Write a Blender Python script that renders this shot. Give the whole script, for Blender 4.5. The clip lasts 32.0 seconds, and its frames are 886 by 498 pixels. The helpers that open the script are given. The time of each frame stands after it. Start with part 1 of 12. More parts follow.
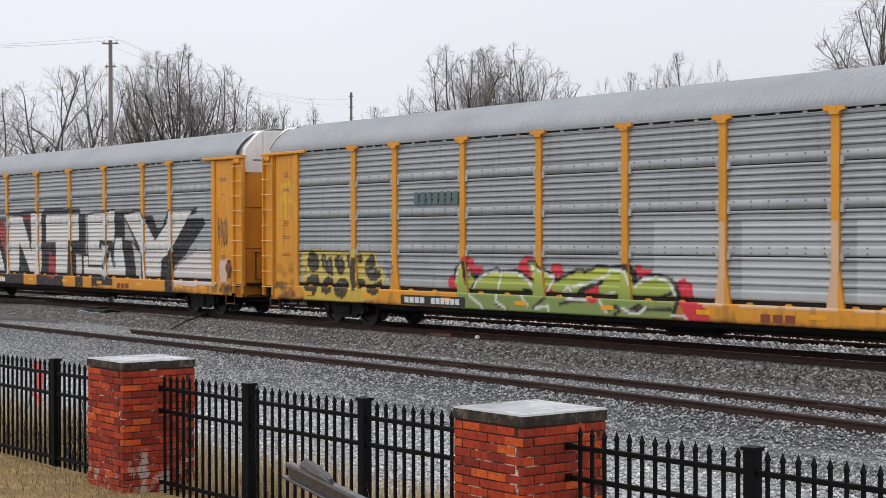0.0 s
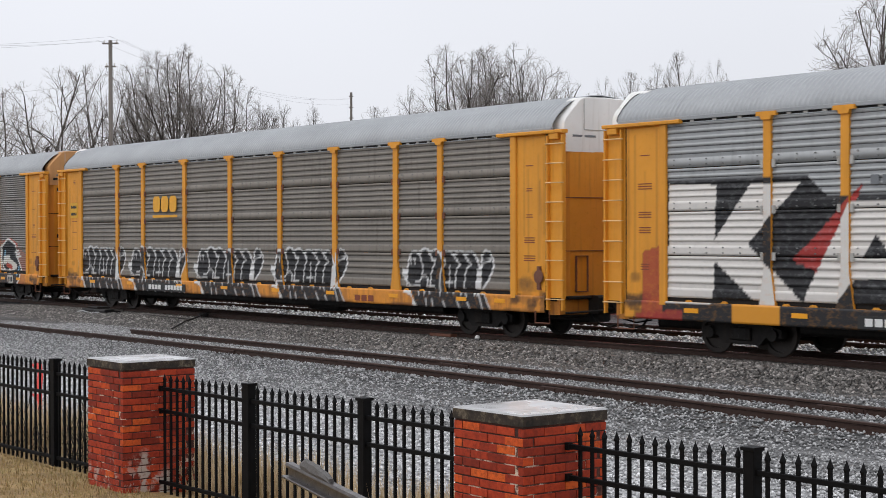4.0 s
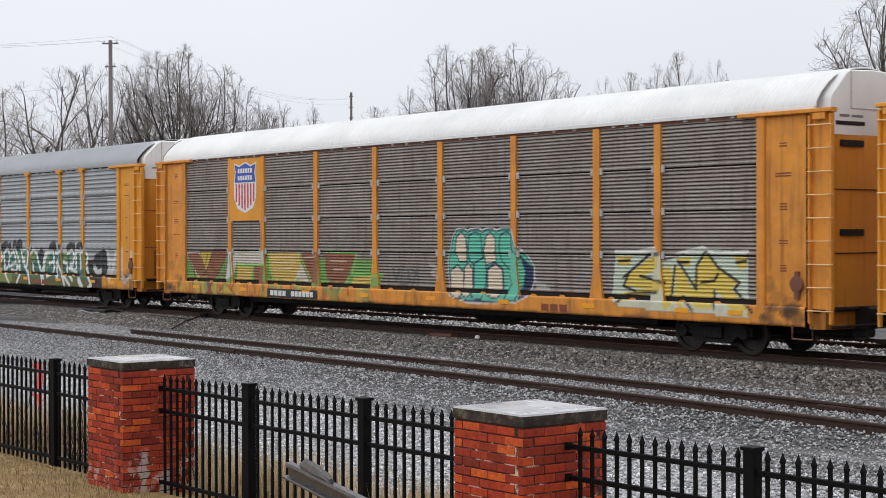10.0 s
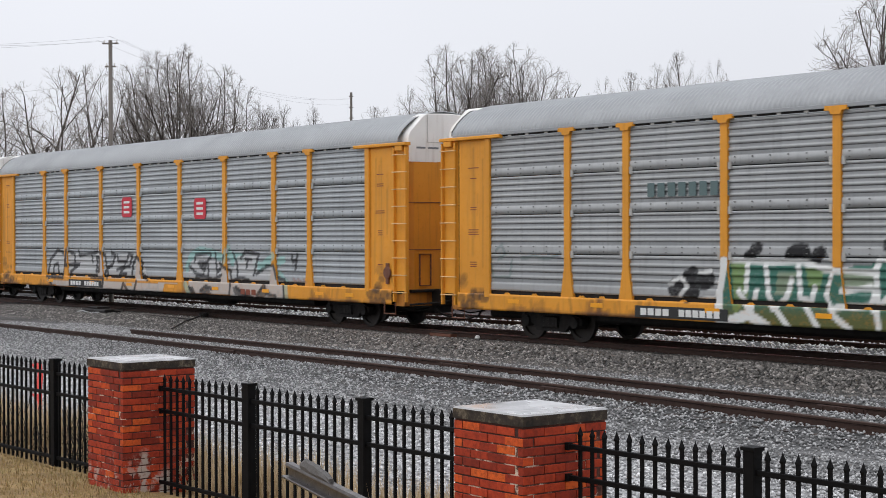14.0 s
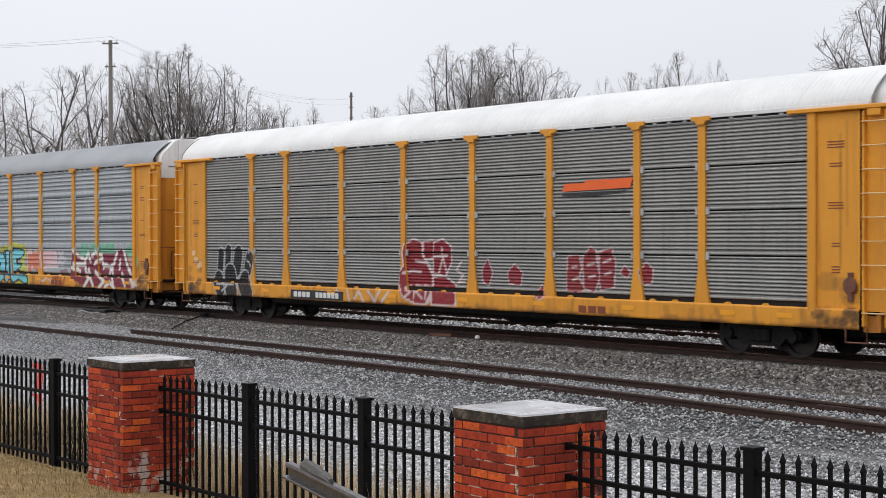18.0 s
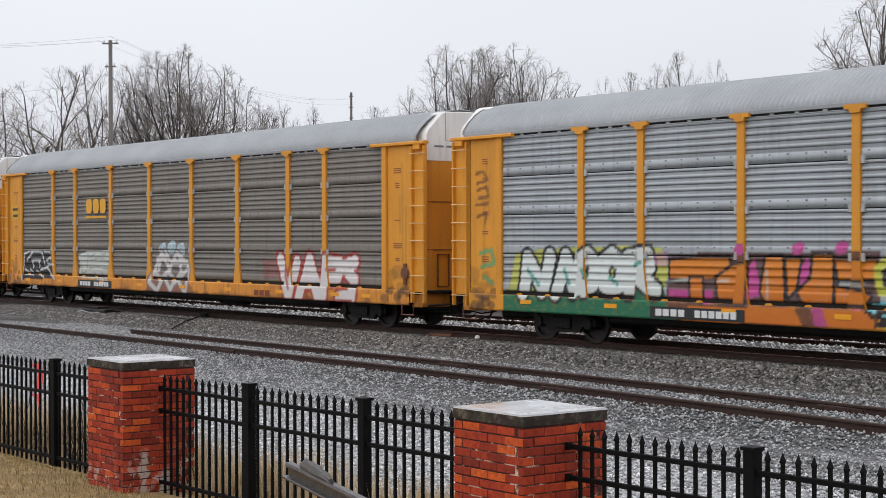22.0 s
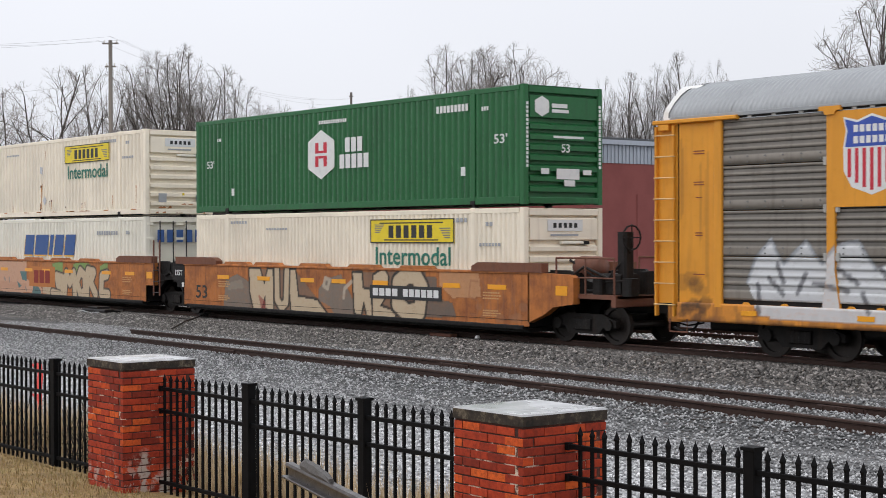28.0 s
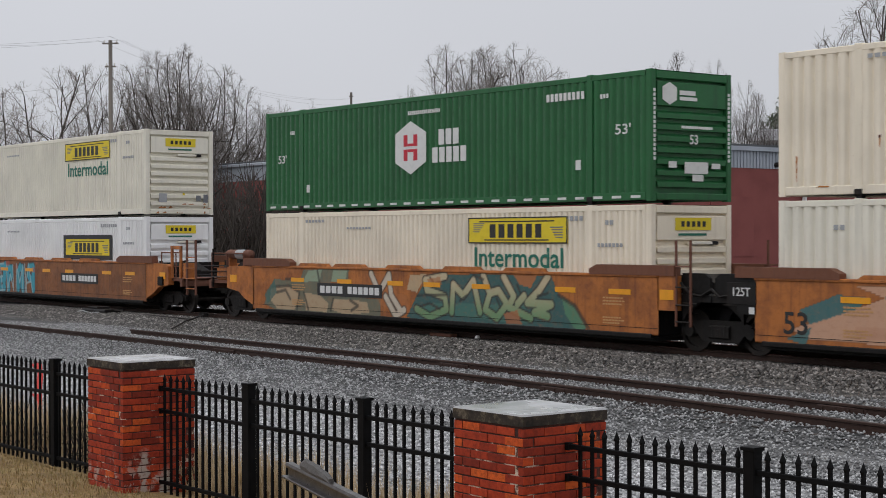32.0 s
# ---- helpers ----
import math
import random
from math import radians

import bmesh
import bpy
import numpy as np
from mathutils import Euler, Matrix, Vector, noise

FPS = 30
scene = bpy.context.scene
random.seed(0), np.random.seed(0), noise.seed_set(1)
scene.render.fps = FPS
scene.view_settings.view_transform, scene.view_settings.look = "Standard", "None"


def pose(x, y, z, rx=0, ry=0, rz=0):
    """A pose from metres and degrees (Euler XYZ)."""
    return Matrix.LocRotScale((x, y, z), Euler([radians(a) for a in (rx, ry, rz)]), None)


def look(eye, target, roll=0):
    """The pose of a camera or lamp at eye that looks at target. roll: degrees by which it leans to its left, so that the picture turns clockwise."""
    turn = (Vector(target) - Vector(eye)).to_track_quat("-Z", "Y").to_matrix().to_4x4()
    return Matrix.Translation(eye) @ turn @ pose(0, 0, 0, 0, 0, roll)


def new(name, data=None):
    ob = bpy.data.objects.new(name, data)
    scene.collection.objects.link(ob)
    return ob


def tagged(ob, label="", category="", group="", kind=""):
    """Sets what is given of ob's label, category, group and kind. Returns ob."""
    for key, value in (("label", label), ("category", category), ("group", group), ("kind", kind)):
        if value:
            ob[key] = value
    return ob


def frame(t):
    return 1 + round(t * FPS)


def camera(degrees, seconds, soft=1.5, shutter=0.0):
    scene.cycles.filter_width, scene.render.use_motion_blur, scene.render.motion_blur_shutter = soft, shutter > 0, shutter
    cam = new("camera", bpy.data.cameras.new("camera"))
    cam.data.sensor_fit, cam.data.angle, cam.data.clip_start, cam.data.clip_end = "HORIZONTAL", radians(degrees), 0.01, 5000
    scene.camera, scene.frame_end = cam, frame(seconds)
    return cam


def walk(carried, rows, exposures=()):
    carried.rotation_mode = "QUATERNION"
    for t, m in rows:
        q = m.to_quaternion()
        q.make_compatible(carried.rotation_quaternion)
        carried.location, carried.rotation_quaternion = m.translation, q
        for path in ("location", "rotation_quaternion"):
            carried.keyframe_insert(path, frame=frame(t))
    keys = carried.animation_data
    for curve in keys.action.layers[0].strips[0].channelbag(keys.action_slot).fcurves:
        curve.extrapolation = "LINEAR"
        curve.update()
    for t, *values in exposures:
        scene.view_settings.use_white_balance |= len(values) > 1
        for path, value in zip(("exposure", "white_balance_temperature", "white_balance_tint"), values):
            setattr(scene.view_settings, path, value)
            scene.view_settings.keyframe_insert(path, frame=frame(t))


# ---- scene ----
from collections import namedtuple

cam = camera(31.02, 32.0, soft=0.8, shutter=0.11)
EYE = (0.0, 0.0, 2.445)
VIEW = look(EYE, (-7.9263, 6.0966, 2.3692), -0.125)
walk(cam, [(0.0, VIEW), (32.0, VIEW)],
     exposures=[(0.0, 0.0), (25.5, 0.0), (28.0, 0.06), (29.1, -0.04), (29.8, -0.32), (30.5, -0.40), (32.0, -0.45)])

# ---- light: an overcast winter sky ----
SUN_EL, SUN_AZ = radians(48), radians(200)
world = bpy.data.worlds.new("overcast_sky")
scene.world = world
world.use_nodes = True
wn, wl = world.node_tree.nodes, world.node_tree.links
wn.clear()
w_out = wn.new("ShaderNodeOutputWorld")
w_bg = wn.new("ShaderNodeBackground")
w_sky = wn.new("ShaderNodeTexSky")
w_sky.sky_type, w_sky.sun_disc = "NISHITA", False
w_sky.sun_elevation, w_sky.sun_rotation = SUN_EL, SUN_AZ
w_sky.air_density, w_sky.dust_density = 1.0, 4.0
w_co = wn.new("ShaderNodeTexCoord")
w_sep = wn.new("ShaderNodeSeparateXYZ")
w_map = wn.new("ShaderNodeMapRange")
w_map.inputs[1].default_value, w_map.inputs[2].default_value = 0.0, 1.0
w_map.inputs[3].default_value, w_map.inputs[4].default_value = 8.2, 15.5
w_noise = wn.new("ShaderNodeTexNoise")
w_noise.inputs["Scale"].default_value, w_noise.inputs["Detail"].default_value = 1.6, 3.0
w_nm = wn.new("ShaderNodeMapRange")
w_nm.inputs[1].default_value, w_nm.inputs[2].default_value = 0.3, 0.7
w_nm.inputs[3].default_value, w_nm.inputs[4].default_value = 0.95, 1.05
w_mul = wn.new("ShaderNodeMath")
w_mul.operation = "MULTIPLY"
w_col = wn.new("ShaderNodeVectorMath")
w_col.operation = "SCALE"
w_col.inputs[0].default_value = (0.95, 0.97, 1.04)
w_mix = wn.new("ShaderNodeMix")
w_mix.data_type = "RGBA"
w_mix.inputs[0].default_value = 0.94
wl.new(w_co.outputs["Generated"], w_sep.inputs[0])
wl.new(w_sep.outputs["Z"], w_map.inputs[0])
wl.new(w_co.outputs["Generated"], w_noise.inputs["Vector"])
wl.new(w_noise.outputs[0], w_nm.inputs[0])
wl.new(w_map.outputs[0], w_mul.inputs[0])
wl.new(w_nm.outputs[0], w_mul.inputs[1])
wl.new(w_mul.outputs[0], w_col.inputs["Scale"])
wl.new(w_sky.outputs[0], w_mix.inputs[6])
wl.new(w_col.outputs[0], w_mix.inputs[7])
wl.new(w_mix.outputs[2], w_bg.inputs[0])
w_bg.inputs[1].default_value = 0.1
wl.new(w_bg.outputs[0], w_out.inputs[0])

sun_data = bpy.data.lights.new("sun", "SUN")
sun_data.energy, sun_data.angle, sun_data.color = 0.5, radians(30), (1.0, 0.97, 0.93)
sun = new("sun", sun_data)
sun.matrix_world = look((0, -30, 40), (8, 0, 0))


# ---- materials ----
class Mat:
    """A small node material writer."""

    def __init__(self, name, rough=0.6, metal=0.0, spec=0.5):
        self.m = bpy.data.materials.new(name)
        self.m.use_nodes = True
        self.n, self.l = self.m.node_tree.nodes, self.m.node_tree.links
        self.b = self.n["Principled BSDF"]
        self.b.inputs["Roughness"].default_value = rough
        self.b.inputs["Metallic"].default_value = metal
        self.b.inputs["Specular IOR Level"].default_value = spec

    def co(self, kind="Object", scale=(1, 1, 1), shift=True):
        c = self.n.new("ShaderNodeTexCoord")
        mp = self.n.new("ShaderNodeMapping")
        mp.inputs["Scale"].default_value = scale
        self.l.new(c.outputs[kind], mp.inputs["Vector"])
        if shift:
            oi = self.n.new("ShaderNodeObjectInfo")
            mu = self.n.new("ShaderNodeMath")
            mu.operation = "MULTIPLY"
            mu.inputs[1].default_value = 37.0
            self.l.new(oi.outputs["Random"], mu.inputs[0])
            self.l.new(mu.outputs[0], mp.inputs["Location"])
        return mp.outputs[0]

    def noise(self, scale, detail=4, co=None, rough=0.55):
        t = self.n.new("ShaderNodeTexNoise")
        t.inputs["Scale"].default_value, t.inputs["Detail"].default_value = scale, detail
        t.inputs["Roughness"].default_value = rough
        self.l.new(co if co is not None else self.co(), t.inputs["Vector"])
        return t.outputs[0]

    def voronoi(self, scale, co=None, feature="F1", out="Distance"):
        t = self.n.new("ShaderNodeTexVoronoi")
        t.feature = feature
        t.inputs["Scale"].default_value = scale
        self.l.new(co if co is not None else self.co(), t.inputs["Vector"])
        return t.outputs[out]

    def ramp(self, fac, stops):
        r = self.n.new("ShaderNodeValToRGB")
        e = r.color_ramp.elements
        while len(e) < len(stops):
            e.new(0.5)
        for el, (pos, col) in zip(e, stops):
            el.position = pos
            el.color = (*col, 1) if len(col) == 3 else col
        self.l.new(fac, r.inputs[0])
        return r.outputs[0]

    def val(self, fac, a, b, c, d):
        r = self.n.new("ShaderNodeMapRange")
        for i, v in enumerate((a, b, c, d)):
            r.inputs[i + 1].default_value = v
        self.l.new(fac, r.inputs[0])
        return r.outputs[0]

    def mix(self, fac, a, b, blend="MIX"):
        x = self.n.new("ShaderNodeMix")
        x.data_type, x.blend_type = "RGBA", blend
        for sock, v in ((x.inputs[0], fac), (x.inputs[6], a), (x.inputs[7], b)):
            if isinstance(v, (int, float)):
                sock.default_value = v
            elif isinstance(v, tuple):
                sock.default_value = (*v, 1)
            else:
                self.l.new(v, sock)
        return x.outputs[2]

    def rnd(self, island=False):
        if island:
            return self.n.new("ShaderNodeNewGeometry").outputs["Random Per Island"]
        return self.n.new("ShaderNodeObjectInfo").outputs["Random"]

    def math(self, op, a, b):
        x = self.n.new("ShaderNodeMath")
        x.operation = op
        for sock, v in ((x.inputs[0], a), (x.inputs[1], b)):
            if isinstance(v, (int, float)):
                sock.default_value = v
            else:
                self.l.new(v, sock)
        return x.outputs[0]

    def attr(self, name, out="Color"):
        a = self.n.new("ShaderNodeAttribute")
        a.attribute_name = name
        return a.outputs[out]

    def bump(self, height, strength=0.3, dist=0.02):
        x = self.n.new("ShaderNodeBump")
        x.inputs["Strength"].default_value, x.inputs["Distance"].default_value = strength, dist
        self.l.new(height, x.inputs["Height"])
        self.l.new(x.outputs[0], self.b.inputs["Normal"])
        return self

    def color(self, c):
        if isinstance(c, tuple):
            self.b.inputs["Base Color"].default_value = (*c, 1)
        else:
            self.l.new(c, self.b.inputs["Base Color"])
        return self

    def rough(self, r):
        self.l.new(r, self.b.inputs["Roughness"])
        return self


def mul3(c, k):
    return tuple(min(1.0, v * k) for v in c)


PAINTED = set()


def worn(name, base, dirt, amount=0.5, rough=0.55, metal=0.0, streak=True, painted=False, grain=9.0, bump=0.15, spec=0.4, blot=0.0):
    """Paint or metal with broad fading, vertical streaks and fine speckle; painted: takes the sprayed colours of the mesh."""
    m = Mat(name, rough, metal, spec)
    co = m.co()
    broad = m.noise(0.7, 3, co)
    c = m.mix(m.val(broad, 0.35, 0.7, 0.0, 0.55), mul3(base, 1.08), mul3(base, 0.78))
    if streak:
        sc = m.co(scale=(5.0, 5.0, 0.35))
        st = m.noise(1.6, 5, sc)
        c = m.mix(m.val(st, 0.52, 0.78, 0.0, amount), c, dirt)
    if blot:
        c = m.mix(m.val(m.noise(1.7, 7, co, 0.68), 0.44, 0.62, 0.0, blot), c, dirt)
    fine = m.noise(grain, 6, co, 0.7)
    c = m.mix(m.val(fine, 0.58, 0.78, 0.0, amount * 0.8), c, dirt)
    if painted:
        PAINTED.add(name)
        cov = m.attr("paint", "Alpha")
        wear = m.noise(6.0, 6, m.co(scale=(1, 1, 1.6)), 0.7)
        f = m.math("MULTIPLY", cov, m.val(wear, 0.25, 0.5, 0.72, 1.0))
        c = m.mix(f, c, m.attr("paint"))
    m.color(c)
    m.rough(m.val(fine, 0.3, 0.7, rough - 0.12, rough + 0.15))
    if bump:
        m.bump(fine, bump, 0.01)
    return m.m


YEL, RUST = (0.70, 0.295, 0.026), (0.10, 0.04, 0.02)
M_YEL = worn("yellow_car_paint", YEL, (0.34, 0.14, 0.025), 0.32, painted=True)
M_YELOLD = worn("weathered_yellow_paint", (0.48, 0.185, 0.025), RUST, 0.85, painted=True)
M_YELMID = worn("rust_stained_yellow_paint", (0.70, 0.275, 0.034), (0.27, 0.088, 0.028), 0.7, painted=True, blot=0.25)
M_YELSTILE = worn("pale_yellow_paint", (0.70, 0.47, 0.22), (0.3, 0.15, 0.05), 0.35)
M_GALV = worn("galvanised_panel", (0.385, 0.395, 0.396), (0.208, 0.21, 0.203), 0.4, 0.5, 0.2, painted=True)
M_GALVD = worn("dull_galvanised_panel", (0.222, 0.198, 0.168), (0.11, 0.086, 0.066), 0.5, 0.55, 0.15, painted=True)
M_DARKP = worn("sooty_steel_panel", (0.29, 0.268, 0.248), (0.12, 0.09, 0.075), 0.6, 0.6, 0.1, painted=True)
M_BROWNP = worn("rust_streaked_steel_panel", (0.335, 0.30, 0.268), (0.14, 0.08, 0.058), 0.85, 0.6, 0.1, painted=True, blot=0.3)
M_GALVB = worn("bright_galvanised_panel", (0.395, 0.42, 0.435), (0.21, 0.222, 0.23), 0.5, 0.45, 0.2, painted=True)
M_ROOF = worn("galvanised_roof", (0.315, 0.328, 0.336), (0.25, 0.257, 0.262), 0.3, 0.45, 0.2)
M_MIDP = worn("mid_grey_steel_panel", (0.34, 0.334, 0.315), (0.185, 0.17, 0.15), 0.5, 0.55, 0.15, painted=True)


def dark_sheet(name, base, dark=0.56):
    """Perforated sheet between the ribs, darker for its rows of fine holes; also the strip that paints shade under a
    rib.
    """
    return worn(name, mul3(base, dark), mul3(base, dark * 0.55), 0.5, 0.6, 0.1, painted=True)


# the sheet between the ribs, and the dark strips that paint shade under each rib
PERF = {M_BROWNP: dark_sheet("brown_perforated_panel", (0.27, 0.238, 0.21), 0.72), M_MIDP: dark_sheet("mid_grey_perforated_panel", (0.32, 0.312, 0.29), 0.66), M_GALV: dark_sheet("perforated_panel", (0.375, 0.39, 0.395), 0.73), M_GALVD: dark_sheet("dull_perforated_panel", (0.22, 0.202, 0.176), 0.74),
        M_DARKP: dark_sheet("sooty_perforated_panel", (0.22, 0.20, 0.18), 0.66), M_GALVB: dark_sheet("bright_perforated_panel", (0.40, 0.425, 0.44), 0.70)}
RIB_SHADE = {M_BROWNP: dark_sheet("brown_hole_row", (0.27, 0.238, 0.21), 0.20), M_MIDP: dark_sheet("mid_grey_hole_row", (0.33, 0.322, 0.30), 0.26), M_GALV: dark_sheet("hole_row", (0.40, 0.41, 0.41), 0.28), M_GALVD: dark_sheet("dull_hole_row", (0.24, 0.222, 0.195), 0.30),
        M_DARKP: dark_sheet("sooty_hole_row", (0.22, 0.20, 0.18), 0.17), M_GALVB: dark_sheet("bright_hole_row", (0.44, 0.465, 0.48), 0.3)}
M_ROOFW = worn("white_roof_paint", (0.72, 0.72, 0.70), (0.6, 0.58, 0.54), 0.22, 0.45)
M_HOOD = worn("dirty_white_hood", (0.74, 0.73, 0.70), (0.42, 0.36, 0.3), 0.4, 0.5)
M_HOODO = worn("faded_orange_hood", (0.50, 0.26, 0.10), (0.25, 0.14, 0.08), 0.5, 0.55)
M_RUSTB = worn("rusty_beam", (0.16, 0.065, 0.04), (0.08, 0.04, 0.03), 0.5, 0.7)
M_BLACK = worn("sooty_black_steel", (0.009, 0.008, 0.0075), (0.03, 0.02, 0.015), 0.5, 0.6, 0.2, spec=0.3)
M_TRUCK = worn("greasy_dark_iron", (0.014, 0.012, 0.011), (0.045, 0.03, 0.02), 0.5, 0.65, 0.3)
M_WHEEL = worn("worn_wheel_steel", (0.035, 0.03, 0.027), (0.08, 0.06, 0.045), 0.4, 0.5, 0.6)
M_WELL = worn("rust_brown_well_paint", (0.47, 0.158, 0.035), (0.15, 0.048, 0.022), 0.8, painted=True, blot=0.6)
M_WELLT = worn("brown_well_cap", (0.17, 0.065, 0.035), (0.08, 0.04, 0.03), 0.5, 0.65)
M_WELLB = worn("dark_brown_well_paint", (0.27, 0.10, 0.035), (0.10, 0.042, 0.022), 0.8, painted=True, blot=0.5)
M_GREEN = worn("green_container_paint", (0.0145, 0.12, 0.035), (0.018, 0.05, 0.025), 0.5, 0.42)
M_CREAM = worn("cream_container_paint", (0.88, 0.79, 0.635), (0.56, 0.46, 0.34), 0.3, 0.5)
M_WHITE = worn("white_container_paint", (0.88, 0.88, 0.87), (0.55, 0.52, 0.47), 0.22, 0.45)
M_CREAM2 = worn("pale_grey_container_paint", (0.82, 0.78, 0.66), (0.47, 0.44, 0.38), 0.25, 0.5)


def plain(name, col, rough=0.55, k=0.25):
    m = Mat(name, rough)
    m.color(m.mix(m.val(m.noise(7.0, 5), 0.5, 0.75, 0.0, k), col, mul3(col, 0.55)))
    return m.m


D_WHITE = plain("lettering_white", (0.72, 0.72, 0.70))
D_BLACK = plain("lettering_black", (0.02, 0.02, 0.02))
D_GREY = plain("lettering_grey", (0.16, 0.17, 0.18))
D_PALE = plain("lettering_pale_grey", (0.38, 0.39, 0.4))
D_YELLOW = plain("sign_yellow", (0.78, 0.60, 0.02))
D_CARYEL = plain("emblem_yellow", (0.75, 0.36, 0.02))
D_GREEN = plain("lettering_green", (0.012, 0.16, 0.11))
D_BLUE = plain("lettering_blue", (0.03, 0.09, 0.27))
D_ORANGE = plain("lettering_orange", (0.8, 0.46, 0.05))
D_RED = plain("emblem_red", (0.55, 0.02, 0.04))
D_UBLUE = plain("emblem_blue", (0.035, 0.08, 0.38))
D_STENCIL = plain("lettering_tan", (0.55, 0.30, 0.12))
D_AMBER = plain("reflector_amber", (0.85, 0.36, 0.01), 0.35)
D_ORSTRIP = plain("emblem_orange_red", (0.82, 0.13, 0.02))
D_BROWN = plain("lettering_brown", (0.22, 0.05, 0.02))


# ---- mesh tools ----
class MB:
    """Collects vertices and faces for one mesh."""

    def __init__(self):
        self.v, self.f = [], []

    def add(self, verts, faces):
        o = len(self.v)
        self.v += [tuple(p) for p in verts]
        self.f += [tuple(i + o for i in q) for q in faces]
        return self

    def prism(self, prof, axis, a, b):
        """A closed outline swept along an axis from a to b; the outline is in the other two axes, in order."""
        n = len(prof)
        ix = [i for i in range(3) if i != axis]
        vs = []
        for s in (a, b):
            for p in prof:
                q = [0.0, 0.0, 0.0]
                q[axis], q[ix[0]], q[ix[1]] = s, p[0], p[1]
                vs.append(q)
        fs = [(i, (i + 1) % n, n + (i + 1) % n, n + i) for i in range(n)]
        fs += [tuple(range(n))[::-1], tuple(range(n, 2 * n))]
        return self.add(vs, fs)

    def box(self, x0, x1, y0, y1, z0, z1, c=0.0):
        if c <= 0:
            vs = [(x, y, z) for z in (z0, z1) for y in (y0, y1) for x in (x0, x1)]
            return self.add(vs, [(0, 2, 3, 1), (4, 5, 7, 6), (0, 1, 5, 4), (2, 6, 7, 3), (0, 4, 6, 2), (1, 3, 7, 5)])
        lo, hi = (x0, y0, z0), (x1, y1, z1)
        ax = max(range(3), key=lambda i: hi[i] - lo[i])
        i, j = [k for k in range(3) if k != ax]
        a0, a1, b0, b1 = lo[i], hi[i], lo[j], hi[j]
        c = min(c, (a1 - a0) * 0.4, (b1 - b0) * 0.4)
        prof = [(a0 + c, b0), (a1 - c, b0), (a1, b0 + c), (a1, b1 - c), (a1 - c, b1), (a0 + c, b1), (a0, b1 - c), (a0, b0 + c)]
        return self.prism(prof, ax, lo[ax], hi[ax])

    def tube(self, pts, radii, n=6, caps=True):
        pts = [Vector(p) for p in pts]
        if isinstance(radii, (int, float)):
            radii = [radii] * len(pts)
        o = len(self.v)
        for k, p in enumerate(pts):
            d = (pts[min(k + 1, len(pts) - 1)] - pts[max(k - 1, 0)])
            d = d.normalized() if d.length > 1e-9 else Vector((0, 0, 1))
            u = d.cross(Vector((0, 0, 1)) if abs(d.z) < 0.9 else Vector((1, 0, 0))).normalized()
            w = d.cross(u)
            for i in range(n):
                a = 2 * math.pi * i / n
                self.v.append(tuple(p + (u * math.cos(a) + w * math.sin(a)) * radii[k]))
        for k in range(len(pts) - 1):
            for i in range(n):
                a, b = o + k * n + i, o + k * n + (i + 1) % n
                self.f.append((a, b, b + n, a + n))
        if caps:
            self.f.append(tuple(o + i for i in range(n))[::-1])
            self.f.append(tuple(o + (len(pts) - 1) * n + i for i in range(n)))
        return self

    def lathe(self, prof, axis, centre, n=24):
        """(radius, along) outline turned round an axis."""
        o = len(self.v)
        ix = [i for i in range(3) if i != axis]
        for r, s in prof:
            for k in range(n):
                a = 2 * math.pi * k / n
                q = [0.0, 0.0, 0.0]
                q[axis] = centre[axis] + s
                q[ix[0]] = centre[ix[0]] + r * math.cos(a)
                q[ix[1]] = centre[ix[1]] + r * math.sin(a)
                self.v.append(tuple(q))
        for j in range(len(prof) - 1):
            for k in range(n):
                a, b = o + j * n + k, o + j * n + (k + 1) % n
                self.f.append((a, b, b + n, a + n))
        self.f.append(tuple(o + k for k in range(n))[::-1])
        self.f.append(tuple(o + (len(prof) - 1) * n + k for k in range(n)))
        return self

    def poly(self, pts, y0, y1):
        """An outline in x and z, thick from y0 to y1."""
        return self.prism(pts, 1, y0, y1)

    def mesh(self, name, mat, smooth=False, paint=None):
        me = bpy.data.meshes.new(name)
        me.from_pydata(self.v, [], self.f)
        finish(me, mat, smooth, paint)
        return me


def finish(me, mat, smooth=False, paint=None):
    for m in mat if isinstance(mat, (list, tuple)) else [mat]:
        me.materials.append(m)
    if smooth:
        me.polygons.foreach_set("use_smooth", [True] * len(me.polygons))
    if paint is None and any(m.name in PAINTED for m in me.materials):
        paint = np.zeros((len(me.vertices), 4))
    if paint is not None:
        a = me.color_attributes.new("paint", "FLOAT_COLOR", "POINT")
        a.data.foreach_set("color", np.asarray(paint, np.float32).ravel())
    me.update()
    return me


def put(name, me, parent=None, label="", at=None):
    ob = new(name, me)
    if parent is not None:
        ob.parent = parent
    if at is not None:
        ob.location = at
    if label:
        ob["label"] = label
    return ob


def part(name, mb, mat, parent, label="", smooth=False, at=None):
    return put(name, mb.mesh(name, mat, smooth), parent, label, at)


def thing(name, label, category, group="", kind="", at=(0, 0, 0)):
    ob = new(name)
    ob.empty_display_size = 0.3
    ob.location = at
    return tagged(ob, label, category, group, kind)


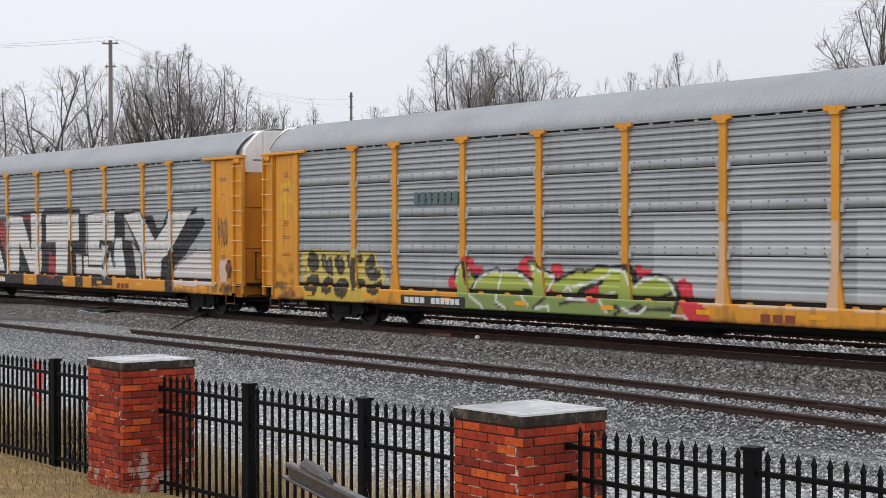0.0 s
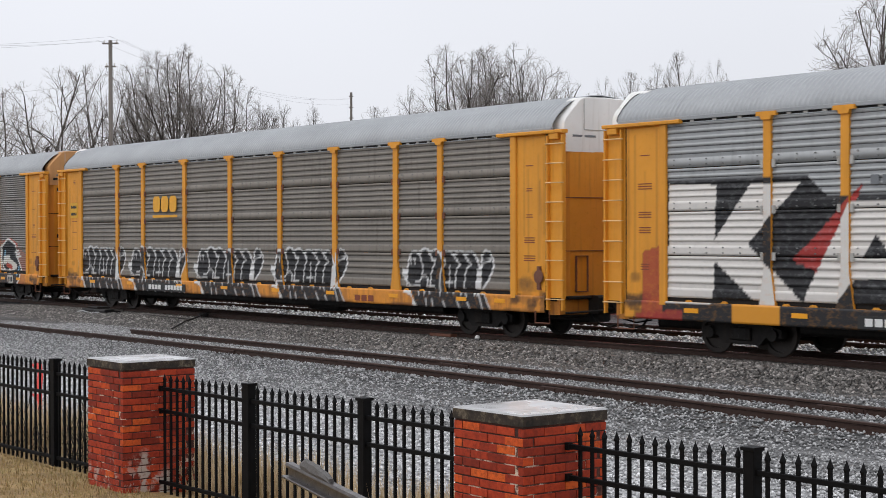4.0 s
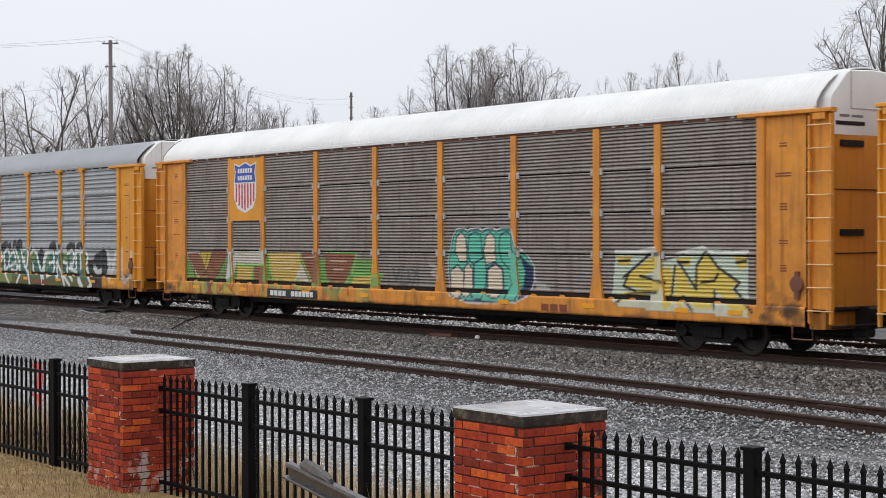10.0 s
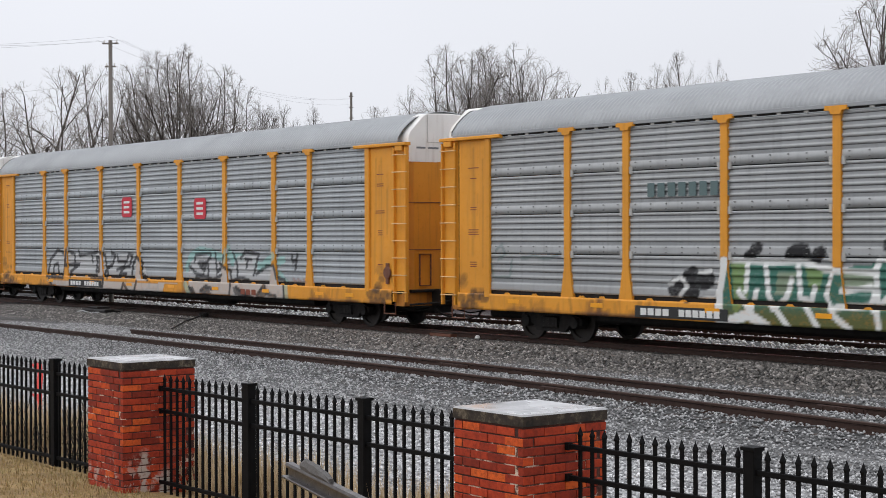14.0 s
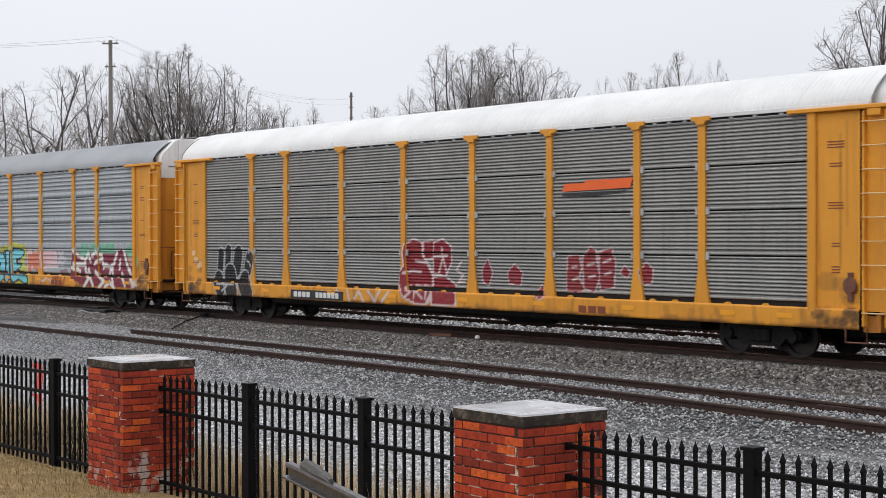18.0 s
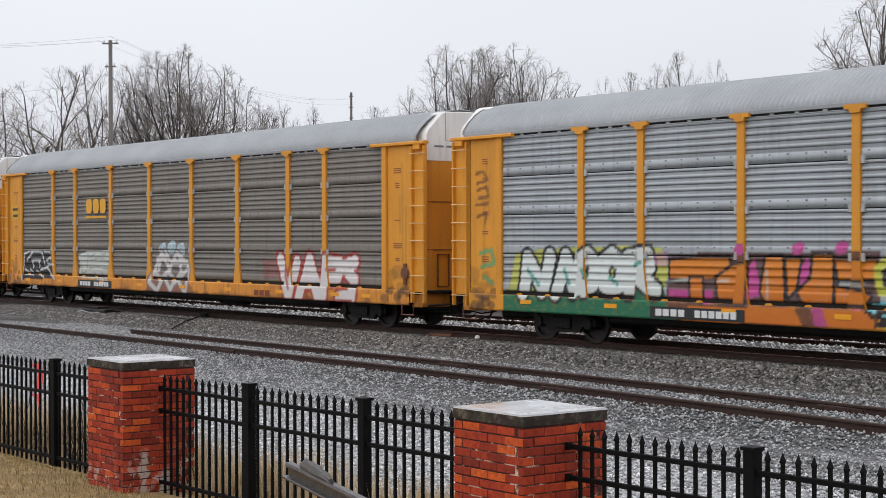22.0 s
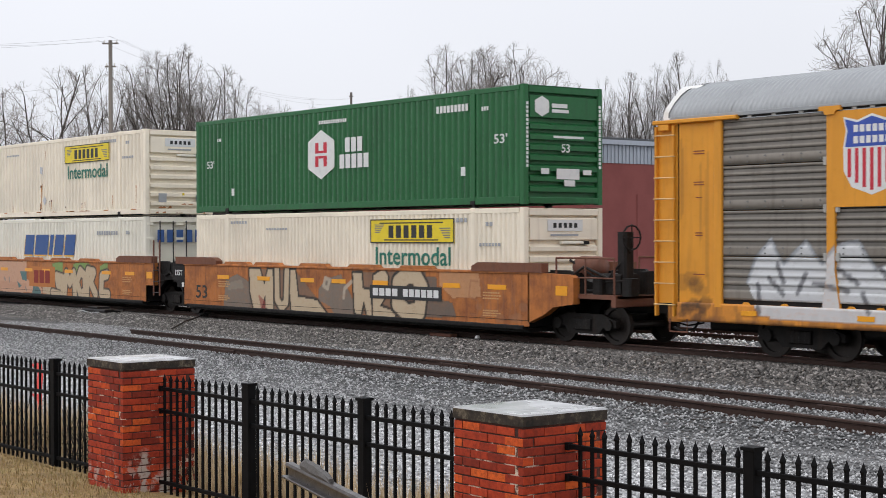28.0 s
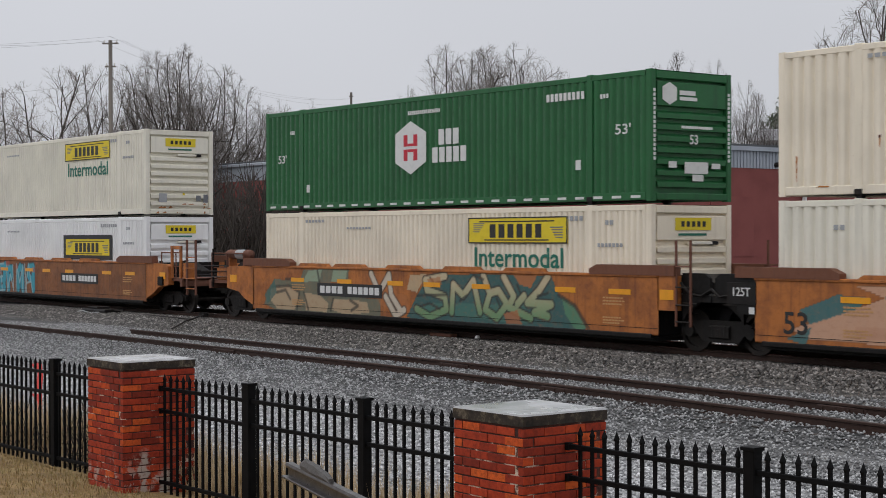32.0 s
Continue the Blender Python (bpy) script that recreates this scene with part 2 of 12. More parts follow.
def sheet(name, P, mat, smooth=False, paint=None):
    """A mesh from a grid of points, an array rows x columns x 3."""
    r, c = P.shape[:2]
    me = bpy.data.meshes.new(name)
    me.vertices.add(r * c)
    me.vertices.foreach_set("co", P.astype(np.float32).ravel())
    i = (np.arange(r - 1)[:, None] * c + np.arange(c - 1)[None, :]).ravel()
    q = np.stack([i, i + 1, i + c + 1, i + c], 1).astype(np.int32)
    me.loops.add(q.size)
    me.loops.foreach_set("vertex_index", q.ravel())
    me.polygons.add(len(q))
    me.polygons.foreach_set("loop_start", np.arange(0, q.size, 4, dtype=np.int32))
    me.update(calc_edges=True)
    return finish(me, mat, smooth, paint)


def text_mesh(name, body, size, mat, thick=0.004):
    """Letters of the built-in font as a mesh in x and z, facing -y."""
    cu = bpy.data.curves.new(name, "FONT")
    cu.body, cu.size, cu.extrude, cu.resolution_u, cu.offset = body, size, thick / 2, 3, 0.012 * size
    ob = bpy.data.objects.new(name, cu)
    scene.collection.objects.link(ob)
    me = bpy.data.meshes.new_from_object(ob.evaluated_get(bpy.context.evaluated_depsgraph_get()))
    bpy.data.objects.remove(ob)
    me.transform(Euler((radians(90), 0, 0)).to_matrix().to_4x4())
    me.materials.clear()
    me.materials.append(mat)
    me.name = name
    return me


def fit_text(name, body, x0, x1, z0, z1, y, mat, parent, label=""):
    me = text_mesh(name, body, 1.0, mat)
    co = np.empty(len(me.vertices) * 3)
    me.vertices.foreach_get("co", co)
    co = co.reshape(-1, 3)
    lo, hi = co.min(0), co.max(0)
    co[:, 0] = x0 + (co[:, 0] - lo[0]) * (x1 - x0) / (hi[0] - lo[0])
    co[:, 2] = z0 + (co[:, 2] - lo[2]) * (z1 - z0) / (hi[2] - lo[2])
    co[:, 1] += y
    me.vertices.foreach_set("co", co.ravel())
    return put(name, me, parent, label)


# ---- sprayed paint: colour and cover over a side, in its x and z ----
GLYPH = {
    "A": [[(0, 0), (0.5, 1), (1, 0)], [(0.22, 0.38), (0.78, 0.38)]], "C": [[(0.95, 0.85), (0.5, 1), (0.08, 0.6), (0.1, 0.3), (0.5, 0), (0.95, 0.12)]],
    "E": [[(0.95, 1), (0.05, 1), (0.05, 0), (0.95, 0)], [(0.05, 0.5), (0.8, 0.5)]], "H": [[(0.05, 0), (0.05, 1)], [(0.95, 0), (0.95, 1)], [(0.05, 0.5), (0.95, 0.5)]],
    "I": [[(0.5, 0), (0.5, 1)]], "K": [[(0.08, 0), (0.08, 1)], [(0.92, 1), (0.15, 0.5), (0.95, 0)]], "L": [[(0.1, 1), (0.1, 0), (0.95, 0)]],
    "M": [[(0.02, 0), (0.08, 1), (0.5, 0.4), (0.92, 1), (0.98, 0)]], "N": [[(0.05, 0), (0.05, 1), (0.95, 0), (0.95, 1)]],
    "O": [[(0.5, 1), (0.08, 0.75), (0.08, 0.25), (0.5, 0), (0.92, 0.25), (0.92, 0.75), (0.5, 1)]], "P": [[(0.1, 0), (0.1, 1), (0.8, 0.95), (0.9, 0.7), (0.7, 0.5), (0.1, 0.48)]],
    "R": [[(0.1, 0), (0.1, 1), (0.8, 0.95), (0.88, 0.7), (0.6, 0.5), (0.15, 0.48)], [(0.5, 0.5), (0.98, 0)]],
    "S": [[(0.92, 0.97), (0.1, 0.97), (0.1, 0.56), (0.9, 0.5), (0.9, 0.03), (0.06, 0.03)]], "T": [[(0, 0.97), (1, 0.97)], [(0.5, 0.97), (0.5, 0)]],
    "U": [[(0.06, 1), (0.1, 0.2), (0.5, 0), (0.9, 0.2), (0.94, 1)]], "V": [[(0, 1), (0.5, 0), (1, 1)]], "Y": [[(0, 1), (0.5, 0.45), (1, 1)], [(0.5, 0.45), (0.5, 0)]],
    "2": [[(0.08, 0.8), (0.5, 1), (0.9, 0.75), (0.1, 0), (0.95, 0)]],
}


def odd_glyph(rnd):
    """A bent, mirrored letter-like shape that cannot be read."""
    g = GLYPH[rnd.choice("CEHKNPRSYAMU")]
    mx, mz = rnd.random() < 0.6, rnd.random() < 0.6
    k, tw = rnd.uniform(-0.15, 0.15), rnd.uniform(0.75, 1.0)
    out = []
    for line in g:
        out.append([(((1 - x) if mx else x) * tw + k * z + rnd.uniform(-0.07, 0.07), ((1 - z) if mz else z) + rnd.uniform(-0.06, 0.06)) for x, z in line])
    if rnd.random() < 0.5:
        x = rnd.uniform(0.1, 0.9)
        out.append([(x, rnd.uniform(-0.1, 0.2)), (x + rnd.uniform(-0.3, 0.3), rnd.uniform(0.8, 1.15))])
    return out


def away(X, Z, pts, square=False):
    """Distance of each point from a line of points; square: with blunt ends."""
    d = np.full(X.shape, 1e9)
    last = len(pts) - 2
    for i, ((ax, az), (bx, bz)) in enumerate(zip(pts[:-1], pts[1:])):
        ux, uz = bx - ax, bz - az
        q = ux * ux + uz * uz + 1e-12
        t = ((X - ax) * ux + (Z - az) * uz) / q
        s = np.clip(t, 0, 1)
        e = np.hypot(X - ax - s * ux, Z - az - s * uz)
        if square:
            n = math.sqrt(q)
            side = np.abs((X - ax) * uz - (Z - az) * ux) / n
            over = np.maximum(-t, t - 1) * n
            e = np.where(over > 0, np.maximum(side, over), side)
        d = np.minimum(d, e)
    return d


def within(X, Z, pts):
    ins = np.zeros(X.shape, bool)
    for (ax, az), (bx, bz) in zip(pts, pts[1:] + pts[:1]):
        if az == bz:
            continue
        hit = ((az > Z) != (bz > Z)) & (X < (bx - ax) * (Z - az) / (bz - az) + ax)
        ins ^= hit
    return ins


class Spray:
    """Layers of sprayed paint on one side of a car; at(X, Z) gives red, green, blue and cover."""

    def __init__(self, seed=1):
        self.layers, self.rnd, self.fade = [], random.Random(seed), (0.7, 1.9)

    def line(self, pts, width, col, cover=1.0, col2=None, square=False):
        xs, zs = [p[0] for p in pts], [p[1] for p in pts]
        self.layers.append(("q" if square else "l", (min(xs) - width, max(xs) + width, min(zs) - width, max(zs) + width), pts, width, col, cover, col2))
        return self

    def area(self, pts, col, cover=1.0, col2=None):
        xs, zs = [p[0] for p in pts], [p[1] for p in pts]
        self.layers.append(("a", (min(xs), max(xs), min(zs), max(zs)), pts, 0.0, col, cover, col2))
        return self

    def rect(self, x0, x1, z0, z1, col, cover=1.0, col2=None):
        return self.area([(x0, z0), (x1, z0), (x1, z1), (x0, z1)], col, cover, col2)

    def word(self, text, x0, x1, z0, z1, fill, edge, stroke=0.12, rim=0.05, slant=0.0, col2=None, cover=1.0, jitter=0.03, shadow=None, glow=None, lean=(0.16, -0.10), square=False):
        """Letters of heavy strokes with a rim. A dot stands for an unreadable letter."""
        n = len(text)
        w = (x1 - x0) / n
        gl = []
        for i, ch in enumerate(text):
            if ch == " ":
                continue
            g = GLYPH[ch] if ch in GLYPH else odd_glyph(self.rnd)
            tw = w * (0.86 if ch != "I" else 0.5)
            zb, zt = z0 + self.rnd.uniform(0, jitter) * (z1 - z0) + stroke, z1 - self.rnd.uniform(0, jitter) * (z1 - z0) - stroke
            for line in g:
                gl.append([(x0 + i * w + stroke + px * (tw - 1.2 * stroke) + slant * (pz - 0.5) * (z1 - z0), zb + pz * (zt - zb)) for px, pz in line])
        if glow:
            for g in gl:
                self.line(g, stroke + rim * 2.4, glow, 0.9)
        if shadow:
            for g in gl:
                self.line([(a + lean[0], b + lean[1]) for a, b in g], stroke + rim, shadow, cover, None, square)
        if edge:
            for g in gl:
                self.line(g, stroke + rim, edge, cover, None, square)
        for g in gl:
            self.line(g, stroke, fill, cover, col2, square)
        return self

    def scrawl(self, n, x0, x1, z0, z1, col, width=0.03, cover=0.9):
        """Thin handwriting that cannot be read."""
        w = (x1 - x0) / n
        for i in range(n):
            for g in odd_glyph(self.rnd):
                self.line([(x0 + (i + px * 0.9) * w, z0 + pz * (z1 - z0)) for px, pz in g], width, col, cover)
        return self

    def cloud(self, x0, x1, z0, z1, col, n=8, cover=0.9):
        for i in range(n):
            cx, cz = self.rnd.uniform(x0, x1), self.rnd.uniform(z0, z1)
            r = self.rnd.uniform(0.12, 0.3) * min(1.2, z1 - z0)
            self.line([(cx - r * 0.5, cz), (cx + r * 0.5, cz)], r, col, cover)
        return self

    def at(self, X, Z):
        X, Z = np.asarray(X, float), np.asarray(Z, float)
        C = np.zeros((*X.shape, 3))
        A = np.zeros(X.shape)
        x0, x1, z0, z1 = X.min(), X.max(), Z.min(), Z.max()
        for kind, bb, pts, width, col, cover, col2 in self.layers:
            if bb[0] > x1 or bb[1] < x0 or bb[2] > z1 or bb[3] < z0:
                continue
            if kind != "a":
                f = np.clip((width - away(X, Z, pts, kind == "q")) / 0.025 + 0.5, 0, 1)
            else:
                f = within(X, Z, pts).astype(float)
            f = f * cover
            if not f.any():
                continue
            c = np.array(col, float)
            if col2 is not None:
                s = np.clip((Z - self.fade[0]) / (self.fade[1] - self.fade[0]), 0, 1)[..., None]
                c = np.array(col2, float) * (1 - s) + c * s
            fc = f[..., None]
            C = np.where(A[..., None] > 0.01, C * (1 - fc) + c * fc, np.where(fc > 0, c, C))
            A = np.maximum(A * (1 - f) + f, f)
        return np.concatenate([C, A[..., None]], -1)

    def top(self):
        return max([b[1][3] for b in self.layers], default=0.0)

    def meets(self, x0, x1, z0, z1):
        return any(b[1][0] < x1 and b[1][1] > x0 and b[1][2] < z1 and b[1][3] > z0 for b in self.layers)


WH, BK, GY = (0.74, 0.73, 0.70), (0.014, 0.014, 0.016), (0.27, 0.27, 0.27)
S_A = Spray(1)
S_A.fade = (0.95, 1.65)
S_A.rect(2.3, 4.4, 1.0, 2.75, (0.62, 0.63, 0.62), 0.35).rect(4.8, 7.3, 1.0, 2.75, (0.64, 0.65, 0.64), 0.38)
S_A.rect(7.7, 9.6, 1.0, 2.75, (0.64, 0.65, 0.64), 0.35).rect(2.7, 3.9, 1.3, 2.4, GY, 0.25).rect(5.4, 6.7, 1.4, 2.3, GY, 0.2)
RED5, LIME, MOSS, STRAWY = (0.62, 0.03, 0.05), (0.50, 0.54, 0.07), (0.21, 0.29, 0.085), (0.62, 0.46, 0.07)


def blob(spray, x, z, r, col):
    spray.line([(x - r * 0.3, z), (x + r * 0.3, z + r * 0.2)], r, col)


S_A.area([(-11.82, 2.01), (-11.22, 2.1), (-9.23, 2.08), (-9.1, 2.16), (-8.96, 2.08), (-8.16, 2.06), (-8.07, 1.74), (-7.81, 1.59), (-7.68, 1.39), (-7.77, 1.09), (-8.08, 0.78), (-8.97, 0.65), (-11.52, 0.62), (-11.72, 0.88), (-11.87, 1.37)], STRAWY, 0.85)
S_A.area([(-11.52, 1.85), (-11.42, 2.02), (-11.22, 2.06), (-11.03, 1.99), (-10.91, 1.81), (-10.91, 1.59), (-11.03, 1.49), (-11.23, 1.44), (-11.44, 1.53), (-11.52, 1.69)], BK, 0.95)
S_A.area([(-11.57, 1.16), (-11.52, 1.29), (-11.23, 1.43), (-10.93, 1.35), (-10.86, 1.17), (-10.93, 0.96), (-11.08, 0.79), (-11.33, 0.76), (-11.52, 0.89), (-11.6, 1.04)], BK, 0.95)
S_A.area([(-10.81, 1.92), (-10.69, 1.98), (-10.59, 1.94), (-10.53, 1.76), (-10.4, 1.92), (-10.28, 1.87), (-10.19, 1.45), (-10.24, 1.34), (-10.45, 1.39), (-10.59, 1.49), (-10.74, 1.57), (-10.8, 1.76)], BK, 0.95)
S_A.area([(-10.69, 1.23), (-10.45, 1.36), (-10.19, 1.32), (-10.15, 1.08), (-10.24, 0.9), (-10.45, 0.84), (-10.69, 0.91), (-10.74, 1.07)], BK, 0.95)
S_A.area([(-10.15, 1.87), (-9.98, 1.96), (-9.77, 1.92), (-9.62, 1.72), (-9.64, 1.51), (-9.79, 1.36), (-9.98, 1.45), (-10.12, 1.66)], BK, 0.95)
S_A.area([(-10.07, 1.14), (-9.89, 1.29), (-9.56, 1.31), (-9.4, 1.18), (-9.38, 1), (-9.52, 0.79), (-9.7, 0.74), (-9.98, 0.82), (-10.09, 0.98)], BK, 0.95)
S_A.area([(-9.56, 1.93), (-9.4, 1.97), (-9.35, 1.77), (-9.19, 1.9), (-9.05, 1.88), (-9.04, 1.57), (-9.06, 1.26), (-9.01, 1), (-9.2, 0.97), (-9.28, 1.26), (-9.35, 1.46), (-9.47, 1.67)], BK, 0.95)
S_A.area([(-9.01, 1.93), (-8.83, 1.97), (-8.74, 1.88), (-8.77, 1.78), (-8.96, 1.72)], BK, 0.95)
S_A.area([(-9.01, 1.29), (-8.78, 1.34), (-8.61, 1.27), (-8.62, 1.09), (-8.88, 1.01), (-9.01, 1.11)], BK, 0.95)
S_A.area([(-8.47, 1.93), (-8.34, 1.99), (-8.18, 1.91), (-8.16, 1.68), (-8.34, 1.6), (-8.52, 1.68), (-8.6, 1.63), (-8.69, 1.73)], BK, 0.95)
S_A.area([(-8.7, 1.6), (-8.34, 1.63), (-7.94, 1.58), (-7.9, 1.41), (-8.08, 1.28), (-8.34, 1.25), (-8.56, 1.37)], BK, 0.95)
S_A.area([(-8.56, 1.17), (-8.25, 1.18), (-7.86, 1.31), (-7.82, 1.14), (-7.99, 0.93), (-8.21, 0.86), (-8.47, 0.97)], BK, 0.95)
for g in ([(-10.69, 1.86), (-10.62, 1.65)], [(-10.45, 1.81), (-10.38, 1.6)], [(-9.88, 1.87), (-9.84, 1.71)], [(-9.42, 1.82), (-9.31, 1.62)], [(-8.25, 1.53), (-8.61, 1.47)], [(-9.89, 1.19), (-9.61, 1.15)],):
    S_A.line(g, 0.022, (0.3, 0.3, 0.28), 0.8)
for g in ([(-7.73, 1.79), (-7.3, 1.65)], [(-7.64, 1.64), (-7.43, 1.29)], [(-7.6, 1.44), (-7.3, 1.5)], [(-11.87, 1.61), (-11.6, 1.56), (-11.62, 1.4), (-11.87, 1.37)],):
    S_A.line(g, 0.04, (0.13, 0.13, 0.13), 0.7)
S_A.area([(-4.4, 1.92), (-4.18, 1.99), (-3.95, 1.9), (-3.91, 1.76), (-3.58, 1.74), (-3.57, 1.58), (-4.1, 1.57), (-4.18, 1.8), (-4.36, 1.83)], RED5, 1)
S_A.area([(-4.98, 1.39), (-4.79, 1.51), (-4.67, 1.25), (-4.52, 1.09), (-4.79, 1.06), (-4.94, 1.2)], RED5, 1)
S_A.area([(-2.22, 1.8), (-1.94, 2.01), (-1.7, 1.99), (-1.67, 1.88), (-1.88, 1.79), (-1.81, 1.63), (-1.67, 1.43), (-1.95, 1.45), (-2.24, 1.62)], RED5, 1)
S_A.area([(-1.1, 1.73), (-0.93, 1.84), (-0.7, 1.82), (-0.61, 1.65), (-0.67, 1.5), (-0.87, 1.51), (-1, 1.6)], RED5, 1)
S_A.area([(1.71, 1.83), (1.91, 1.84), (1.97, 1.73), (2.23, 1.71), (2.26, 1.61), (2, 1.55), (1.82, 1.56)], RED5, 1)
S_A.area([(2.99, 1.5), (3.21, 1.55), (3.43, 1.44), (3.54, 1.08), (3.78, 1.03), (4.07, 0.67), (3.43, 0.64), (3.26, 0.79), (3.04, 1.23)], RED5, 1)
S_A.area([(-4.48, 0.93), (-4.1, 1.52), (-3.73, 1.39), (-3, 1.66), (-2.15, 1.63), (-1.74, 1.39), (-1.6, 1.28), (-1.2, 1.42), (-0.67, 1.47), (-0.16, 1.66), (0.1, 1.66), (0.72, 1.78), (1.2, 1.76), (1.56, 1.68), (1.68, 1.44), (2.32, 1.59), (2.88, 1.5), (3.04, 1.1), (2.99, 0.68), (1.56, 0.65), (-0.94, 0.61), (-2.15, 0.61), (-3.51, 0.63), (-4.33, 0.65)], LIME, 1, MOSS)
S_A.area([(-4.71, 1.4), (-4.67, 1.63), (-4.48, 1.77), (-4.37, 1.73), (-4.29, 1.45), (-4.25, 1.22), (-4.1, 0.99), (-4.41, 0.88), (-4.52, 0.97)], LIME, 1, MOSS)
S_A.area([(-1.84, 1.81), (-1.57, 1.83), (-1.47, 1.73), (-0.94, 1.51), (-1.13, 1.29), (-1.33, 1.28), (-1.6, 1.23), (-1.74, 1.54)], LIME, 1, MOSS)
S_A.area([(0.1, 1.49), (0.6, 1.73), (0.9, 1.76), (0.93, 1.61), (0.66, 1.46), (0.1, 1.27)], LIME, 1, MOSS)
S_A.area([(0.16, 1.28), (0.59, 1.31), (0.62, 0.97), (0.35, 0.94), (0.13, 1.1)], RED5, 1)
S_A.area([(-1.2, 1.27), (-0.8, 1.14), (-0.94, 1.07), (-1.17, 1.11)], RED5, 1)
S_A.area([(1.32, 1.83), (1.56, 1.84), (1.77, 1.69), (1.8, 1.48), (1.65, 1.44), (1.56, 1.64)], BK, 1)
S_A.area([(2.93, 1.54), (3.1, 1.27), (3.13, 1.03), (2.96, 0.72), (2.88, 0.78), (3.02, 1.1)], BK, 1)
S_A.area([(-0.06, 1.27), (0.72, 1.46), (0.69, 1.37), (0.1, 1.19), (0.06, 1.08), (-0.06, 1.12)], BK, 1)
S_A.area([(-2.08, 1.22), (-1.74, 1.21), (-1.71, 1.1), (-2.02, 1.1)], BK, 1)
S_A.area([(-4.36, 1.78), (-4.19, 1.8), (-4.18, 1.22), (-4.29, 1.4)], BK, 1)
S_A.area([(-4.1, 1.55), (-3.62, 1.56), (-3.88, 1.37)], BK, 1)
for g in ([(-4.71, 1.4), (-4.67, 1.63), (-4.48, 1.78), (-4.21, 1.8)], [(-3.99, 1.2), (-3.73, 1.46), (-3.07, 1.67), (-2.82, 1.62), (-2.29, 1.65), (-1.95, 1.52), (-1.67, 1.39)], [(-1.88, 1.85), (-1.57, 1.86), (-1.47, 1.73), (-0.9, 1.51), (-1.03, 1.38), (-0.16, 1.68), (0, 1.7), (0.1, 1.64), (0.53, 1.77), (0.84, 1.76)], [(0.9, 1.74), (1.32, 1.78), (1.62, 1.69), (1.68, 1.44), (2.03, 1.57), (2.43, 1.62), (2.82, 1.54), (3.02, 1.26), (3.07, 1.03), (2.96, 0.7)], [(-1.61, 0.77), (-1.2, 1.02)], [(-3, 0.83), (-2.57, 0.71)],):
    S_A.line(g, 0.04, BK, 1)
for g in ([(0.66, 1.44), (-0.03, 1.23), (-0.16, 1.07), (0.1, 1.1)], [(0.96, 0.83), (1.2, 0.9), (1.32, 0.8), (1.14, 0.71)], [(1.56, 0.79), (1.91, 0.95), (2.03, 0.89), (1.85, 0.78)], [(1.74, 0.84), (2.88, 0.88)], [(2.43, 1.09), (2.93, 1.26)], [(-0.67, 0.89), (-0.29, 0.96), (0.22, 1)],):
    S_A.line(g, 0.04, BK, 1)
for g in ([(-4.63, 1.45), (-4.57, 1.64), (-4.42, 1.74)], [(-3.95, 1.13), (-3.8, 1.39), (-3.4, 1.56), (-3, 1.62)], [(-2.86, 1.61), (-2.96, 1.25), (-3, 0.88), (-2.61, 0.71)], [(-2.78, 1.59), (-2.29, 1.58), (-1.88, 1.41), (-1.74, 1.27)], [(-2.08, 1.09), (-1.95, 0.91), (-1.81, 0.83)], [(-1.74, 1.77), (-1.67, 1.63)],):
    S_A.line(g, 0.032, WH, 0.95)
for g in ([(-1.47, 1.66), (-0.94, 1.49), (-1.2, 1.11)], [(-0.61, 1.17), (-0.29, 1.07), (-0.41, 1.28), (-0.54, 1.26)], [(-0.29, 1.29), (0.59, 1.48), (0.9, 1.61), (0.93, 1.72)], [(0.96, 1.72), (1.44, 1.66), (1.59, 1.39)], [(1.74, 1.36), (1.97, 1.5), (2.37, 1.57), (2.77, 1.46), (2.96, 1.18)], [(0.66, 0.99), (0.9, 0.75)],):
    S_A.line(g, 0.032, WH, 0.95)
for g in ([(1.38, 0.87), (1.62, 0.77), (1.91, 0.76), (2.11, 0.89)], [(-4.03, 0.99), (-3.58, 0.77), (-3.47, 0.64)], [(-0.42, 1), (0.22, 1)], [(-1.54, 0.77), (-1.07, 0.83), (-1.07, 0.72)], [(0.78, 1.14), (1.08, 1.19)], [(2.91, 0.76), (3.26, 0.75), (3.37, 0.66)],):
    S_A.line(g, 0.032, WH, 0.95)
S_A.scrawl(3, -12.9, -12.2, 3.0, 4.0, (0.75, 0.5, 0.02), 0.05, 0.5)
S_B = Spray(2)
INKB, CHALK, BRICKRED, SMOKE = (0.016, 0.016, 0.018), (0.67, 0.64, 0.60), (0.34, 0.035, 0.03), (0.42, 0.42, 0.41)
S_B.area([(-12.02, 3.66), (-8.16, 3.62), (-7.73, 3.26), (-6.84, 3.2), (-4.4, 3.21), (-4.35, 3.41), (-2.05, 3.5), (-1.02, 3.43), (-0.75, 3.55), (2.26, 3.52), (2.33, 3.3), (2.82, 3.31), (5.11, 3.44), (5.26, 0.81), (-12.04, 0.15)], INKB, 1)
S_B.area([(4.68, 3.36), (7.03, 3.41), (7.28, 3.18), (7.93, 3.19), (8.2, 2.75), (8.56, 2.77), (9, 3.36), (10.92, 3.4), (10.92, 3.23), (10.19, 3.08), (11.4, 3.06), (11.44, 2.87), (10.71, 2.31), (10.19, 1.89), (9.52, 1.57), (9.34, 1.42), (9.38, 0.69), (8.91, 0.67), (8.82, 1.06), (4.68, 0.94)], INKB, 1)
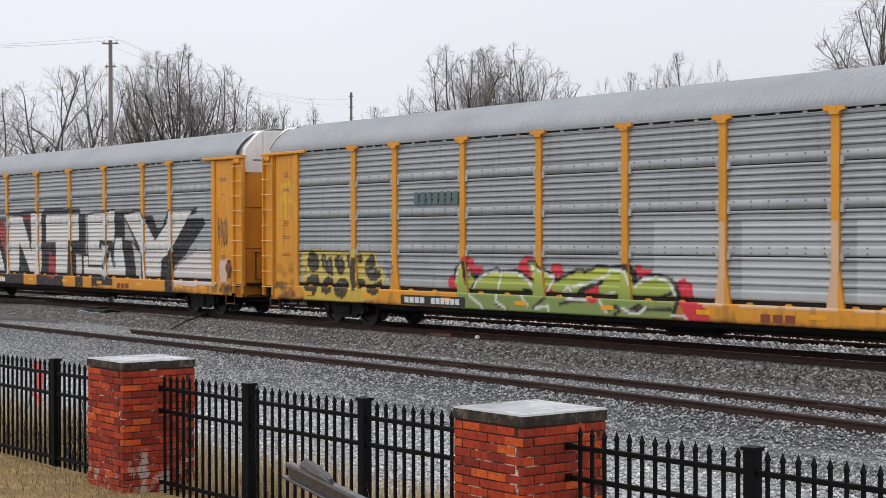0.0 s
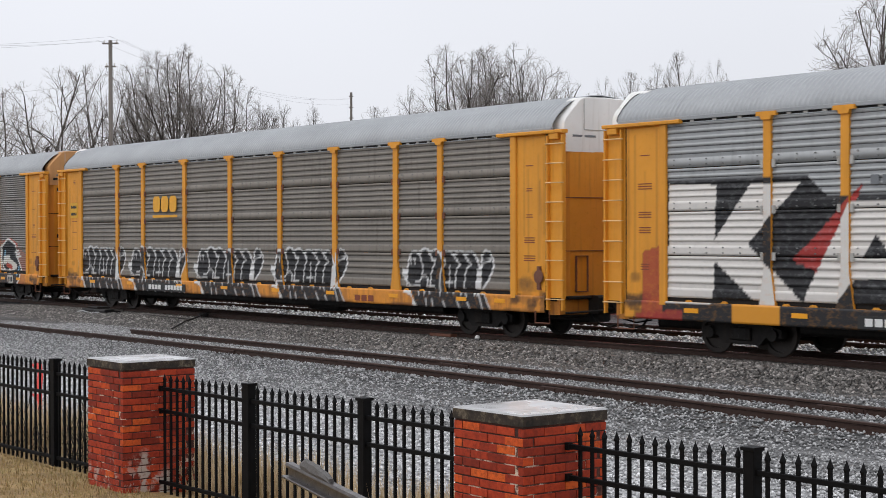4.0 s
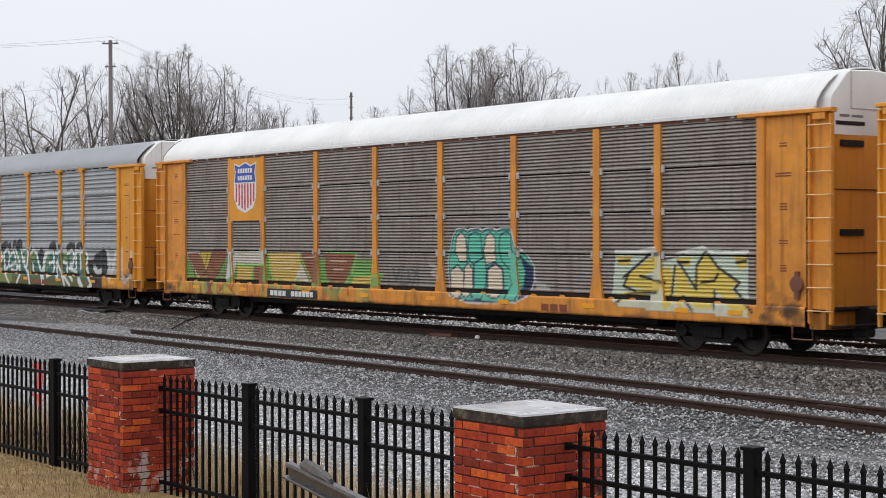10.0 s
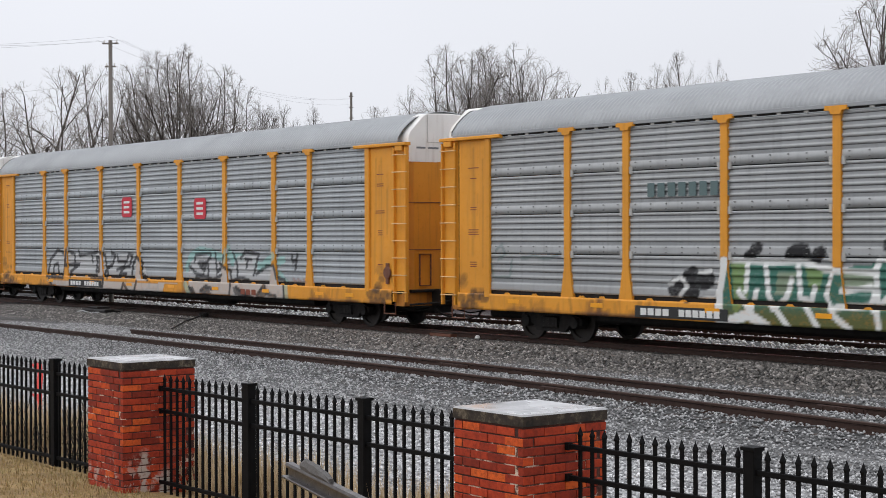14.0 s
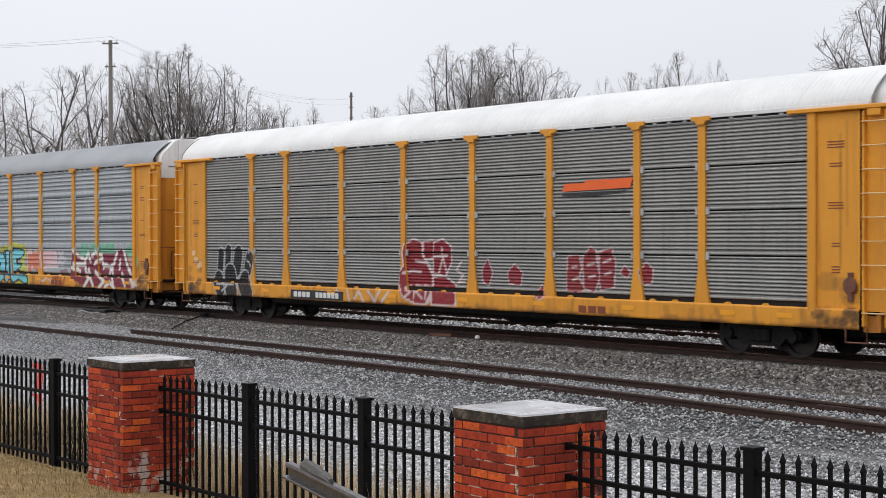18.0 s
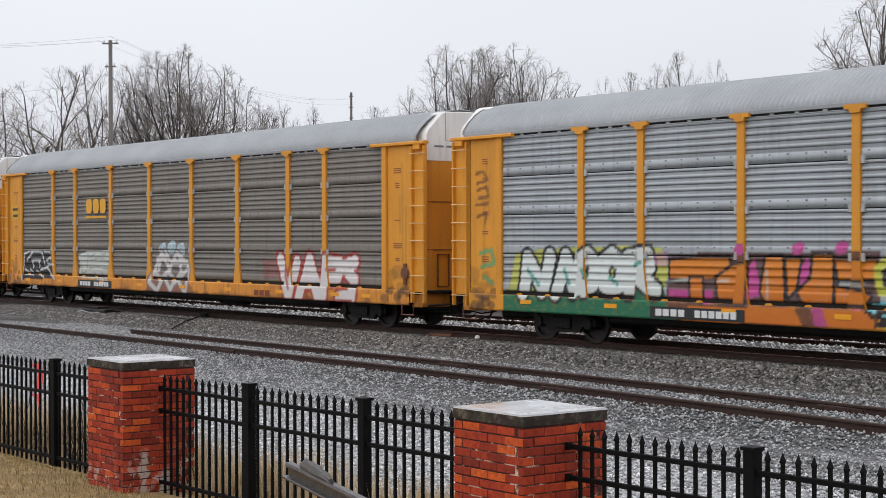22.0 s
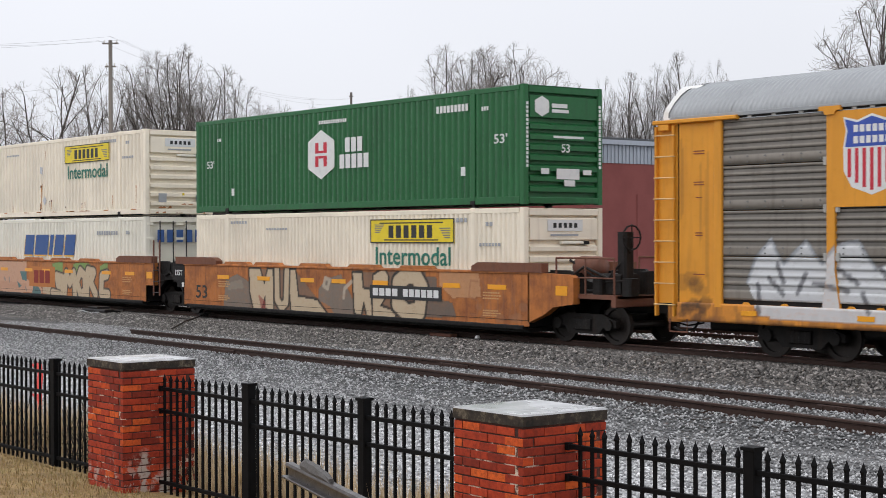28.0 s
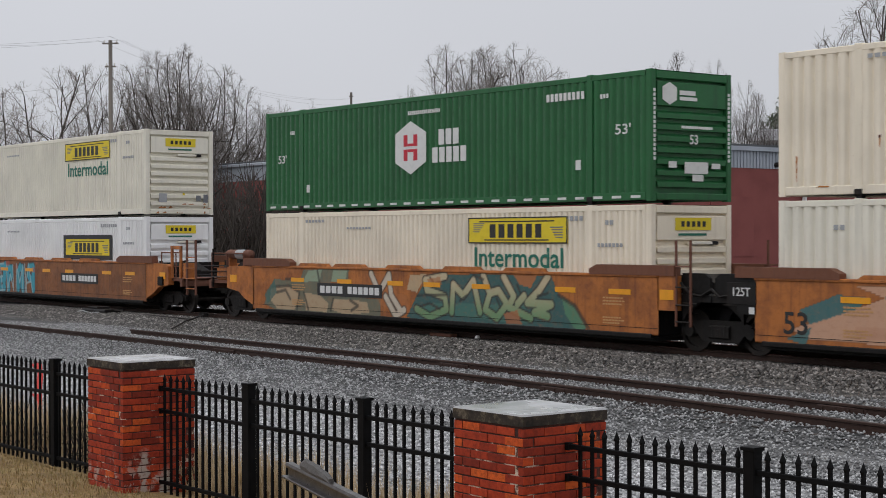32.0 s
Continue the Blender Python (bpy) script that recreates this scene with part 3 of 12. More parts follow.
S_B.area([(-8.16, 2.29), (-6.84, 3.46), (-7.21, 2.59), (-7.76, 1.68), (-8.57, 1.98)], BRICKRED, 1)
S_B.area([(-5.4, 3.1), (-4.4, 3.12), (-4.4, 1.58), (-4.99, 2.29)], BRICKRED, 1)
S_B.area([(-0.41, 2.17), (-0.12, 1.78), (0.19, 1.78), (0.19, 0.94), (-0.48, 0.98)], BRICKRED, 1)
S_B.area([(-2.92, 3.27), (-2.1, 3.29), (-2.1, 3.14), (-2.86, 3.16)], BRICKRED, 0.8)
S_B.area([(-2.1, 3.12), (-2.1, 2.71), (-2.27, 3.05)], BRICKRED, 0.8)
S_B.area([(-12.69, 2.12), (-12.03, 2.28), (-12.04, 0.56), (-12.7, 0.54)], BRICKRED, 0.8)
S_B.area([(-12.85, 0.78), (-11.46, 0.9), (-11.46, 0.58), (-12.85, 0.53)], BRICKRED, 0.8)
S_B.area([(-11.93, 3.56), (-10.55, 3.53), (-10.61, 2.38), (-9.62, 3.52), (-8.35, 3.49), (-9.71, 2.29), (-8.22, 1.09), (-9.38, 1.02), (-10.61, 1.93), (-10.65, 1.05), (-11.94, 1.02)], CHALK, 1)
S_B.area([(-7.15, 3.1), (-5.79, 3.08), (-4.57, 1.09), (-5.72, 1.09), (-6.02, 1.63), (-7.03, 1.61), (-7.5, 1.06), (-8.28, 1.07), (-8.17, 1.37), (-7.21, 2.97)], CHALK, 1)
S_B.area([(-6.54, 2.47), (-6.85, 2.02), (-6.14, 2.03)], INKB, 1)
S_B.area([(-4.33, 3.29), (-2.92, 3.27), (-2.02, 1.92), (-2.1, 3.36), (-1.12, 3.37), (-1.12, 1.08), (-2.02, 1.03), (-3.19, 2.3), (-3.22, 1.08), (-4.33, 1.05)], CHALK, 1)
S_B.area([(-0.67, 3.31), (2.16, 3.3), (2.17, 2.34), (1.36, 2.33), (1.29, 1.15), (0.19, 1.07), (0.21, 2.26), (-0.67, 2.27)], CHALK, 1)
S_B.area([(2.91, 3.26), (5.07, 3.36), (5.04, 2.31), (3.86, 2.38), (3.86, 2.04), (4.12, 2.19), (4.67, 2.16), (4.12, 1.48), (2.99, 1.48)], CHALK, 1)
S_B.area([(3.89, 2.24), (4.14, 2.31), (3.96, 1.97)], INKB, 1)
S_B.area([(1.94, 1.85), (2.4, 1.84), (2.44, 1.09), (1.98, 1.1)], CHALK, 0.85)
S_B.area([(2.56, 1.79), (2.91, 1.79), (2.94, 1.38), (4.28, 1.39), (4.67, 2), (4.98, 1.55), (5.13, 2.45), (5.59, 2.45), (5.95, 1.1), (2.64, 1.07)], CHALK, 1)
S_B.line([(4.25, 1.42), (4.7, 2.1), (5.02, 1.5)], 0.1, INKB)
S_B.area([(2.75, 3.29), (2.87, 3.29), (2.91, 1.87), (2.75, 1.86)], SMOKE, 0.8)
S_B.area([(5.85, 3.07), (6.6, 2.3), (5.85, 2.37)], SMOKE, 0.9)
S_B.area([(6.41, 2.28), (7.1, 1.81), (7.18, 1.04), (6.75, 1.07), (6.45, 2.17)], CHALK, 0.8)
S_B.area([(5.77, 3.23), (7.03, 3.31), (8.05, 2.33), (9.04, 3.02), (9.11, 3.29), (10.6, 3.32), (9, 1.91), (8.49, 1.73), (8.5, 1.07), (7.29, 1.06), (7.22, 1.89)], CHALK, 1)
S_B.area([(9.38, 1.3), (9.69, 1.58), (10.84, 2.01), (11, 2.12), (11.29, 2.1), (11.55, 2.14), (11.78, 2.08), (11.78, 1.67), (12.06, 1.64), (12.24, 0.96), (9.52, 0.84)], (0.66, 0.59, 0.57), 0.92)
S_B.area([(12.42, 1.8), (12.86, 1.8), (12.9, 1.52), (12.8, 1.07), (12.39, 1.06), (12.33, 1.51)], (0.70, 0.52, 0.42), 0.85)
S_B.rect(-10.07, -8.83, 0.6, 1.06, YEL, 0.95)
S_B.rect(-2.64, -1.41, 0.6, 1.06, YEL, 0.95)
S_B.rect(0.95, 2.01, 0.6, 1.06, YEL, 0.95)
S_B.rect(2.64, 3.36, 0.6, 1.06, YEL, 0.95)
S_B.rect(5.02, 7.57, 0.6, 1.06, YEL, 0.95)
S_B.rect(7.55, 8.86, 0.6, 1.06, YEL, 0.95)
S_B.scrawl(4, 7.2, 8.6, 1.6, 2.1, (0.50, 0.46, 0.46), 0.03, 0.6).scrawl(3, 12.3, 12.9, 2.2, 3.0, INKB, 0.025).scrawl(2, 4.3, 5.6, 1.1, 2.0, (0.45, 0.60, 0.70), 0.04, 0.5)
S_C = Spray(3)
PALE = (0.66, 0.66, 0.65)
# one piece of humped drip letters, along its own length: black bodies, their pale rims, drips and marks
HUMPS = [(0.057, 1.58), (0.082, 1.93), (0.123, 2.06), (0.194, 2.04), (0.251, 2.14), (0.319, 2.07), (0.39, 2.11), (0.449, 2.02), (0.508, 2.08), (0.574, 2.05), (0.64, 2.08), (0.697, 2.04), (0.768, 2.06), (0.809, 1.91), (0.845, 1.67), (0.831, 1.33), (0.815, 1.03), (0.866, 1.1), (0.918, 1.07), (0.952, 0.91), (0.973, 0.72), (0.966, 0.53), (0.918, 0.49), (0.203, 0.48), (0.162, 0.8), (0.107, 1.14), (0.057, 1.29)]
HEAD = [(0.866, 1.67), (0.872, 1.99), (0.913, 2.11), (0.957, 2.07), (0.989, 1.9), (0.993, 1.73), (0.957, 1.51), (0.918, 1.31), (0.882, 1.15), (0.872, 1.43)]
CHIPS = ([(0.822, 1.64), (0.868, 1.67), (0.872, 1.14), (0.815, 0.99), (0.806, 1.18)], [(0.034, 1.01), (0.057, 1.17), (0.107, 1.14), (0.141, 0.84), (0.114, 0.93)], [(0.13, 0.83), (0.166, 0.8), (0.203, 0.48), (0.155, 0.47)], [(-0.005, 1.62), (0.062, 1.6), (0.057, 1.32), (-0.002, 1.43)],)
RIMA = ([(0.057, 1.61), (0.077, 1.9), (0.114, 2.06), (0.162, 2.07), (0.2, 1.97), (0.226, 2.1), (0.267, 2.15), (0.305, 2.11), (0.335, 1.89)], [(0.305, 2.03), (0.351, 2.08), (0.396, 2.12), (0.442, 2.04), (0.467, 1.89)], [(0.449, 2), (0.501, 2.08), (0.547, 2.07), (0.574, 1.98)], [(0.583, 1.99), (0.64, 2.09), (0.677, 2.07), (0.711, 1.91)],)
RIMB = ([(0.711, 2.02), (0.754, 2.07), (0.795, 2.05), (0.831, 1.86), (0.852, 1.67)], [(0.868, 1.67), (0.872, 1.99), (0.913, 2.11), (0.957, 2.08), (0.989, 1.9), (0.995, 1.73), (0.973, 1.56), (0.932, 1.34), (0.882, 1.14)],)
DRIPA = ([(0.2, 1.96), (0.235, 1.67), (0.226, 1.47), (0.203, 1.31), (0.155, 1.29)], [(0.226, 1.44), (0.264, 1.47), (0.296, 1.32), (0.28, 1.11), (0.273, 0.98)], [(0.289, 0.85), (0.303, 0.52)], [(0.342, 1.84), (0.376, 1.84), (0.342, 1.63), (0.323, 1.47), (0.323, 1.27), (0.335, 0.99)], [(0.358, 0.84), (0.38, 0.51)], [(0.465, 1.89), (0.487, 1.82), (0.46, 1.64), (0.446, 1.49), (0.442, 1.23), (0.451, 0.98)],)
DRIPB = ([(0.478, 0.83), (0.526, 0.53)], [(0.583, 1.95), (0.626, 1.8), (0.647, 1.75), (0.61, 1.65), (0.595, 1.5), (0.595, 1.15), (0.597, 1.03)], [(0.626, 0.88), (0.683, 0.51)], [(0.711, 1.91), (0.74, 1.81), (0.761, 1.77), (0.718, 1.66), (0.697, 1.51), (0.69, 1.16)], [(0.74, 0.82), (0.788, 0.53)], [(0.845, 0.99), (0.866, 1.1), (0.918, 1.05), (0.945, 0.86), (0.979, 0.68), (0.973, 0.53)],)
DRIPC = ([(0.859, 1.04), (0.886, 0.8), (0.911, 0.54)], [(0, 1.61), (0.057, 1.58), (0.025, 1.53), (0, 1.43), (0.066, 1.26), (0.107, 1.16), (0.203, 1.2), (0.21, 0.97)], [(0.057, 1.26), (0.039, 1.01), (0.107, 0.97), (0.146, 0.83), (0.187, 0.62), (0.198, 0.5)],)
MARK = ([(0.531, 1.7), (0.531, 1.04)], [(0.487, 1.3), (0.569, 1.31)], [(0.677, 0.99), (0.683, 1.11), (0.711, 1.13), (0.733, 0.97)], [(0.305, 1.21), (0.38, 1.2)], [(0.305, 1.14), (0.38, 1.12)], [(0.098, 1.85), (0.098, 1.73)], [(0.118, 1.88), (0.146, 1.88), (0.141, 1.73)], [(0.879, 1.89), (0.973, 1.92)], [(0.882, 1.79), (0.961, 1.85)],)
for a, b in ((-12.27, -8.57), (-8.38, -4.18), (-3.78, 0.49), (0.9, 4.94), (7.49, 11.28)):
    def along(pts):
        return [(a + u * (b - a), z) for u, z in pts]

    S_C.line(along(HUMPS[:16]), 0.045, PALE).area(along(HUMPS), BK).area(along(HEAD), BK)
    for g in CHIPS:
        S_C.area(along(g), PALE)
    for g in (*RIMA, *RIMB):
        S_C.line(along(g), 0.036, PALE)
    for g in (*DRIPA, *DRIPB, *DRIPC):
        S_C.line(along(g), 0.026, PALE, 0.9)
    for g in MARK:
        S_C.line(along(g), 0.024, PALE, 0.9)
S_D = Spray(4)
INK, CREAM3, RUSTRED, SKY2 = (0.016, 0.018, 0.022), (0.68, 0.66, 0.60), (0.45, 0.07, 0.04), (0.18, 0.36, 0.50)
for g in ([(-7.46, 1.86), (-8.26, 2.04), (-8.7, 1.79), (-8.81, 1.2), (-8.54, 0.58)], [(-7.51, 1.86), (-7.3, 1.23), (-7.73, 0.92)], [(-6.93, 2.05), (-7.09, 1.24)], [(-6.47, 1.96), (-5.72, 2), (-5.36, 1.56), (-5.48, 1.2), (-6.02, 0.96), (-6.42, 1.92)], [(-4.4, 2.01), (-5.04, 1.86), (-5.19, 1.49), (-4.87, 0.99)], [(-6.73, 1.24), (-6.48, 1.02)],):
    S_D.line(g, 0.05, (0.11, 0.11, 0.115), 0.85)
S_D.scrawl(5, -4.4, -2.9, 0.75, 1.95, (0.12, 0.1, 0.09), 0.03, 0.7).cloud(-9.0, -3.2, 0.7, 1.0, (0.22, 0.2, 0.17), 14, 0.5)
S_D.area([(-2.81, 1.74), (-2.59, 2.05), (-1.83, 2.1), (0.2, 2.17), (1.33, 2.11), (2.24, 2.08), (2.94, 1.94), (3.02, 1.45), (3.78, 1.23), (3.86, 0.75), (-2.7, 0.64)], (0.42, 0.15, 0.09), 0.55)
for g in ([(-2.74, 1.99), (-1.41, 2.06)], [(-1.21, 2.17), (-0.49, 2.14)], [(0.39, 2.07), (1.7, 2.05), (2.77, 2)],):
    S_D.line(g, 0.07, RUSTRED, 0.8)
for g in ([(-2.52, 1.44), (-1.73, 1.92), (-1.37, 1.69), (-2.22, 1.31), (-1.63, 0.97)], [(-1.11, 0.89), (-0.92, 1.9), (-0.59, 2.01), (-0.48, 1.31)], [(-0.32, 1.05), (-0.12, 1.65), (0.2, 1.73), (0.43, 1.2)], [(0.51, 2.02), (0.88, 1.41), (1.18, 0.96)], [(1.33, 1.9), (1.44, 1.42), (1.92, 0.86)], [(2.06, 1.74), (2.17, 1.37), (2.63, 1.29), (2.97, 0.84)],):
    S_D.line(g, 0.3, INK, 1)
for g in ([(-2.26, 0.93), (-0.8, 0.7)],):
    S_D.line(g, 0.3, INK, 1)
for g in ([(-2.52, 1.44), (-1.73, 1.92), (-1.37, 1.69), (-2.22, 1.31), (-1.63, 0.97)], [(-1.11, 0.89), (-0.92, 1.9), (-0.59, 2.01), (-0.48, 1.31)], [(-0.32, 1.05), (-0.12, 1.65), (0.2, 1.73), (0.43, 1.2)], [(0.51, 2.02), (0.88, 1.41), (1.18, 0.96)], [(1.33, 1.9), (1.44, 1.42), (1.92, 0.86)], [(2.06, 1.74), (2.17, 1.37), (2.63, 1.29), (2.97, 0.84)],):
    S_D.line(g, 0.19, CREAM3, 1)
for g in ([(-2.26, 0.93), (-0.8, 0.7)],):
    S_D.line(g, 0.19, CREAM3, 1)
S_D.area([(2.59, 1.29), (3.62, 1.25), (3.78, 0.93), (3.28, 0.72), (2.77, 0.85)], CREAM3, 1)
S_D.line([(2.77, 1.35), (3.53, 1.32), (3.87, 1.05), (3.78, 0.68)], 0.09, INK, 1)
for x, z in [(-2.35, 1.75), (-1.73, 1.81), (-0.88, 1.74), (-0.04, 1.94), (0.89, 1.89), (1.44, 1.82)]:
    blob(S_D, x, z, 0.2, INK)
for x, z in [(-0.12, 1.38), (2.35, 1.71), (2.24, 1.46)]:
    blob(S_D, x, z, 0.28, INK)
for g in ([(2.24, 1.81), (2.38, 1.69), (2.56, 1.81)], [(2.38, 1.87), (2.38, 1.56)],):
    S_D.line(g, 0.025, CREAM3, 1)
for g in ([(-2.48, 1.26), (-1.73, 1.35)], [(-1.31, 1.09), (-0.6, 1.04), (-0.1, 0.99)], [(0.39, 1.39), (0.77, 1.15)], [(1.18, 0.9), (1.7, 0.73)], [(-1.83, 1.62), (-1.52, 1.35)], [(-0.7, 1.37), (-0.4, 1.22)],):
    S_D.line(g, 0.045, INK, 1)
S_D.area([(-0.8, 0.68), (-0.1, 0.79), (1.15, 0.84), (1.61, 0.66), (2.94, 0.65), (2.94, 0.53), (-0.8, 0.57)], (0.38, 0.13, 0.05), 0.85)
S_D.line([(-0.7, 0.68), (-0.1, 0.82), (1.15, 0.86), (1.7, 0.69)], 0.03, (0.62, 0.5, 0.4), 0.8)
S_D.area([(4.02, 0.53), (4.08, 1.71), (4.69, 2.15), (5.75, 2.3), (6.44, 1.95), (7.11, 2.26), (7.75, 2.16), (8.39, 2.03), (8.7, 2.33), (9.31, 2.37), (10, 2.37), (10.86, 2.18), (11.5, 1.93), (11.86, 1.8), (11.86, 0.62), (4.02, 0.53)], (0.40, 0.13, 0.08), 0.5)
S_D.area([(4.12, 0.6), (4.22, 1.63), (4.71, 2.08), (5.57, 2.27), (5.66, 2.08), (5.17, 1.98), (4.92, 0.63)], CREAM3, 1)
for g in ([(4.07, 0.68), (4.15, 1.63), (4.69, 2.18), (5.57, 2.32)], [(6.44, 1.95), (7.15, 2.3), (7.75, 2.16)], [(8.49, 2.27), (9.21, 2.38)], [(9.7, 2.28), (10.29, 2.38), (10.95, 2.18)],):
    S_D.line(g, 0.06, RUSTRED, 0.9)
S_D.area([(5, 0.99), (6.09, 1.02), (6.43, 0.61), (5.09, 0.61)], YEL, 0.9)
for g in ([(5.43, 2.07), (4.9, 1.83), (4.69, 1.28), (4.95, 0.7)], [(6.88, 2.02), (6.39, 1.59), (6.43, 0.96), (6.99, 0.7), (7.49, 1.06), (7.58, 1.68), (6.88, 2.02)], [(7.97, 1.82), (8.07, 1.28), (7.92, 0.73)], [(7.65, 1.64), (8.22, 1.96)], [(8.76, 2.17), (8.92, 1.37), (9.16, 0.78)], [(8.07, 0.7), (8.69, 0.61)],):
    S_D.line(g, 0.4, (0.66, 0.65, 0.63), 1)
for g in ([(10.57, 1.89), (10.09, 2.04), (9.7, 1.83), (9.9, 1.52), (10.76, 1.41), (11.04, 1.09), (10.57, 0.73), (9.7, 0.79)], [(9.3, 0.85), (10.76, 0.64)],):
    S_D.line(g, 0.4, (0.66, 0.65, 0.63), 1)
for g in ([(5.43, 2.07), (4.9, 1.83), (4.69, 1.28), (4.95, 0.7)], [(6.88, 2.02), (6.39, 1.59), (6.43, 0.96), (6.99, 0.7), (7.49, 1.06), (7.58, 1.68), (6.88, 2.02)], [(7.97, 1.82), (8.07, 1.28), (7.92, 0.73)], [(7.65, 1.64), (8.22, 1.96)], [(8.76, 2.17), (8.92, 1.37), (9.16, 0.78)], [(8.07, 0.7), (8.69, 0.61)],):
    S_D.line(g, 0.31, INK, 1)
for g in ([(10.57, 1.89), (10.09, 2.04), (9.7, 1.83), (9.9, 1.52), (10.76, 1.41), (11.04, 1.09), (10.57, 0.73), (9.7, 0.79)], [(9.3, 0.85), (10.76, 0.64)],):
    S_D.line(g, 0.31, INK, 1)
for g in ([(4.93, 1.86), (4.74, 1.42)], [(6.55, 1.74), (6.44, 1.46)], [(7.71, 1.75), (7.62, 1.48)], [(8.96, 1.97), (8.9, 1.63)], [(9.8, 1.91), (9.7, 1.65)], [(11.13, 1.29), (11.09, 1.03)],):
    S_D.line(g, 0.07, SKY2, 0.9)
for g in ([(6.66, 1.32), (6.55, 1.04)],):
    S_D.line(g, 0.07, SKY2, 0.9)
S_D.area([(5.64, 2.01), (6.55, 1.88), (6.1, 1.31), (5.52, 1.01), (5.4, 1.58)], CREAM3, 1)
S_D.area([(5.94, 1.59), (6.44, 1.76), (6.1, 1.24), (5.75, 1.23)], INK, 1)
S_D.area([(5.24, 1.58), (5.52, 1.51), (5.47, 1.15), (5.28, 1.22)], RUSTRED, 1)
S_D.line([(7.06, 1.63), (7.06, 1.19)], 0.22, CREAM3, 1)
S_D.line([(7.04, 1.47), (7.04, 1.26)], 0.09, RUSTRED, 1)
S_D.line([(9.7, 1.51), (10.19, 1.55), (10.85, 1.34), (10.28, 1.24)], 0.11, CREAM3, 1)
S_D.line([(9.99, 1.39), (10.42, 1.3)], 0.09, RUSTRED, 1)
S_D.line([(9.7, 1.67), (10.19, 1.71)], 0.07, (0.66, 0.65, 0.63), 1)
for g in ([(10.76, 1.89), (11.1, 1.95)], [(10.87, 1.79), (11.21, 1.85)], [(10.95, 1.69), (11.32, 1.74)],):
    S_D.line(g, 0.045, (0.66, 0.65, 0.63), 1)
for g in ([(8.59, 2.17), (8.72, 1.36), (8.9, 0.77)], [(9.45, 2.1), (9.36, 1.38)],):
    S_D.line(g, 0.09, CREAM3, 1)
S_D.line([(8.8, 1.3), (9, 0.77)], 0.07, RUSTRED, 0.8)
for g in ([(10.19, 0.94), (10.66, 0.95), (10.66, 0.7), (10.23, 0.68), (10.19, 0.94)], [(10.42, 0.95), (10.42, 0.69)],):
    S_D.line(g, 0.025, CREAM3, 1)
for g in ([(-12.52, 4.02), (-12.27, 4.02), (-12.18, 3.77), (-12.59, 3.69)], [(-12.59, 3.36), (-12.18, 3.4)], [(-12.4, 3.28), (-12.47, 2.86)], [(-12.53, 2.7), (-12.53, 2.45), (-12.16, 2.48)], [(-12.41, 2.12), (-12.22, 1.62), (-12.6, 1.45)],):
    S_D.line(g, 0.06, (0.6, 0.6, 0.58), 0.9)
S_E = Spray(5)
S_E.rect(-12.0, -1.6, 1.06, 1.85, (0.15, 0.34, 0.08), 0.9)
RUSTY, WHT, GOLD = (0.27, 0.085, 0.05), (0.60, 0.60, 0.56), (0.55, 0.40, 0.05)
for k, (pts, c) in enumerate((([(-12.0, 1.95), (-11.2, 2.0), (-10.3, 1.2), (-11.0, 1.0)], RUSTY),
                              ([(-11.1, 2.0), (-10.3, 2.0), (-10.7, 1.3)], GOLD),
                              ([(-10.2, 2.05), (-9.3, 2.05), (-10.4, 0.8), (-11.2, 0.75)], RUSTY),
                              ([(-9.2, 2.0), (-8.7, 2.0), (-9.0, 1.3), (-9.5, 1.1)], WHT),
                              ([(-11.4, 0.95), (-10.6, 1.15), (-10.2, 0.7), (-11.2, 0.68)], RUSTY),
                              ([(-9.8, 0.7), (-9.4, 1.05), (-8.8, 0.7)], GOLD))):
    S_E.area(pts, c, 0.92).line(pts + pts[:1], 0.025, (0.05, 0.04, 0.03) if k % 3 else WHT, 0.7)
S_E.scrawl(7, -11.8, -2.4, 0.8, 1.9, (0.20, 0.07, 0.045), 0.035, 0.7)
S_E.area([(-8.76, 2.03), (-7.12, 2.02), (-7.03, 1.06), (-1.1, 1.41), (-1.26, 1.1), (-4.69, 1.06), (-8.77, 1.06), (-8.77, 1.12)], (0.17, 0.36, 0.09), 0.9)
S_E.area([(-8.76, 2.01), (-7.17, 2.04), (-7.14, 1.64), (-8.77, 1.6)], (0.58, 0.52, 0.46), 0.92)
S_E.area([(-5.47, 1.67), (-4.94, 1.67), (-4.54, 1.09), (-5.53, 1.07)], (0.58, 0.52, 0.46), 0.92)
S_E.area([(-8.77, 1.57), (-7.88, 1.56), (-8.02, 1.08), (-8.77, 1.1)], (0.60, 0.40, 0.10), 0.92)
S_E.area([(-6.99, 1.98), (-5.27, 2.01), (-5.17, 1.67), (-5.56, 1.14), (-6.69, 1.06), (-6.91, 1.55)], (0.60, 0.40, 0.10), 0.92)
S_E.area([(-2.51, 1.37), (-1.57, 1.39), (-1.64, 1.14), (-2.59, 1.12)], (0.60, 0.40, 0.10), 0.92)
S_E.area([(-7.83, 1.57), (-7.14, 1.59), (-7.22, 1.08), (-7.75, 1.04)], (0.27, 0.085, 0.05), 0.92)
S_E.area([(-5.17, 1.99), (-4.23, 2.02), (-4.23, 1.1), (-4.75, 1.2), (-5.1, 1.65)], (0.27, 0.085, 0.05), 0.92)
S_E.area([(-3.92, 1.99), (-2.38, 1.97), (-2.77, 1.37), (-3.13, 0.87), (-3.56, 0.98), (-3.89, 1.48)], (0.27, 0.085, 0.05), 0.92)
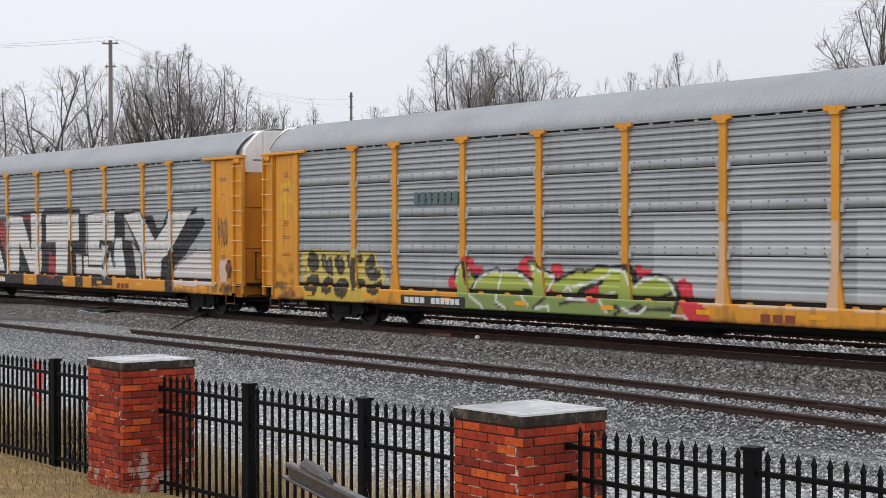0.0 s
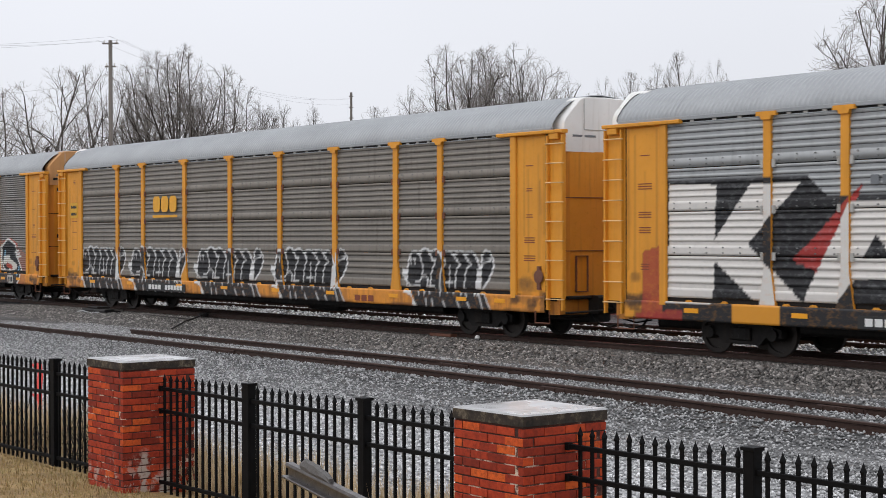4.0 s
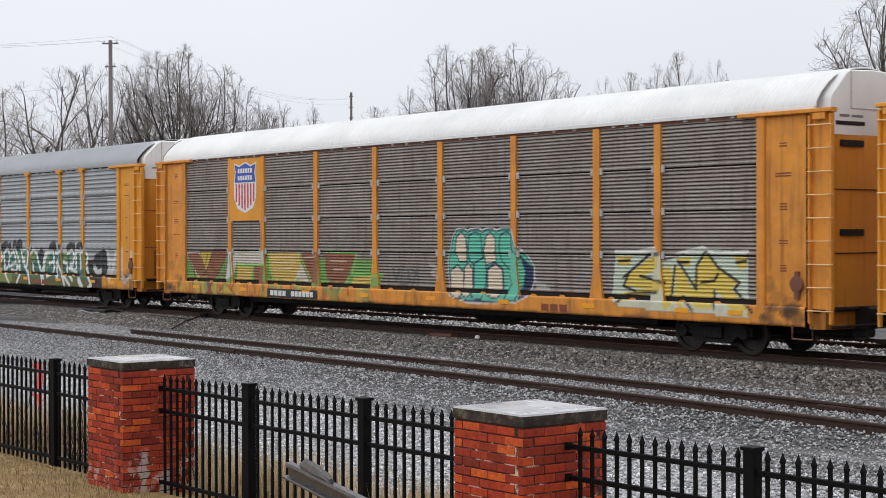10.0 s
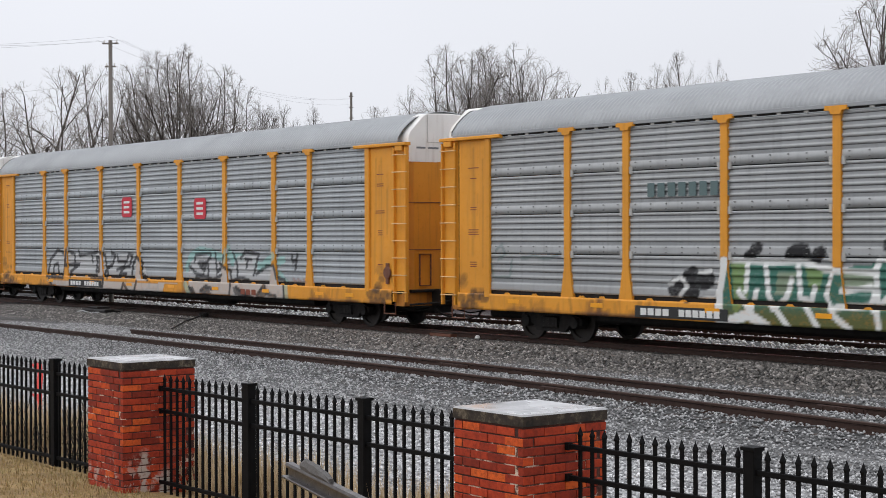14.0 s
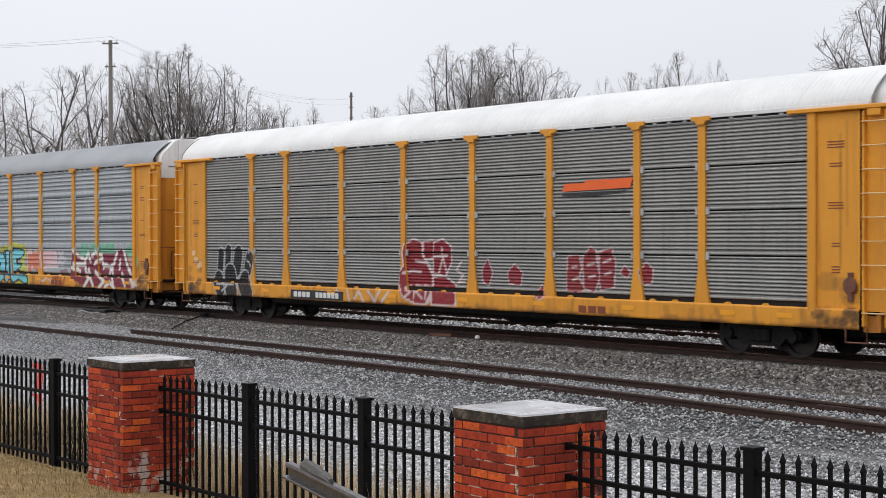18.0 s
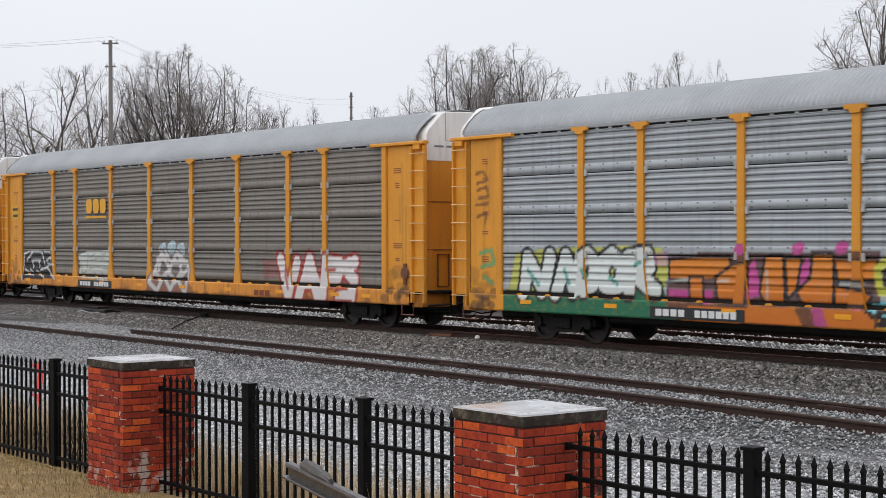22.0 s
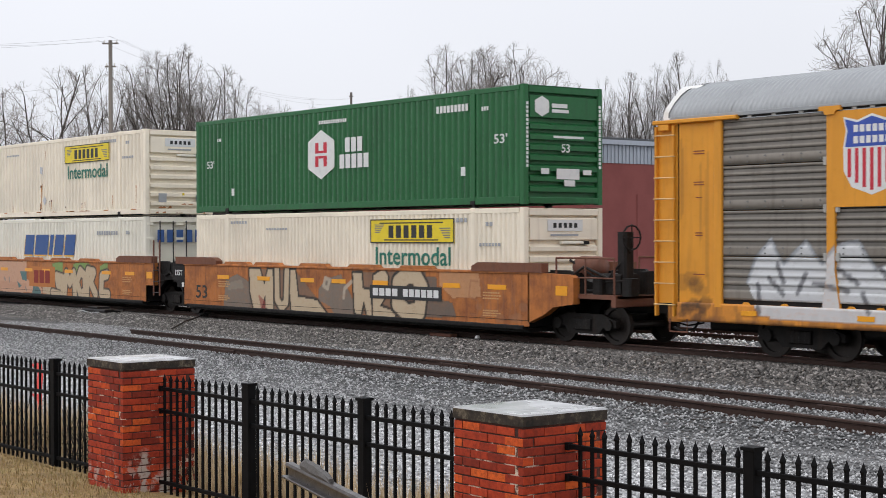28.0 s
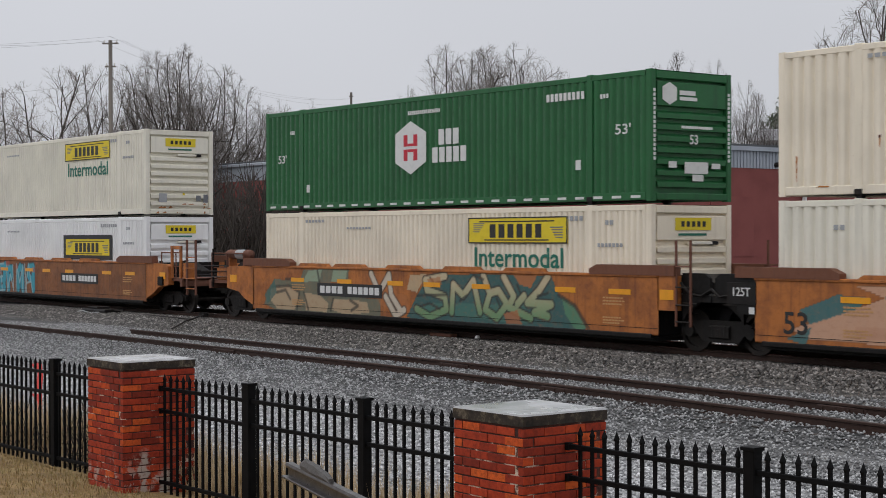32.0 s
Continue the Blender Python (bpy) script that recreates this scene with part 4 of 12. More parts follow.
for g in ([(-7.02, 2.02), (-6.84, 1.55), (-6.66, 1.06)], [(-5.27, 2.03), (-5.03, 1.67), (-4.54, 1.09)], [(-3.92, 2.04), (-2.35, 2.01), (-2.59, 1.43), (-1.1, 1.44)], [(-8.77, 1.6), (-7.03, 1.63)], [(-7.83, 1.59), (-7.98, 1.08)], [(-4.86, 1.06), (-4.55, 0.5)],):
    S_E.line(g, 0.035, (0.22, 0.50, 0.12), 0.9)
for g in ([(-2.75, 1.33), (-3.13, 0.87)],):
    S_E.line(g, 0.035, (0.22, 0.50, 0.12), 0.9)
for g in ([(-6.84, 1.84), (-5.38, 1.88)], [(-6.74, 1.7), (-5.47, 1.73)], [(-6.65, 1.5), (-5.65, 1.55)], [(-5.03, 1.86), (-4.33, 1.89)], [(-3.66, 1.78), (-2.83, 1.77)], [(-3.49, 1.55), (-3, 1.56)],):
    S_E.line(g, 0.02, (0.75, 0.62, 0.45), 0.6)
SILL = random.Random(31)
for k in range(26):
    # overspray and drips that run down over the sill
    x = SILL.uniform(-12.2, -1.6)
    S_E.line([(x, 1.1), (x + SILL.uniform(-0.2, 0.2), SILL.uniform(0.66, 0.95))], SILL.uniform(0.03, 0.16), SILL.choice(((0.17, 0.36, 0.09), (0.55, 0.36, 0.07), (0.27, 0.085, 0.05), (0.20, 0.30, 0.08))), 0.75)
CREAM4, MINT, NAVY, GOLD2, SAGE = (0.66, 0.56, 0.42), (0.12, 0.50, 0.35), (0.02, 0.035, 0.09), (0.66, 0.50, 0.10), (0.56, 0.64, 0.52)
MITT = [(1.78, 1.84), (1.95, 2.41), (2.11, 2.6), (2.38, 2.62), (2.51, 2.52), (2.64, 2.6), (2.96, 2.62), (3.09, 2.52), (3.24, 2.61), (3.5, 2.62), (3.62, 2.53), (3.83, 2.62), (4.2, 2.62), (4.35, 2.18), (4.74, 1.99), (5, 1.72), (5, 1.4), (4.83, 1.07), (4.37, 0.9), (2.58, 0.86), (1.91, 1), (1.78, 1.5)]
S_E.line(MITT + MITT[:1], 0.07, WH, 0.9)
S_E.line(MITT + MITT[:1], 0.035, NAVY).area(MITT, MINT)
for g, c in (([(2.03, 2.09), (2.08, 2.42), (2.26, 2.55), (2.43, 2.42), (2.48, 1.84), (2.19, 1.84)], CREAM4),
             ([(3.17, 2.1), (3.24, 2.42), (3.39, 2.54), (3.56, 2.42), (3.6, 1.86), (3.24, 1.77)], CREAM4),
             ([(1.85, 1.09), (1.85, 1.59), (2.12, 1.72), (2.35, 1.55), (2.32, 1.01), (2.12, 0.91)], CREAM4),
             ([(2.38, 1.02), (2.39, 1.64), (2.52, 1.78), (2.69, 1.64), (2.72, 1.07), (2.52, 0.94)], CREAM4)):
    S_E.line(g + g[:1], 0.04, NAVY).area(g, c)
for g, c in (([(2.55, 2.17), (2.59, 2.46), (2.79, 2.54), (3.01, 2.49), (3.05, 2.22), (3.11, 1.85), (2.78, 1.77), (2.59, 1.89)], MINT),
             ([(3.75, 2.18), (3.81, 2.48), (4.03, 2.55), (4.2, 2.47), (4.27, 2.09), (4.55, 1.93), (4.71, 1.63), (4.66, 1.31), (4.39, 0.95), (4.02, 0.93), (4.31, 1.31), (4.18, 1.66), (3.87, 1.86)], MINT),
             ([(2.78, 1.36), (2.78, 1.77), (3.17, 1.93), (3.24, 1.61), (3.17, 1.04), (3.11, 0.91), (2.77, 0.96)], MINT),
             ([(3.3, 1.08), (3.3, 1.65), (3.6, 1.79), (3.87, 1.66), (3.91, 1.18), (3.81, 1.01), (3.56, 0.97)], CREAM4)):
    S_E.line(g + g[:1], 0.04, NAVY).area(g, c)
S_E.line([(3.3, 1.08), (3.3, 1.65), (3.6, 1.79), (3.87, 1.66), (3.91, 1.18)], 0.025, NAVY, 1)
for g in ([(-0.65, 1.64), (-0.5, 1.29), (-0.35, 1.6)], [(-0.2, 1.69), (-0.28, 1.21), (0.09, 1.26), (0.02, 1.6)], [(0.16, 1.6), (0.38, 1.52), (0.23, 1.17)], [(0.45, 1.65), (0.45, 1.18)],):
    S_E.line(g, 0.035, (0.09, 0.10, 0.11), 0.85)
for g in ([(0.95, 1.74), (1.3, 1.66), (1.02, 1.53), (1.34, 1.41)], [(5.1, 1.36), (5.45, 1.29)], [(5.15, 1.25), (5.57, 1.22)],):
    S_E.line(g, 0.05, (0.5, 0.5, 0.46), 0.6)
S_E.area([(7.8, 2.08), (9.13, 2.17), (9.33, 1.92), (10.49, 2.21), (11.67, 2.11), (11.71, 1.2), (11.76, 0.8), (9.43, 0.82), (7.9, 0.91), (7.69, 1.09)], SAGE, 0.85)
S_E.area([(8.11, 1.54), (8.93, 2.02), (9.18, 1.99), (9.13, 1.74), (8.58, 1.55), (9.33, 1.45), (9.18, 1.24), (7.9, 0.98), (8.06, 1.21), (8.73, 1.3), (8.11, 1.35)], GOLD2, 1)
S_E.area([(9.23, 1.74), (9.53, 1.81), (9.58, 0.93), (9.33, 0.88)], GOLD2, 1)
S_E.area([(9.62, 1.14), (9.67, 1.85), (9.87, 1.71), (10.15, 1.33), (10.25, 1.79), (10.49, 2.1), (10.77, 1.86), (11.31, 1.6), (11.4, 1.47), (11.22, 1.36), (11.76, 0.94), (11.31, 0.92), (10.76, 1.35), (10.76, 0.93), (10.3, 0.92), (9.92, 1.22), (9.87, 0.87)], GOLD2, 1)
S_E.area([(7.85, 2.01), (8.32, 2.02), (8.27, 1.8), (7.9, 1.79)], GOLD2, 1)
S_E.area([(9.67, 1.99), (10.11, 2), (10.06, 1.8), (9.82, 1.82)], GOLD2, 1)
S_E.area([(11.31, 2.04), (11.67, 2.04), (11.63, 1.77), (11.4, 1.8)], GOLD2, 1)
for g in ([(8.06, 1.54), (8.88, 2.06), (9.18, 2.06)], [(8.58, 1.58), (9.33, 1.45)], [(7.9, 0.98), (8.21, 1.18), (9.13, 1.24)], [(9.72, 1.92), (10.25, 1.33), (10.25, 1.82), (10.53, 2.14), (10.86, 1.8), (11.45, 1.5), (11.31, 1.36), (11.85, 0.9)], [(9.63, 1.81), (9.53, 1.14)], [(9.87, 1.18), (10.2, 0.88)],):
    S_E.line(g, 0.032, BK, 1)
for g in ([(10.76, 1.31), (10.81, 0.94)], [(10.39, 1.48), (10.76, 1.52), (10.86, 1.66)], [(8.21, 1.61), (8.06, 1.35), (8.42, 1.25)], [(7.9, 1.9), (8.27, 1.92)], [(9.72, 1.89), (10.03, 1.9)], [(11.36, 1.91), (11.63, 1.94)],):
    S_E.line(g, 0.032, BK, 1)
for g in ([(7.8, 2.11), (8.42, 2.11), (9.08, 2.2)], [(9.28, 2.02), (9.63, 2.06), (10.44, 2.22), (10.77, 2.07), (11.67, 2.14)],):
    S_E.line(g, 0.035, WH, 0.8)
S_E.area([(4.52, 2.01), (5, 1.72), (5, 1.4), (4.83, 1.07), (4.49, 0.92), (4.69, 1.28), (4.71, 1.65)], NAVY)
S_F = Spray(6)
S_F.fade = (0.85, 1.12)
PINE, LEAF, OLIVE, FROST, JET = (0.03, 0.13, 0.095), (0.26, 0.34, 0.07), (0.095, 0.105, 0.03), (0.70, 0.71, 0.69), (0.013, 0.013, 0.014)
for x, z in [(-3.49, 2.18), (-3.66, 2.02), (-1.89, 2.1), (-2.01, 1.97), (-0.24, 2.27), (1.75, 2.08), (2.47, 2.12), (2.94, 2.21), (5.48, 1.9), (7.15, 2.06), (8.34, 2.11)]:
    blob(S_F, x, z, 0.13, JET)
for x, z in [(-2.42, 2.01), (0.07, 2.07), (2.01, 2.02), (3.4, 2.09), (6.53, 2.03), (8.05, 1.98), (8.9, 2.02), (5.28, 1.61), (5.58, 1.56)]:
    blob(S_F, x, z, 0.26, JET)
for x, z in [(-5.71, 1.35), (-5.29, 1.57), (-5.3, 1.24), (-4.88, 1.51)]:
    blob(S_F, x, z, 0.2, JET)
for g in ([(-5.95, 1.41), (-5.61, 1.59), (-5.4, 1.39), (-5.61, 1.19)], [(-5.04, 1.69), (-4.73, 1.73)], [(-5.04, 1.12), (-4.66, 1.18)],):
    S_F.line(g, 0.05, FROST, 0.8)
S_F.area([(9.42, 1.66), (9.93, 1.65), (10.32, 1.57), (10.81, 1.53), (10.81, 0.61), (9.79, 0.63), (9.46, 1.06)], JET, 1)
for x, z in [(10.39, 1.59), (10.71, 1.68), (10.73, 1.31)]:
    blob(S_F, x, z, 0.3, JET)
S_F.line([(10.06, 1.4), (10.32, 1.2), (10.58, 1.26)], 0.1, FROST, 0.8)
S_F.area([(-4.43, 0.55), (-4.48, 1.25), (-4.28, 1.92), (-2.35, 1.91), (-1.44, 1.81), (-0.48, 1.96), (0.59, 1.9), (1.4, 2), (1.89, 1.94), (2.84, 1.96), (3.76, 2), (4.81, 2.04), (5.14, 1.82), (5.72, 1.11), (5.84, 1.89), (7.07, 1.91), (8.55, 1.95), (9.39, 1.91), (9.52, 1.55), (9.79, 0.91), (9.93, 0.75), (9.73, 0.65)], PINE, 1, OLIVE)
S_F.area([(-4.18, 1.88), (-3.73, 1.88), (-3.69, 1.27), (-4.03, 0.75)], LEAF, 0.5)
S_F.area([(-2.24, 1.84), (-1.78, 1.79), (-1.9, 1.38), (-2.17, 1.45)], LEAF, 0.5)
S_F.area([(-0.08, 1.92), (0.65, 1.9), (0.61, 1.3), (0.11, 1.42)], LEAF, 0.5)
S_F.area([(1.14, 1.93), (1.69, 1.94), (1.61, 1.25), (1.2, 1.38)], LEAF, 0.5)
S_F.area([(3.06, 1.8), (3.49, 1.86), (3.61, 1.05), (3.21, 1.17)], LEAF, 0.5)
S_F.area([(4.46, 1.88), (4.94, 1.88), (4.89, 1.51), (4.49, 1.57)], LEAF, 0.5)
S_F.area([(5.94, 1.83), (6.21, 1.86), (6.05, 1.18), (5.89, 1.24)], LEAF, 0.5)
S_F.area([(7.45, 1.88), (7.8, 1.88), (7.75, 1.54), (7.5, 1.6)], LEAF, 0.5)
S_F.area([(9, 1.85), (9.36, 1.88), (9.39, 1.39), (9.11, 1.27)], LEAF, 0.5)
S_F.area([(1.59, 1.12), (2.84, 1.1), (2.84, 0.71), (1.59, 0.75)], LEAF, 0.5)
S_F.area([(-1.33, 1.74), (-0.52, 1.72), (-0.57, 1.41), (-1.31, 1.43)], (0.30, 0.31, 0.20), 0.55)
S_F.area([(-2.94, 1.72), (-2.47, 1.7), (-2.59, 1.22), (-3.01, 1.29)], (0.30, 0.31, 0.20), 0.55)
S_F.area([(3.93, 1.93), (4.29, 1.81), (4.2, 1.38), (3.9, 1.46)], (0.30, 0.31, 0.20), 0.55)
S_F.area([(7.97, 1.8), (8.38, 1.86), (8.29, 1.53), (8, 1.54)], (0.30, 0.31, 0.20), 0.55)
for g in ([(-4.43, 0.66), (-4.48, 1.25), (-4.33, 1.92)], [(5.77, 0.73), (5.69, 1.23), (5.74, 1.61), (5.94, 1.88)], [(8.95, 1.87), (9, 1.38)], [(8.9, 0.93), (9.18, 0.64)], [(6.92, 1.52), (7.02, 0.97)], [(-4.23, 0.67), (-3.66, 0.86), (-3.18, 0.63)],):
    S_F.line(g, 0.115, FROST, 1)
for g in ([(-4.33, 1.95), (-3.06, 1.92), (-2.35, 1.94), (-1.62, 1.79), (-0.57, 1.75), (-0.48, 2.02), (0.59, 1.94), (0.9, 1.97), (1.4, 2.01), (1.69, 1.78), (1.6, 1.51)], [(-3.73, 1.85), (-3.78, 1.34)], [(-3.96, 1.31), (-3.59, 0.91), (-3.49, 1.35)], [(-3.25, 1.86), (-3.18, 1.28), (-3.01, 1), (-2.71, 1.22), (-2.59, 1.58)], [(-2.94, 1), (-2.59, 0.61)], [(-2.42, 1.87), (-2.36, 1.23), (-2.08, 1.16), (-2.01, 1.45)],):
    S_F.line(g, 0.065, FROST, 1)
for g in ([(-2.24, 1.16), (-1.9, 0.68)], [(-1.56, 1.76), (-1.72, 1.31), (-1.49, 0.9), (-1.12, 0.66)], [(-1.33, 1.39), (-0.68, 1.47), (-0.57, 1.34), (-0.68, 1.13), (-1.45, 1.07)], [(-0.57, 1.82), (-0.53, 1.34), (-0.46, 0.72)], [(-0.14, 1.42), (-0.57, 1.04)], [(0.11, 1.38), (0.48, 0.76)],):
    S_F.line(g, 0.065, FROST, 1)
for g in ([(0.73, 1.97), (0.69, 1.1), (1.14, 0.69)], [(1.1, 1.37), (1.3, 1.64), (1.89, 1.68)], [(1.2, 1.31), (1.3, 1.11), (1.69, 1.19)], [(1.89, 1.85), (2.28, 2.02), (2.47, 1.72), (2.27, 1.27), (1.99, 1.2), (1.89, 1.78)], [(2.08, 1.13), (2.37, 0.82), (2.56, 0.66)], [(2.56, 1.79), (2.84, 1.9), (3.03, 1.67)],):
    S_F.line(g, 0.065, FROST, 1)
for g in ([(2.46, 1.34), (3.03, 1.48), (3.3, 1.29)], [(2.65, 1.21), (3.12, 1.14), (3.21, 1.29)], [(3.03, 1.99), (3.39, 1.55), (3.48, 1.17)], [(3.58, 1.99), (3.76, 1.49)], [(3.3, 0.72), (3.61, 1.05)],):
    S_F.line(g, 0.065, FROST, 1)
for g in ([(3.76, 1.99), (4.11, 2.03), (4.37, 1.88), (4.29, 1.44), (4.11, 1.25)], [(3.84, 1.68), (3.9, 1.37), (4.37, 1.13), (4.55, 0.65)], [(4.46, 1.81), (4.77, 2.04), (5.06, 1.82), (5.23, 1.46), (5.56, 1.11), (5.72, 0.69)], [(4.68, 1.45), (4.8, 1.15)], [(5.94, 1.89), (6.57, 1.94)], [(6.21, 1.48), (6.53, 1.55), (6.68, 1.38), (6.6, 1.14), (6.13, 1.01)],):
    S_F.line(g, 0.065, FROST, 1)
for g in ([(6.57, 1.9), (6.64, 1.55)], [(6.76, 1.9), (7.07, 1.85), (7.07, 1.5), (7.45, 1.11), (7.68, 0.69)], [(7.07, 1.93), (7.75, 1.95)], [(7.45, 1.57), (7.68, 1.51)], [(7.53, 1.11), (8.12, 0.71)], [(7.75, 1.51), (7.82, 1.18)],):
    S_F.line(g, 0.065, FROST, 1)
for g in ([(7.82, 1.86), (8.19, 2), (8.41, 1.81), (8.26, 1.47), (8.05, 1.46)], [(7.97, 1.35), (8.62, 1.2)], [(8.12, 1.07), (8.34, 0.91)], [(8.52, 1.92), (8.55, 1.36)], [(8.55, 1.96), (9.39, 1.93), (9.5, 1.77), (9.39, 1.44), (9.66, 1.07), (9.93, 0.75), (9.66, 0.67)],):
    S_F.line(g, 0.065, FROST, 1)
S_F.area([(4.72, 0.86), (5.39, 0.84), (5.31, 0.71), (4.72, 0.74)], (0.30, 0.06, 0.03), 0.7)
for g in ([(-11.76, 2.12), (-11.55, 2.25), (-11.4, 2.04), (-11.7, 1.88)], [(-12.01, 1.96), (-11.86, 1.47), (-11.26, 1.48), (-11.17, 1.88)], [(-10.81, 1.93), (-10.38, 2), (-9.95, 1.94), (-9.53, 2.01)],):
    S_F.line(g, 0.035, (0.14, 0.2, 0.19), 0.7)
S_F.word("..", 11.0, 13.2, 0.85, 2.1, (0.62, 0.62, 0.6), None, 0.09, 0.03, 0, None, 0.6)
S_G = Spray(7)
ASH, JADE = (0.47, 0.475, 0.475), (0.24, 0.52, 0.47)
S_G.area([(-8.94, 0.88), (1.63, 0.97), (0.47, 0.91), (0.34, 0.66), (-3.7, 0.59), (-8.43, 0.72)], ASH, 0.85)
S_G.area([(-8.77, 0.95), (-8.76, 1.62), (-8.08, 1.97), (-7.5, 1.84), (-7.35, 0.98)], ASH, 0.8)
S_G.area([(-7.26, 1.91), (-6.13, 1.87), (-3.98, 1.91), (-3.92, 1.07), (-6.94, 1.02)], ASH, 0.8)
S_G.area([(-3.84, 1.01), (-3.69, 1.54), (-3.25, 1.86), (-2.1, 1.87), (-1.97, 1.02)], ASH, 0.8)
S_G.area([(-1.96, 1.56), (-1.61, 1.81), (-1.13, 1.57), (-0.66, 1.01), (-1, 0.98), (-1.55, 1)], ASH, 0.8)
for g in ([(-8.85, 1.02), (-8.67, 1.62), (-8, 1.99), (-7.42, 1.88), (-7.34, 1.57), (-7.43, 0.98), (-8.76, 1.03)], [(-8.34, 1.03), (-8.34, 1.42), (-8, 1.49), (-7.84, 1.04)], [(-7.18, 1.98), (-7.26, 1.43), (-6.14, 1.51), (-6.86, 1.2), (-6.78, 1.03)], [(-7.18, 1.98), (-6.53, 1.85), (-6.53, 1.48)], [(-6.21, 1.96), (-6.13, 1.82), (-5.12, 1.89), (-5.05, 1.59)], [(-5.12, 1.86), (-4.51, 1.97), (-4.06, 1.83), (-3.91, 1.34), (-4.14, 1.04), (-5.05, 1.06)],):
    S_G.line(g, 0.07, BK, 0.95)
for g in ([(-4.74, 1.73), (-4.44, 1.75), (-4.44, 1.27), (-4.74, 1.26), (-4.66, 1.67)], [(-3.54, 1.91), (-3.25, 1.84), (-3.47, 1.51), (-3.84, 1.38), (-3.77, 1.05)], [(-3.1, 1.81), (-3.03, 1.62), (-2.39, 1.62), (-2.24, 1.88), (-1.96, 1.85), (-2.17, 1.47), (-3.11, 1.35)], [(-2.53, 1.49), (-2.89, 1.16), (-2.39, 1.21)], [(-1.89, 1.56), (-1.61, 1.82), (-1.2, 1.6), (-1.27, 1.25), (-0.72, 1.04)], [(-1.96, 1.21), (-1.89, 1.56)],):
    S_G.line(g, 0.07, BK, 0.95)
for g in ([(-8.68, 0.92), (-8.43, 0.72)], [(-4.07, 1.04), (-4.14, 0.74)], [(-2.68, 0.62), (-2.53, 0.88), (-2.18, 0.63)], [(-1.55, 0.96), (-1.69, 0.68)],):
    S_G.line(g, 0.07, BK, 0.95)
for g in ([(1.88, 1.46), (2.14, 1.85), (2.75, 2.04), (3.47, 1.98), (4.18, 1.81)], [(4.3, 1.75), (4.53, 2.1), (4.76, 1.7)], [(4.87, 1.88), (5.32, 1.82)], [(6.1, 1.66), (6.42, 1.55), (7.17, 1.89)], [(7.49, 1.73), (7.69, 1.79)], [(1.88, 0.94), (2.13, 0.65)],):
    S_G.line(g, 0.13, JADE, 0.6)
for g in ([(7.48, 1.34), (7.9, 1.08), (7.95, 0.64)],):
    S_G.line(g, 0.13, JADE, 0.6)
S_G.area([(2.01, 1.55), (2.51, 1.92), (4.18, 1.64), (4.64, 1.29), (5.1, 1.88), (6.32, 1.94), (6.2, 1.38), (7.28, 1.62), (7.48, 1.29), (7.9, 1.13), (7.79, 0.64), (4.75, 0.66), (2.13, 0.71)], ASH, 0.85)
for g in ([(2.01, 1.55), (2.5, 1.29), (2.99, 1.27)], [(2.38, 1.68), (2.44, 1.89), (3.41, 1.95), (3.41, 1.8), (2.87, 1.56)], [(2.63, 1.62), (2.99, 1.39), (3.23, 1.69), (3.29, 1.27)], [(3.71, 1.95), (3.82, 1.34), (4.18, 1.58), (4.3, 1.87)], [(4, 1.64), (4.64, 1.41), (4.75, 1.12), (4.69, 0.72)], [(4.81, 1.96), (5.04, 1.65), (5.09, 1.22)],):
    S_G.line(g, 0.06, BK, 0.9)
for g in ([(5.27, 1.82), (5.55, 2.02), (6.32, 1.94), (6.21, 1.72), (6.04, 1.32)], [(5.55, 1.79), (5.88, 1.77)], [(5.66, 1.71), (5.6, 1.54)], [(6.2, 1.35), (6.75, 1.58), (7.22, 1.62), (7.38, 1.29)], [(7.38, 1.26), (7.79, 1.21), (7.84, 0.64)], [(2.5, 1.17), (2.99, 1.24), (3.59, 1.13), (4.18, 1.29)],):
    S_G.line(g, 0.06, BK, 0.9)
for g in ([(4.87, 1.13), (5.32, 1.22), (5.76, 1.15)], [(2.13, 0.86), (2.5, 0.66)], [(2.86, 0.76), (3.23, 0.92), (3.59, 0.84)], [(5.09, 0.93), (5.65, 0.69), (6.09, 0.64)], [(6.31, 0.71), (6.74, 1.05), (6.85, 0.78), (7.38, 0.71)], [(8.16, 1.9), (8.21, 1.74), (8.41, 1.77), (8.46, 1.93)],):
    S_G.line(g, 0.06, BK, 0.9)
for g in ([(8.41, 1.74), (8.36, 1.52)],):
    S_G.line(g, 0.06, BK, 0.9)
S_G.area([(4.86, 0.95), (5.65, 0.86), (5.98, 0.61), (5.03, 0.67)], BK, 0.8)
S_G.area([(2, 0.89), (2.38, 0.87), (2.62, 0.63), (2.25, 0.65)], BK, 0.8)
S_G.area([(2.86, 0.76), (3.35, 0.91), (3.58, 0.69), (2.98, 0.61)], BK, 0.8)
S_G.area([(6.31, 0.62), (6.53, 0.94), (6.8, 1.03), (6.85, 0.67)], BK, 0.8)
S_G.area([(2.6, 1.74), (2.99, 1.75), (3.05, 1.5), (2.81, 1.47)], BK, 0.8)
for g in ([(8.26, 1.25), (8.46, 1.15)], [(8.51, 1.24), (8.71, 1.15)], [(8.81, 1.23), (9.01, 1.15)],):
    S_G.line(g, 0.04, (0.35, 0.2, 0.17), 0.7)
S_H = Spray(8)
def lobes(spray, items, fill, rim, k=0.04):
    """Rounded sprayed forms, each with its own rim, laid one over another."""
    for g, w in items:
        spray.line(g, w + k, rim).line(g, w, fill)


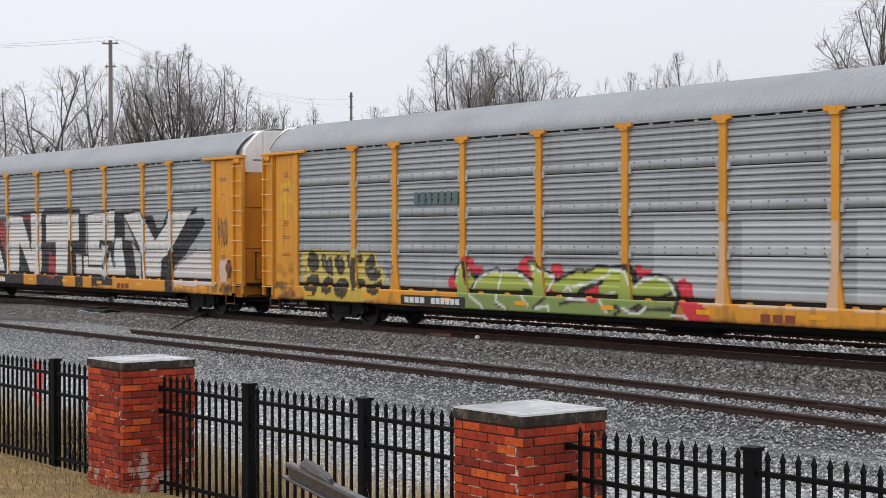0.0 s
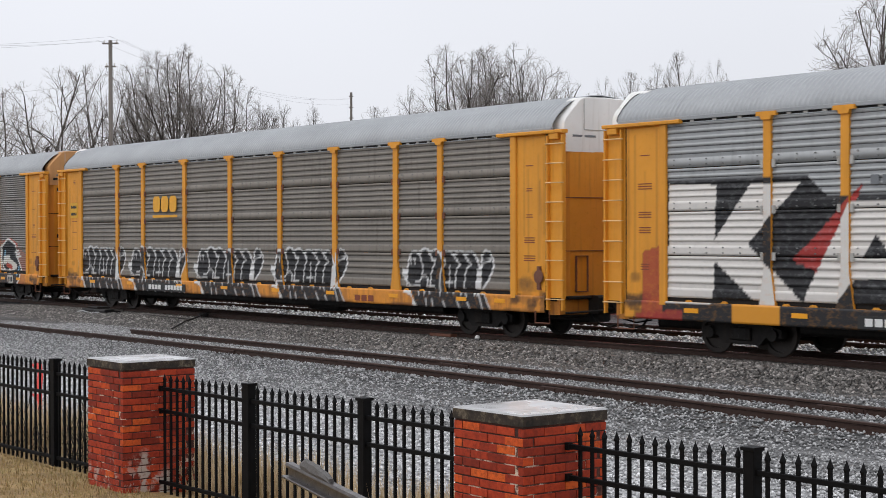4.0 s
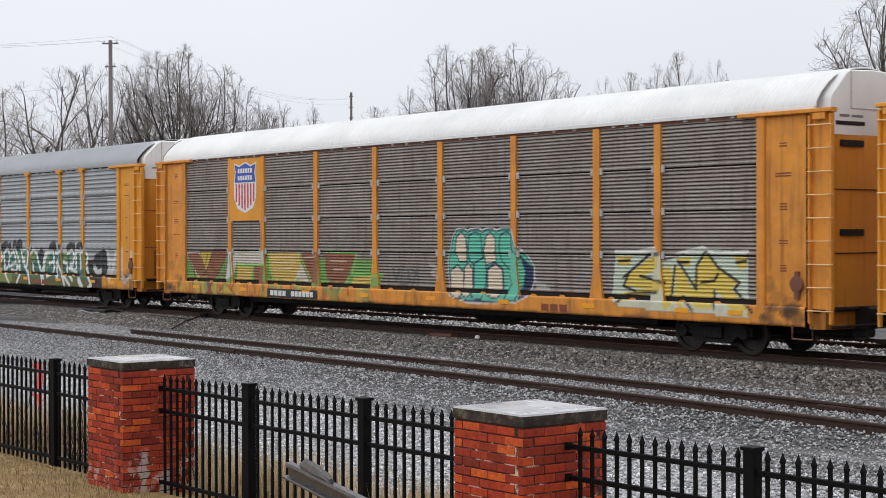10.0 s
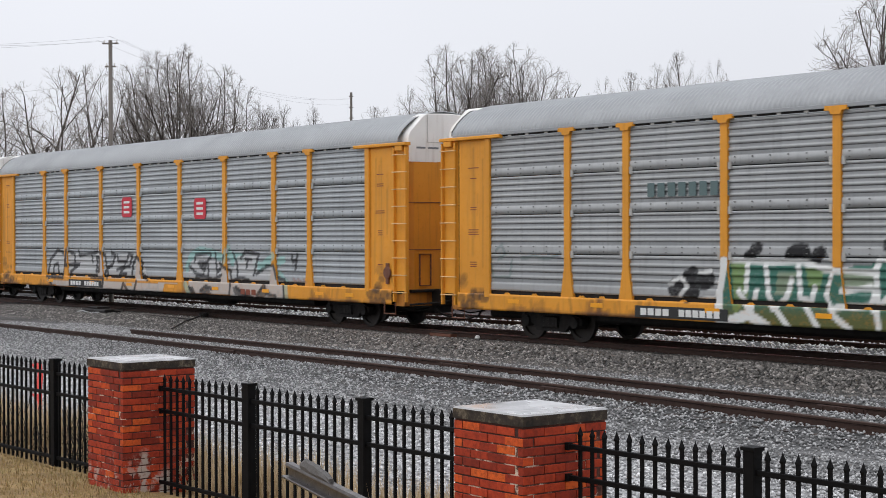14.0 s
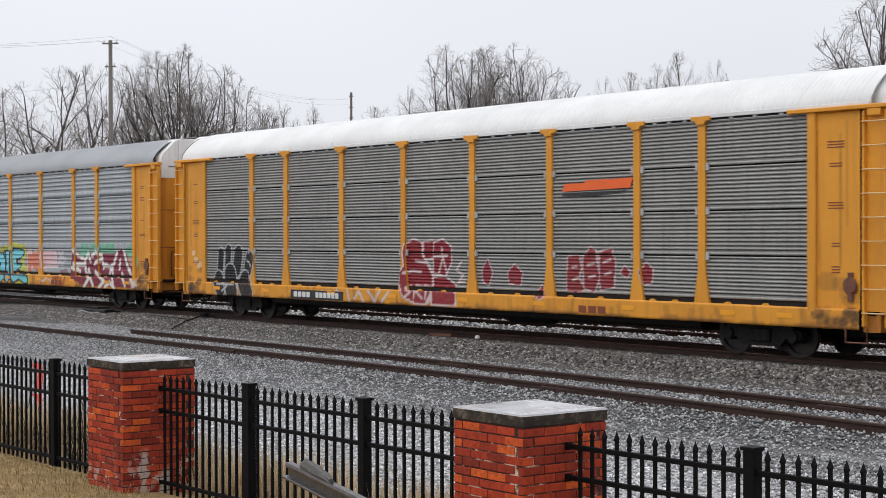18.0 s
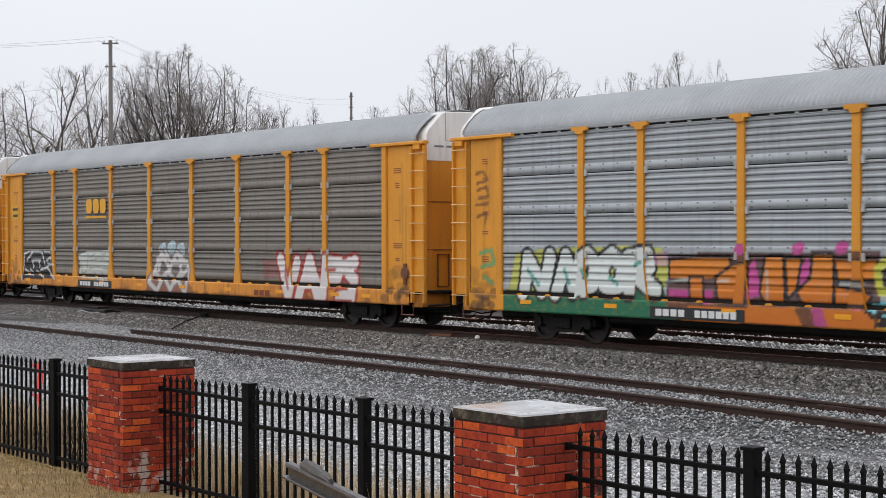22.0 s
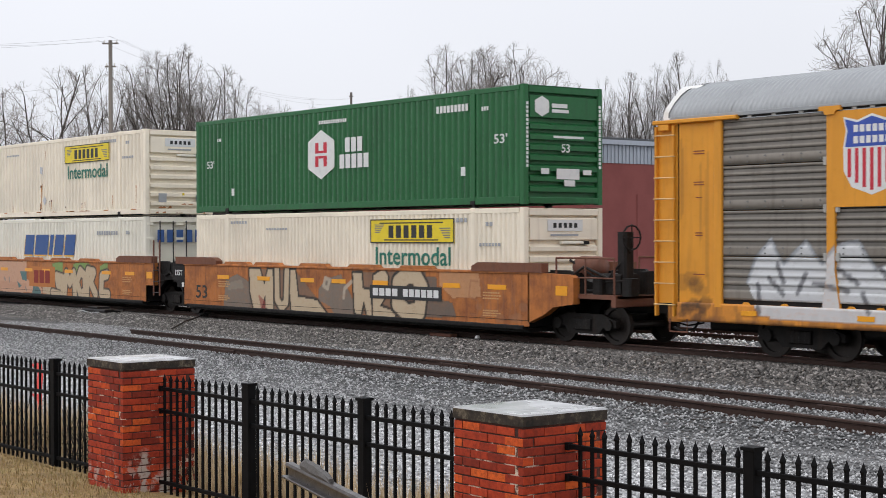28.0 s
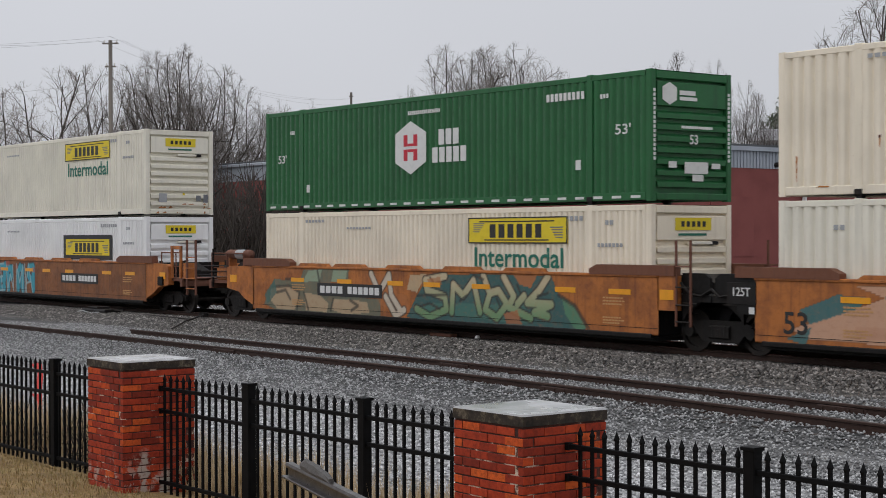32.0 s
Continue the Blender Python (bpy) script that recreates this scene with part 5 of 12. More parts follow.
lobes(S_H, (([(-11.1, 1.5), (-11.05, 1.95)], 0.17), ([(-10.65, 1.5), (-10.6, 2.05)], 0.17), ([(-10.1, 1.5), (-10.0, 1.95)], 0.24), ([(-9.4, 1.5), (-9.3, 1.8)], 0.26), ([(-11.2, 1.15), (-11.0, 0.85)], 0.26), ([(-10.5, 1.3), (-10.3, 0.75)], 0.33), ([(-9.6, 1.1), (-9.4, 0.75)], 0.33)), BK, (0.50, 0.51, 0.52), 0.045)
S_H.line([(-9.5, 1.75), (-9.2, 1.6)], 0.03, (0.5, 0.51, 0.52)).line([(-10.9, 1.1), (-10.6, 0.95), (-10.9, 0.8)], 0.03, (0.5, 0.51, 0.52)).line([(-11.2, 1.0), (-10.2, 1.0)], 0.025, (0.5, 0.51, 0.52))
WINE, PINK = (0.25, 0.018, 0.028), (0.66, 0.54, 0.53)
S_H.line([(-1.39, 2.23), (-1.05, 2.37), (-0.71, 2.3), (-0.66, 1.91), (-0.37, 1.72), (-0.21, 1.4), (-0.17, 1.01), (-0.37, 0.76), (-0.85, 0.73), (-1.45, 0.91), (-1.61, 1.23), (-1.59, 1.5), (-1.39, 1.7), (-1.45, 2.04), (-1.39, 2.23)], 0.055, PINK, 1)
S_H.line([(-0.6, 2.3), (-0.21, 2.33), (-0.21, 1.92), (-0.56, 1.89), (-0.6, 2.3)], 0.055, PINK, 1)
S_H.line([(-0.17, 2.28), (0.21, 2.37), (0.54, 2.18), (0.54, 1.79), (0.3, 1.47), (-0.17, 1.53), (-0.17, 2.28)], 0.055, PINK, 1)
S_H.line([(-0.17, 1.4), (0.3, 1.43), (0.73, 1.23), (0.82, 0.76), (-0.18, 0.74), (-0.17, 1.4)], 0.055, PINK, 1)
S_H.area([(-1.39, 2.23), (-1.05, 2.37), (-0.71, 2.3), (-0.66, 1.91), (-0.37, 1.72), (-0.21, 1.4), (-0.17, 1.01), (-0.37, 0.76), (-0.85, 0.73), (-1.45, 0.91), (-1.61, 1.23), (-1.59, 1.5), (-1.39, 1.7), (-1.45, 2.04)], WINE, 1)
S_H.area([(-0.6, 2.3), (-0.21, 2.33), (-0.21, 1.92), (-0.56, 1.89)], WINE, 1)
S_H.area([(-0.17, 2.28), (0.21, 2.37), (0.54, 2.18), (0.54, 1.79), (0.3, 1.47), (-0.17, 1.53)], WINE, 1)
S_H.area([(-0.17, 1.4), (0.3, 1.43), (0.73, 1.23), (0.82, 0.76), (-0.18, 0.74)], WINE, 1)
for g in ([(-1.45, 1.5), (-1.05, 1.56), (-0.72, 1.54)], [(-0.95, 1.83), (-0.46, 1.78), (-0.21, 1.46), (-0.21, 1.01), (-0.41, 0.77)], [(-1.11, 1.18), (-1.35, 1.11), (-1.11, 1.01), (-1.35, 0.88)], [(-0.95, 0.86), (-0.91, 1.19), (-0.66, 1.17), (-0.85, 1.04), (-0.6, 0.87)], [(-0.56, 1.19), (-0.33, 1.17)], [(-0.4, 1.17), (-0.46, 0.87)],):
    S_H.line(g, 0.035, PINK, 0.95)
for g in ([(0.17, 2.17), (0.21, 1.92)], [(-0.13, 1.94), (0.39, 1.97)], [(0.02, 1.47), (0.21, 1.92), (0.39, 1.51)], [(0.98, 1.83), (0.76, 1.61), (1.04, 1.49), (0.84, 1.29), (1.13, 1.36)],):
    S_H.line(g, 0.035, PINK, 0.95)
S_H.line([(1.8, 1.63), (2.01, 1.9), (2.19, 1.57), (2.05, 1.26), (1.84, 1.34), (1.8, 1.63)], 0.03, PINK, 1)
S_H.area([(1.8, 1.63), (2.01, 1.9), (2.19, 1.57), (2.05, 1.26), (1.84, 1.34)], (0.27, 0.03, 0.04), 1)
S_H.line([(2.78, 1.58), (3.03, 1.78), (3.31, 1.59), (3.26, 1.29), (2.83, 1.32), (2.78, 1.58)], 0.03, PINK, 1)
S_H.area([(2.78, 1.58), (3.03, 1.78), (3.31, 1.59), (3.26, 1.29), (2.83, 1.32)], (0.27, 0.03, 0.04), 1)
S_H.line([(3.84, 1.07), (4.03, 1.31), (4.19, 1.08), (4.03, 0.96), (3.84, 1.07)], 0.03, PINK, 1)
S_H.area([(3.84, 1.07), (4.03, 1.31), (4.19, 1.08), (4.03, 0.96)], (0.27, 0.03, 0.04), 1)
S_H.line([(6.67, 1.63), (6.8, 1.79), (6.97, 1.68), (6.89, 1.53), (6.67, 1.63)], 0.03, PINK, 1)
S_H.area([(6.67, 1.63), (6.8, 1.79), (6.97, 1.68), (6.89, 1.53)], (0.27, 0.03, 0.04), 1)
S_H.line([(7.29, 1.67), (7.48, 1.88), (7.68, 1.73), (7.64, 1.44), (7.41, 1.4), (7.29, 1.67)], 0.03, PINK, 1)
S_H.area([(7.29, 1.67), (7.48, 1.88), (7.68, 1.73), (7.64, 1.44), (7.41, 1.4)], (0.27, 0.03, 0.04), 1)
S_H.line([(4.9, 1.22), (4.93, 1.97), (5.3, 2.03), (5.38, 1.74), (5.3, 1.51), (5.49, 1.24), (5.23, 1.15), (4.9, 1.22)], 0.04, (0.58, 0.46, 0.46), 1)
S_H.line([(5.49, 1.29), (5.45, 1.97), (5.7, 2.2), (5.89, 2.11), (5.89, 1.86), (5.99, 1.53), (5.82, 1.19), (5.49, 1.29)], 0.04, (0.58, 0.46, 0.46), 1)
S_H.line([(6.03, 1.25), (5.99, 2.09), (6.39, 2.18), (6.5, 1.87), (6.46, 1.32), (6.03, 1.25)], 0.04, (0.58, 0.46, 0.46), 1)
S_H.area([(4.9, 1.22), (4.93, 1.97), (5.3, 2.03), (5.38, 1.74), (5.3, 1.51), (5.49, 1.24), (5.23, 1.15)], (0.27, 0.04, 0.045), 1)
S_H.area([(5.49, 1.29), (5.45, 1.97), (5.7, 2.2), (5.89, 2.11), (5.89, 1.86), (5.99, 1.53), (5.82, 1.19)], (0.27, 0.04, 0.045), 1)
S_H.area([(6.03, 1.25), (5.99, 2.09), (6.39, 2.18), (6.5, 1.87), (6.46, 1.32)], (0.27, 0.04, 0.045), 1)
for g in ([(5.08, 1.74), (5.23, 1.76)], [(5.11, 1.45), (5.3, 1.51)], [(5.6, 1.8), (5.82, 1.84)], [(5.64, 1.52), (5.84, 1.56)], [(6.13, 1.87), (6.36, 1.93)], [(6.16, 1.59), (6.36, 1.65)],):
    S_H.line(g, 0.03, PINK, 0.9)
for g in ([(-5.23, 0.93), (-5.04, 0.65), (-4.85, 0.94)], [(-4.69, 0.66), (-4.53, 0.99), (-4.3, 0.68)], [(-4.01, 0.97), (-3.9, 0.69)], [(-3.67, 0.77), (-3.45, 0.98), (-3.23, 0.71)], [(-3.02, 0.99), (-2.7, 0.73), (-2.48, 1.01)], [(-2.38, 0.74), (-2.07, 0.98)],):
    S_H.line(g, 0.05, (0.6, 0.6, 0.62), 0.75)
S_H.cloud(-12.9, -12.3, 1.5, 2.0, (0.8, 0.55, 0.3), 5, 0.8)
S_I = Spray(9)
FIR, SUNNY, AMBER2, MAGENTA, AQUA, MAROON = (0.018, 0.15, 0.075), (0.52, 0.52, 0.05), (0.62, 0.20, 0.018), (0.52, 0.07, 0.27), (0.17, 0.56, 0.64), (0.19, 0.011, 0.033)
S_I.area([(-11.5, 2.05), (-10.36, 2.18), (-7.69, 2.25), (-6.57, 2.19), (-6.4, 1.71), (-6.57, 1.2), (-10.36, 1.11), (-11.74, 1.16)], SUNNY, 0.8)
S_I.area([(-11.86, 1.16), (-6.57, 1.32), (-6.09, 0.56), (-11.86, 0.52)], FIR, 1)
for g in ([(-11.16, 1.13), (-11.04, 1.94), (-10.47, 1.19), (-10.24, 1.98)], [(-10, 1.15), (-9.69, 1.98), (-9.4, 1.21)], [(-9.23, 1.86), (-8.94, 2.02), (-8.7, 1.83), (-8.78, 1.38), (-9.05, 1.25), (-9.29, 1.4), (-9.23, 1.86)], [(-8.41, 1.38), (-8.49, 1.84), (-8.15, 2.02), (-7.81, 1.81), (-7.89, 1.39), (-8.2, 1.28), (-8.41, 1.38)], [(-7.59, 1.25), (-7.64, 1.96), (-7.06, 2.04), (-7.01, 1.78), (-7.38, 1.62), (-6.81, 1.27)],):
    S_I.line(g, 0.27, BK, 1)
for g in ([(-11.16, 1.13), (-11.04, 1.94), (-10.47, 1.19), (-10.24, 1.98)], [(-10, 1.15), (-9.69, 1.98), (-9.4, 1.21)], [(-9.23, 1.86), (-8.94, 2.02), (-8.7, 1.83), (-8.78, 1.38), (-9.05, 1.25), (-9.29, 1.4), (-9.23, 1.86)], [(-8.41, 1.38), (-8.49, 1.84), (-8.15, 2.02), (-7.81, 1.81), (-7.89, 1.39), (-8.2, 1.28), (-8.41, 1.38)], [(-7.59, 1.25), (-7.64, 1.96), (-7.06, 2.04), (-7.01, 1.78), (-7.38, 1.62), (-6.81, 1.27)],):
    S_I.line(g, 0.19, (0.66, 0.70, 0.67), 1)
for g in ([(-11.04, 1.65), (-10.64, 1.31)], [(-9.12, 1.68), (-8.99, 1.53)], [(-8.25, 1.54), (-8, 1.39)], [(-7.43, 1.82), (-7.23, 1.88)], [(-9.75, 1.67), (-9.59, 1.36)],):
    S_I.line(g, 0.05, (0.12, 0.36, 0.3), 1)
S_I.area([(-6.44, 2.08), (-0.92, 2.17), (-0.92, 0.71), (-6.09, 0.59), (-6.45, 1.06)], (0.10, 0.035, 0.03), 0.9)
S_I.area([(-6.4, 1.32), (-5.82, 1.33), (-5.83, 1.06), (-6.4, 1.06)], MAGENTA, 1)
S_I.area([(-5.43, 1.3), (-5.12, 1.3), (-5.12, 1.05), (-5.43, 1.05)], MAGENTA, 1)
S_I.area([(-4.4, 1.63), (-4, 1.99), (-3.82, 1.26), (-4.31, 1.11)], MAGENTA, 1)
S_I.area([(-2.94, 1.76), (-2.63, 2.03), (-2.54, 1.76), (-2.79, 1.46)], MAGENTA, 1)
S_I.area([(-1.91, 1.04), (-1.31, 1.06), (-1.31, 0.93), (-1.91, 0.95)], MAGENTA, 0.8)
S_I.area([(-2.52, 1.09), (-2.22, 1.16), (-2.11, 0.7), (-2.42, 0.69)], MAGENTA, 0.8)
S_I.area([(-6.88, 2.07), (-6.4, 2.15), (-6.49, 1.78), (-6.81, 1.82)], (0.5, 0.2, 0.4), 0.6)
for x, z in [(-4.39, 2.16), (-2.88, 2.19), (-1.81, 2.21)]:
    blob(S_I, x, z, 0.12, MAGENTA)
S_I.area([(-6.4, 1.97), (-4.67, 2.04), (-4.62, 1.57), (-6.4, 1.54)], AMBER2, 1, (0.58, 0.15, 0.015))
S_I.line([(-6.4, 1.97), (-4.67, 2.04), (-4.62, 1.57), (-6.4, 1.54)] + [(-6.4, 1.97)], 0.035, BK)
S_I.area([(-5.82, 1.58), (-5.42, 1.58), (-5.38, 1.04), (-5.78, 1.06)], AMBER2, 1, (0.58, 0.15, 0.015))
S_I.line([(-5.82, 1.58), (-5.42, 1.58), (-5.38, 1.04), (-5.78, 1.06)] + [(-5.82, 1.58)], 0.035, BK)
S_I.area([(-5.08, 1.59), (-4.58, 1.88), (-4.17, 1.91), (-4.22, 1.04), (-4.99, 1.05)], AMBER2, 1, (0.58, 0.15, 0.015))
S_I.line([(-5.08, 1.59), (-4.58, 1.88), (-4.17, 1.91), (-4.22, 1.04), (-4.99, 1.05)] + [(-5.08, 1.59)], 0.035, BK)
S_I.area([(-3.73, 2.05), (-3.26, 2.07), (-3.2, 1.07), (-3.71, 1.06), (-3.87, 1.33)], AMBER2, 1, (0.58, 0.15, 0.015))
S_I.line([(-3.73, 2.05), (-3.26, 2.07), (-3.2, 1.07), (-3.71, 1.06), (-3.87, 1.33)] + [(-3.73, 2.05)], 0.035, BK)
S_I.area([(-3.22, 2), (-2.79, 2.02), (-2.92, 1.38), (-3.15, 1.18)], AMBER2, 1, (0.58, 0.15, 0.015))
S_I.line([(-3.22, 2), (-2.79, 2.02), (-2.92, 1.38), (-3.15, 1.18)] + [(-3.22, 2)], 0.035, BK)
S_I.area([(-2.52, 2.1), (-2.01, 2.11), (-2.01, 1.1), (-2.75, 1.08), (-2.92, 1.35), (-2.59, 1.63)], AMBER2, 1, (0.58, 0.15, 0.015))
S_I.line([(-2.52, 2.1), (-2.01, 2.11), (-2.01, 1.1), (-2.75, 1.08), (-2.92, 1.35), (-2.59, 1.63)] + [(-2.52, 2.1)], 0.035, BK)
S_I.area([(-2.01, 2), (-0.98, 2), (-1.02, 1.6), (-1.91, 1.58)], AMBER2, 1, (0.58, 0.15, 0.015))
S_I.line([(-2.01, 2), (-0.98, 2), (-1.02, 1.6), (-1.91, 1.58)] + [(-2.01, 2)], 0.035, BK)
S_I.area([(-2.01, 1.5), (-1.31, 1.41), (-1.1, 1.31), (-1.25, 1.12), (-1.97, 1.1)], AMBER2, 1, (0.58, 0.15, 0.015))
S_I.line([(-2.01, 1.5), (-1.31, 1.41), (-1.1, 1.31), (-1.25, 1.12), (-1.97, 1.1)] + [(-2.01, 1.5)], 0.035, BK)
S_I.area([(-6.02, 0.95), (-2.94, 1.04), (-2.73, 0.68), (-5.97, 0.64)], AMBER2, 1, (0.58, 0.15, 0.015))
S_I.area([(-2.22, 1.03), (-1.02, 1.06), (-1.02, 0.7), (-2.11, 0.69)], AMBER2, 1, (0.58, 0.15, 0.015))
for g in ([(-6.4, 1.47), (-5.87, 1.52)], [(-4.99, 1.49), (-4.71, 1.54)], [(-3.69, 1.75), (-3.65, 1.13)], [(-1.85, 1.53), (-1.31, 1.51)],):
    S_I.line(g, 0.03, (0.4, 0.45, 0.4), 0.7)
S_I.line([(-0.86, 1.46), (-0.92, 1.78), (-0.63, 2.01), (-0.25, 2.05), (0.12, 1.9), (0.67, 1.95), (1.03, 2.03), (1.38, 1.96), (1.73, 2.11), (2.7, 2.04), (2.77, 1.83), (2.49, 1.61), (2.57, 1.47), (2.44, 1.28), (2.82, 1.21), (3.22, 1.01), (3.22, 0.71)], 0.16, SUNNY, 0.9)
S_I.area([(-0.9, 1.78), (-0.63, 1.98), (-0.35, 2.02), (-0.1, 1.84), (0.71, 1.93), (1.06, 1.99), (1.38, 1.91), (1.73, 2.06), (2.69, 2.01), (2.77, 1.83), (2.44, 1.63), (2.1, 1.6), (2.1, 1.49), (2.54, 1.47), (2.37, 1.27), (2.07, 1.21), (2.65, 1.18), (3.19, 0.98), (3.25, 0.65), (1.72, 0.69), (1.38, 0.8), (1.24, 0.62), (0.99, 0.73), (0.76, 0.8), (0.49, 0.64), (0.08, 0.8), (-1.06, 0.87), (-1.37, 1.12), (-1.02, 1.23), (-0.29, 1.17), (-0.86, 1.5)], BK, 1)
S_I.area([(-0.77, 1.76), (-0.59, 1.92), (-0.37, 1.96), (-0.18, 1.79), (0.67, 1.85), (0.81, 1.8), (0.85, 0.87), (0.45, 0.71), (0.12, 0.88), (-1.02, 0.97), (-1.21, 1.12), (-0.86, 1.21), (-0.14, 1.13), (-0.71, 1.46)], AQUA, 1)
S_I.area([(0.92, 1.91), (1.27, 1.91), (1.34, 1.69), (1.31, 0.82), (1.17, 0.69), (0.99, 0.83)], AQUA, 1)
S_I.area([(1.48, 1.88), (1.76, 1.99), (2.62, 1.95), (2.65, 1.83), (2.4, 1.69), (1.9, 1.65), (1.95, 1.43), (2.44, 1.4), (2.24, 1.28), (1.93, 1.21), (2.15, 1.09), (2.57, 1.1), (3.09, 0.94), (3.14, 0.72), (1.72, 0.76), (1.55, 0.89)], AQUA, 1)
S_I.area([(-0.63, 1.55), (-0.37, 1.79), (-0.14, 1.41), (-0.4, 1.33)], BK, 1)
S_I.area([(0.06, 1.59), (0.41, 1.47), (0.34, 1.14), (0.16, 1.14)], BK, 1)
for g in ([(0.81, 1.96), (0.67, 1.8), (0.96, 1.53), (0.86, 0.83)], [(1.38, 1.91), (1.31, 1.69), (1.52, 0.89)], [(-0.92, 1.03), (0.85, 1.03), (3.14, 1)],):
    S_I.line(g, 0.045, BK, 1)
S_I.area([(-1.06, 0.76), (-0.44, 1.04), (0.19, 0.84), (0.34, 0.69)], BK, 1)
S_I.area([(-0.9, 0.66), (-0.41, 0.89), (0.16, 0.69)], SUNNY, 1)
S_I.area([(1.72, 0.69), (2.32, 0.88), (2.98, 0.69)], BK, 1)
S_I.area([(1.9, 0.68), (2.37, 0.8), (2.77, 0.68)], SUNNY, 1)
S_I.area([(2.96, 1.93), (3.41, 2.14), (3.48, 1.84), (3.73, 2.03), (4.2, 1.96), (4.35, 1.74), (4.19, 1.27), (3.57, 1.3), (3.25, 1.05), (3, 1.21)], (0.68, 0.50, 0.49), 0.9)
for g in ([(3.19, 1.69), (3.27, 1.2)], [(3.38, 1.66), (4.04, 1.8), (4.1, 1.56), (3.98, 1.33), (3.57, 1.49)],):
    S_I.line(g, 0.16, (0.62, 0.17, 0.08), 0.95)
S_I.area([(4.32, 1.99), (5.67, 1.98), (5.81, 1.33), (4.35, 1.27)], (0.70, 0.52, 0.52), 0.85)
S_I.area([(4.44, 1.87), (5.56, 1.89), (5.64, 1.59), (4.47, 1.39)], (0.64, 0.36, 0.38), 0.6)
for g in ([(5.86, 1.93), (6, 1.78), (6.21, 1.92)], [(5.9, 1.65), (6.21, 1.71), (6.48, 1.64)], [(5.81, 1.48), (6.28, 1.49)],):
    S_I.line(g, 0.09, (0.58, 0.55, 0.56), 0.7)
S_I.area([(6, 1.26), (6.62, 1.31), (6.75, 1.14), (6.07, 1.12)], MAROON, 0.6)
for g in ([(4.24, 0.89), (4.62, 0.82), (4.92, 0.93)], [(5.06, 0.9), (5.43, 0.83)],):
    S_I.line(g, 0.05, (0.7, 0.55, 0.5), 0.8)
for g in ([(5.5, 0.95), (6, 0.96)], [(5.71, 0.95), (5.76, 0.73)], [(6.14, 0.99), (6.28, 0.75)], [(6.55, 0.98), (6.37, 0.72)],):
    S_I.line(g, 0.06, (0.34, 0.05, 0.02), 0.9)
for x, z in [(8.09, 1.98), (8.84, 1.99), (9.49, 1.96), (10.2, 2), (11.7, 1.89), (11.93, 1.58)]:
    blob(S_I, x, z, 0.26, (0.18, 0.45, 0.30))
S_I.area([(11.34, 1.79), (11.98, 1.75), (12.05, 1.37), (11.58, 1.43)], (0.58, 0.2, 0.18), 0.8)
S_I.area([(6.99, 1.63), (7.21, 1.98), (8.17, 1.75), (8.44, 1.95), (8.84, 1.84), (9.02, 1.91), (9.49, 1.87), (10.62, 1.93), (11.1, 2.05), (11.46, 1.86), (11.6, 1.55), (12.1, 1.3), (12.3, 0.76), (11.93, 0.71), (8.17, 0.72), (7.07, 0.96), (6.9, 1.34)], MAROON, 1)
for g in ([(7.21, 1.98), (7.57, 1.79), (7.95, 1.73)], [(7.26, 1.51), (8.03, 1.46), (8.39, 1.91), (8.57, 1.6)], [(7.01, 1.38), (7.76, 1.25)], [(8.09, 1.67), (8.22, 1.22), (8.57, 1.01), (8.16, 0.68)], [(8.44, 1.3), (8.91, 0.75)], [(8.91, 1.5), (9.48, 1.69)],):
    S_I.line(g, 0.075, WH, 0.95)
for g in ([(9.09, 1.24), (9.79, 0.92), (9.38, 0.69)], [(9.49, 1.81), (9.64, 1.4)], [(9.74, 1.47), (10.29, 1.41), (10.14, 1.17)], [(10.29, 1.48), (10.44, 1.04), (10.54, 0.66)], [(10.69, 1.93), (10.44, 1.53)], [(10.88, 1.39), (10.93, 1.64)],):
    S_I.line(g, 0.075, WH, 0.95)
for g in ([(11.18, 2.05), (11.46, 1.5), (11.7, 1.26), (12.05, 0.87)], [(11.1, 1.21), (11.41, 0.82)], [(9.86, 0.73), (10.24, 0.89), (10.61, 0.68)], [(8.7, 1.8), (9.02, 1.96), (9.36, 1.84)],):
    S_I.line(g, 0.075, WH, 0.95)
S_I.area([(11.7, 1), (12.16, 1.09), (12.35, 0.81), (11.93, 0.71)], (0.66, 0.6, 0.55), 0.8)
for g in ([(-12.99, 4), (-12.68, 4.04), (-12.53, 3.83), (-12.93, 3.76)], [(-12.93, 3.59), (-12.56, 3.67), (-12.5, 3.42), (-12.87, 3.4)], [(-12.99, 3.23), (-12.51, 3.26)], [(-12.93, 2.94), (-12.57, 3.02), (-12.63, 2.77)],):
    S_I.line(g, 0.035, (0.17, 0.06, 0.02), 0.9)
for g in ([(-12.82, 2.04), (-12.39, 2.12), (-12.27, 1.8), (-12.76, 1.71)], [(-12.7, 1.47), (-12.33, 1.31)],):
    S_I.line(g, 0.06, (0.08, 0.36, 0.15), 0.85)
S_J = Spray(10)
S_J.area([(-12.03, 0.85), (-11.97, 1.86), (-9.63, 1.98), (-9.24, 1.67), (-9.08, 0.93)], BK, 1)
for g in ([(-11.97, 0.82), (-11.87, 1.83), (-11.42, 1.93)], [(-11.63, 1.6), (-11.13, 1.87)], [(-11.27, 1.93), (-10.77, 1.94)], [(-11.19, 1.58), (-10.37, 1.62)], [(-10.69, 1.94), (-10.2, 1.89)], [(-10.03, 1.93), (-9.55, 1.91)],):
    S_J.line(g, 0.04, (0.66, 0.67, 0.67), 0.95)
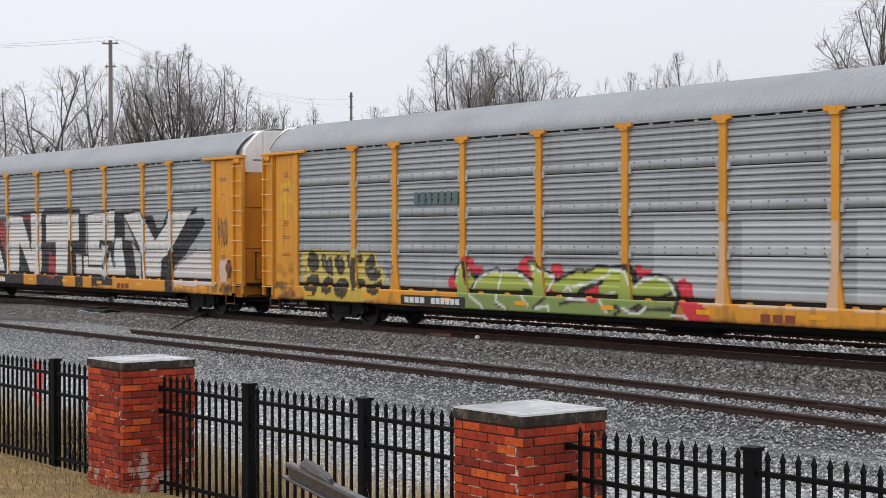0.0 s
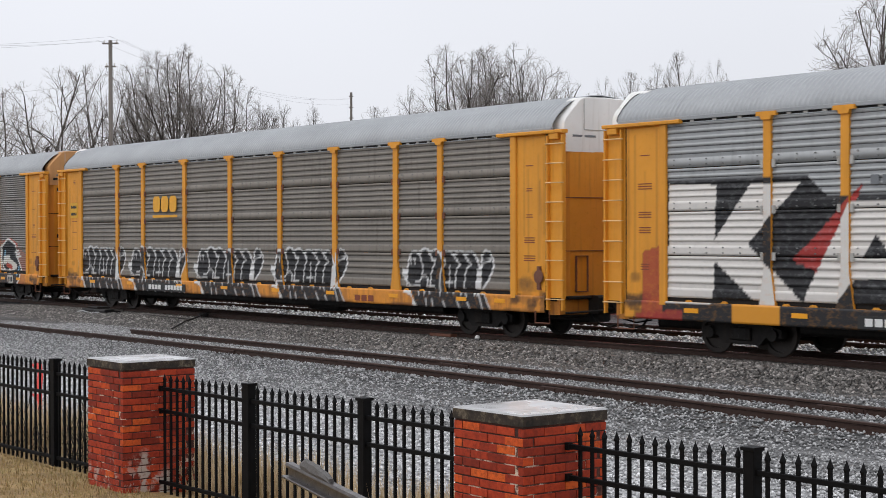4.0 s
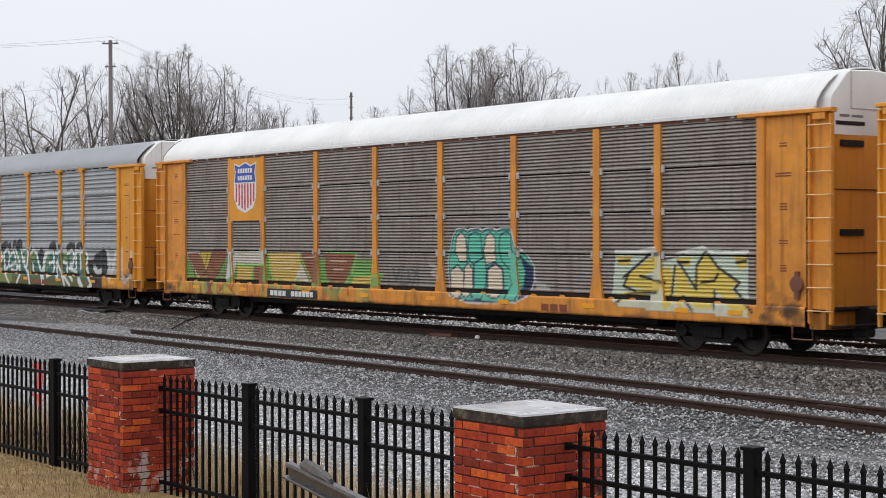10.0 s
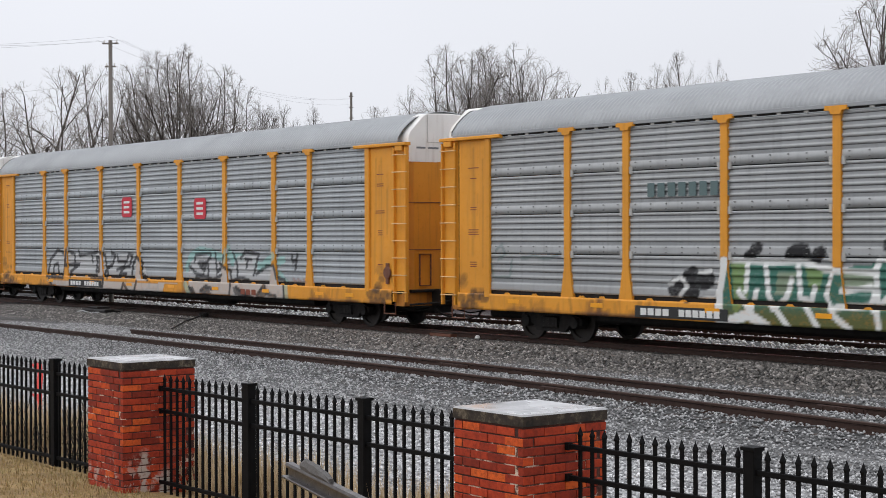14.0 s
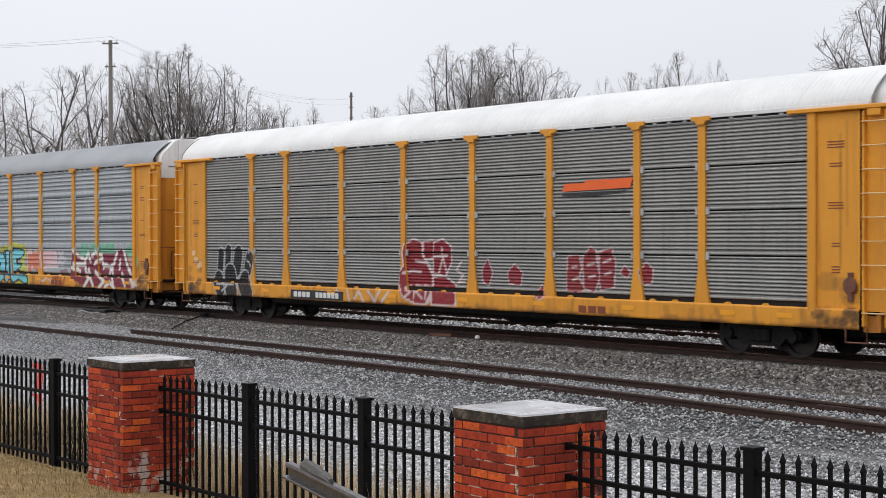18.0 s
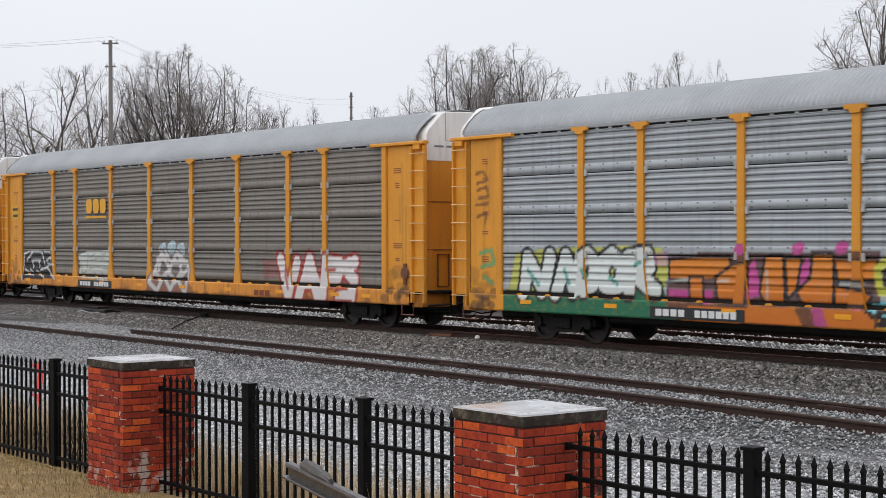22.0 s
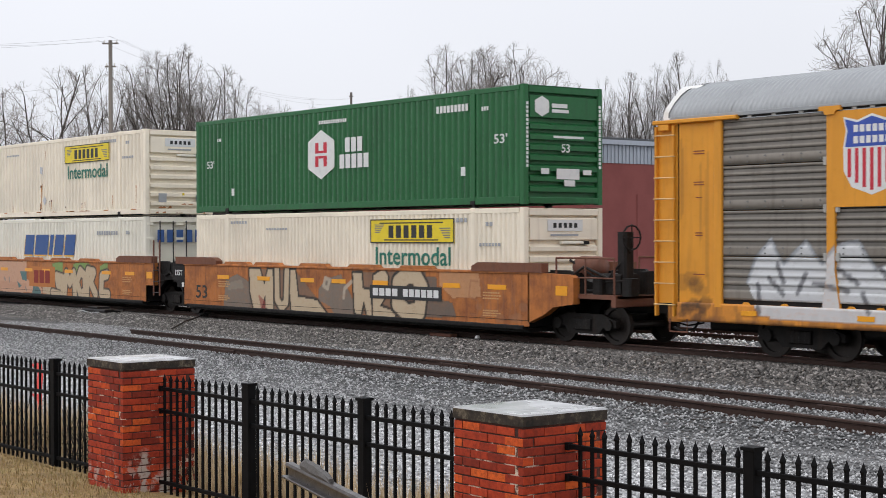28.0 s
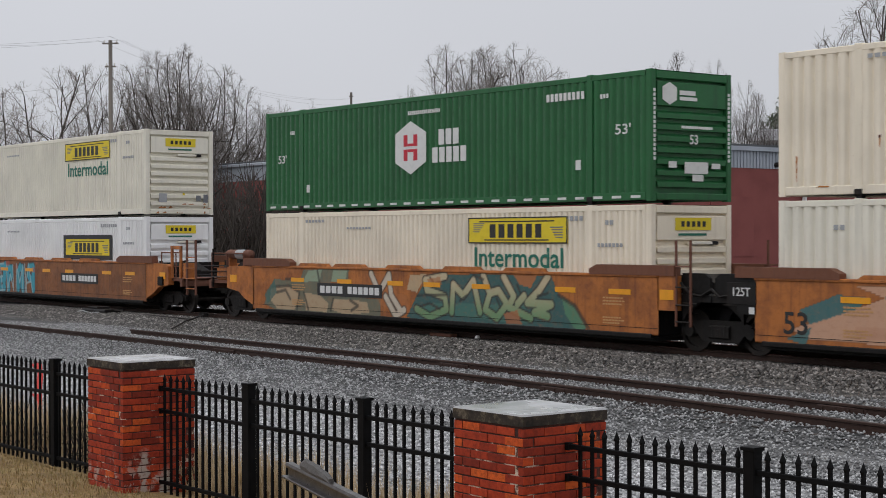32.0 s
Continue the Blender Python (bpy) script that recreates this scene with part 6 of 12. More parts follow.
for g in ([(-9.83, 1.6), (-9.47, 1.7), (-9.36, 1.56)], [(-9.69, 1.47), (-9.08, 1.45)], [(-9.69, 1.32), (-8.97, 0.93)], [(-11.79, 1.25), (-11.13, 1.06)], [(-11.28, 1.25), (-10.84, 1.04)], [(-10.69, 1.2), (-9.92, 0.98)],):
    S_J.line(g, 0.04, (0.66, 0.67, 0.67), 0.95)
for g in ([(-10.32, 1.24), (-9.69, 1.35)], [(-11.07, 1.51), (-10.98, 1.32)], [(-10.49, 1.52), (-10.43, 1.37)], [(-10.2, 1.84), (-9.97, 1.47)], [(-11.61, 1.07), (-10.84, 1.07)],):
    S_J.line(g, 0.04, (0.66, 0.67, 0.67), 0.95)
S_J.area([(-7.02, 1.75), (-6.27, 1.93), (-4.54, 2.01), (-4.45, 1.59), (-4.55, 1.13), (-4.64, 0.76), (-5.06, 0.89), (-5.54, 0.99), (-7.02, 1.01), (-6.87, 1.4)], (0.56, 0.58, 0.53), 0.8)
for g in ([(-6.92, 1.82), (-6.27, 1.91), (-6.14, 1.71), (-5.53, 1.93), (-4.82, 1.84)], [(-6.82, 1.55), (-6.62, 1.14), (-6.32, 1.26), (-6.27, 1.71)], [(-6.02, 1.64), (-5.3, 1.72), (-4.59, 1.61)], [(-6.14, 1.34), (-5.42, 1.43), (-4.59, 1.33)], [(-5.9, 1.05), (-5.66, 1.21), (-5.3, 0.88), (-5.06, 1.22), (-4.69, 0.94)],):
    S_J.line(g, 0.03, (0.2, 0.24, 0.21), 0.8)
S_J.line([(-7.02, 1.78), (-6.27, 1.94), (-5.53, 1.95), (-4.59, 1.98)], 0.035, (0.68, 0.7, 0.68), 0.9)
S_J.area([(-1.59, 1.12), (-1.14, 1.37), (1.3, 1.17), (1.41, 0.65), (-1.55, 0.67)], (0.24, 0.10, 0.09), 0.85)
for x, z in [(-0.54, 2.01), (0.08, 2.1), (0.7, 2.02)]:
    blob(S_J, x, z, 0.22, (0.45, 0.55, 0.60))
for g in ([(-1.14, 1.35), (-0.64, 1.94), (-0.06, 1.4), (-0.64, 1.09), (-1.1, 1.29)], [(-0.12, 1.4), (0.42, 1.95), (1.26, 1.52), (0.41, 1), (-0.16, 1.32)], [(-1.04, 1.4), (-1.42, 0.97), (-0.84, 0.69), (-0.35, 1.23)], [(-0.35, 1.19), (0.07, 0.75), (0.57, 1.22)], [(0.51, 1.15), (1.08, 0.66), (1.3, 1.43)], [(-0.94, 1.75), (-0.31, 1.78)],):
    S_J.line(g, 0.15, (0.2, 0.17, 0.16), 0.8)
for g in ([(0.04, 1.63), (1.08, 1.67)], [(-0.64, 1.91), (-0.84, 1.38)], [(0.6, 1.82), (0.71, 1.26)], [(-0.35, 1.98), (-0.12, 1.72)],):
    S_J.line(g, 0.15, (0.2, 0.17, 0.16), 0.8)
for g in ([(-1.14, 1.35), (-0.64, 1.94), (-0.06, 1.4), (-0.64, 1.09), (-1.1, 1.29)], [(-0.12, 1.4), (0.42, 1.95), (1.26, 1.52), (0.41, 1), (-0.16, 1.32)], [(-1.04, 1.4), (-1.42, 0.97), (-0.84, 0.69), (-0.35, 1.23)], [(-0.35, 1.19), (0.07, 0.75), (0.57, 1.22)], [(0.51, 1.15), (1.08, 0.66), (1.3, 1.43)], [(-0.94, 1.75), (-0.31, 1.78)],):
    S_J.line(g, 0.085, (0.60, 0.58, 0.56), 0.92)
for g in ([(0.04, 1.63), (1.08, 1.67)], [(-0.64, 1.91), (-0.84, 1.38)], [(0.6, 1.82), (0.71, 1.26)], [(-0.35, 1.98), (-0.12, 1.72)],):
    S_J.line(g, 0.085, (0.60, 0.58, 0.56), 0.92)
S_J.area([(5.7, 1.8), (6.67, 1.78), (6.6, 1.21), (5.81, 1.24)], (0.30, 0.04, 0.035), 0.4)
for g in ([(6.76, 1.79), (7.28, 0.73), (7.65, 1.71)], [(7.84, 0.7), (8.32, 1.81), (8.86, 0.73)], [(8.08, 1.16), (8.71, 1.17)], [(9.09, 0.77), (9.18, 1.76), (9.86, 1.7), (9.78, 1.33), (9.25, 1.25)], [(10.6, 1.77), (10.08, 1.62), (10.59, 1.27), (10.52, 0.81), (9.92, 0.76)],):
    S_J.line(g, 0.3, (0.38, 0.045, 0.035), 0.9)
for g in ([(6.76, 1.79), (7.28, 0.73), (7.65, 1.71)], [(7.84, 0.7), (8.32, 1.81), (8.86, 0.73)], [(8.08, 1.16), (8.71, 1.17)], [(9.09, 0.77), (9.18, 1.76), (9.86, 1.7), (9.78, 1.33), (9.25, 1.25)], [(10.6, 1.77), (10.08, 1.62), (10.59, 1.27), (10.52, 0.81), (9.92, 0.76)],):
    S_J.line(g, 0.19, (0.68, 0.64, 0.62), 1)
for g in ([(6.54, 0.65), (8.63, 0.61), (10.52, 0.7)], [(7.04, 1.51), (7.28, 0.95)], [(9.25, 1.54), (9.63, 1.55)],):
    S_J.line(g, 0.05, (0.36, 0.04, 0.035), 0.9)
S_K = Spray(11)
BONE, SAND, COAL = (0.58, 0.59, 0.53), (0.52, 0.475, 0.40), (0.03, 0.03, 0.03)
S_K.area([(-11.31, 1.5), (-11.1, 1.98), (-10.68, 2.42), (-10.36, 1.89), (-9.79, 2.38), (-9.4, 1.9), (-9.01, 2.31), (-8.54, 2.38), (-8.13, 1.82), (-7.64, 2.04), (-7.16, 1.56), (-7.09, 0.97), (-7.69, 0.79), (-10.94, 0.81)], (0.60, 0.61, 0.62), 0.92)
for g in ([(-10.52, 1.89), (-10.36, 1.52)], [(-10.73, 1.59), (-10.36, 1.29)], [(-9.6, 1.53), (-8.78, 1.39)], [(-9.01, 1.81), (-8.55, 1.54)], [(-11.02, 1.47), (-10.94, 0.9)], [(-8.05, 1.87), (-7.75, 1.51)],):
    S_K.line(g, 0.055, (0.10, 0.10, 0.11), 0.85)
for g in ([(-9.8, 1.71), (-10, 1.33)], [(-8.44, 1.36), (-8.25, 1)],):
    S_K.line(g, 0.055, (0.10, 0.10, 0.11), 0.85)
S_K.line([(-11.31, 1.5), (-11.1, 1.98), (-10.68, 2.38), (-10.36, 1.89), (-9.79, 2.35), (-9.4, 1.9), (-9.01, 2.27), (-8.54, 2.35), (-8.13, 1.82)], 0.04, (0.25, 0.27, 0.3), 0.7)
S_K.line([(-6.22, 1), (-6.25, 2.13), (-5.83, 2.14), (-5.41, 1.41), (-5.27, 2.17), (-4.89, 2.17), (-4.86, 1.02), (-5.34, 1.01), (-5.76, 1.66), (-5.8, 1), (-6.22, 1)], 0.09, COAL, 1)
S_K.line([(-4.75, 2.16), (-3.55, 2.16), (-3.55, 1.91), (-3.92, 1.85), (-3.92, 1.26), (-3.59, 1.23), (-3.59, 1.05), (-4.83, 1.02), (-4.83, 1.21), (-4.42, 1.25), (-4.42, 1.85), (-4.76, 1.9), (-4.75, 2.16)], 0.09, COAL, 1)
S_K.line([(-2.75, 2.03), (-3.16, 2.18), (-3.49, 1.94), (-3.49, 1.27), (-3.17, 1.02), (-2.69, 1.12), (-2.69, 1.36), (-2.94, 1.28), (-3.07, 1.44), (-3.07, 1.78), (-2.88, 1.86), (-2.75, 1.78), (-2.75, 2.03)], 0.09, COAL, 1)
S_K.line([(-2.56, 2.21), (-2.21, 2.22), (-2.21, 1.79), (-1.75, 2.04), (-1.81, 1.63), (-1.69, 1.05), (-2.06, 1.08), (-2.21, 1.46), (-2.25, 1.04), (-2.59, 1.07), (-2.56, 2.21)], 0.09, COAL, 1)
S_K.area([(-6.22, 1), (-6.25, 2.13), (-5.83, 2.14), (-5.41, 1.41), (-5.27, 2.17), (-4.89, 2.17), (-4.86, 1.02), (-5.34, 1.01), (-5.76, 1.66), (-5.8, 1)], BONE, 1)
S_K.area([(-4.75, 2.16), (-3.55, 2.16), (-3.55, 1.91), (-3.92, 1.85), (-3.92, 1.26), (-3.59, 1.23), (-3.59, 1.05), (-4.83, 1.02), (-4.83, 1.21), (-4.42, 1.25), (-4.42, 1.85), (-4.76, 1.9)], BONE, 1)
S_K.area([(-2.75, 2.03), (-3.16, 2.18), (-3.49, 1.94), (-3.49, 1.27), (-3.17, 1.02), (-2.69, 1.12), (-2.69, 1.36), (-2.94, 1.28), (-3.07, 1.44), (-3.07, 1.78), (-2.88, 1.86), (-2.75, 1.78)], BONE, 1)
S_K.area([(-2.56, 2.21), (-2.21, 2.22), (-2.21, 1.79), (-1.75, 2.04), (-1.81, 1.63), (-1.69, 1.05), (-2.06, 1.08), (-2.21, 1.46), (-2.25, 1.04), (-2.59, 1.07)], BONE, 1)
S_K.area([(-1.29, 1.93), (-0.25, 2.03), (0.9, 1.97), (1.26, 1.67), (1.2, 1.01), (-1.14, 0.89)], (0.07, 0.22, 0.15), 0.6)
S_K.scrawl(5, -1.4, 1.6, 0.8, 2.2, (0.04, 0.09, 0.07), 0.035, 0.75).scrawl(4, -1.3, 1.5, 0.9, 2.0, (0.30, 0.42, 0.34), 0.04, 0.6)
S_K.line([(2.53, 1.91), (3.05, 2.14), (4.07, 1.97), (5.99, 1.98), (7.13, 2.02), (8, 2.09), (8.94, 2.22), (9.45, 1.97), (10.24, 2.17), (10.62, 2.17), (11, 1.66)], 0.16, (0.62, 0.63, 0.61), 0.6)
S_K.line([(2.74, 1.99), (3.87, 2), (3.77, 1.7), (3.31, 1.62), (3.77, 1.58), (3.69, 1.4), (3.44, 1.36), (3.31, 1.06), (2.63, 1.05), (2.74, 1.99)], 0.06, COAL, 0.92)
S_K.line([(3.87, 1.92), (4.61, 1.93), (4.66, 1.07), (3.67, 1.09), (3.72, 1.48), (3.87, 1.92)], 0.06, COAL, 0.92)
S_K.line([(4.81, 1.93), (5.9, 1.94), (5.81, 1.58), (5.43, 1.58), (5.67, 1.36), (5.33, 1), (5.19, 1.31), (4.76, 1.1), (4.81, 1.93)], 0.06, COAL, 0.92)
S_K.line([(5.99, 1.91), (6.95, 1.95), (7.12, 1.74), (7.12, 1.05), (6.79, 1.09), (6.45, 1.59), (6.34, 1.14), (5.99, 1.3), (5.99, 1.91)], 0.06, COAL, 0.92)
S_K.line([(7.13, 1.95), (8.1, 1.89), (7.78, 1.68), (7.56, 1.75), (7.6, 1.03), (7.17, 1.06), (7.13, 1.95)], 0.06, COAL, 0.92)
S_K.line([(8.1, 1.82), (8.31, 2), (8.46, 1.96), (8.52, 2.17), (8.94, 2.19), (8.96, 1.97), (9.2, 1.97), (9.57, 1.77), (9.62, 1.38), (9.46, 0.91), (9.14, 0.97), (7.78, 1.05), (7.89, 1.48), (8.1, 1.82)], 0.06, COAL, 0.92)
S_K.line([(9.65, 1.97), (9.94, 2.01), (10.16, 1.78), (10.33, 2.04), (10.62, 2.13), (10.93, 1.79), (10.98, 1.06), (10.52, 1.05), (10.43, 1.39), (10.24, 1.39), (10.14, 1.1), (9.68, 1.02), (9.65, 1.97)], 0.06, COAL, 0.92)
S_K.area([(2.74, 1.99), (3.87, 2), (3.77, 1.7), (3.31, 1.62), (3.77, 1.58), (3.69, 1.4), (3.44, 1.36), (3.31, 1.06), (2.63, 1.05)], SAND, 0.92)
S_K.area([(3.87, 1.92), (4.61, 1.93), (4.66, 1.07), (3.67, 1.09), (3.72, 1.48)], SAND, 0.92)
S_K.area([(4.81, 1.93), (5.9, 1.94), (5.81, 1.58), (5.43, 1.58), (5.67, 1.36), (5.33, 1), (5.19, 1.31), (4.76, 1.1)], SAND, 0.92)
S_K.area([(5.99, 1.91), (6.95, 1.95), (7.12, 1.74), (7.12, 1.05), (6.79, 1.09), (6.45, 1.59), (6.34, 1.14), (5.99, 1.3)], SAND, 0.92)
S_K.area([(7.13, 1.95), (8.1, 1.89), (7.78, 1.68), (7.56, 1.75), (7.6, 1.03), (7.17, 1.06)], SAND, 0.92)
S_K.area([(8.1, 1.82), (8.31, 2), (8.46, 1.96), (8.52, 2.17), (8.94, 2.19), (8.96, 1.97), (9.2, 1.97), (9.57, 1.77), (9.62, 1.38), (9.46, 0.91), (9.14, 0.97), (7.78, 1.05), (7.89, 1.48)], SAND, 0.92)
S_K.area([(9.65, 1.97), (9.94, 2.01), (10.16, 1.78), (10.33, 2.04), (10.62, 2.13), (10.93, 1.79), (10.98, 1.06), (10.52, 1.05), (10.43, 1.39), (10.24, 1.39), (10.14, 1.1), (9.68, 1.02)], SAND, 0.92)
for g in ([(3.31, 1.62), (2.92, 1.54)], [(4.19, 1.7), (4.17, 1.48), (4.44, 1.27)], [(5.29, 1.72), (5.17, 1.57)], [(8.83, 1.56), (8.94, 1.36), (9.24, 1.3)], [(8.31, 1.62), (8.31, 1.15)], [(9.94, 1.78), (10.04, 1.39)],):
    S_K.line(g, 0.045, COAL, 0.85)
for g in ([(10.53, 1.78), (10.62, 1.27)], [(4.68, 0.69), (4.56, 0.39)], [(5.52, 0.79), (5.99, 0.42)], [(7.12, 0.84), (7.01, 0.48)], [(7.99, 0.73), (8.83, 0.53), (9.44, 0.78)],):
    S_K.line(g, 0.045, COAL, 0.85)
S_W1 = Spray(12)
TAN, SLATE2, TAR = (0.54, 0.42, 0.28), (0.19, 0.165, 0.135), (0.03, 0.026, 0.022)
S_W1.area([(-5.85, 1.14), (-5.14, 1.33), (-4.34, 1.07), (-4.34, 0.28), (-5.99, 0.29)], SLATE2, 0.9)
S_W1.area([(-5.8, 1.03), (-4.92, 1.17), (-4.7, 0.92), (-5.69, 0.82)], (0.30, 0.26, 0.2), 0.6)
S_W1.area([(-0.64, 0.98), (-0.19, 1.28), (0.51, 1.42), (1.1, 0.73), (1.1, 0.28), (-0.11, 0.29), (-0.63, 0.64)], SLATE2, 0.9)
S_W1.area([(4.29, 1.44), (4.88, 1.41), (4.88, 0.88), (5.54, 0.79), (5.7, 0.41), (4.43, 0.39)], (0.13, 0.11, 0.09), 0.9)
S_W1.area([(-4.42, 1.48), (-1.85, 1.5), (-0.64, 0.67), (-0.19, 0.28), (-4.42, 0.25)], (0.16, 0.12, 0.09), 0.75)
S_W1.area([(1.1, 1.46), (4.43, 1.59), (4.43, 0.39), (1.1, 0.34)], (0.15, 0.12, 0.09), 0.7)
S_W1.area([(-0.19, 0.31), (-0.64, 0.67), (-0.02, 0.5), (0.16, 0.3)], (0.42, 0.16, 0.05), 0.8)
S_W1.line([(-4.42, 1.48), (-3.81, 1.49), (-3.56, 1.02), (-3.36, 1.5), (-3.09, 1.5), (-3.07, 0.31), (-3.48, 0.34), (-3.52, 0.76), (-3.73, 0.32), (-4.17, 0.29), (-4.38, 0.8), (-4.42, 1.48)], 0.075, TAR, 1)
S_W1.line([(-2.24, 1.52), (-1.85, 1.5), (-1.7, 0.73), (-0.7, 0.66), (-0.23, 0.31), (-2.05, 0.28), (-2.24, 1.52)], 0.075, TAR, 1)
S_W1.line([(1.1, 1.46), (1.52, 1.47), (1.55, 1.05), (1.92, 1), (2, 0.29), (1.78, 0.33), (1.62, 0.73), (1.48, 0.36), (1.18, 0.37), (1.1, 1.46)], 0.075, TAR, 1)
S_W1.line([(2.09, 1.41), (2.56, 1.61), (2.75, 1.38), (2.72, 0.97), (2.36, 0.6), (3.1, 0.46), (3.04, 0.32), (2.04, 0.29), (2.09, 1.41)], 0.075, TAR, 1)
S_W1.area([(-4.42, 1.48), (-3.81, 1.49), (-3.56, 1.02), (-3.36, 1.5), (-3.09, 1.5), (-3.07, 0.31), (-3.48, 0.34), (-3.52, 0.76), (-3.73, 0.32), (-4.17, 0.29), (-4.38, 0.8)], TAN, 1)
S_W1.area([(-2.24, 1.52), (-1.85, 1.5), (-1.7, 0.73), (-0.7, 0.66), (-0.23, 0.31), (-2.05, 0.28)], TAN, 1)
S_W1.area([(1.1, 1.46), (1.52, 1.47), (1.55, 1.05), (1.92, 1), (2, 0.29), (1.78, 0.33), (1.62, 0.73), (1.48, 0.36), (1.18, 0.37)], TAN, 1)
S_W1.area([(2.09, 1.41), (2.56, 1.61), (2.75, 1.38), (2.72, 0.97), (2.36, 0.6), (3.1, 0.46), (3.04, 0.32), (2.04, 0.29)], TAN, 1)
U_PIECE = [(-2.86, 1.5), (-2.84, 0.62), (-2.6, 0.4), (-2.36, 0.55), (-2.3, 1.46)]
S_W1.line(U_PIECE, 0.2, TAR).line(U_PIECE, 0.125, TAN)
S_W1.line([(3.63, 1.46), (3.19, 1.22), (3.16, 0.7), (3.63, 0.44), (4.14, 0.53), (4.26, 1.13), (3.97, 1.45), (3.63, 1.46)], 0.32, TAR, 1)
S_W1.line([(3.63, 1.46), (3.19, 1.22), (3.16, 0.7), (3.63, 0.44), (4.14, 0.53), (4.26, 1.13), (3.97, 1.45), (3.63, 1.46)], 0.23, TAN, 1)
S_W1.area([(-3.92, 0.74), (-3.54, 0.56), (-3.48, 0.32), (-3.75, 0.32)], (0.3, 0.04, 0.03), 0.7)
S_W1.area([(4.99, 1.6), (6.59, 1.63), (6.69, 0.95), (5.54, 0.9), (4.99, 1.21)], (0.55, 0.30, 0.15), 0.7)
S_W1.scrawl(4, 6.2, 8.2, 0.5, 1.4, (0.28, 0.11, 0.05), 0.03, 0.6).cloud(6.2, 8.4, 0.4, 0.8, (0.3, 0.14, 0.07), 8, 0.5)
for g in ([(-0.28, 1.3), (-0.37, 1.08), (-0.16, 1), (-0.05, 1.25), (-0.28, 1.3)], [(1.02, 1.22), (0.68, 1.02), (0.64, 0.78)],):
    S_W1.line(g, 0.06, (0.5, 0.42, 0.32), 0.8)
S_W2 = Spray(13)
SALMON, TEAL2, GRASS = (0.60, 0.355, 0.235), (0.03, 0.16, 0.17), (0.20, 0.33, 0.10)
S_W2.area([(-6.04, 1.5), (-1.41, 1.55), (-1.41, 0.87), (-0.06, 0.61), (0.14, 0.35), (-3.32, 0.32), (-6, 0.41), (-7.22, 0.43), (-7.57, 0.61), (-5.99, 1.06), (-5.35, 1.28)], SALMON, 0.92)
S_W2.area([(-6, 0.71), (-3.32, 0.76), (-1.45, 0.68), (-1.45, 0.49), (-6, 0.5)], (0.52, 0.27, 0.17), 0.6)
S_W2.area([(-7.38, 0.99), (-6.43, 1.32), (-5.69, 1.27), (-5.95, 1.06), (-7.11, 0.71)], TEAL2, 0.9)
S_W2.area([(-2.07, 1.16), (-1.41, 1.18), (-1.41, 0.78), (-1.85, 0.84)], TEAL2, 0.9)
S_W2.area([(-0.74, 0.8), (-0.13, 0.48), (-0.03, 0.22), (-0.92, 0.3)], TEAL2, 0.9)
S_W2.area([(-7.71, 0.41), (-7.06, 0.66), (-7.2, 0.29)], TEAL2, 0.9)
S_W2.area([(-5.24, 1.48), (-5.03, 1.35), (-5.1, 1.08), (-5.31, 1.28)], TEAL2, 0.9)
S_W2.area([(-2.36, 0.77), (-1.9, 0.6), (-2.18, 0.5)], TEAL2, 0.9)
S_W2.area([(-4.51, 1.5), (-4.21, 1.48), (-4.35, 1.34)], TEAL2, 0.9)
S_W2.area([(0.03, 1.48), (0.93, 1.48), (0.93, 0.29), (0.02, 0.34)], (0.42, 0.17, 0.06), 0.6)
S_W2.area([(0.02, 0.73), (0.77, 0.82), (1.28, 0.29), (0.11, 0.35)], TAN, 1)
S_W2.area([(0.93, 1.48), (1.87, 1.61), (1.9, 1.18), (1.06, 1.22)], GRASS, 0.95)
S_W2.area([(2.77, 1.5), (3.78, 1.59), (4.36, 1.44), (3.94, 1.08), (2.89, 1.16)], GRASS, 0.95)
S_W2.area([(4.97, 1.44), (5.62, 1.63), (5.62, 1.24), (5.05, 1.06)], GRASS, 0.95)
for g in ([(1.9, 0.94), (1.31, 1.02), (1.44, 0.73), (2.05, 0.64), (1.75, 0.31), (0.96, 0.39)], [(2.02, 0.32), (2.18, 1.14), (2.48, 0.8), (2.83, 1.16), (2.92, 0.35)], [(3.38, 1.24), (3.09, 0.85), (3.38, 0.39), (3.78, 0.52), (3.72, 1.09), (3.38, 1.24)], [(3.92, 0.4), (4, 1.26), (4.49, 1.21), (4.22, 0.87), (4.63, 0.45)], [(5.54, 1.15), (5.13, 1.08), (5.08, 0.48), (5.62, 0.46)],):
    S_W2.line(g, 0.235, (0.06, 0.05, 0.04), 1)
for g in ([(1.9, 0.94), (1.31, 1.02), (1.44, 0.73), (2.05, 0.64), (1.75, 0.31), (0.96, 0.39)], [(2.02, 0.32), (2.18, 1.14), (2.48, 0.8), (2.83, 1.16), (2.92, 0.35)], [(3.38, 1.24), (3.09, 0.85), (3.38, 0.39), (3.78, 0.52), (3.72, 1.09), (3.38, 1.24)], [(3.92, 0.4), (4, 1.26), (4.49, 1.21), (4.22, 0.87), (4.63, 0.45)], [(5.54, 1.15), (5.13, 1.08), (5.08, 0.48), (5.62, 0.46)],):
    S_W2.line(g, 0.165, TAN, 1)
for g in ([(-4.52, 0.56), (-4.11, 0.51)], [(-3.61, 0.86), (-3.51, 0.8)], [(-3.12, 0.87), (-3.09, 0.74)], [(-1.54, 0.55), (-1.45, 0.43)],):
    S_W2.line(g, 0.05, (0.15, 0.2, 0.19), 0.7)
S_W3 = Spray(14)
S_W3.fade = (0.55, 1.35)
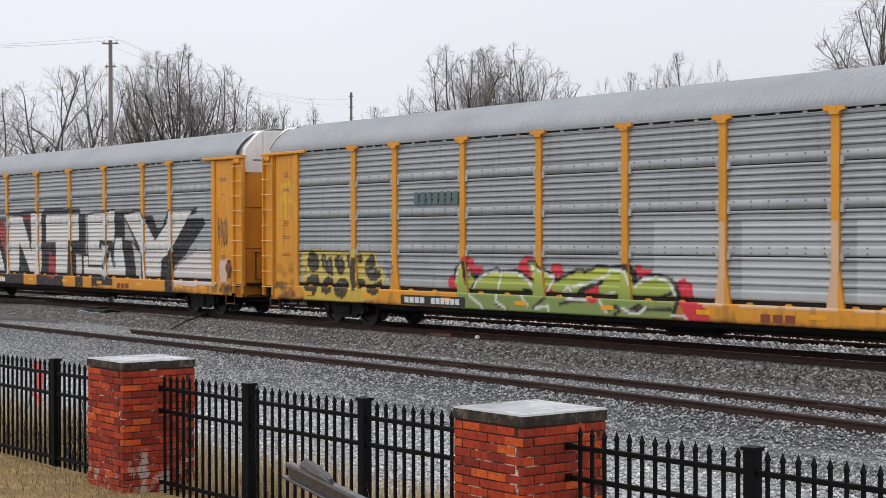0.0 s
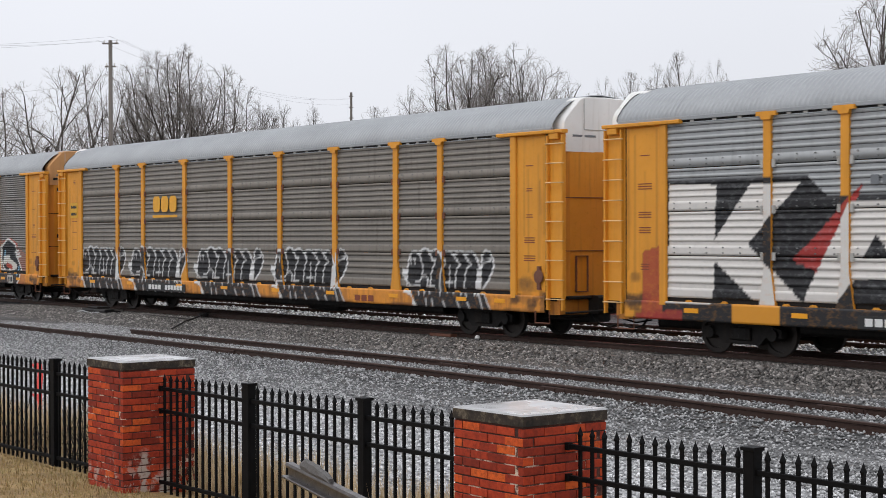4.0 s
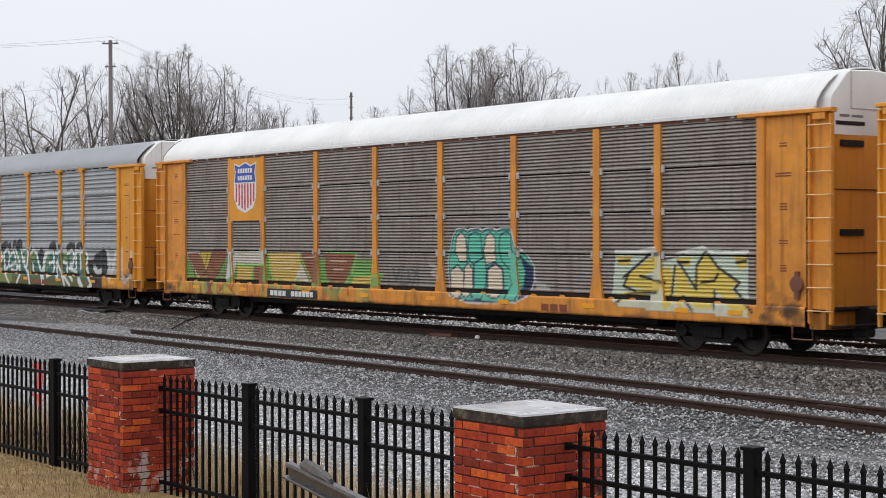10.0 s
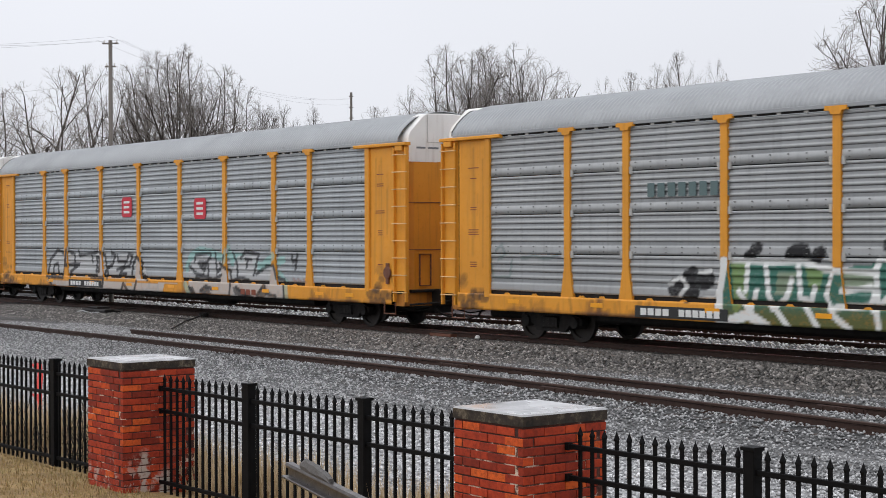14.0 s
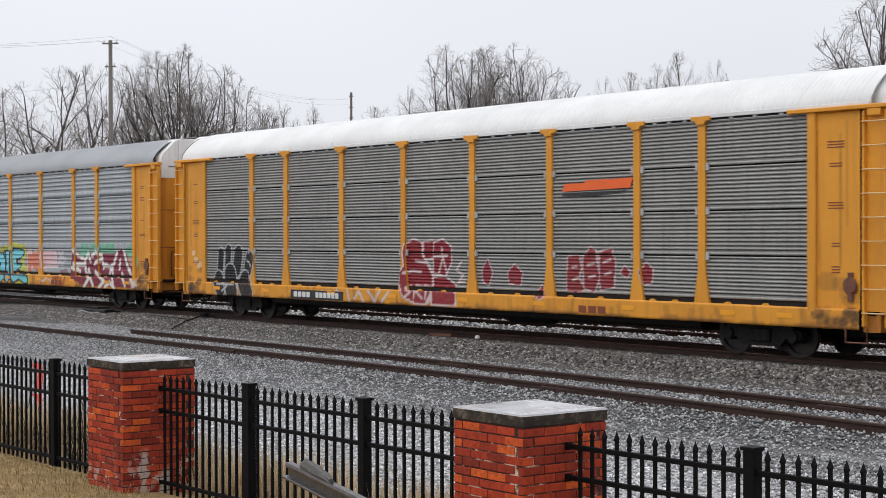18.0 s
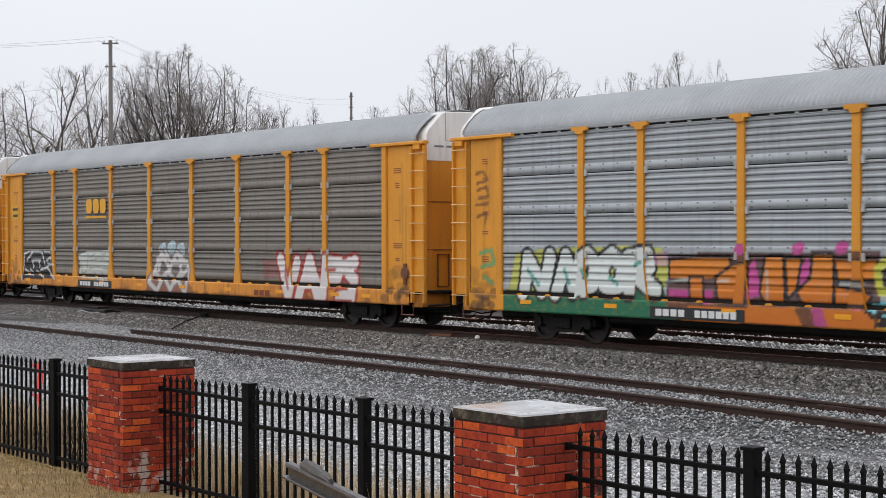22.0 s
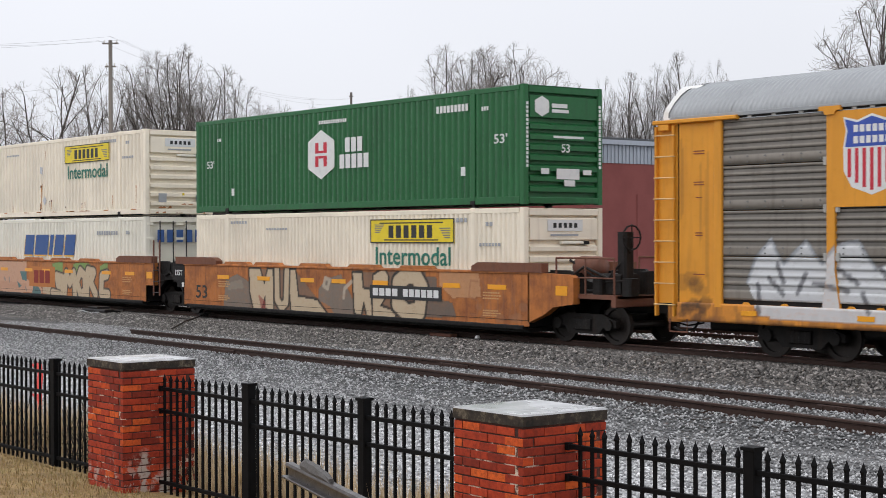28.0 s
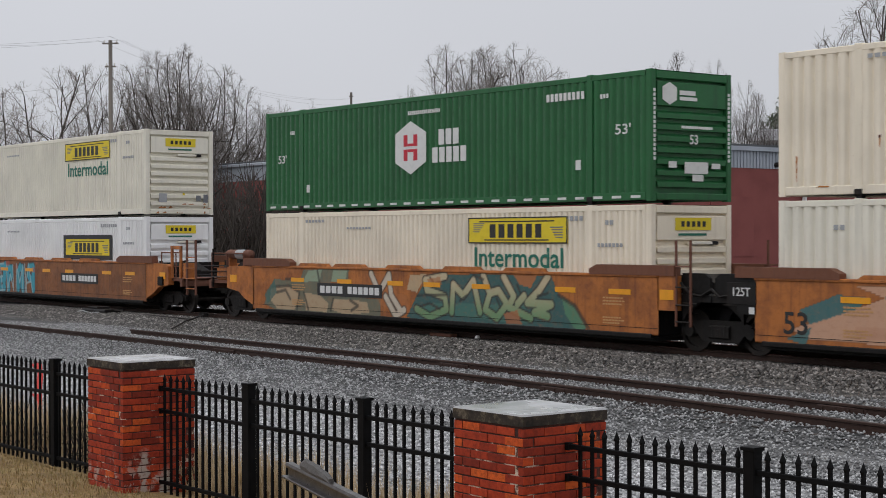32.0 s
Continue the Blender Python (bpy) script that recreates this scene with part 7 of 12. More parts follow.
STRAW, FERN, DEEP, INK = (0.56, 0.47, 0.30), (0.17, 0.30, 0.15), (0.03, 0.12, 0.12), (0.035, 0.035, 0.03)
S_W3.area([(-7.85, 0.47), (-7.65, 0.81), (-7.27, 1.22), (-5.91, 1.18), (-5.67, 1.54), (-3.37, 1.56), (-3.43, 1.23), (-4.85, 1.14), (-2.51, 0.8), (-1.88, 0.78), (-1.88, 0.3), (-4.74, 0.25), (-7.15, 0.3)], (0.11, 0.17, 0.13), 0.8)
S_W3.area([(-7.46, 0.98), (-6.4, 1.04), (-5.91, 0.86), (-6.16, 0.36), (-7.15, 0.36), (-7.53, 0.62)], (0.50, 0.36, 0.22), 0.9)
S_W3.area([(-5.67, 0.86), (-4.85, 0.82), (-4.39, 0.58), (-4.5, 0.33), (-5.56, 0.35)], (0.50, 0.36, 0.22), 0.9)
S_W3.area([(-4.16, 0.72), (-3.38, 0.71), (-2.51, 0.7), (-2.4, 0.4), (-3.6, 0.3), (-4.28, 0.43)], (0.50, 0.36, 0.22), 0.9)
S_W3.area([(-5.43, 1.5), (-4.73, 1.53), (-4.85, 1.21), (-5.73, 1.16)], (0.30, 0.38, 0.26), 0.9)
S_W3.area([(-4.16, 1.52), (-3.46, 1.54), (-3.54, 1.23), (-4.27, 1.19)], (0.30, 0.38, 0.26), 0.9)
for g in ([(-7.46, 0.98), (-6.46, 1.04), (-5.91, 0.86), (-6.04, 0.37)], [(-7.14, 0.83), (-6.65, 0.91), (-6.4, 0.65)], [(-5.67, 0.86), (-5.44, 0.39)], [(-4.16, 0.72), (-4.28, 0.4)], [(-3.32, 0.71), (-2.94, 0.57), (-3.27, 0.43)], [(-4.96, 1.49), (-4.85, 1.17)],):
    S_W3.line(g, 0.045, INK, 0.8)
for g in ([(-6.64, 1.23), (-5.91, 1.24)],):
    S_W3.line(g, 0.045, INK, 0.8)
S_W3.area([(-7.27, 1.22), (-7.14, 0.83), (-7.65, 0.48), (-7.84, 0.74)], (0.05, 0.14, 0.12), 0.8)
S_W3.area([(-2.63, 1.47), (-1.42, 1.45), (-1.12, 0.98), (-0.69, 0.92), (-0.54, 0.5), (-1.13, 0.38), (-1.87, 0.61)], (0.42, 0.15, 0.05), 0.5)
for g in ([(-2.32, 1.46), (-1.95, 0.97), (-1.72, 1.19), (-1.49, 1.45), (-1.39, 0.91), (-0.98, 0.52)], [(-1.65, 0.86), (-1.2, 0.37), (-0.81, 0.53)],):
    S_W3.line(g, 0.13, INK, 0.9)
for g in ([(-2.32, 1.46), (-1.95, 0.97), (-1.72, 1.19), (-1.49, 1.45), (-1.39, 0.91), (-0.98, 0.52)], [(-1.65, 0.86), (-1.2, 0.37), (-0.81, 0.53)],):
    S_W3.line(g, 0.085, (0.60, 0.53, 0.42), 1)
S_W3.area([(-0.69, 0.35), (-0.25, 0.93), (0.32, 1.47), (2.23, 1.52), (5.01, 1.54), (5.25, 1.12), (6.19, 0.33), (2.75, 0.29), (0.17, 0.24)], DEEP, 0.95)
S_W3.area([(-0.26, 0.51), (1.15, 0.48), (2.75, 0.4), (4.27, 0.38), (4.03, 0.83), (1.42, 0.77), (0.17, 0.73)], (0.07, 0.19, 0.15), 0.8)
S_W3.area([(-0.54, 1.46), (0.18, 1.49), (-0.25, 1), (-0.69, 1.07)], STRAW, 0.7)
for g in ([(0.95, 1.45), (0.11, 1.33), (0.18, 1.08), (0.94, 0.93), (1.01, 0.61), (0.31, 0.39), (-0.26, 0.58)], [(1.22, 0.55), (1.29, 1.25), (1.69, 0.98), (2.1, 1.36), (2.36, 0.59)], [(2.75, 1.07), (2.56, 0.66), (3.01, 0.47), (3.4, 0.82), (3.08, 1.14), (2.75, 1.07)], [(3.27, 1.48), (3.65, 1.02), (3.46, 0.75), (4.27, 0.51)], [(3.78, 0.83), (4.03, 1.03)], [(4.89, 1.51), (4.58, 1.18), (4.15, 0.87), (5.01, 0.86), (4.4, 0.65), (4.88, 0.58)],):
    S_W3.line(g, 0.135, INK, 0.95)
for g in ([(2.49, 1.5), (2.69, 1.14)],):
    S_W3.line(g, 0.135, INK, 0.95)
S_W3.line([(0.95, 1.45), (0.11, 1.33), (0.18, 1.08), (0.94, 0.93), (1.01, 0.61), (0.31, 0.39), (-0.26, 0.58)], 0.09, STRAW, 1.0, FERN)
S_W3.line([(1.22, 0.55), (1.29, 1.25), (1.69, 0.98), (2.1, 1.36), (2.36, 0.59)], 0.09, STRAW, 1.0, FERN)
S_W3.line([(2.75, 1.07), (2.56, 0.66), (3.01, 0.47), (3.4, 0.82), (3.08, 1.14), (2.75, 1.07)], 0.09, STRAW, 1.0, FERN)
S_W3.line([(3.27, 1.48), (3.65, 1.02), (3.46, 0.75), (4.27, 0.51)], 0.09, STRAW, 1.0, FERN)
S_W3.line([(3.78, 0.83), (4.03, 1.03)], 0.09, STRAW, 1.0, FERN)
S_W3.line([(4.89, 1.51), (4.58, 1.18), (4.15, 0.87), (5.01, 0.86), (4.4, 0.65), (4.88, 0.58)], 0.09, STRAW, 1.0, FERN)
S_W3.line([(2.49, 1.5), (2.69, 1.14)], 0.09, STRAW, 1.0, FERN)
for g in ([(-0.25, 0.93), (1.01, 0.98)], [(-0.11, 0.65), (0.31, 0.74), (0.73, 0.61)], [(1.56, 0.84), (1.83, 0.98)], [(3.01, 0.94), (3.14, 0.74)], [(3.78, 1.29), (3.9, 1.09)], [(4.52, 1.04), (4.89, 1.12)],):
    S_W3.line(g, 0.035, INK, 0.85)
for g in ([(0.32, 1.4), (0.46, 1.3)], [(2.1, 1.5), (2.49, 1.4)],):
    S_W3.line(g, 0.035, INK, 0.85)
S_W3.area([(5.37, 1.06), (5.78, 0.88), (6.24, 0.34), (5.84, 0.32), (5.48, 0.68)], (0.10, 0.24, 0.14), 0.95)
S_W3.line([(5.27, 1.09), (5.84, 0.85), (6.28, 0.35)], 0.05, INK, 0.8)
S_W3.area([(3.65, 1.52), (4.52, 1.55), (4.28, 1.23), (3.9, 1.29)], (0.45, 0.16, 0.05), 0.9)
S_W3.area([(0.18, 1.36), (0.74, 1.43), (0.81, 1.24), (0.32, 1.16)], (0.45, 0.16, 0.05), 0.7)
S_W3.area([(3.27, 0.58), (3.77, 0.69), (3.96, 0.34), (3.39, 0.35)], (0.42, 0.15, 0.06), 0.8)
S_W4 = Spray(15)
S_W4.word("........", -8.0, -0.6, 0.3, 1.45, (0.04, 0.33, 0.42), (0.03, 0.07, 0.09), 0.13, 0.05).scrawl(8, -8.0, -0.7, 0.35, 1.4, (0.35, 0.5, 0.52), 0.04, 0.8).cloud(-8, -0.5, 1.1, 1.5, (0.5, 0.1, 0.06), 16, 0.5)


# ---- soot and rust over the sills and car ends ----
def soil(spray, seed):
    rnd = random.Random(seed)
    own = spray.layers
    spray.layers, keep = [], spray.rnd
    spray.rnd = rnd
    for s in (-1, 1):
        a, b = sorted((s * 12.1, s * 13.25))
        spray.cloud(a, b, 0.66, 1.12, (0.04, 0.024, 0.016), 10, 0.6).cloud(a, b, 1.0, 1.6, (0.08, 0.04, 0.02), 6, 0.3)
        for k in range(6):
            x = rnd.uniform(a, b)
            spray.line([(x, rnd.uniform(3.2, 4.8)), (x + rnd.uniform(-0.03, 0.03), rnd.uniform(1.2, 3.0))], rnd.uniform(0.012, 0.03), (0.14, 0.06, 0.02), 0.3)
    for k in range(80):
        x, w, h = rnd.uniform(-13, 13), rnd.uniform(0.02, 0.10), rnd.uniform(0.7, 1.08)
        col = rnd.choice(((0.09, 0.04, 0.022), (0.22, 0.085, 0.028), (0.07, 0.035, 0.022)))
        spray.line([(x, 0.6), (x + rnd.uniform(-0.12, 0.12), h)], w, col, rnd.uniform(0.15, 0.4))
        spray.line([(x - rnd.uniform(0.1, 0.5), 0.66), (x + rnd.uniform(0.1, 0.5), 0.68)], w, col, rnd.uniform(0.2, 0.5))
    spray.layers = spray.layers + own
    spray.rnd = keep


for k, sp in enumerate((S_A, S_B, S_C, S_D, S_E, S_F, S_G, S_H, S_I, S_J, S_K)):
    soil(sp, 300 + k)


# ---- the train ----
TRACK_Y, SPEED = 26.206, 10.92
POSTS = (-9.15, -7.225, -4.335, -1.445, 1.445, 4.335, 7.225, 9.15)
EDGES = (-12.03, *POSTS, 12.03)
ROWS = (1.13, 2.03, 2.97, 3.89, 4.86)
M_DOOR = worn("sooty_yellow_door", (0.66, 0.262, 0.02), (0.24, 0.09, 0.02), 0.45)
M_RIVET = worn("dull_rivet", (0.16, 0.16, 0.155), (0.08, 0.075, 0.07), 0.5)
M_CLIP = worn("worn_grey_clip", (0.42, 0.41, 0.38), (0.2, 0.17, 0.14), 0.5)
MOVERS, WHEELS = [], []
# how far each car sits off an even spacing, for the slack in its couplers
SLACK = (0.25, 0.23, 0.02, 0.03, 0.12, 0.19, -0.16, -0.01, -0.07, -0.09, -0.33)
CACHE = {}


def rib_profile(z0, z1, style):
    """Height, outward depth and surface kind (0 rib, 1 sheet, 2 painted shade under a rib, 4 open seam) along one sheet
    of ribbed side panel; a kind holds up to the next height.
    """
    out = []
    if style == "band":
        flat = 0.21
        out += [(z0, -0.012, 4), (z0 + 0.014, -0.012, 0), (z0 + 0.016, 0.022, 0), (z0 + flat, 0.022, 1), (z0 + flat + 0.012, 0.0, 1)]
        z, pitch, k = z0 + flat + 0.02, 0.150, 0.020
        cut = (0.0, 0.42, 0.53, 0.60, 0.90)
    else:
        out += [(z0, -0.03, 4), (z0 + 0.030, -0.03, 0), (z0 + 0.032, 0.022, 0), (z0 + 0.085, 0.022, 1), (z0 + 0.095, 0.0, 1)]
        z, pitch, k = z0 + 0.10, 0.081, 0.022
        cut = (0.0, 0.24, 0.50, 0.58, 0.92)
    n = max(1, int(round((z1 - z) / pitch)))
    pitch = (z1 - z) / n
    for i in range(n):
        b = z + i * pitch
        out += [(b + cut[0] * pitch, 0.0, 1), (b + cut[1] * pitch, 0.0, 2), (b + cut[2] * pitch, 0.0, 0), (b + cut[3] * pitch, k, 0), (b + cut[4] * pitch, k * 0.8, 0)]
    out.append((z1 - 0.004, 0.0, 1))
    return np.array(out)


def panel_mesh(x0, x1, r, style, mat, spray):
    key = (round(x1 - x0, 3), r, style, mat.name)
    painted = spray is not None and spray.meets(x0, x1, ROWS[r], ROWS[r + 1])
    if not painted and key in CACHE:
        return CACHE[key]
    pr = rib_profile(ROWS[r], ROWS[r + 1], style)
    if painted:
        # closer rows, so that paint keeps its edges on the flat bands
        rows = []
        for a, b in zip(pr[:-1], pr[1:]):
            k = max(1, int((b[0] - a[0]) / 0.04))
            rows += [(a[0] + (b[0] - a[0]) * j / k, a[1] + (b[1] - a[1]) * j / k, a[2]) for j in range(k)]
        pr = np.array(rows + [tuple(pr[-1])])
    cols = max(2, int((x1 - x0) / 0.032)) if painted else 2
    xs = np.linspace(0, x1 - x0, cols)
    P = np.zeros((len(pr), cols, 3))
    P[..., 0] = xs[None, :]
    P[..., 1] = -pr[:, 1][:, None]
    P[..., 2] = pr[:, 0][:, None]
    paint = spray.at(P[..., 0] + x0, P[..., 2]).reshape(-1, 4) if painted else np.zeros((P.shape[0] * cols, 4))
    me = sheet("panel", P, [mat, PERF[mat], M_BLACK, RIB_SHADE[mat]], False, paint)
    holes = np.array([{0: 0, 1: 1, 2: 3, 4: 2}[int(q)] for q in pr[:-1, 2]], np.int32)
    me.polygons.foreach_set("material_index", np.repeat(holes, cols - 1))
    if not painted:
        CACHE[key] = me
    return me


def grid_face(x0, x1, y, z0, z1, step, spray):
    """A flat upright face facing -y with a fine grid and its paint."""
    c, r = max(2, int((x1 - x0) / step) + 1), max(2, int((z1 - z0) / step) + 1)
    P = np.zeros((r, c, 3))
    P[..., 0], P[..., 1], P[..., 2] = np.linspace(x0, x1, c)[None, :], y, np.linspace(z0, z1, r)[:, None]
    return P, spray.at(P[..., 0], P[..., 2]).reshape(-1, 4)


def skin(name, x0, x1, y, z0, z1, mat, parent, spray, thick=0.012, step=0.045):
    """A painted plate: a fine front grid with a folded back."""
    P, paint = grid_face(x0, x1, y, z0, z1, step, spray)
    r, c = P.shape[:2]
    Q = np.zeros((r + 2, c, 3))
    Q[1:-1] = P
    Q[0], Q[-1] = P[0] + [0, thick, 0], P[-1] + [0, thick, 0]
    pq = np.zeros((r + 2, c, 4))
    pq[1:-1] = paint.reshape(r, c, 4)
    return put(name, sheet(name, Q, mat, False, pq.reshape(-1, 4)), parent)


def wheelset_mesh():
    if "wheel" not in CACHE:
        mb = MB()
        prof = [(0.10, -0.09), (0.13, -0.09), (0.15, -0.045), (0.35, -0.03), (0.36, -0.065), (0.42, -0.06), (0.425, 0.045), (0.455, 0.055), (0.455, 0.085),
                (0.36, 0.085), (0.35, 0.03), (0.15, 0.02), (0.13, 0.08), (0.1, 0.08)]
        for s in (-1, 1):
            mb.lathe([(r, a * -s * -1) for r, a in prof] if s < 0 else [(r, -a) for r, a in prof][::-1], 1, (0, 0.755 * s, 0), 28)
        mb.lathe([(0.08, -1.02), (0.085, -0.7), (0.075, 0.7), (0.08, 1.02)], 1, (0, 0, 0), 12)
        for s in (-1, 1):
            for k in range(3):
                a = k * 2.094
                mb.box(math.cos(a) * 0.07 - 0.02, math.cos(a) * 0.07 + 0.02, 1.02 * s - 0.015, 1.02 * s + 0.015, math.sin(a) * 0.07 - 0.02, math.sin(a) * 0.07 + 0.02)
        CACHE["wheel"] = mb.mesh("wheelset", M_WHEEL, False)
        for s in (-1, 1):
            fr = MB()
            y0, y1 = (s * 0.98 - 0.06, s * 0.98 + 0.06)
            fr.poly([(-1.08, 0.52), (-1.08, 0.36), (-0.66, 0.36), (-0.5, 0.2), (0.5, 0.2), (0.66, 0.36), (1.08, 0.36), (1.08, 0.52), (0.6, 0.66), (-0.6, 0.66)], y0, y1)
            fr.box(-0.28, 0.28, s * 1.0 - 0.1, s * 1.0 + 0.1, 0.28, 0.56, 0.03)
            for k in (-0.17, 0.0, 0.17):
                fr.lathe([(0.07, 0.0), (0.07, 0.24)], 2, (k, s * 1.04, 0.3), 10)
            for k in (-0.86, 0.86):
                fr.lathe([(0.13, -0.1), (0.14, 0.1)], 1, (k, s * 1.0, 0.42), 14)
            CACHE["frame", s] = fr.mesh("side_frame", M_TRUCK, False)
        bo = MB()
        bo.box(-0.22, 0.22, -1.0, 1.0, 0.36, 0.62, 0.04)
        bo.lathe([(0.3, 0.0), (0.3, 0.12)], 2, (0, 0, 0.6), 16)
        for k in (-0.5, 0.5):
            bo.box(k - 0.05, k + 0.05, -0.85, 0.85, 0.3, 0.42, 0.02)
        CACHE["bolster"] = bo.mesh("bolster", M_TRUCK, False)
    return CACHE["wheel"], (CACHE["frame", -1], CACHE["frame", 1]), CACHE["bolster"]


def truck(car, x, half=0.86, u0=0.0):
    """A two-axle truck under a car; its wheelsets turn."""
    wm, fm, bm_ = wheelset_mesh()
    tr = put("truck", bm_, car, "sooty two-axle truck", (x, 0, 0))
    for f in fm:
        put("side_frame", f, tr)
    for s in (-half, half):
        w = put("wheelset", wm, tr)
        w.location = (s, 0, 0.42)
        WHEELS.append((w, s, u0 + x + s))
    return tr


def ladder(car, x, side, z0=1.0, z1=4.85, mat=None, rungs=9):
    """A stile ladder flat on the corner of a car, with round rungs bent round its stiles."""
    mat = mat or M_YEL
    y = 1.56 * side
    mb = MB()
    for k in (-0.26, 0.26):
        mb.box(x + k - 0.028, x + k + 0.028, y - 0.05, y + 0.05, z0, z1, 0.01)
    la = part("ladder", mb, mat, car)
    rm = MB()
    rm.tube([(-0.29, -0.02 * side, 0), (-0.27, 0.045 * side, 0.0), (0.27, 0.045 * side, 0.0), (0.29, -0.02 * side, 0)], 0.015, 6)
    me = CACHE.setdefault(("rung", side), rm.mesh("rung", M_YELSTILE))
    for i in range(rungs):
        put("rung", me, la, at=(x, y + 0.03 * side, z0 + 0.25 + i * (z1 - z0 - 0.45) / (rungs - 1)))
    return la


def sign_bars(mb, x0, x1, z0, z1, y, n=3, slant=0.0, gap=0.22):
    """Plain upright bars in place of lettering."""
    w = (x1 - x0) / n
    for i in range(n):
        a, b = x0 + i * w + w * gap / 2, x0 + (i + 1) * w - w * gap / 2
        d = slant * (z1 - z0)
        mb.poly([(a, z0), (b, z0), (b + d, z1), (a + d, z1)], y - 0.004, y)
    return mb


def roof_points(z_eave=4.97, crown=5.80):
    """Half section of the rounded roof, from the eave to the crown: y and z."""
    return [(-1.56, z_eave), (-1.55, z_eave + 0.1), (-1.40, z_eave + 0.30), (-1.18, z_eave + 0.50), (-1.0, z_eave + 0.62), (-0.7, crown - 0.10), (-0.35, crown - 0.025), (0.0, crown)]


def ribbed_roof(name, x0, x1, mat, parent, rib=0.13, k=0.011):
    if ("roof", mat.name) in CACHE:
        return put(name, CACHE["roof", mat.name], parent)
    half = roof_points()
    sec = half + [(-y, z) for y, z in half[-2::-1]]
    n = int((x1 - x0) / rib)
    xs, hs = [], []
    for i in range(n):
        a = x0 + i * rib
        xs += [a, a + rib * 0.55, a + rib * 0.66, a + rib * 0.9]
        hs += [0, 0, k, k]
    xs.append(x1)
    hs.append(0)
    P = np.zeros((len(xs), len(sec), 3))
    for i, (x, h) in enumerate(zip(xs, hs)):
        for j, (y, z) in enumerate(sec):
            s = 1 + h / 1.5
            P[i, j] = (x, y * s, 4.97 + (z - 4.97) * (1 + h) + h * (0.5 if 0 < j < len(sec) - 1 else 0))
    CACHE["roof", mat.name] = sheet(name, P, mat, False)
    return put(name, CACHE["roof", mat.name], parent)


def end_hood(car, s, mat, slot=False):
    """The boxy cover over the end doors with cut corners; s is the end's sign."""
    half = [(-1.36, 4.43), (-1.36, 5.10), (-1.30, 5.22), (-0.86, 5.66), (-0.74, 5.715), (0.0, 5.745)]
    sec = half + [(-y, z) for y, z in half[-2::-1]]
    n = len(sec)
    far = ((13.2, 1.0), (13.60, 1.0), (13.64, 0.985)) if s > 0 else ((13.2, 1.0), (13.80, 1.0), (13.84, 0.985))
    P = np.zeros((3, n, 3))
    for i, (x, k) in enumerate(far):
        for j, (y, z) in enumerate(sec):
            P[i, j] = (x * s, y * k, 4.43 + (z - 4.43) * k)
    if s > 0:
        P = P[:, ::-1]
    put("end_hood", sheet("end_hood", P, mat), car, "boxy end hood")
    face = MB().add([tuple(P[2, j]) for j in range(n)], [tuple(range(n))])
    hf = put("hood_face", face.mesh("hood_face", mat), car)
    x = 13.641 if s > 0 else 13.841
    part("hood_seam", MB().box(*sorted((s * x, s * (x + 0.012))), -0.73, -0.715, 4.95, 5.68).box(*sorted((s * x, s * (x + 0.012))), -0.72, 0.72, 4.95, 4.965), M_CLIP, hf)
    tagged(part("hood_stencil", MB().box(*sorted((s * x, s * (x + 0.004))), -1.08, -0.78, 4.78, 4.83).box(*sorted((s * x, s * (x + 0.004))), -0.7, -0.35, 4.78, 4.83), D_GREY, hf), kind="stuff")
    if slot:
        part("hood_slot", MB().box(*sorted((s * x, s * (x + 0.006))), -1.2, -0.3, 4.62, 4.70), M_BLACK, hf)
    return hf


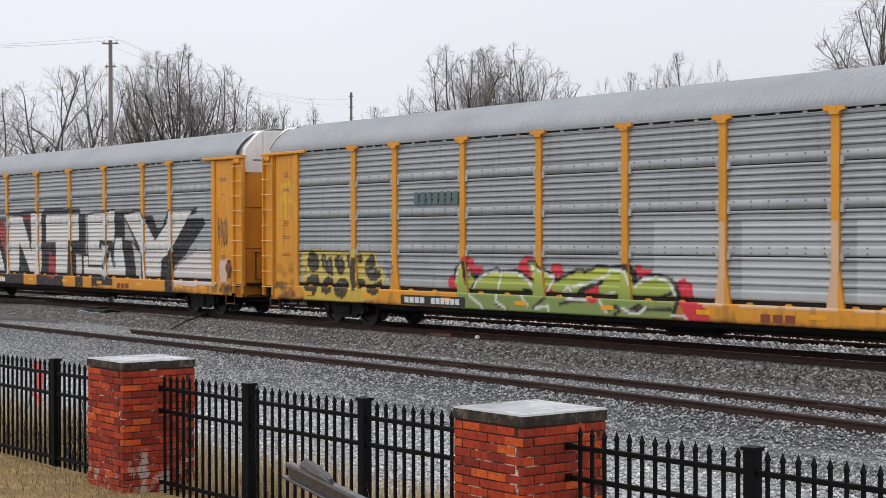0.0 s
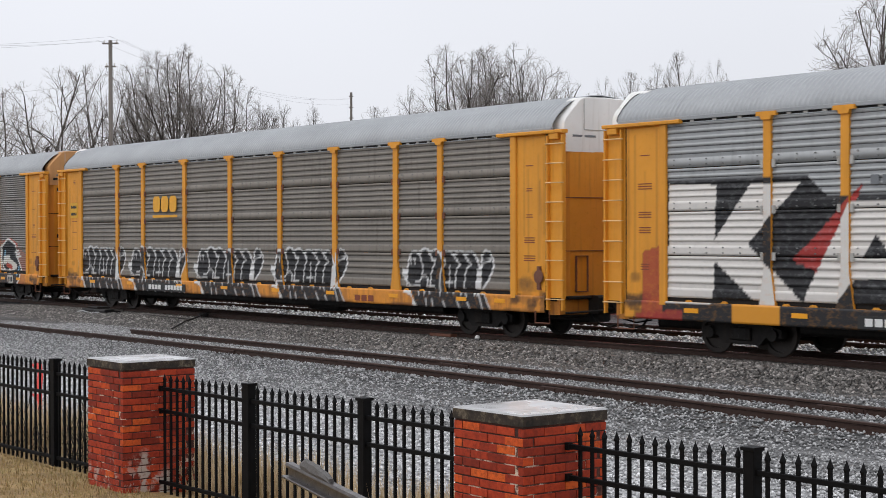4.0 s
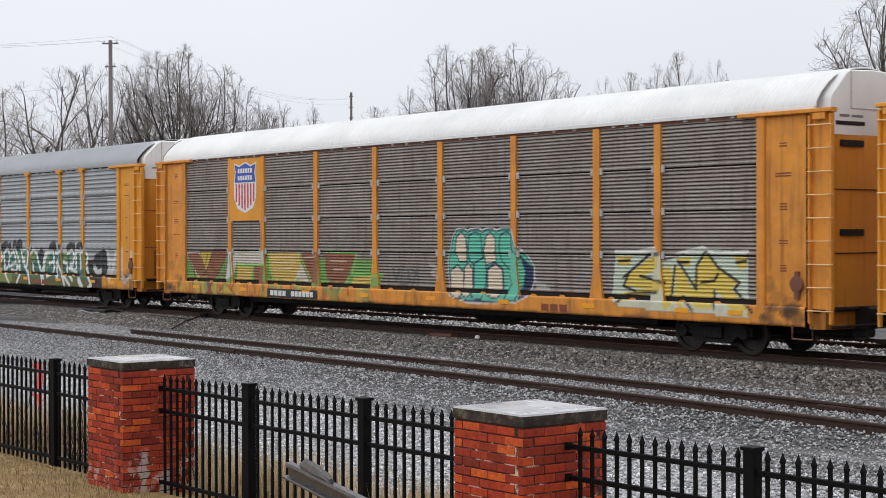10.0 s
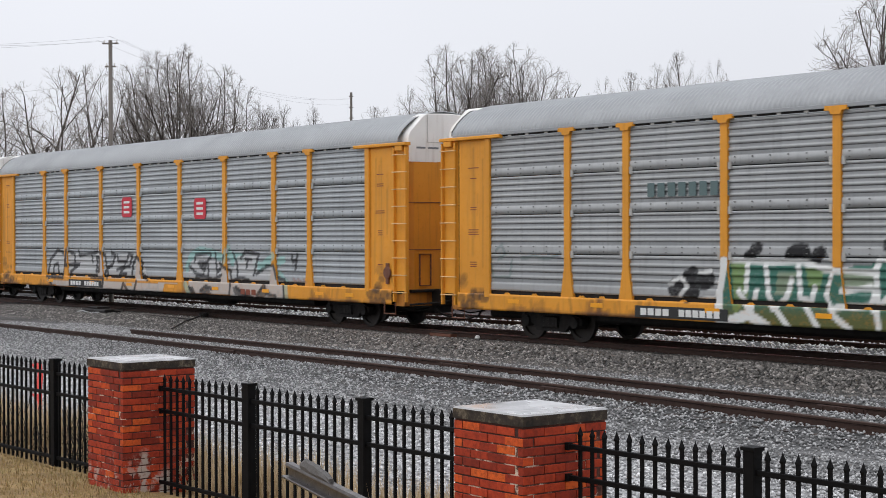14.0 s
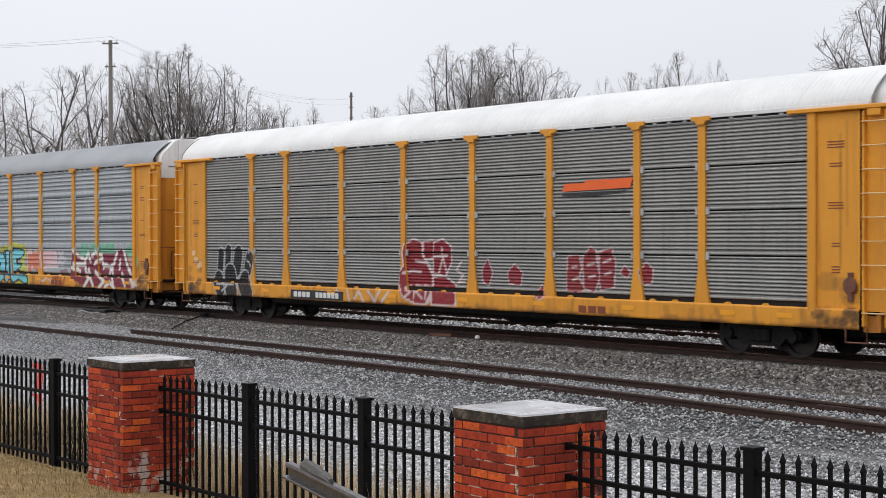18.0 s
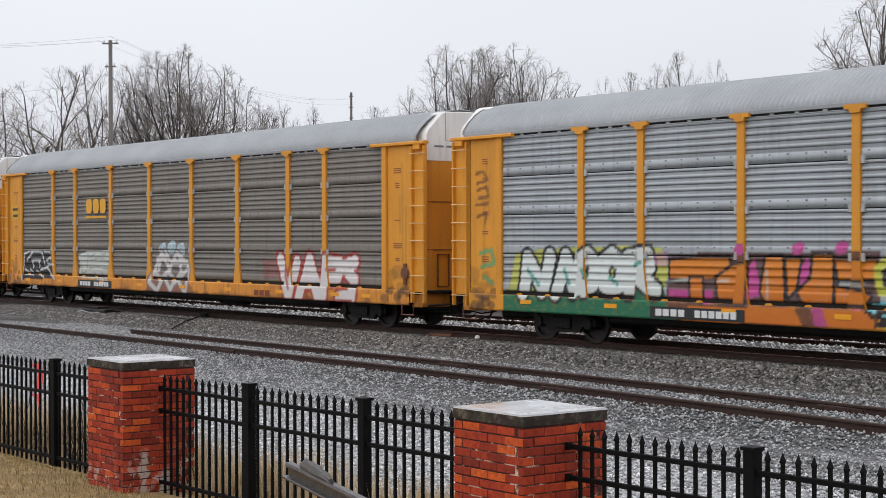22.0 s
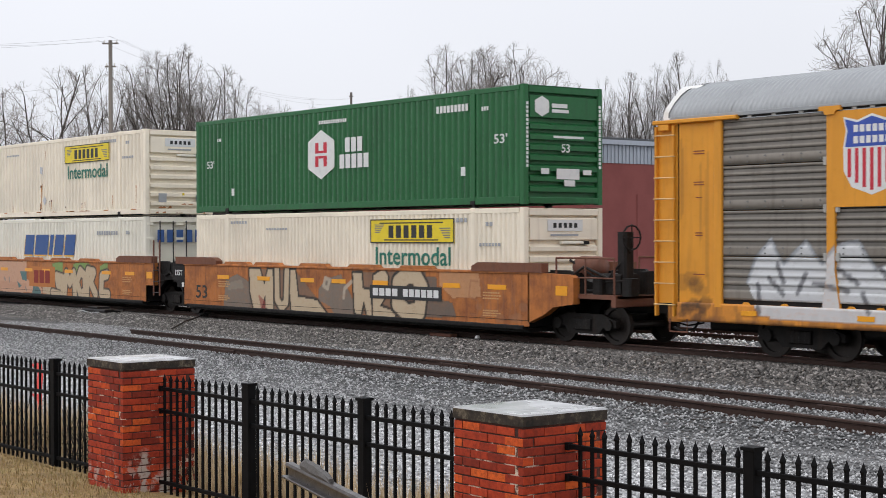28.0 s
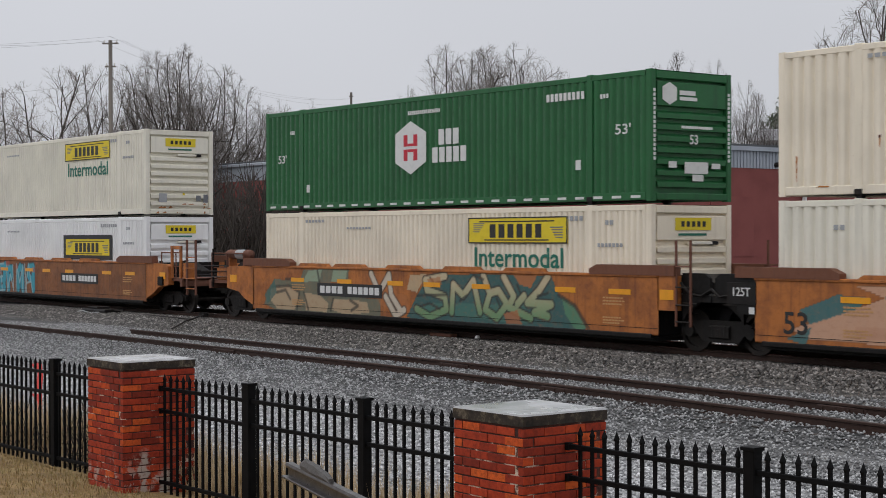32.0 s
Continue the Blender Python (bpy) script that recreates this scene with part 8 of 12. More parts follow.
def autorack(index, label, panel_mat, style, spray, roof_mat=None, hood_mat=None, yellow=None, extras=None, capped=True, door_band=False, top_beam=None):
    uc = -27.28 - 28.88 * index + SLACK[index]
    car = thing("autorack_car", label, "rail car", "auto rack cars of the train", at=(uc, TRACK_Y, 0))
    MOVERS.append((car, uc, 0.0))
    yel = yellow or M_YEL
    roof_mat, hood_mat = roof_mat or M_ROOF, hood_mat or M_HOOD
    # underframe
    mb = MB()
    mb.box(-13.4, 13.4, -0.35, 0.35, 0.40, 0.95, 0.05)
    for x in (-12.6, -9.8, -7, -4.2, -1.4, 1.4, 4.2, 7, 9.8, 12.6):
        mb.box(x - 0.08, x + 0.08, -1.45, 1.45, 0.72, 0.96, 0.02)
    mb.box(-13.5, 13.5, -1.48, 1.48, 0.94, 1.02, 0.02)
    mb.box(-8.7, 8.7, -1.1, 1.1, 0.47, 0.74, 0.05)
    mb.box(-3.2, -1.9, 0.35, 0.95, 0.42, 0.74, 0.05)
    mb.lathe([(0.2, -0.8), (0.22, -0.7), (0.22, 0.7), (0.2, 0.8)], 0, (2.8, -0.75, 0.55), 14)
    part("underframe", mb, M_BLACK, car, "sooty black underframe")
    # decks inside, and far side wall
    mb = MB()
    for z in (2.55, 3.7):
        mb.box(-13.2, 13.2, -1.4, 1.4, z, z + 0.08)
    part("deck", mb, M_BLACK, car)
    # side sills
    skin("side_sill", -13.2, 13.2, -1.585, 0.66, 1.055, M_YEL if panel_mat in (M_GALV, M_GALVB, M_MIDP) else M_YELMID, car, spray, 0.09)
    mb = MB()
    mb.box(-13.2, 13.2, 1.5, 1.585, 0.66, 1.0, 0.02)
    part("side_sill", mb, yel, car)
    mb = MB()
    for a, b in zip(EDGES[:-1], EDGES[1:]):
        for k in (0.25, 0.6):
            x = a + (b - a) * k
            mb.poly([(x - 0.09, 1.055), (x + 0.09, 1.055), (x + 0.04, 1.10), (x - 0.04, 1.10)], -1.575, -1.52)
    tagged(part("panel_tab_strip", mb, yel, car), kind="stuff")
    mb = MB()
    mb.box(-12.03, 12.03, -1.5, -1.44, 0.98, 1.15)
    mb.box(-12.03, 12.03, 1.44, 1.56, 0.98, 1.15)
    part("bottom_channel", mb, M_BLACK, car)
    # ribbed panels
    for i in range(9):
        x0, x1 = EDGES[i] + 0.03, EDGES[i + 1] - 0.03
        for r in range(4):
            put("panel", panel_mesh(x0, x1, r, style, panel_mat, spray), car, at=(x0, -1.505, 0))
        far = put("far_panel", CACHE.setdefault(("far", round(x1 - x0, 3), style, panel_mat.name), sheet(
            "far_panel", np.array([[[0, -p[1], p[0]], [x1 - x0, -p[1], p[0]]] for r in range(4) for p in rib_profile(ROWS[r], ROWS[r + 1], style)]),
            panel_mat, False, np.zeros((2 * sum(len(rib_profile(ROWS[r], ROWS[r + 1], style)) for r in range(4)), 4)))), car)
        far.matrix_basis = pose(x1, 1.505, 0, 0, 0, 180)
    if style == "band":
        if "bolts" not in CACHE:
            mb = MB()
            for i in range(9):
                n = 6 if EDGES[i + 1] - EDGES[i] > 2.5 else 4
                for j in range(n):
                    x = EDGES[i] + (EDGES[i + 1] - EDGES[i]) * (j + 0.6) / (n + 0.2)
                    for z in ROWS[1:4]:
                        for dz in (0.07, 0.18):
                            mb.box(x - 0.018, x + 0.018, -1.540, -1.525, z + dz - 0.014, z + dz + 0.014)
            CACHE["bolts"] = mb.mesh("bolts", M_RIVET)
        tagged(put("bolts", CACHE["bolts"], car), kind="stuff")
    # side posts with flared feet and caps
    for x in POSTS:
        wide = 0.10
        mb = MB()
        mb.poly([(x - 0.22, 0.98), (x + 0.22, 0.98), (x + 0.19, 1.2), (x + wide, 1.75), (x + wide, 4.86), (x - wide, 4.86), (x - wide, 1.75), (x - 0.19, 1.2)], -1.565, -1.50)
        po = part("post", mb, yel, car)
        if spray is not None and spray.meets(x - 0.2, x + 0.2, 1.0, 4.0):
            zt = min(4.8, max(2.3, spray.top() + 0.1))
            rows = max(8, int((zt - 0.99) / 0.045))
            F = np.zeros((rows, 9, 3))
            F[..., 2] = np.linspace(0.99, zt, rows)[:, None]
            half = np.interp(F[:, 0, 2], (0.98, 1.2, 1.75, 5.0), (0.216, 0.186, 0.096, 0.096))
            F[..., 0] = x + np.linspace(-1, 1, 9)[None, :] * half[:, None]
            F[..., 1] = -1.569
            put("post_face", sheet("post_face", F, yel, False, spray.at(F[..., 0], F[..., 2]).reshape(-1, 4)), po)
        if capped:
            mb = MB()
            mb.poly([(x - 0.11, 4.78), (x + 0.11, 4.78), (x + 0.15, 4.855), (x + 0.26, 4.86), (x + 0.26, 4.945), (x - 0.26, 4.945), (x - 0.26, 4.86), (x - 0.15, 4.855)], -1.61, -1.50)
            part("post_cap", mb, yel, po)
        cm = M_RUSTB if index == 2 else M_CLIP
        ck = "clip" + cm.name
        if ck not in CACHE:
            CACHE[ck] = MB().box(-0.045, 0.045, -0.055, 0.0, -0.07, 0.09, 0.015).mesh("clip", cm)
        for z in ROWS[1:4]:
            for dx in (-0.15, 0.15):
                put("clip", CACHE[ck], po, at=(x + dx, -1.51, z))
        mb = MB()
        mb.box(x - wide, x + wide, 1.50, 1.565, 0.98, 4.9, 0.02)
        part("post", mb, yel, car)
    # top of the side: a pale lip, a black strip that stands for the shadow gap, and the flange of the roof over it
    mb = MB()
    for s in (-1, 1):
        mb.box(-12.1, 12.1, 1.50 * s - 0.03, 1.50 * s + 0.03, 4.86, 4.92, 0.01)
    part("top_rail", mb, top_beam or M_BLACK, car)
    mb = MB()
    for a, b in zip(EDGES[:-1], EDGES[1:]):
        for k in (0.28, 0.5, 0.74):
            x = a + (b - a) * k
            mb.box(x - 0.05, x + 0.05, -1.545, -1.52, 4.86, 4.91)
    tagged(part("eave_clip_strip", mb, M_CLIP, car), kind="stuff")
    part("panel_lip", MB().box(-12.03, 12.03, -1.535, -1.50, 4.845, 4.862), top_beam or M_GALVB, car)
    mb = MB()
    for s in (-1, 1):
        mb.box(-13.42, 13.42, *sorted((1.49 * s, 1.572 * s)), 4.905, 4.99, 0.008)
    part("eave_flange", mb, roof_mat, car)
    # roof
    ribbed_roof("roof", -13.45, 13.45, roof_mat, car)
    for s in (-1, 1):
        for xx, rr_, mt in ((11.7, 0.006, roof_mat), (13.46, 0.012, M_TRUCK if s < 0 else roof_mat)):
            pts = [Vector((s * xx, y, z + 0.006)) for y, z in roof_points()]
            pts += [Vector((s * xx, -y, z + 0.006)) for y, z in roof_points()[-2::-1]]
            part("roof_edge", MB().tube(pts, rr_, 5), mt, car)
    # ends
    for s in (-1, 1):
        end_hood(car, s, hood_mat, door_band and s > 0)
        for side in (-1, 1):
            nm = "end_panel"
            if side < 0:
                a, b = sorted((s * 12.06, s * 13.19))
                skin(nm, a, b, -1.53, 1.02, 4.84, yel, car, spray, 0.05, 0.05)
            else:
                mb = MB()
                mb.box(*sorted((s * 12.06, s * 13.19)), 1.48, 1.53, 1.02, 4.84, 0.01)
                part(nm, mb, yel, car)
            mb = MB()
            mb.box(*sorted((s * 11.95, s * 12.16)), *sorted((1.50 * side, 1.59 * side)), 0.98, 4.86, 0.02)
            part("corner_post", mb, yel, car)
            mb = MB()
            mb.box(*sorted((s * 11.50, s * 13.88)), *sorted((1.45 * side, 1.64 * side)), 4.84, 4.925, 0.015)
            mb.box(*sorted((s * 13.42, s * 13.72)), *sorted((1.50 * side, 1.63 * side)), 4.70, 4.84, 0.015)
            part("header", mb, yel, car)
            mb = MB()
            mb.box(*sorted((s * 13.25, s * 13.84)), *sorted((1.47 * side, 1.52 * side)), 1.02, 4.84, 0.01)
            part("stile_plate", mb, yel, car)
            part("door_slot", MB().box(*sorted((s * 13.19, s * 13.25)), *sorted((1.44 * side, 1.50 * side)), 1.02, 4.84), M_BLACK, car)
            ladder(car, s * 13.57, side, 0.74, 4.80, yel)
        # end doors, set in, with a curved face
        pts = [(s * 13.2, -1.37), (s * 13.52, -1.33), (s * 13.62, -1.15), (s * 13.65, 0.0), (s * 13.62, 1.15), (s * 13.52, 1.33), (s * 13.2, 1.37)]
        inner = [(x - s * 0.08, y * 0.95) for x, y in pts[::-1]]
        for lo, hi, mt, nm in ((0.98, 4.44, M_DOOR, "end_door"),):
            mb = MB()
            mb.prism(pts + inner, 2, lo, hi)
            ed = part(nm, mb, mt, car)
            if nm == "end_door":
                mb = MB()
                for zz in (2.1, 3.35):
                    mb.prism([(x + s * 0.02, y) for x, y in pts] + pts[::-1], 2, zz, zz + 0.02)
                if not door_band:
                    for a, b, p, q in ((-1.0, -0.62, 1.98, 2.0), (-1.0, -0.62, 1.15, 1.17), (-1.0, -0.98, 1.15, 2.0), (-0.64, -0.62, 1.15, 2.0)):
                        mb.box(*sorted((s * 13.6, s * 13.68)), a, b, p, q)
                if door_band:
                    for zz in (2.45, 4.2):
                        mb.box(*sorted((s * 13.6, s * 13.665)), -1.05, -0.35, zz, zz + 0.13)
                part("door_fitting", mb, M_BLACK if door_band else M_RUSTB, ed)
        # couplers and draft gear
        mb = MB()
        mb.box(*sorted((s * 13.2, s * 14.2)), -0.11, 0.11, 0.66, 0.92, 0.03)
        mb.box(*sorted((s * 14.12, s * 14.44)), -0.17, 0.17, 0.6, 0.97, 0.05)
        part("coupler", mb, M_TRUCK, car)
        mb = MB()
        mb.box(*sorted((s * 13.55, s * 13.95)), -0.55, 0.55, 0.62, 1.06, 0.05)
        mb.box(*sorted((s * 13.6, s * 13.72)), -1.3, 1.3, 0.98, 1.06, 0.02)
        mb.tube([(s * 13.62, -1.3, 0.66), (s * 14.1, -0.6, 0.72), (s * 13.9, 0.3, 0.8)], 0.03, 6)
        part("draft_gear", mb, M_TRUCK, car)
        mb = MB()
        mb.box(*sorted((s * 13.2, s * 13.6)), -1.45, 1.45, 0.62, 0.98, 0.02)
        part("end_sill", mb, M_YELOLD, car)
        mb = MB()
        mb.tube([(s * 13.5, -0.45, 0.75), (s * 13.8, -0.42, 0.42), (s * 14.2, -0.4, 0.34), (s * 14.44, -0.4, 0.42)], 0.03, 6)
        mb.tube([(s * 13.45, -1.4, 0.62), (s * 13.45, -1.0, 0.52), (s * 13.45, -0.5, 0.56)], 0.02, 5)
        part("brake_hose", mb, M_BLACK, car)
        mb = MB()
        mb.tube([(s * 12.9, -1.6, 0.7), (s * 12.9, -1.6, 0.42), (s * 13.4, -1.6, 0.42), (s * 13.4, -1.6, 0.7)], 0.02, 5)
        part("step", mb, M_RUSTB, car)
    # hand brake box on the leading end
    mb = MB()
    mb.lathe([(0.0, -0.03), (0.15, -0.02), (0.17, 0.0), (0.15, 0.02), (0.0, 0.03)], 1, (12.98, -1.57, 1.5), 18)
    mb.box(12.92, 13.04, -1.59, -1.5, 1.2, 1.75, 0.02)
    part("hand_brake", mb, M_RUSTB, car, "rusty hand brake")
    # amber reflectors along the sill
    me = CACHE.setdefault("reflector", MB().box(-0.2, 0.2, -0.006, 0.0, -0.05, 0.05).mesh("reflector", D_AMBER))
    for x in (-11.2, -8.3, -4.8, -1.9, 1.1, 4.0, 7.0, 9.9, 11.4):
        put("reflector", me, car, at=(x + 0.17 * ((index * 7) % 3 - 1), -1.592, 0.86 + 0.02 * (index % 3)))
    # stencil notices on the end panels and sill, as plain bars
    mb = MB()
    rr = random.Random(index + 50)
    for s in (-1, 1):
        for k in range(5):
            z = 4.3 - k * 0.62 + rr.uniform(-0.2, 0.2)
            w = rr.uniform(0.16, 0.42)
            for j in range(rr.choice((1, 2, 3))):
                mb.box(s * 12.62 - w / 2, s * 12.62 + w / 2, -1.538, -1.534, z - j * 0.055, z - j * 0.055 + 0.022)
    tagged(part("notice", mb, D_BROWN, car), kind="stuff")
    mb = MB()
    mb.box(-6.9, -4.2, -1.596, -1.591, 0.69, 0.94)
    part("number_board", mb, D_BLACK, car)
    tagged(part("number", sign_bars(sign_bars(MB(), -6.75, -5.85, 0.74, 0.89, -1.598, 4), -5.6, -4.4, 0.74, 0.89, -1.598, 6), D_WHITE, car), kind="stuff")
    mb = MB()
    sign_bars(mb, 5.35, 6.3, 0.72, 0.88, -1.592, 3)
    part("sill_lettering", mb, D_BROWN, car)
    if extras:
        extras(car)
    for x in (-10.3, 10.3):
        truck(car, x, 0.86, uc)
    return car


def emblem_board(car, x0, x1, z0, z1, letters, back=None, y=-1.56):
    """A road's emblem as plain shapes: three blocks over a rule, on a board or straight on the panel."""
    if back:
        mb = MB()
        n = int((z1 - z0 + 0.3) / 0.07)
        mb.box(x0 - 0.25, x1 + 0.25, y + 0.004, y + 0.012, z0 - 0.14, z1 + 0.16)
        part("emblem_board", mb, back, car)
    mb = MB()
    h = z1 - z0
    zb = z0 + 0.26 * h
    w = (x1 - x0) / 3
    for i in range(3):
        a, b = x0 + i * w + 0.04, x0 + (i + 1) * w - 0.04
        c = 0.14 * h
        mb.poly([(a + c, zb), (b - c, zb), (b, zb + c), (b, z1 - c), (b - c, z1), (a + c, z1), (a, z1 - c), (a, zb + c)], y - 0.004, y)
    mb.box(x0, x1, y - 0.004, y, z0, z0 + 0.12 * h)
    part("emblem", mb, letters, car)


def shield(car, x0, x1, z0, z1):
    """A striped shield on a yellow plate, as plain shapes."""
    mb = MB()
    mb.box(x0, x1, -1.575, -1.562, z0, z1, 0.004)
    part("emblem_plate", mb, M_YEL, car)
    cx, w, h = (x0 + x1) / 2, (x1 - x0) * 0.36, (z1 - z0)
    a, b = z0 + 0.12 * h, z1 - 0.05 * h
    out = [(-1, 0.98), (-0.5, 0.93), (0, 1.0), (0.5, 0.93), (1, 0.98), (0.9, 0.8), (1.0, 0.6), (0.98, 0.3), (0.7, 0.1), (0, 0), (-0.7, 0.1), (-0.98, 0.3), (-1.0, 0.6), (-0.9, 0.8)]
    part("shield", MB().poly([(cx + u * w, a + v * (b - a)) for u, v in out], -1.58, -1.576), D_WHITE, car)
    top = [(-0.94, 0.95), (-0.5, 0.9), (0, 0.97), (0.5, 0.9), (0.94, 0.95), (0.84, 0.8), (0.93, 0.6), (-0.93, 0.6), (-0.84, 0.8)]
    part("shield_head", MB().poly([(cx + u * w, a + v * (b - a)) for u, v in top], -1.584, -1.581), D_UBLUE, car)
    mb = MB()
    for v in (0.64, 0.78):
        sign_bars(mb, cx - 0.66 * w, cx + 0.66 * w, a + v * (b - a), a + (v + 0.09) * (b - a), -1.585, 6, 0, 0.3)
    part("shield_lettering", mb, D_WHITE, car)
    mb = MB()
    for k in range(-3, 4):
        lo = 0.06 + 0.035 * abs(k) ** 1.4
        mb.box(cx + (k * 0.26 - 0.06) * w, cx + (k * 0.26 + 0.06) * w, -1.584, -1.581, a + lo * (b - a), a + 0.58 * (b - a))
    part("shield_stripe", mb, D_RED, car)


D_SLATE = plain("faded_slate_lettering", (0.10, 0.15, 0.15), 0.7)


def grey_name(x0, x1, z0, z1):
    def go(car):
        part("road_lettering", sign_bars(MB(), x0, x1, z0, z1, -1.552, 8, 0, 0.3), D_SLATE, car)
    return go


def red_patch(*spots):
    def go(car):
        for x, z, w, h in spots:
            c = 0.08
            pl = part("emblem_patch", MB().poly([(x - w / 2 + c, z - h / 2), (x + w / 2 - c, z - h / 2), (x + w / 2, z - h / 2 + c), (x + w / 2, z + h / 2 - c), (x + w / 2 - c, z + h / 2),
                                    (x - w / 2 + c, z + h / 2), (x - w / 2, z + h / 2 - c), (x - w / 2, z - h / 2 + c)], -1.555, -1.545), D_RED, car)
            mb = MB()
            for k in (-0.25, 0.0, 0.25):
                mb.box(x - w * 0.28, x + w * 0.28, -1.56, -1.556, z + k * h - h * 0.06, z + k * h + h * 0.06)
            part("emblem_bar", mb, D_WHITE, pl)
    return go


def car_h_extra(car):
    part("orange_stripe", MB().poly([(4.78, 3.48), (7.02, 3.52), (7.1, 3.74), (5.6, 3.72), (5.5, 3.66), (4.86, 3.66)], -1.552, -1.546), D_ORSTRIP, car)
    part("black_stripe", MB().poly([(4.78, 3.38), (5.9, 3.36), (7.0, 3.47), (4.78, 3.44)], -1.552, -1.546), D_BLACK, car)


def yellow_notice(car):
    part("notice_plate", MB().box(-12.95, -12.35, -1.545, -1.535, 3.15, 3.7, 0.004), plain("amber_notice", (0.66, 0.36, 0.02), 0.6), car)
    part("notice_lettering", sign_bars(sign_bars(MB(), -12.88, -12.42, 3.5, 3.6, -1.547, 4), -12.88, -12.42, 3.25, 3.35, -1.547, 5), D_BLACK, car)


def car_k_extra(car):
    shield(car, -9.1, -7.25, 3.0, 4.84)
    fit_text("slogan_word", "BUILDING", -6.6, -4.62, 4.0, 4.32, -1.554, D_GREY, car)
    fit_text("slogan_word", "AMERICA", -4.2, -2.5, 4.0, 4.32, -1.554, D_GREY, car)


def car_b_extra(car):
    part("road_lettering", sign_bars(MB(), -6.67, -4.5, 3.42, 3.6, -1.552, 8, 0, 0.3), D_GREY, car)


autorack(0, "silver auto rack car with green and red graffiti", M_GALV, "band", S_A, extras=grey_name(-6.4, -4.2, 3.28, 3.6))
autorack(1, "silver auto rack car with huge white block letter graffiti", M_GALV, "band", S_B, extras=car_b_extra)
autorack(2, "dull auto rack car with repeated black and white graffiti", M_GALVD, "band", S_C, M_ROOF, M_HOOD,
         extras=lambda c: (emblem_board(c, -6.5, -4.8, 3.1, 3.8, D_CARYEL), yellow_notice(c)))
autorack(3, "weathered auto rack car with black graffiti and yellow emblem board", M_DARKP, "fine", S_D, M_ROOF, M_HOODO,
         extras=lambda c: emblem_board(c, -6.8, -4.85, 3.1, 3.8, D_BLACK, D_CARYEL), door_band=True)
autorack(4, "sooty auto rack car with white roof and shield emblem", M_BROWNP, "fine", S_E, M_ROOFW, M_ROOFW, M_YELMID,
         extras=lambda c: shield(c, -9.1, -7.28, 2.95, 4.82), capped=False, door_band=True, top_beam=M_RUSTB)
autorack(5, "silver auto rack car with dark green and white graffiti", M_GALV, "band", S_F, extras=grey_name(-6.6, -4.15, 3.3, 3.6))
autorack(6, "bright silver auto rack car with red emblem patches", M_GALVB, "band", S_G, extras=red_patch((-2.3, 3.48, 0.75, 0.68), (2.8, 3.36, 0.75, 0.66)))
autorack(7, "weathered auto rack car with white roof and red graffiti", M_MIDP, "fine", S_H, M_ROOFW, M_ROOFW, extras=car_h_extra, door_band=True)
autorack(8, "bright silver auto rack car with a row of colourful graffiti", M_GALVB, "band", S_I)
autorack(9, "dull auto rack car with pale graffiti and yellow emblem", M_GALVD, "band", S_J,
         extras=lambda c: (emblem_board(c, -6.3, -4.65, 3.13, 3.81, D_CARYEL), yellow_notice(c)))
autorack(10, "dull auto rack car with shield emblem and pale graffiti", M_GALVD, "band", S_K, extras=car_k_extra)


# ---- containers ----
CL, CW, CH = 16.154, 2.591, 2.896


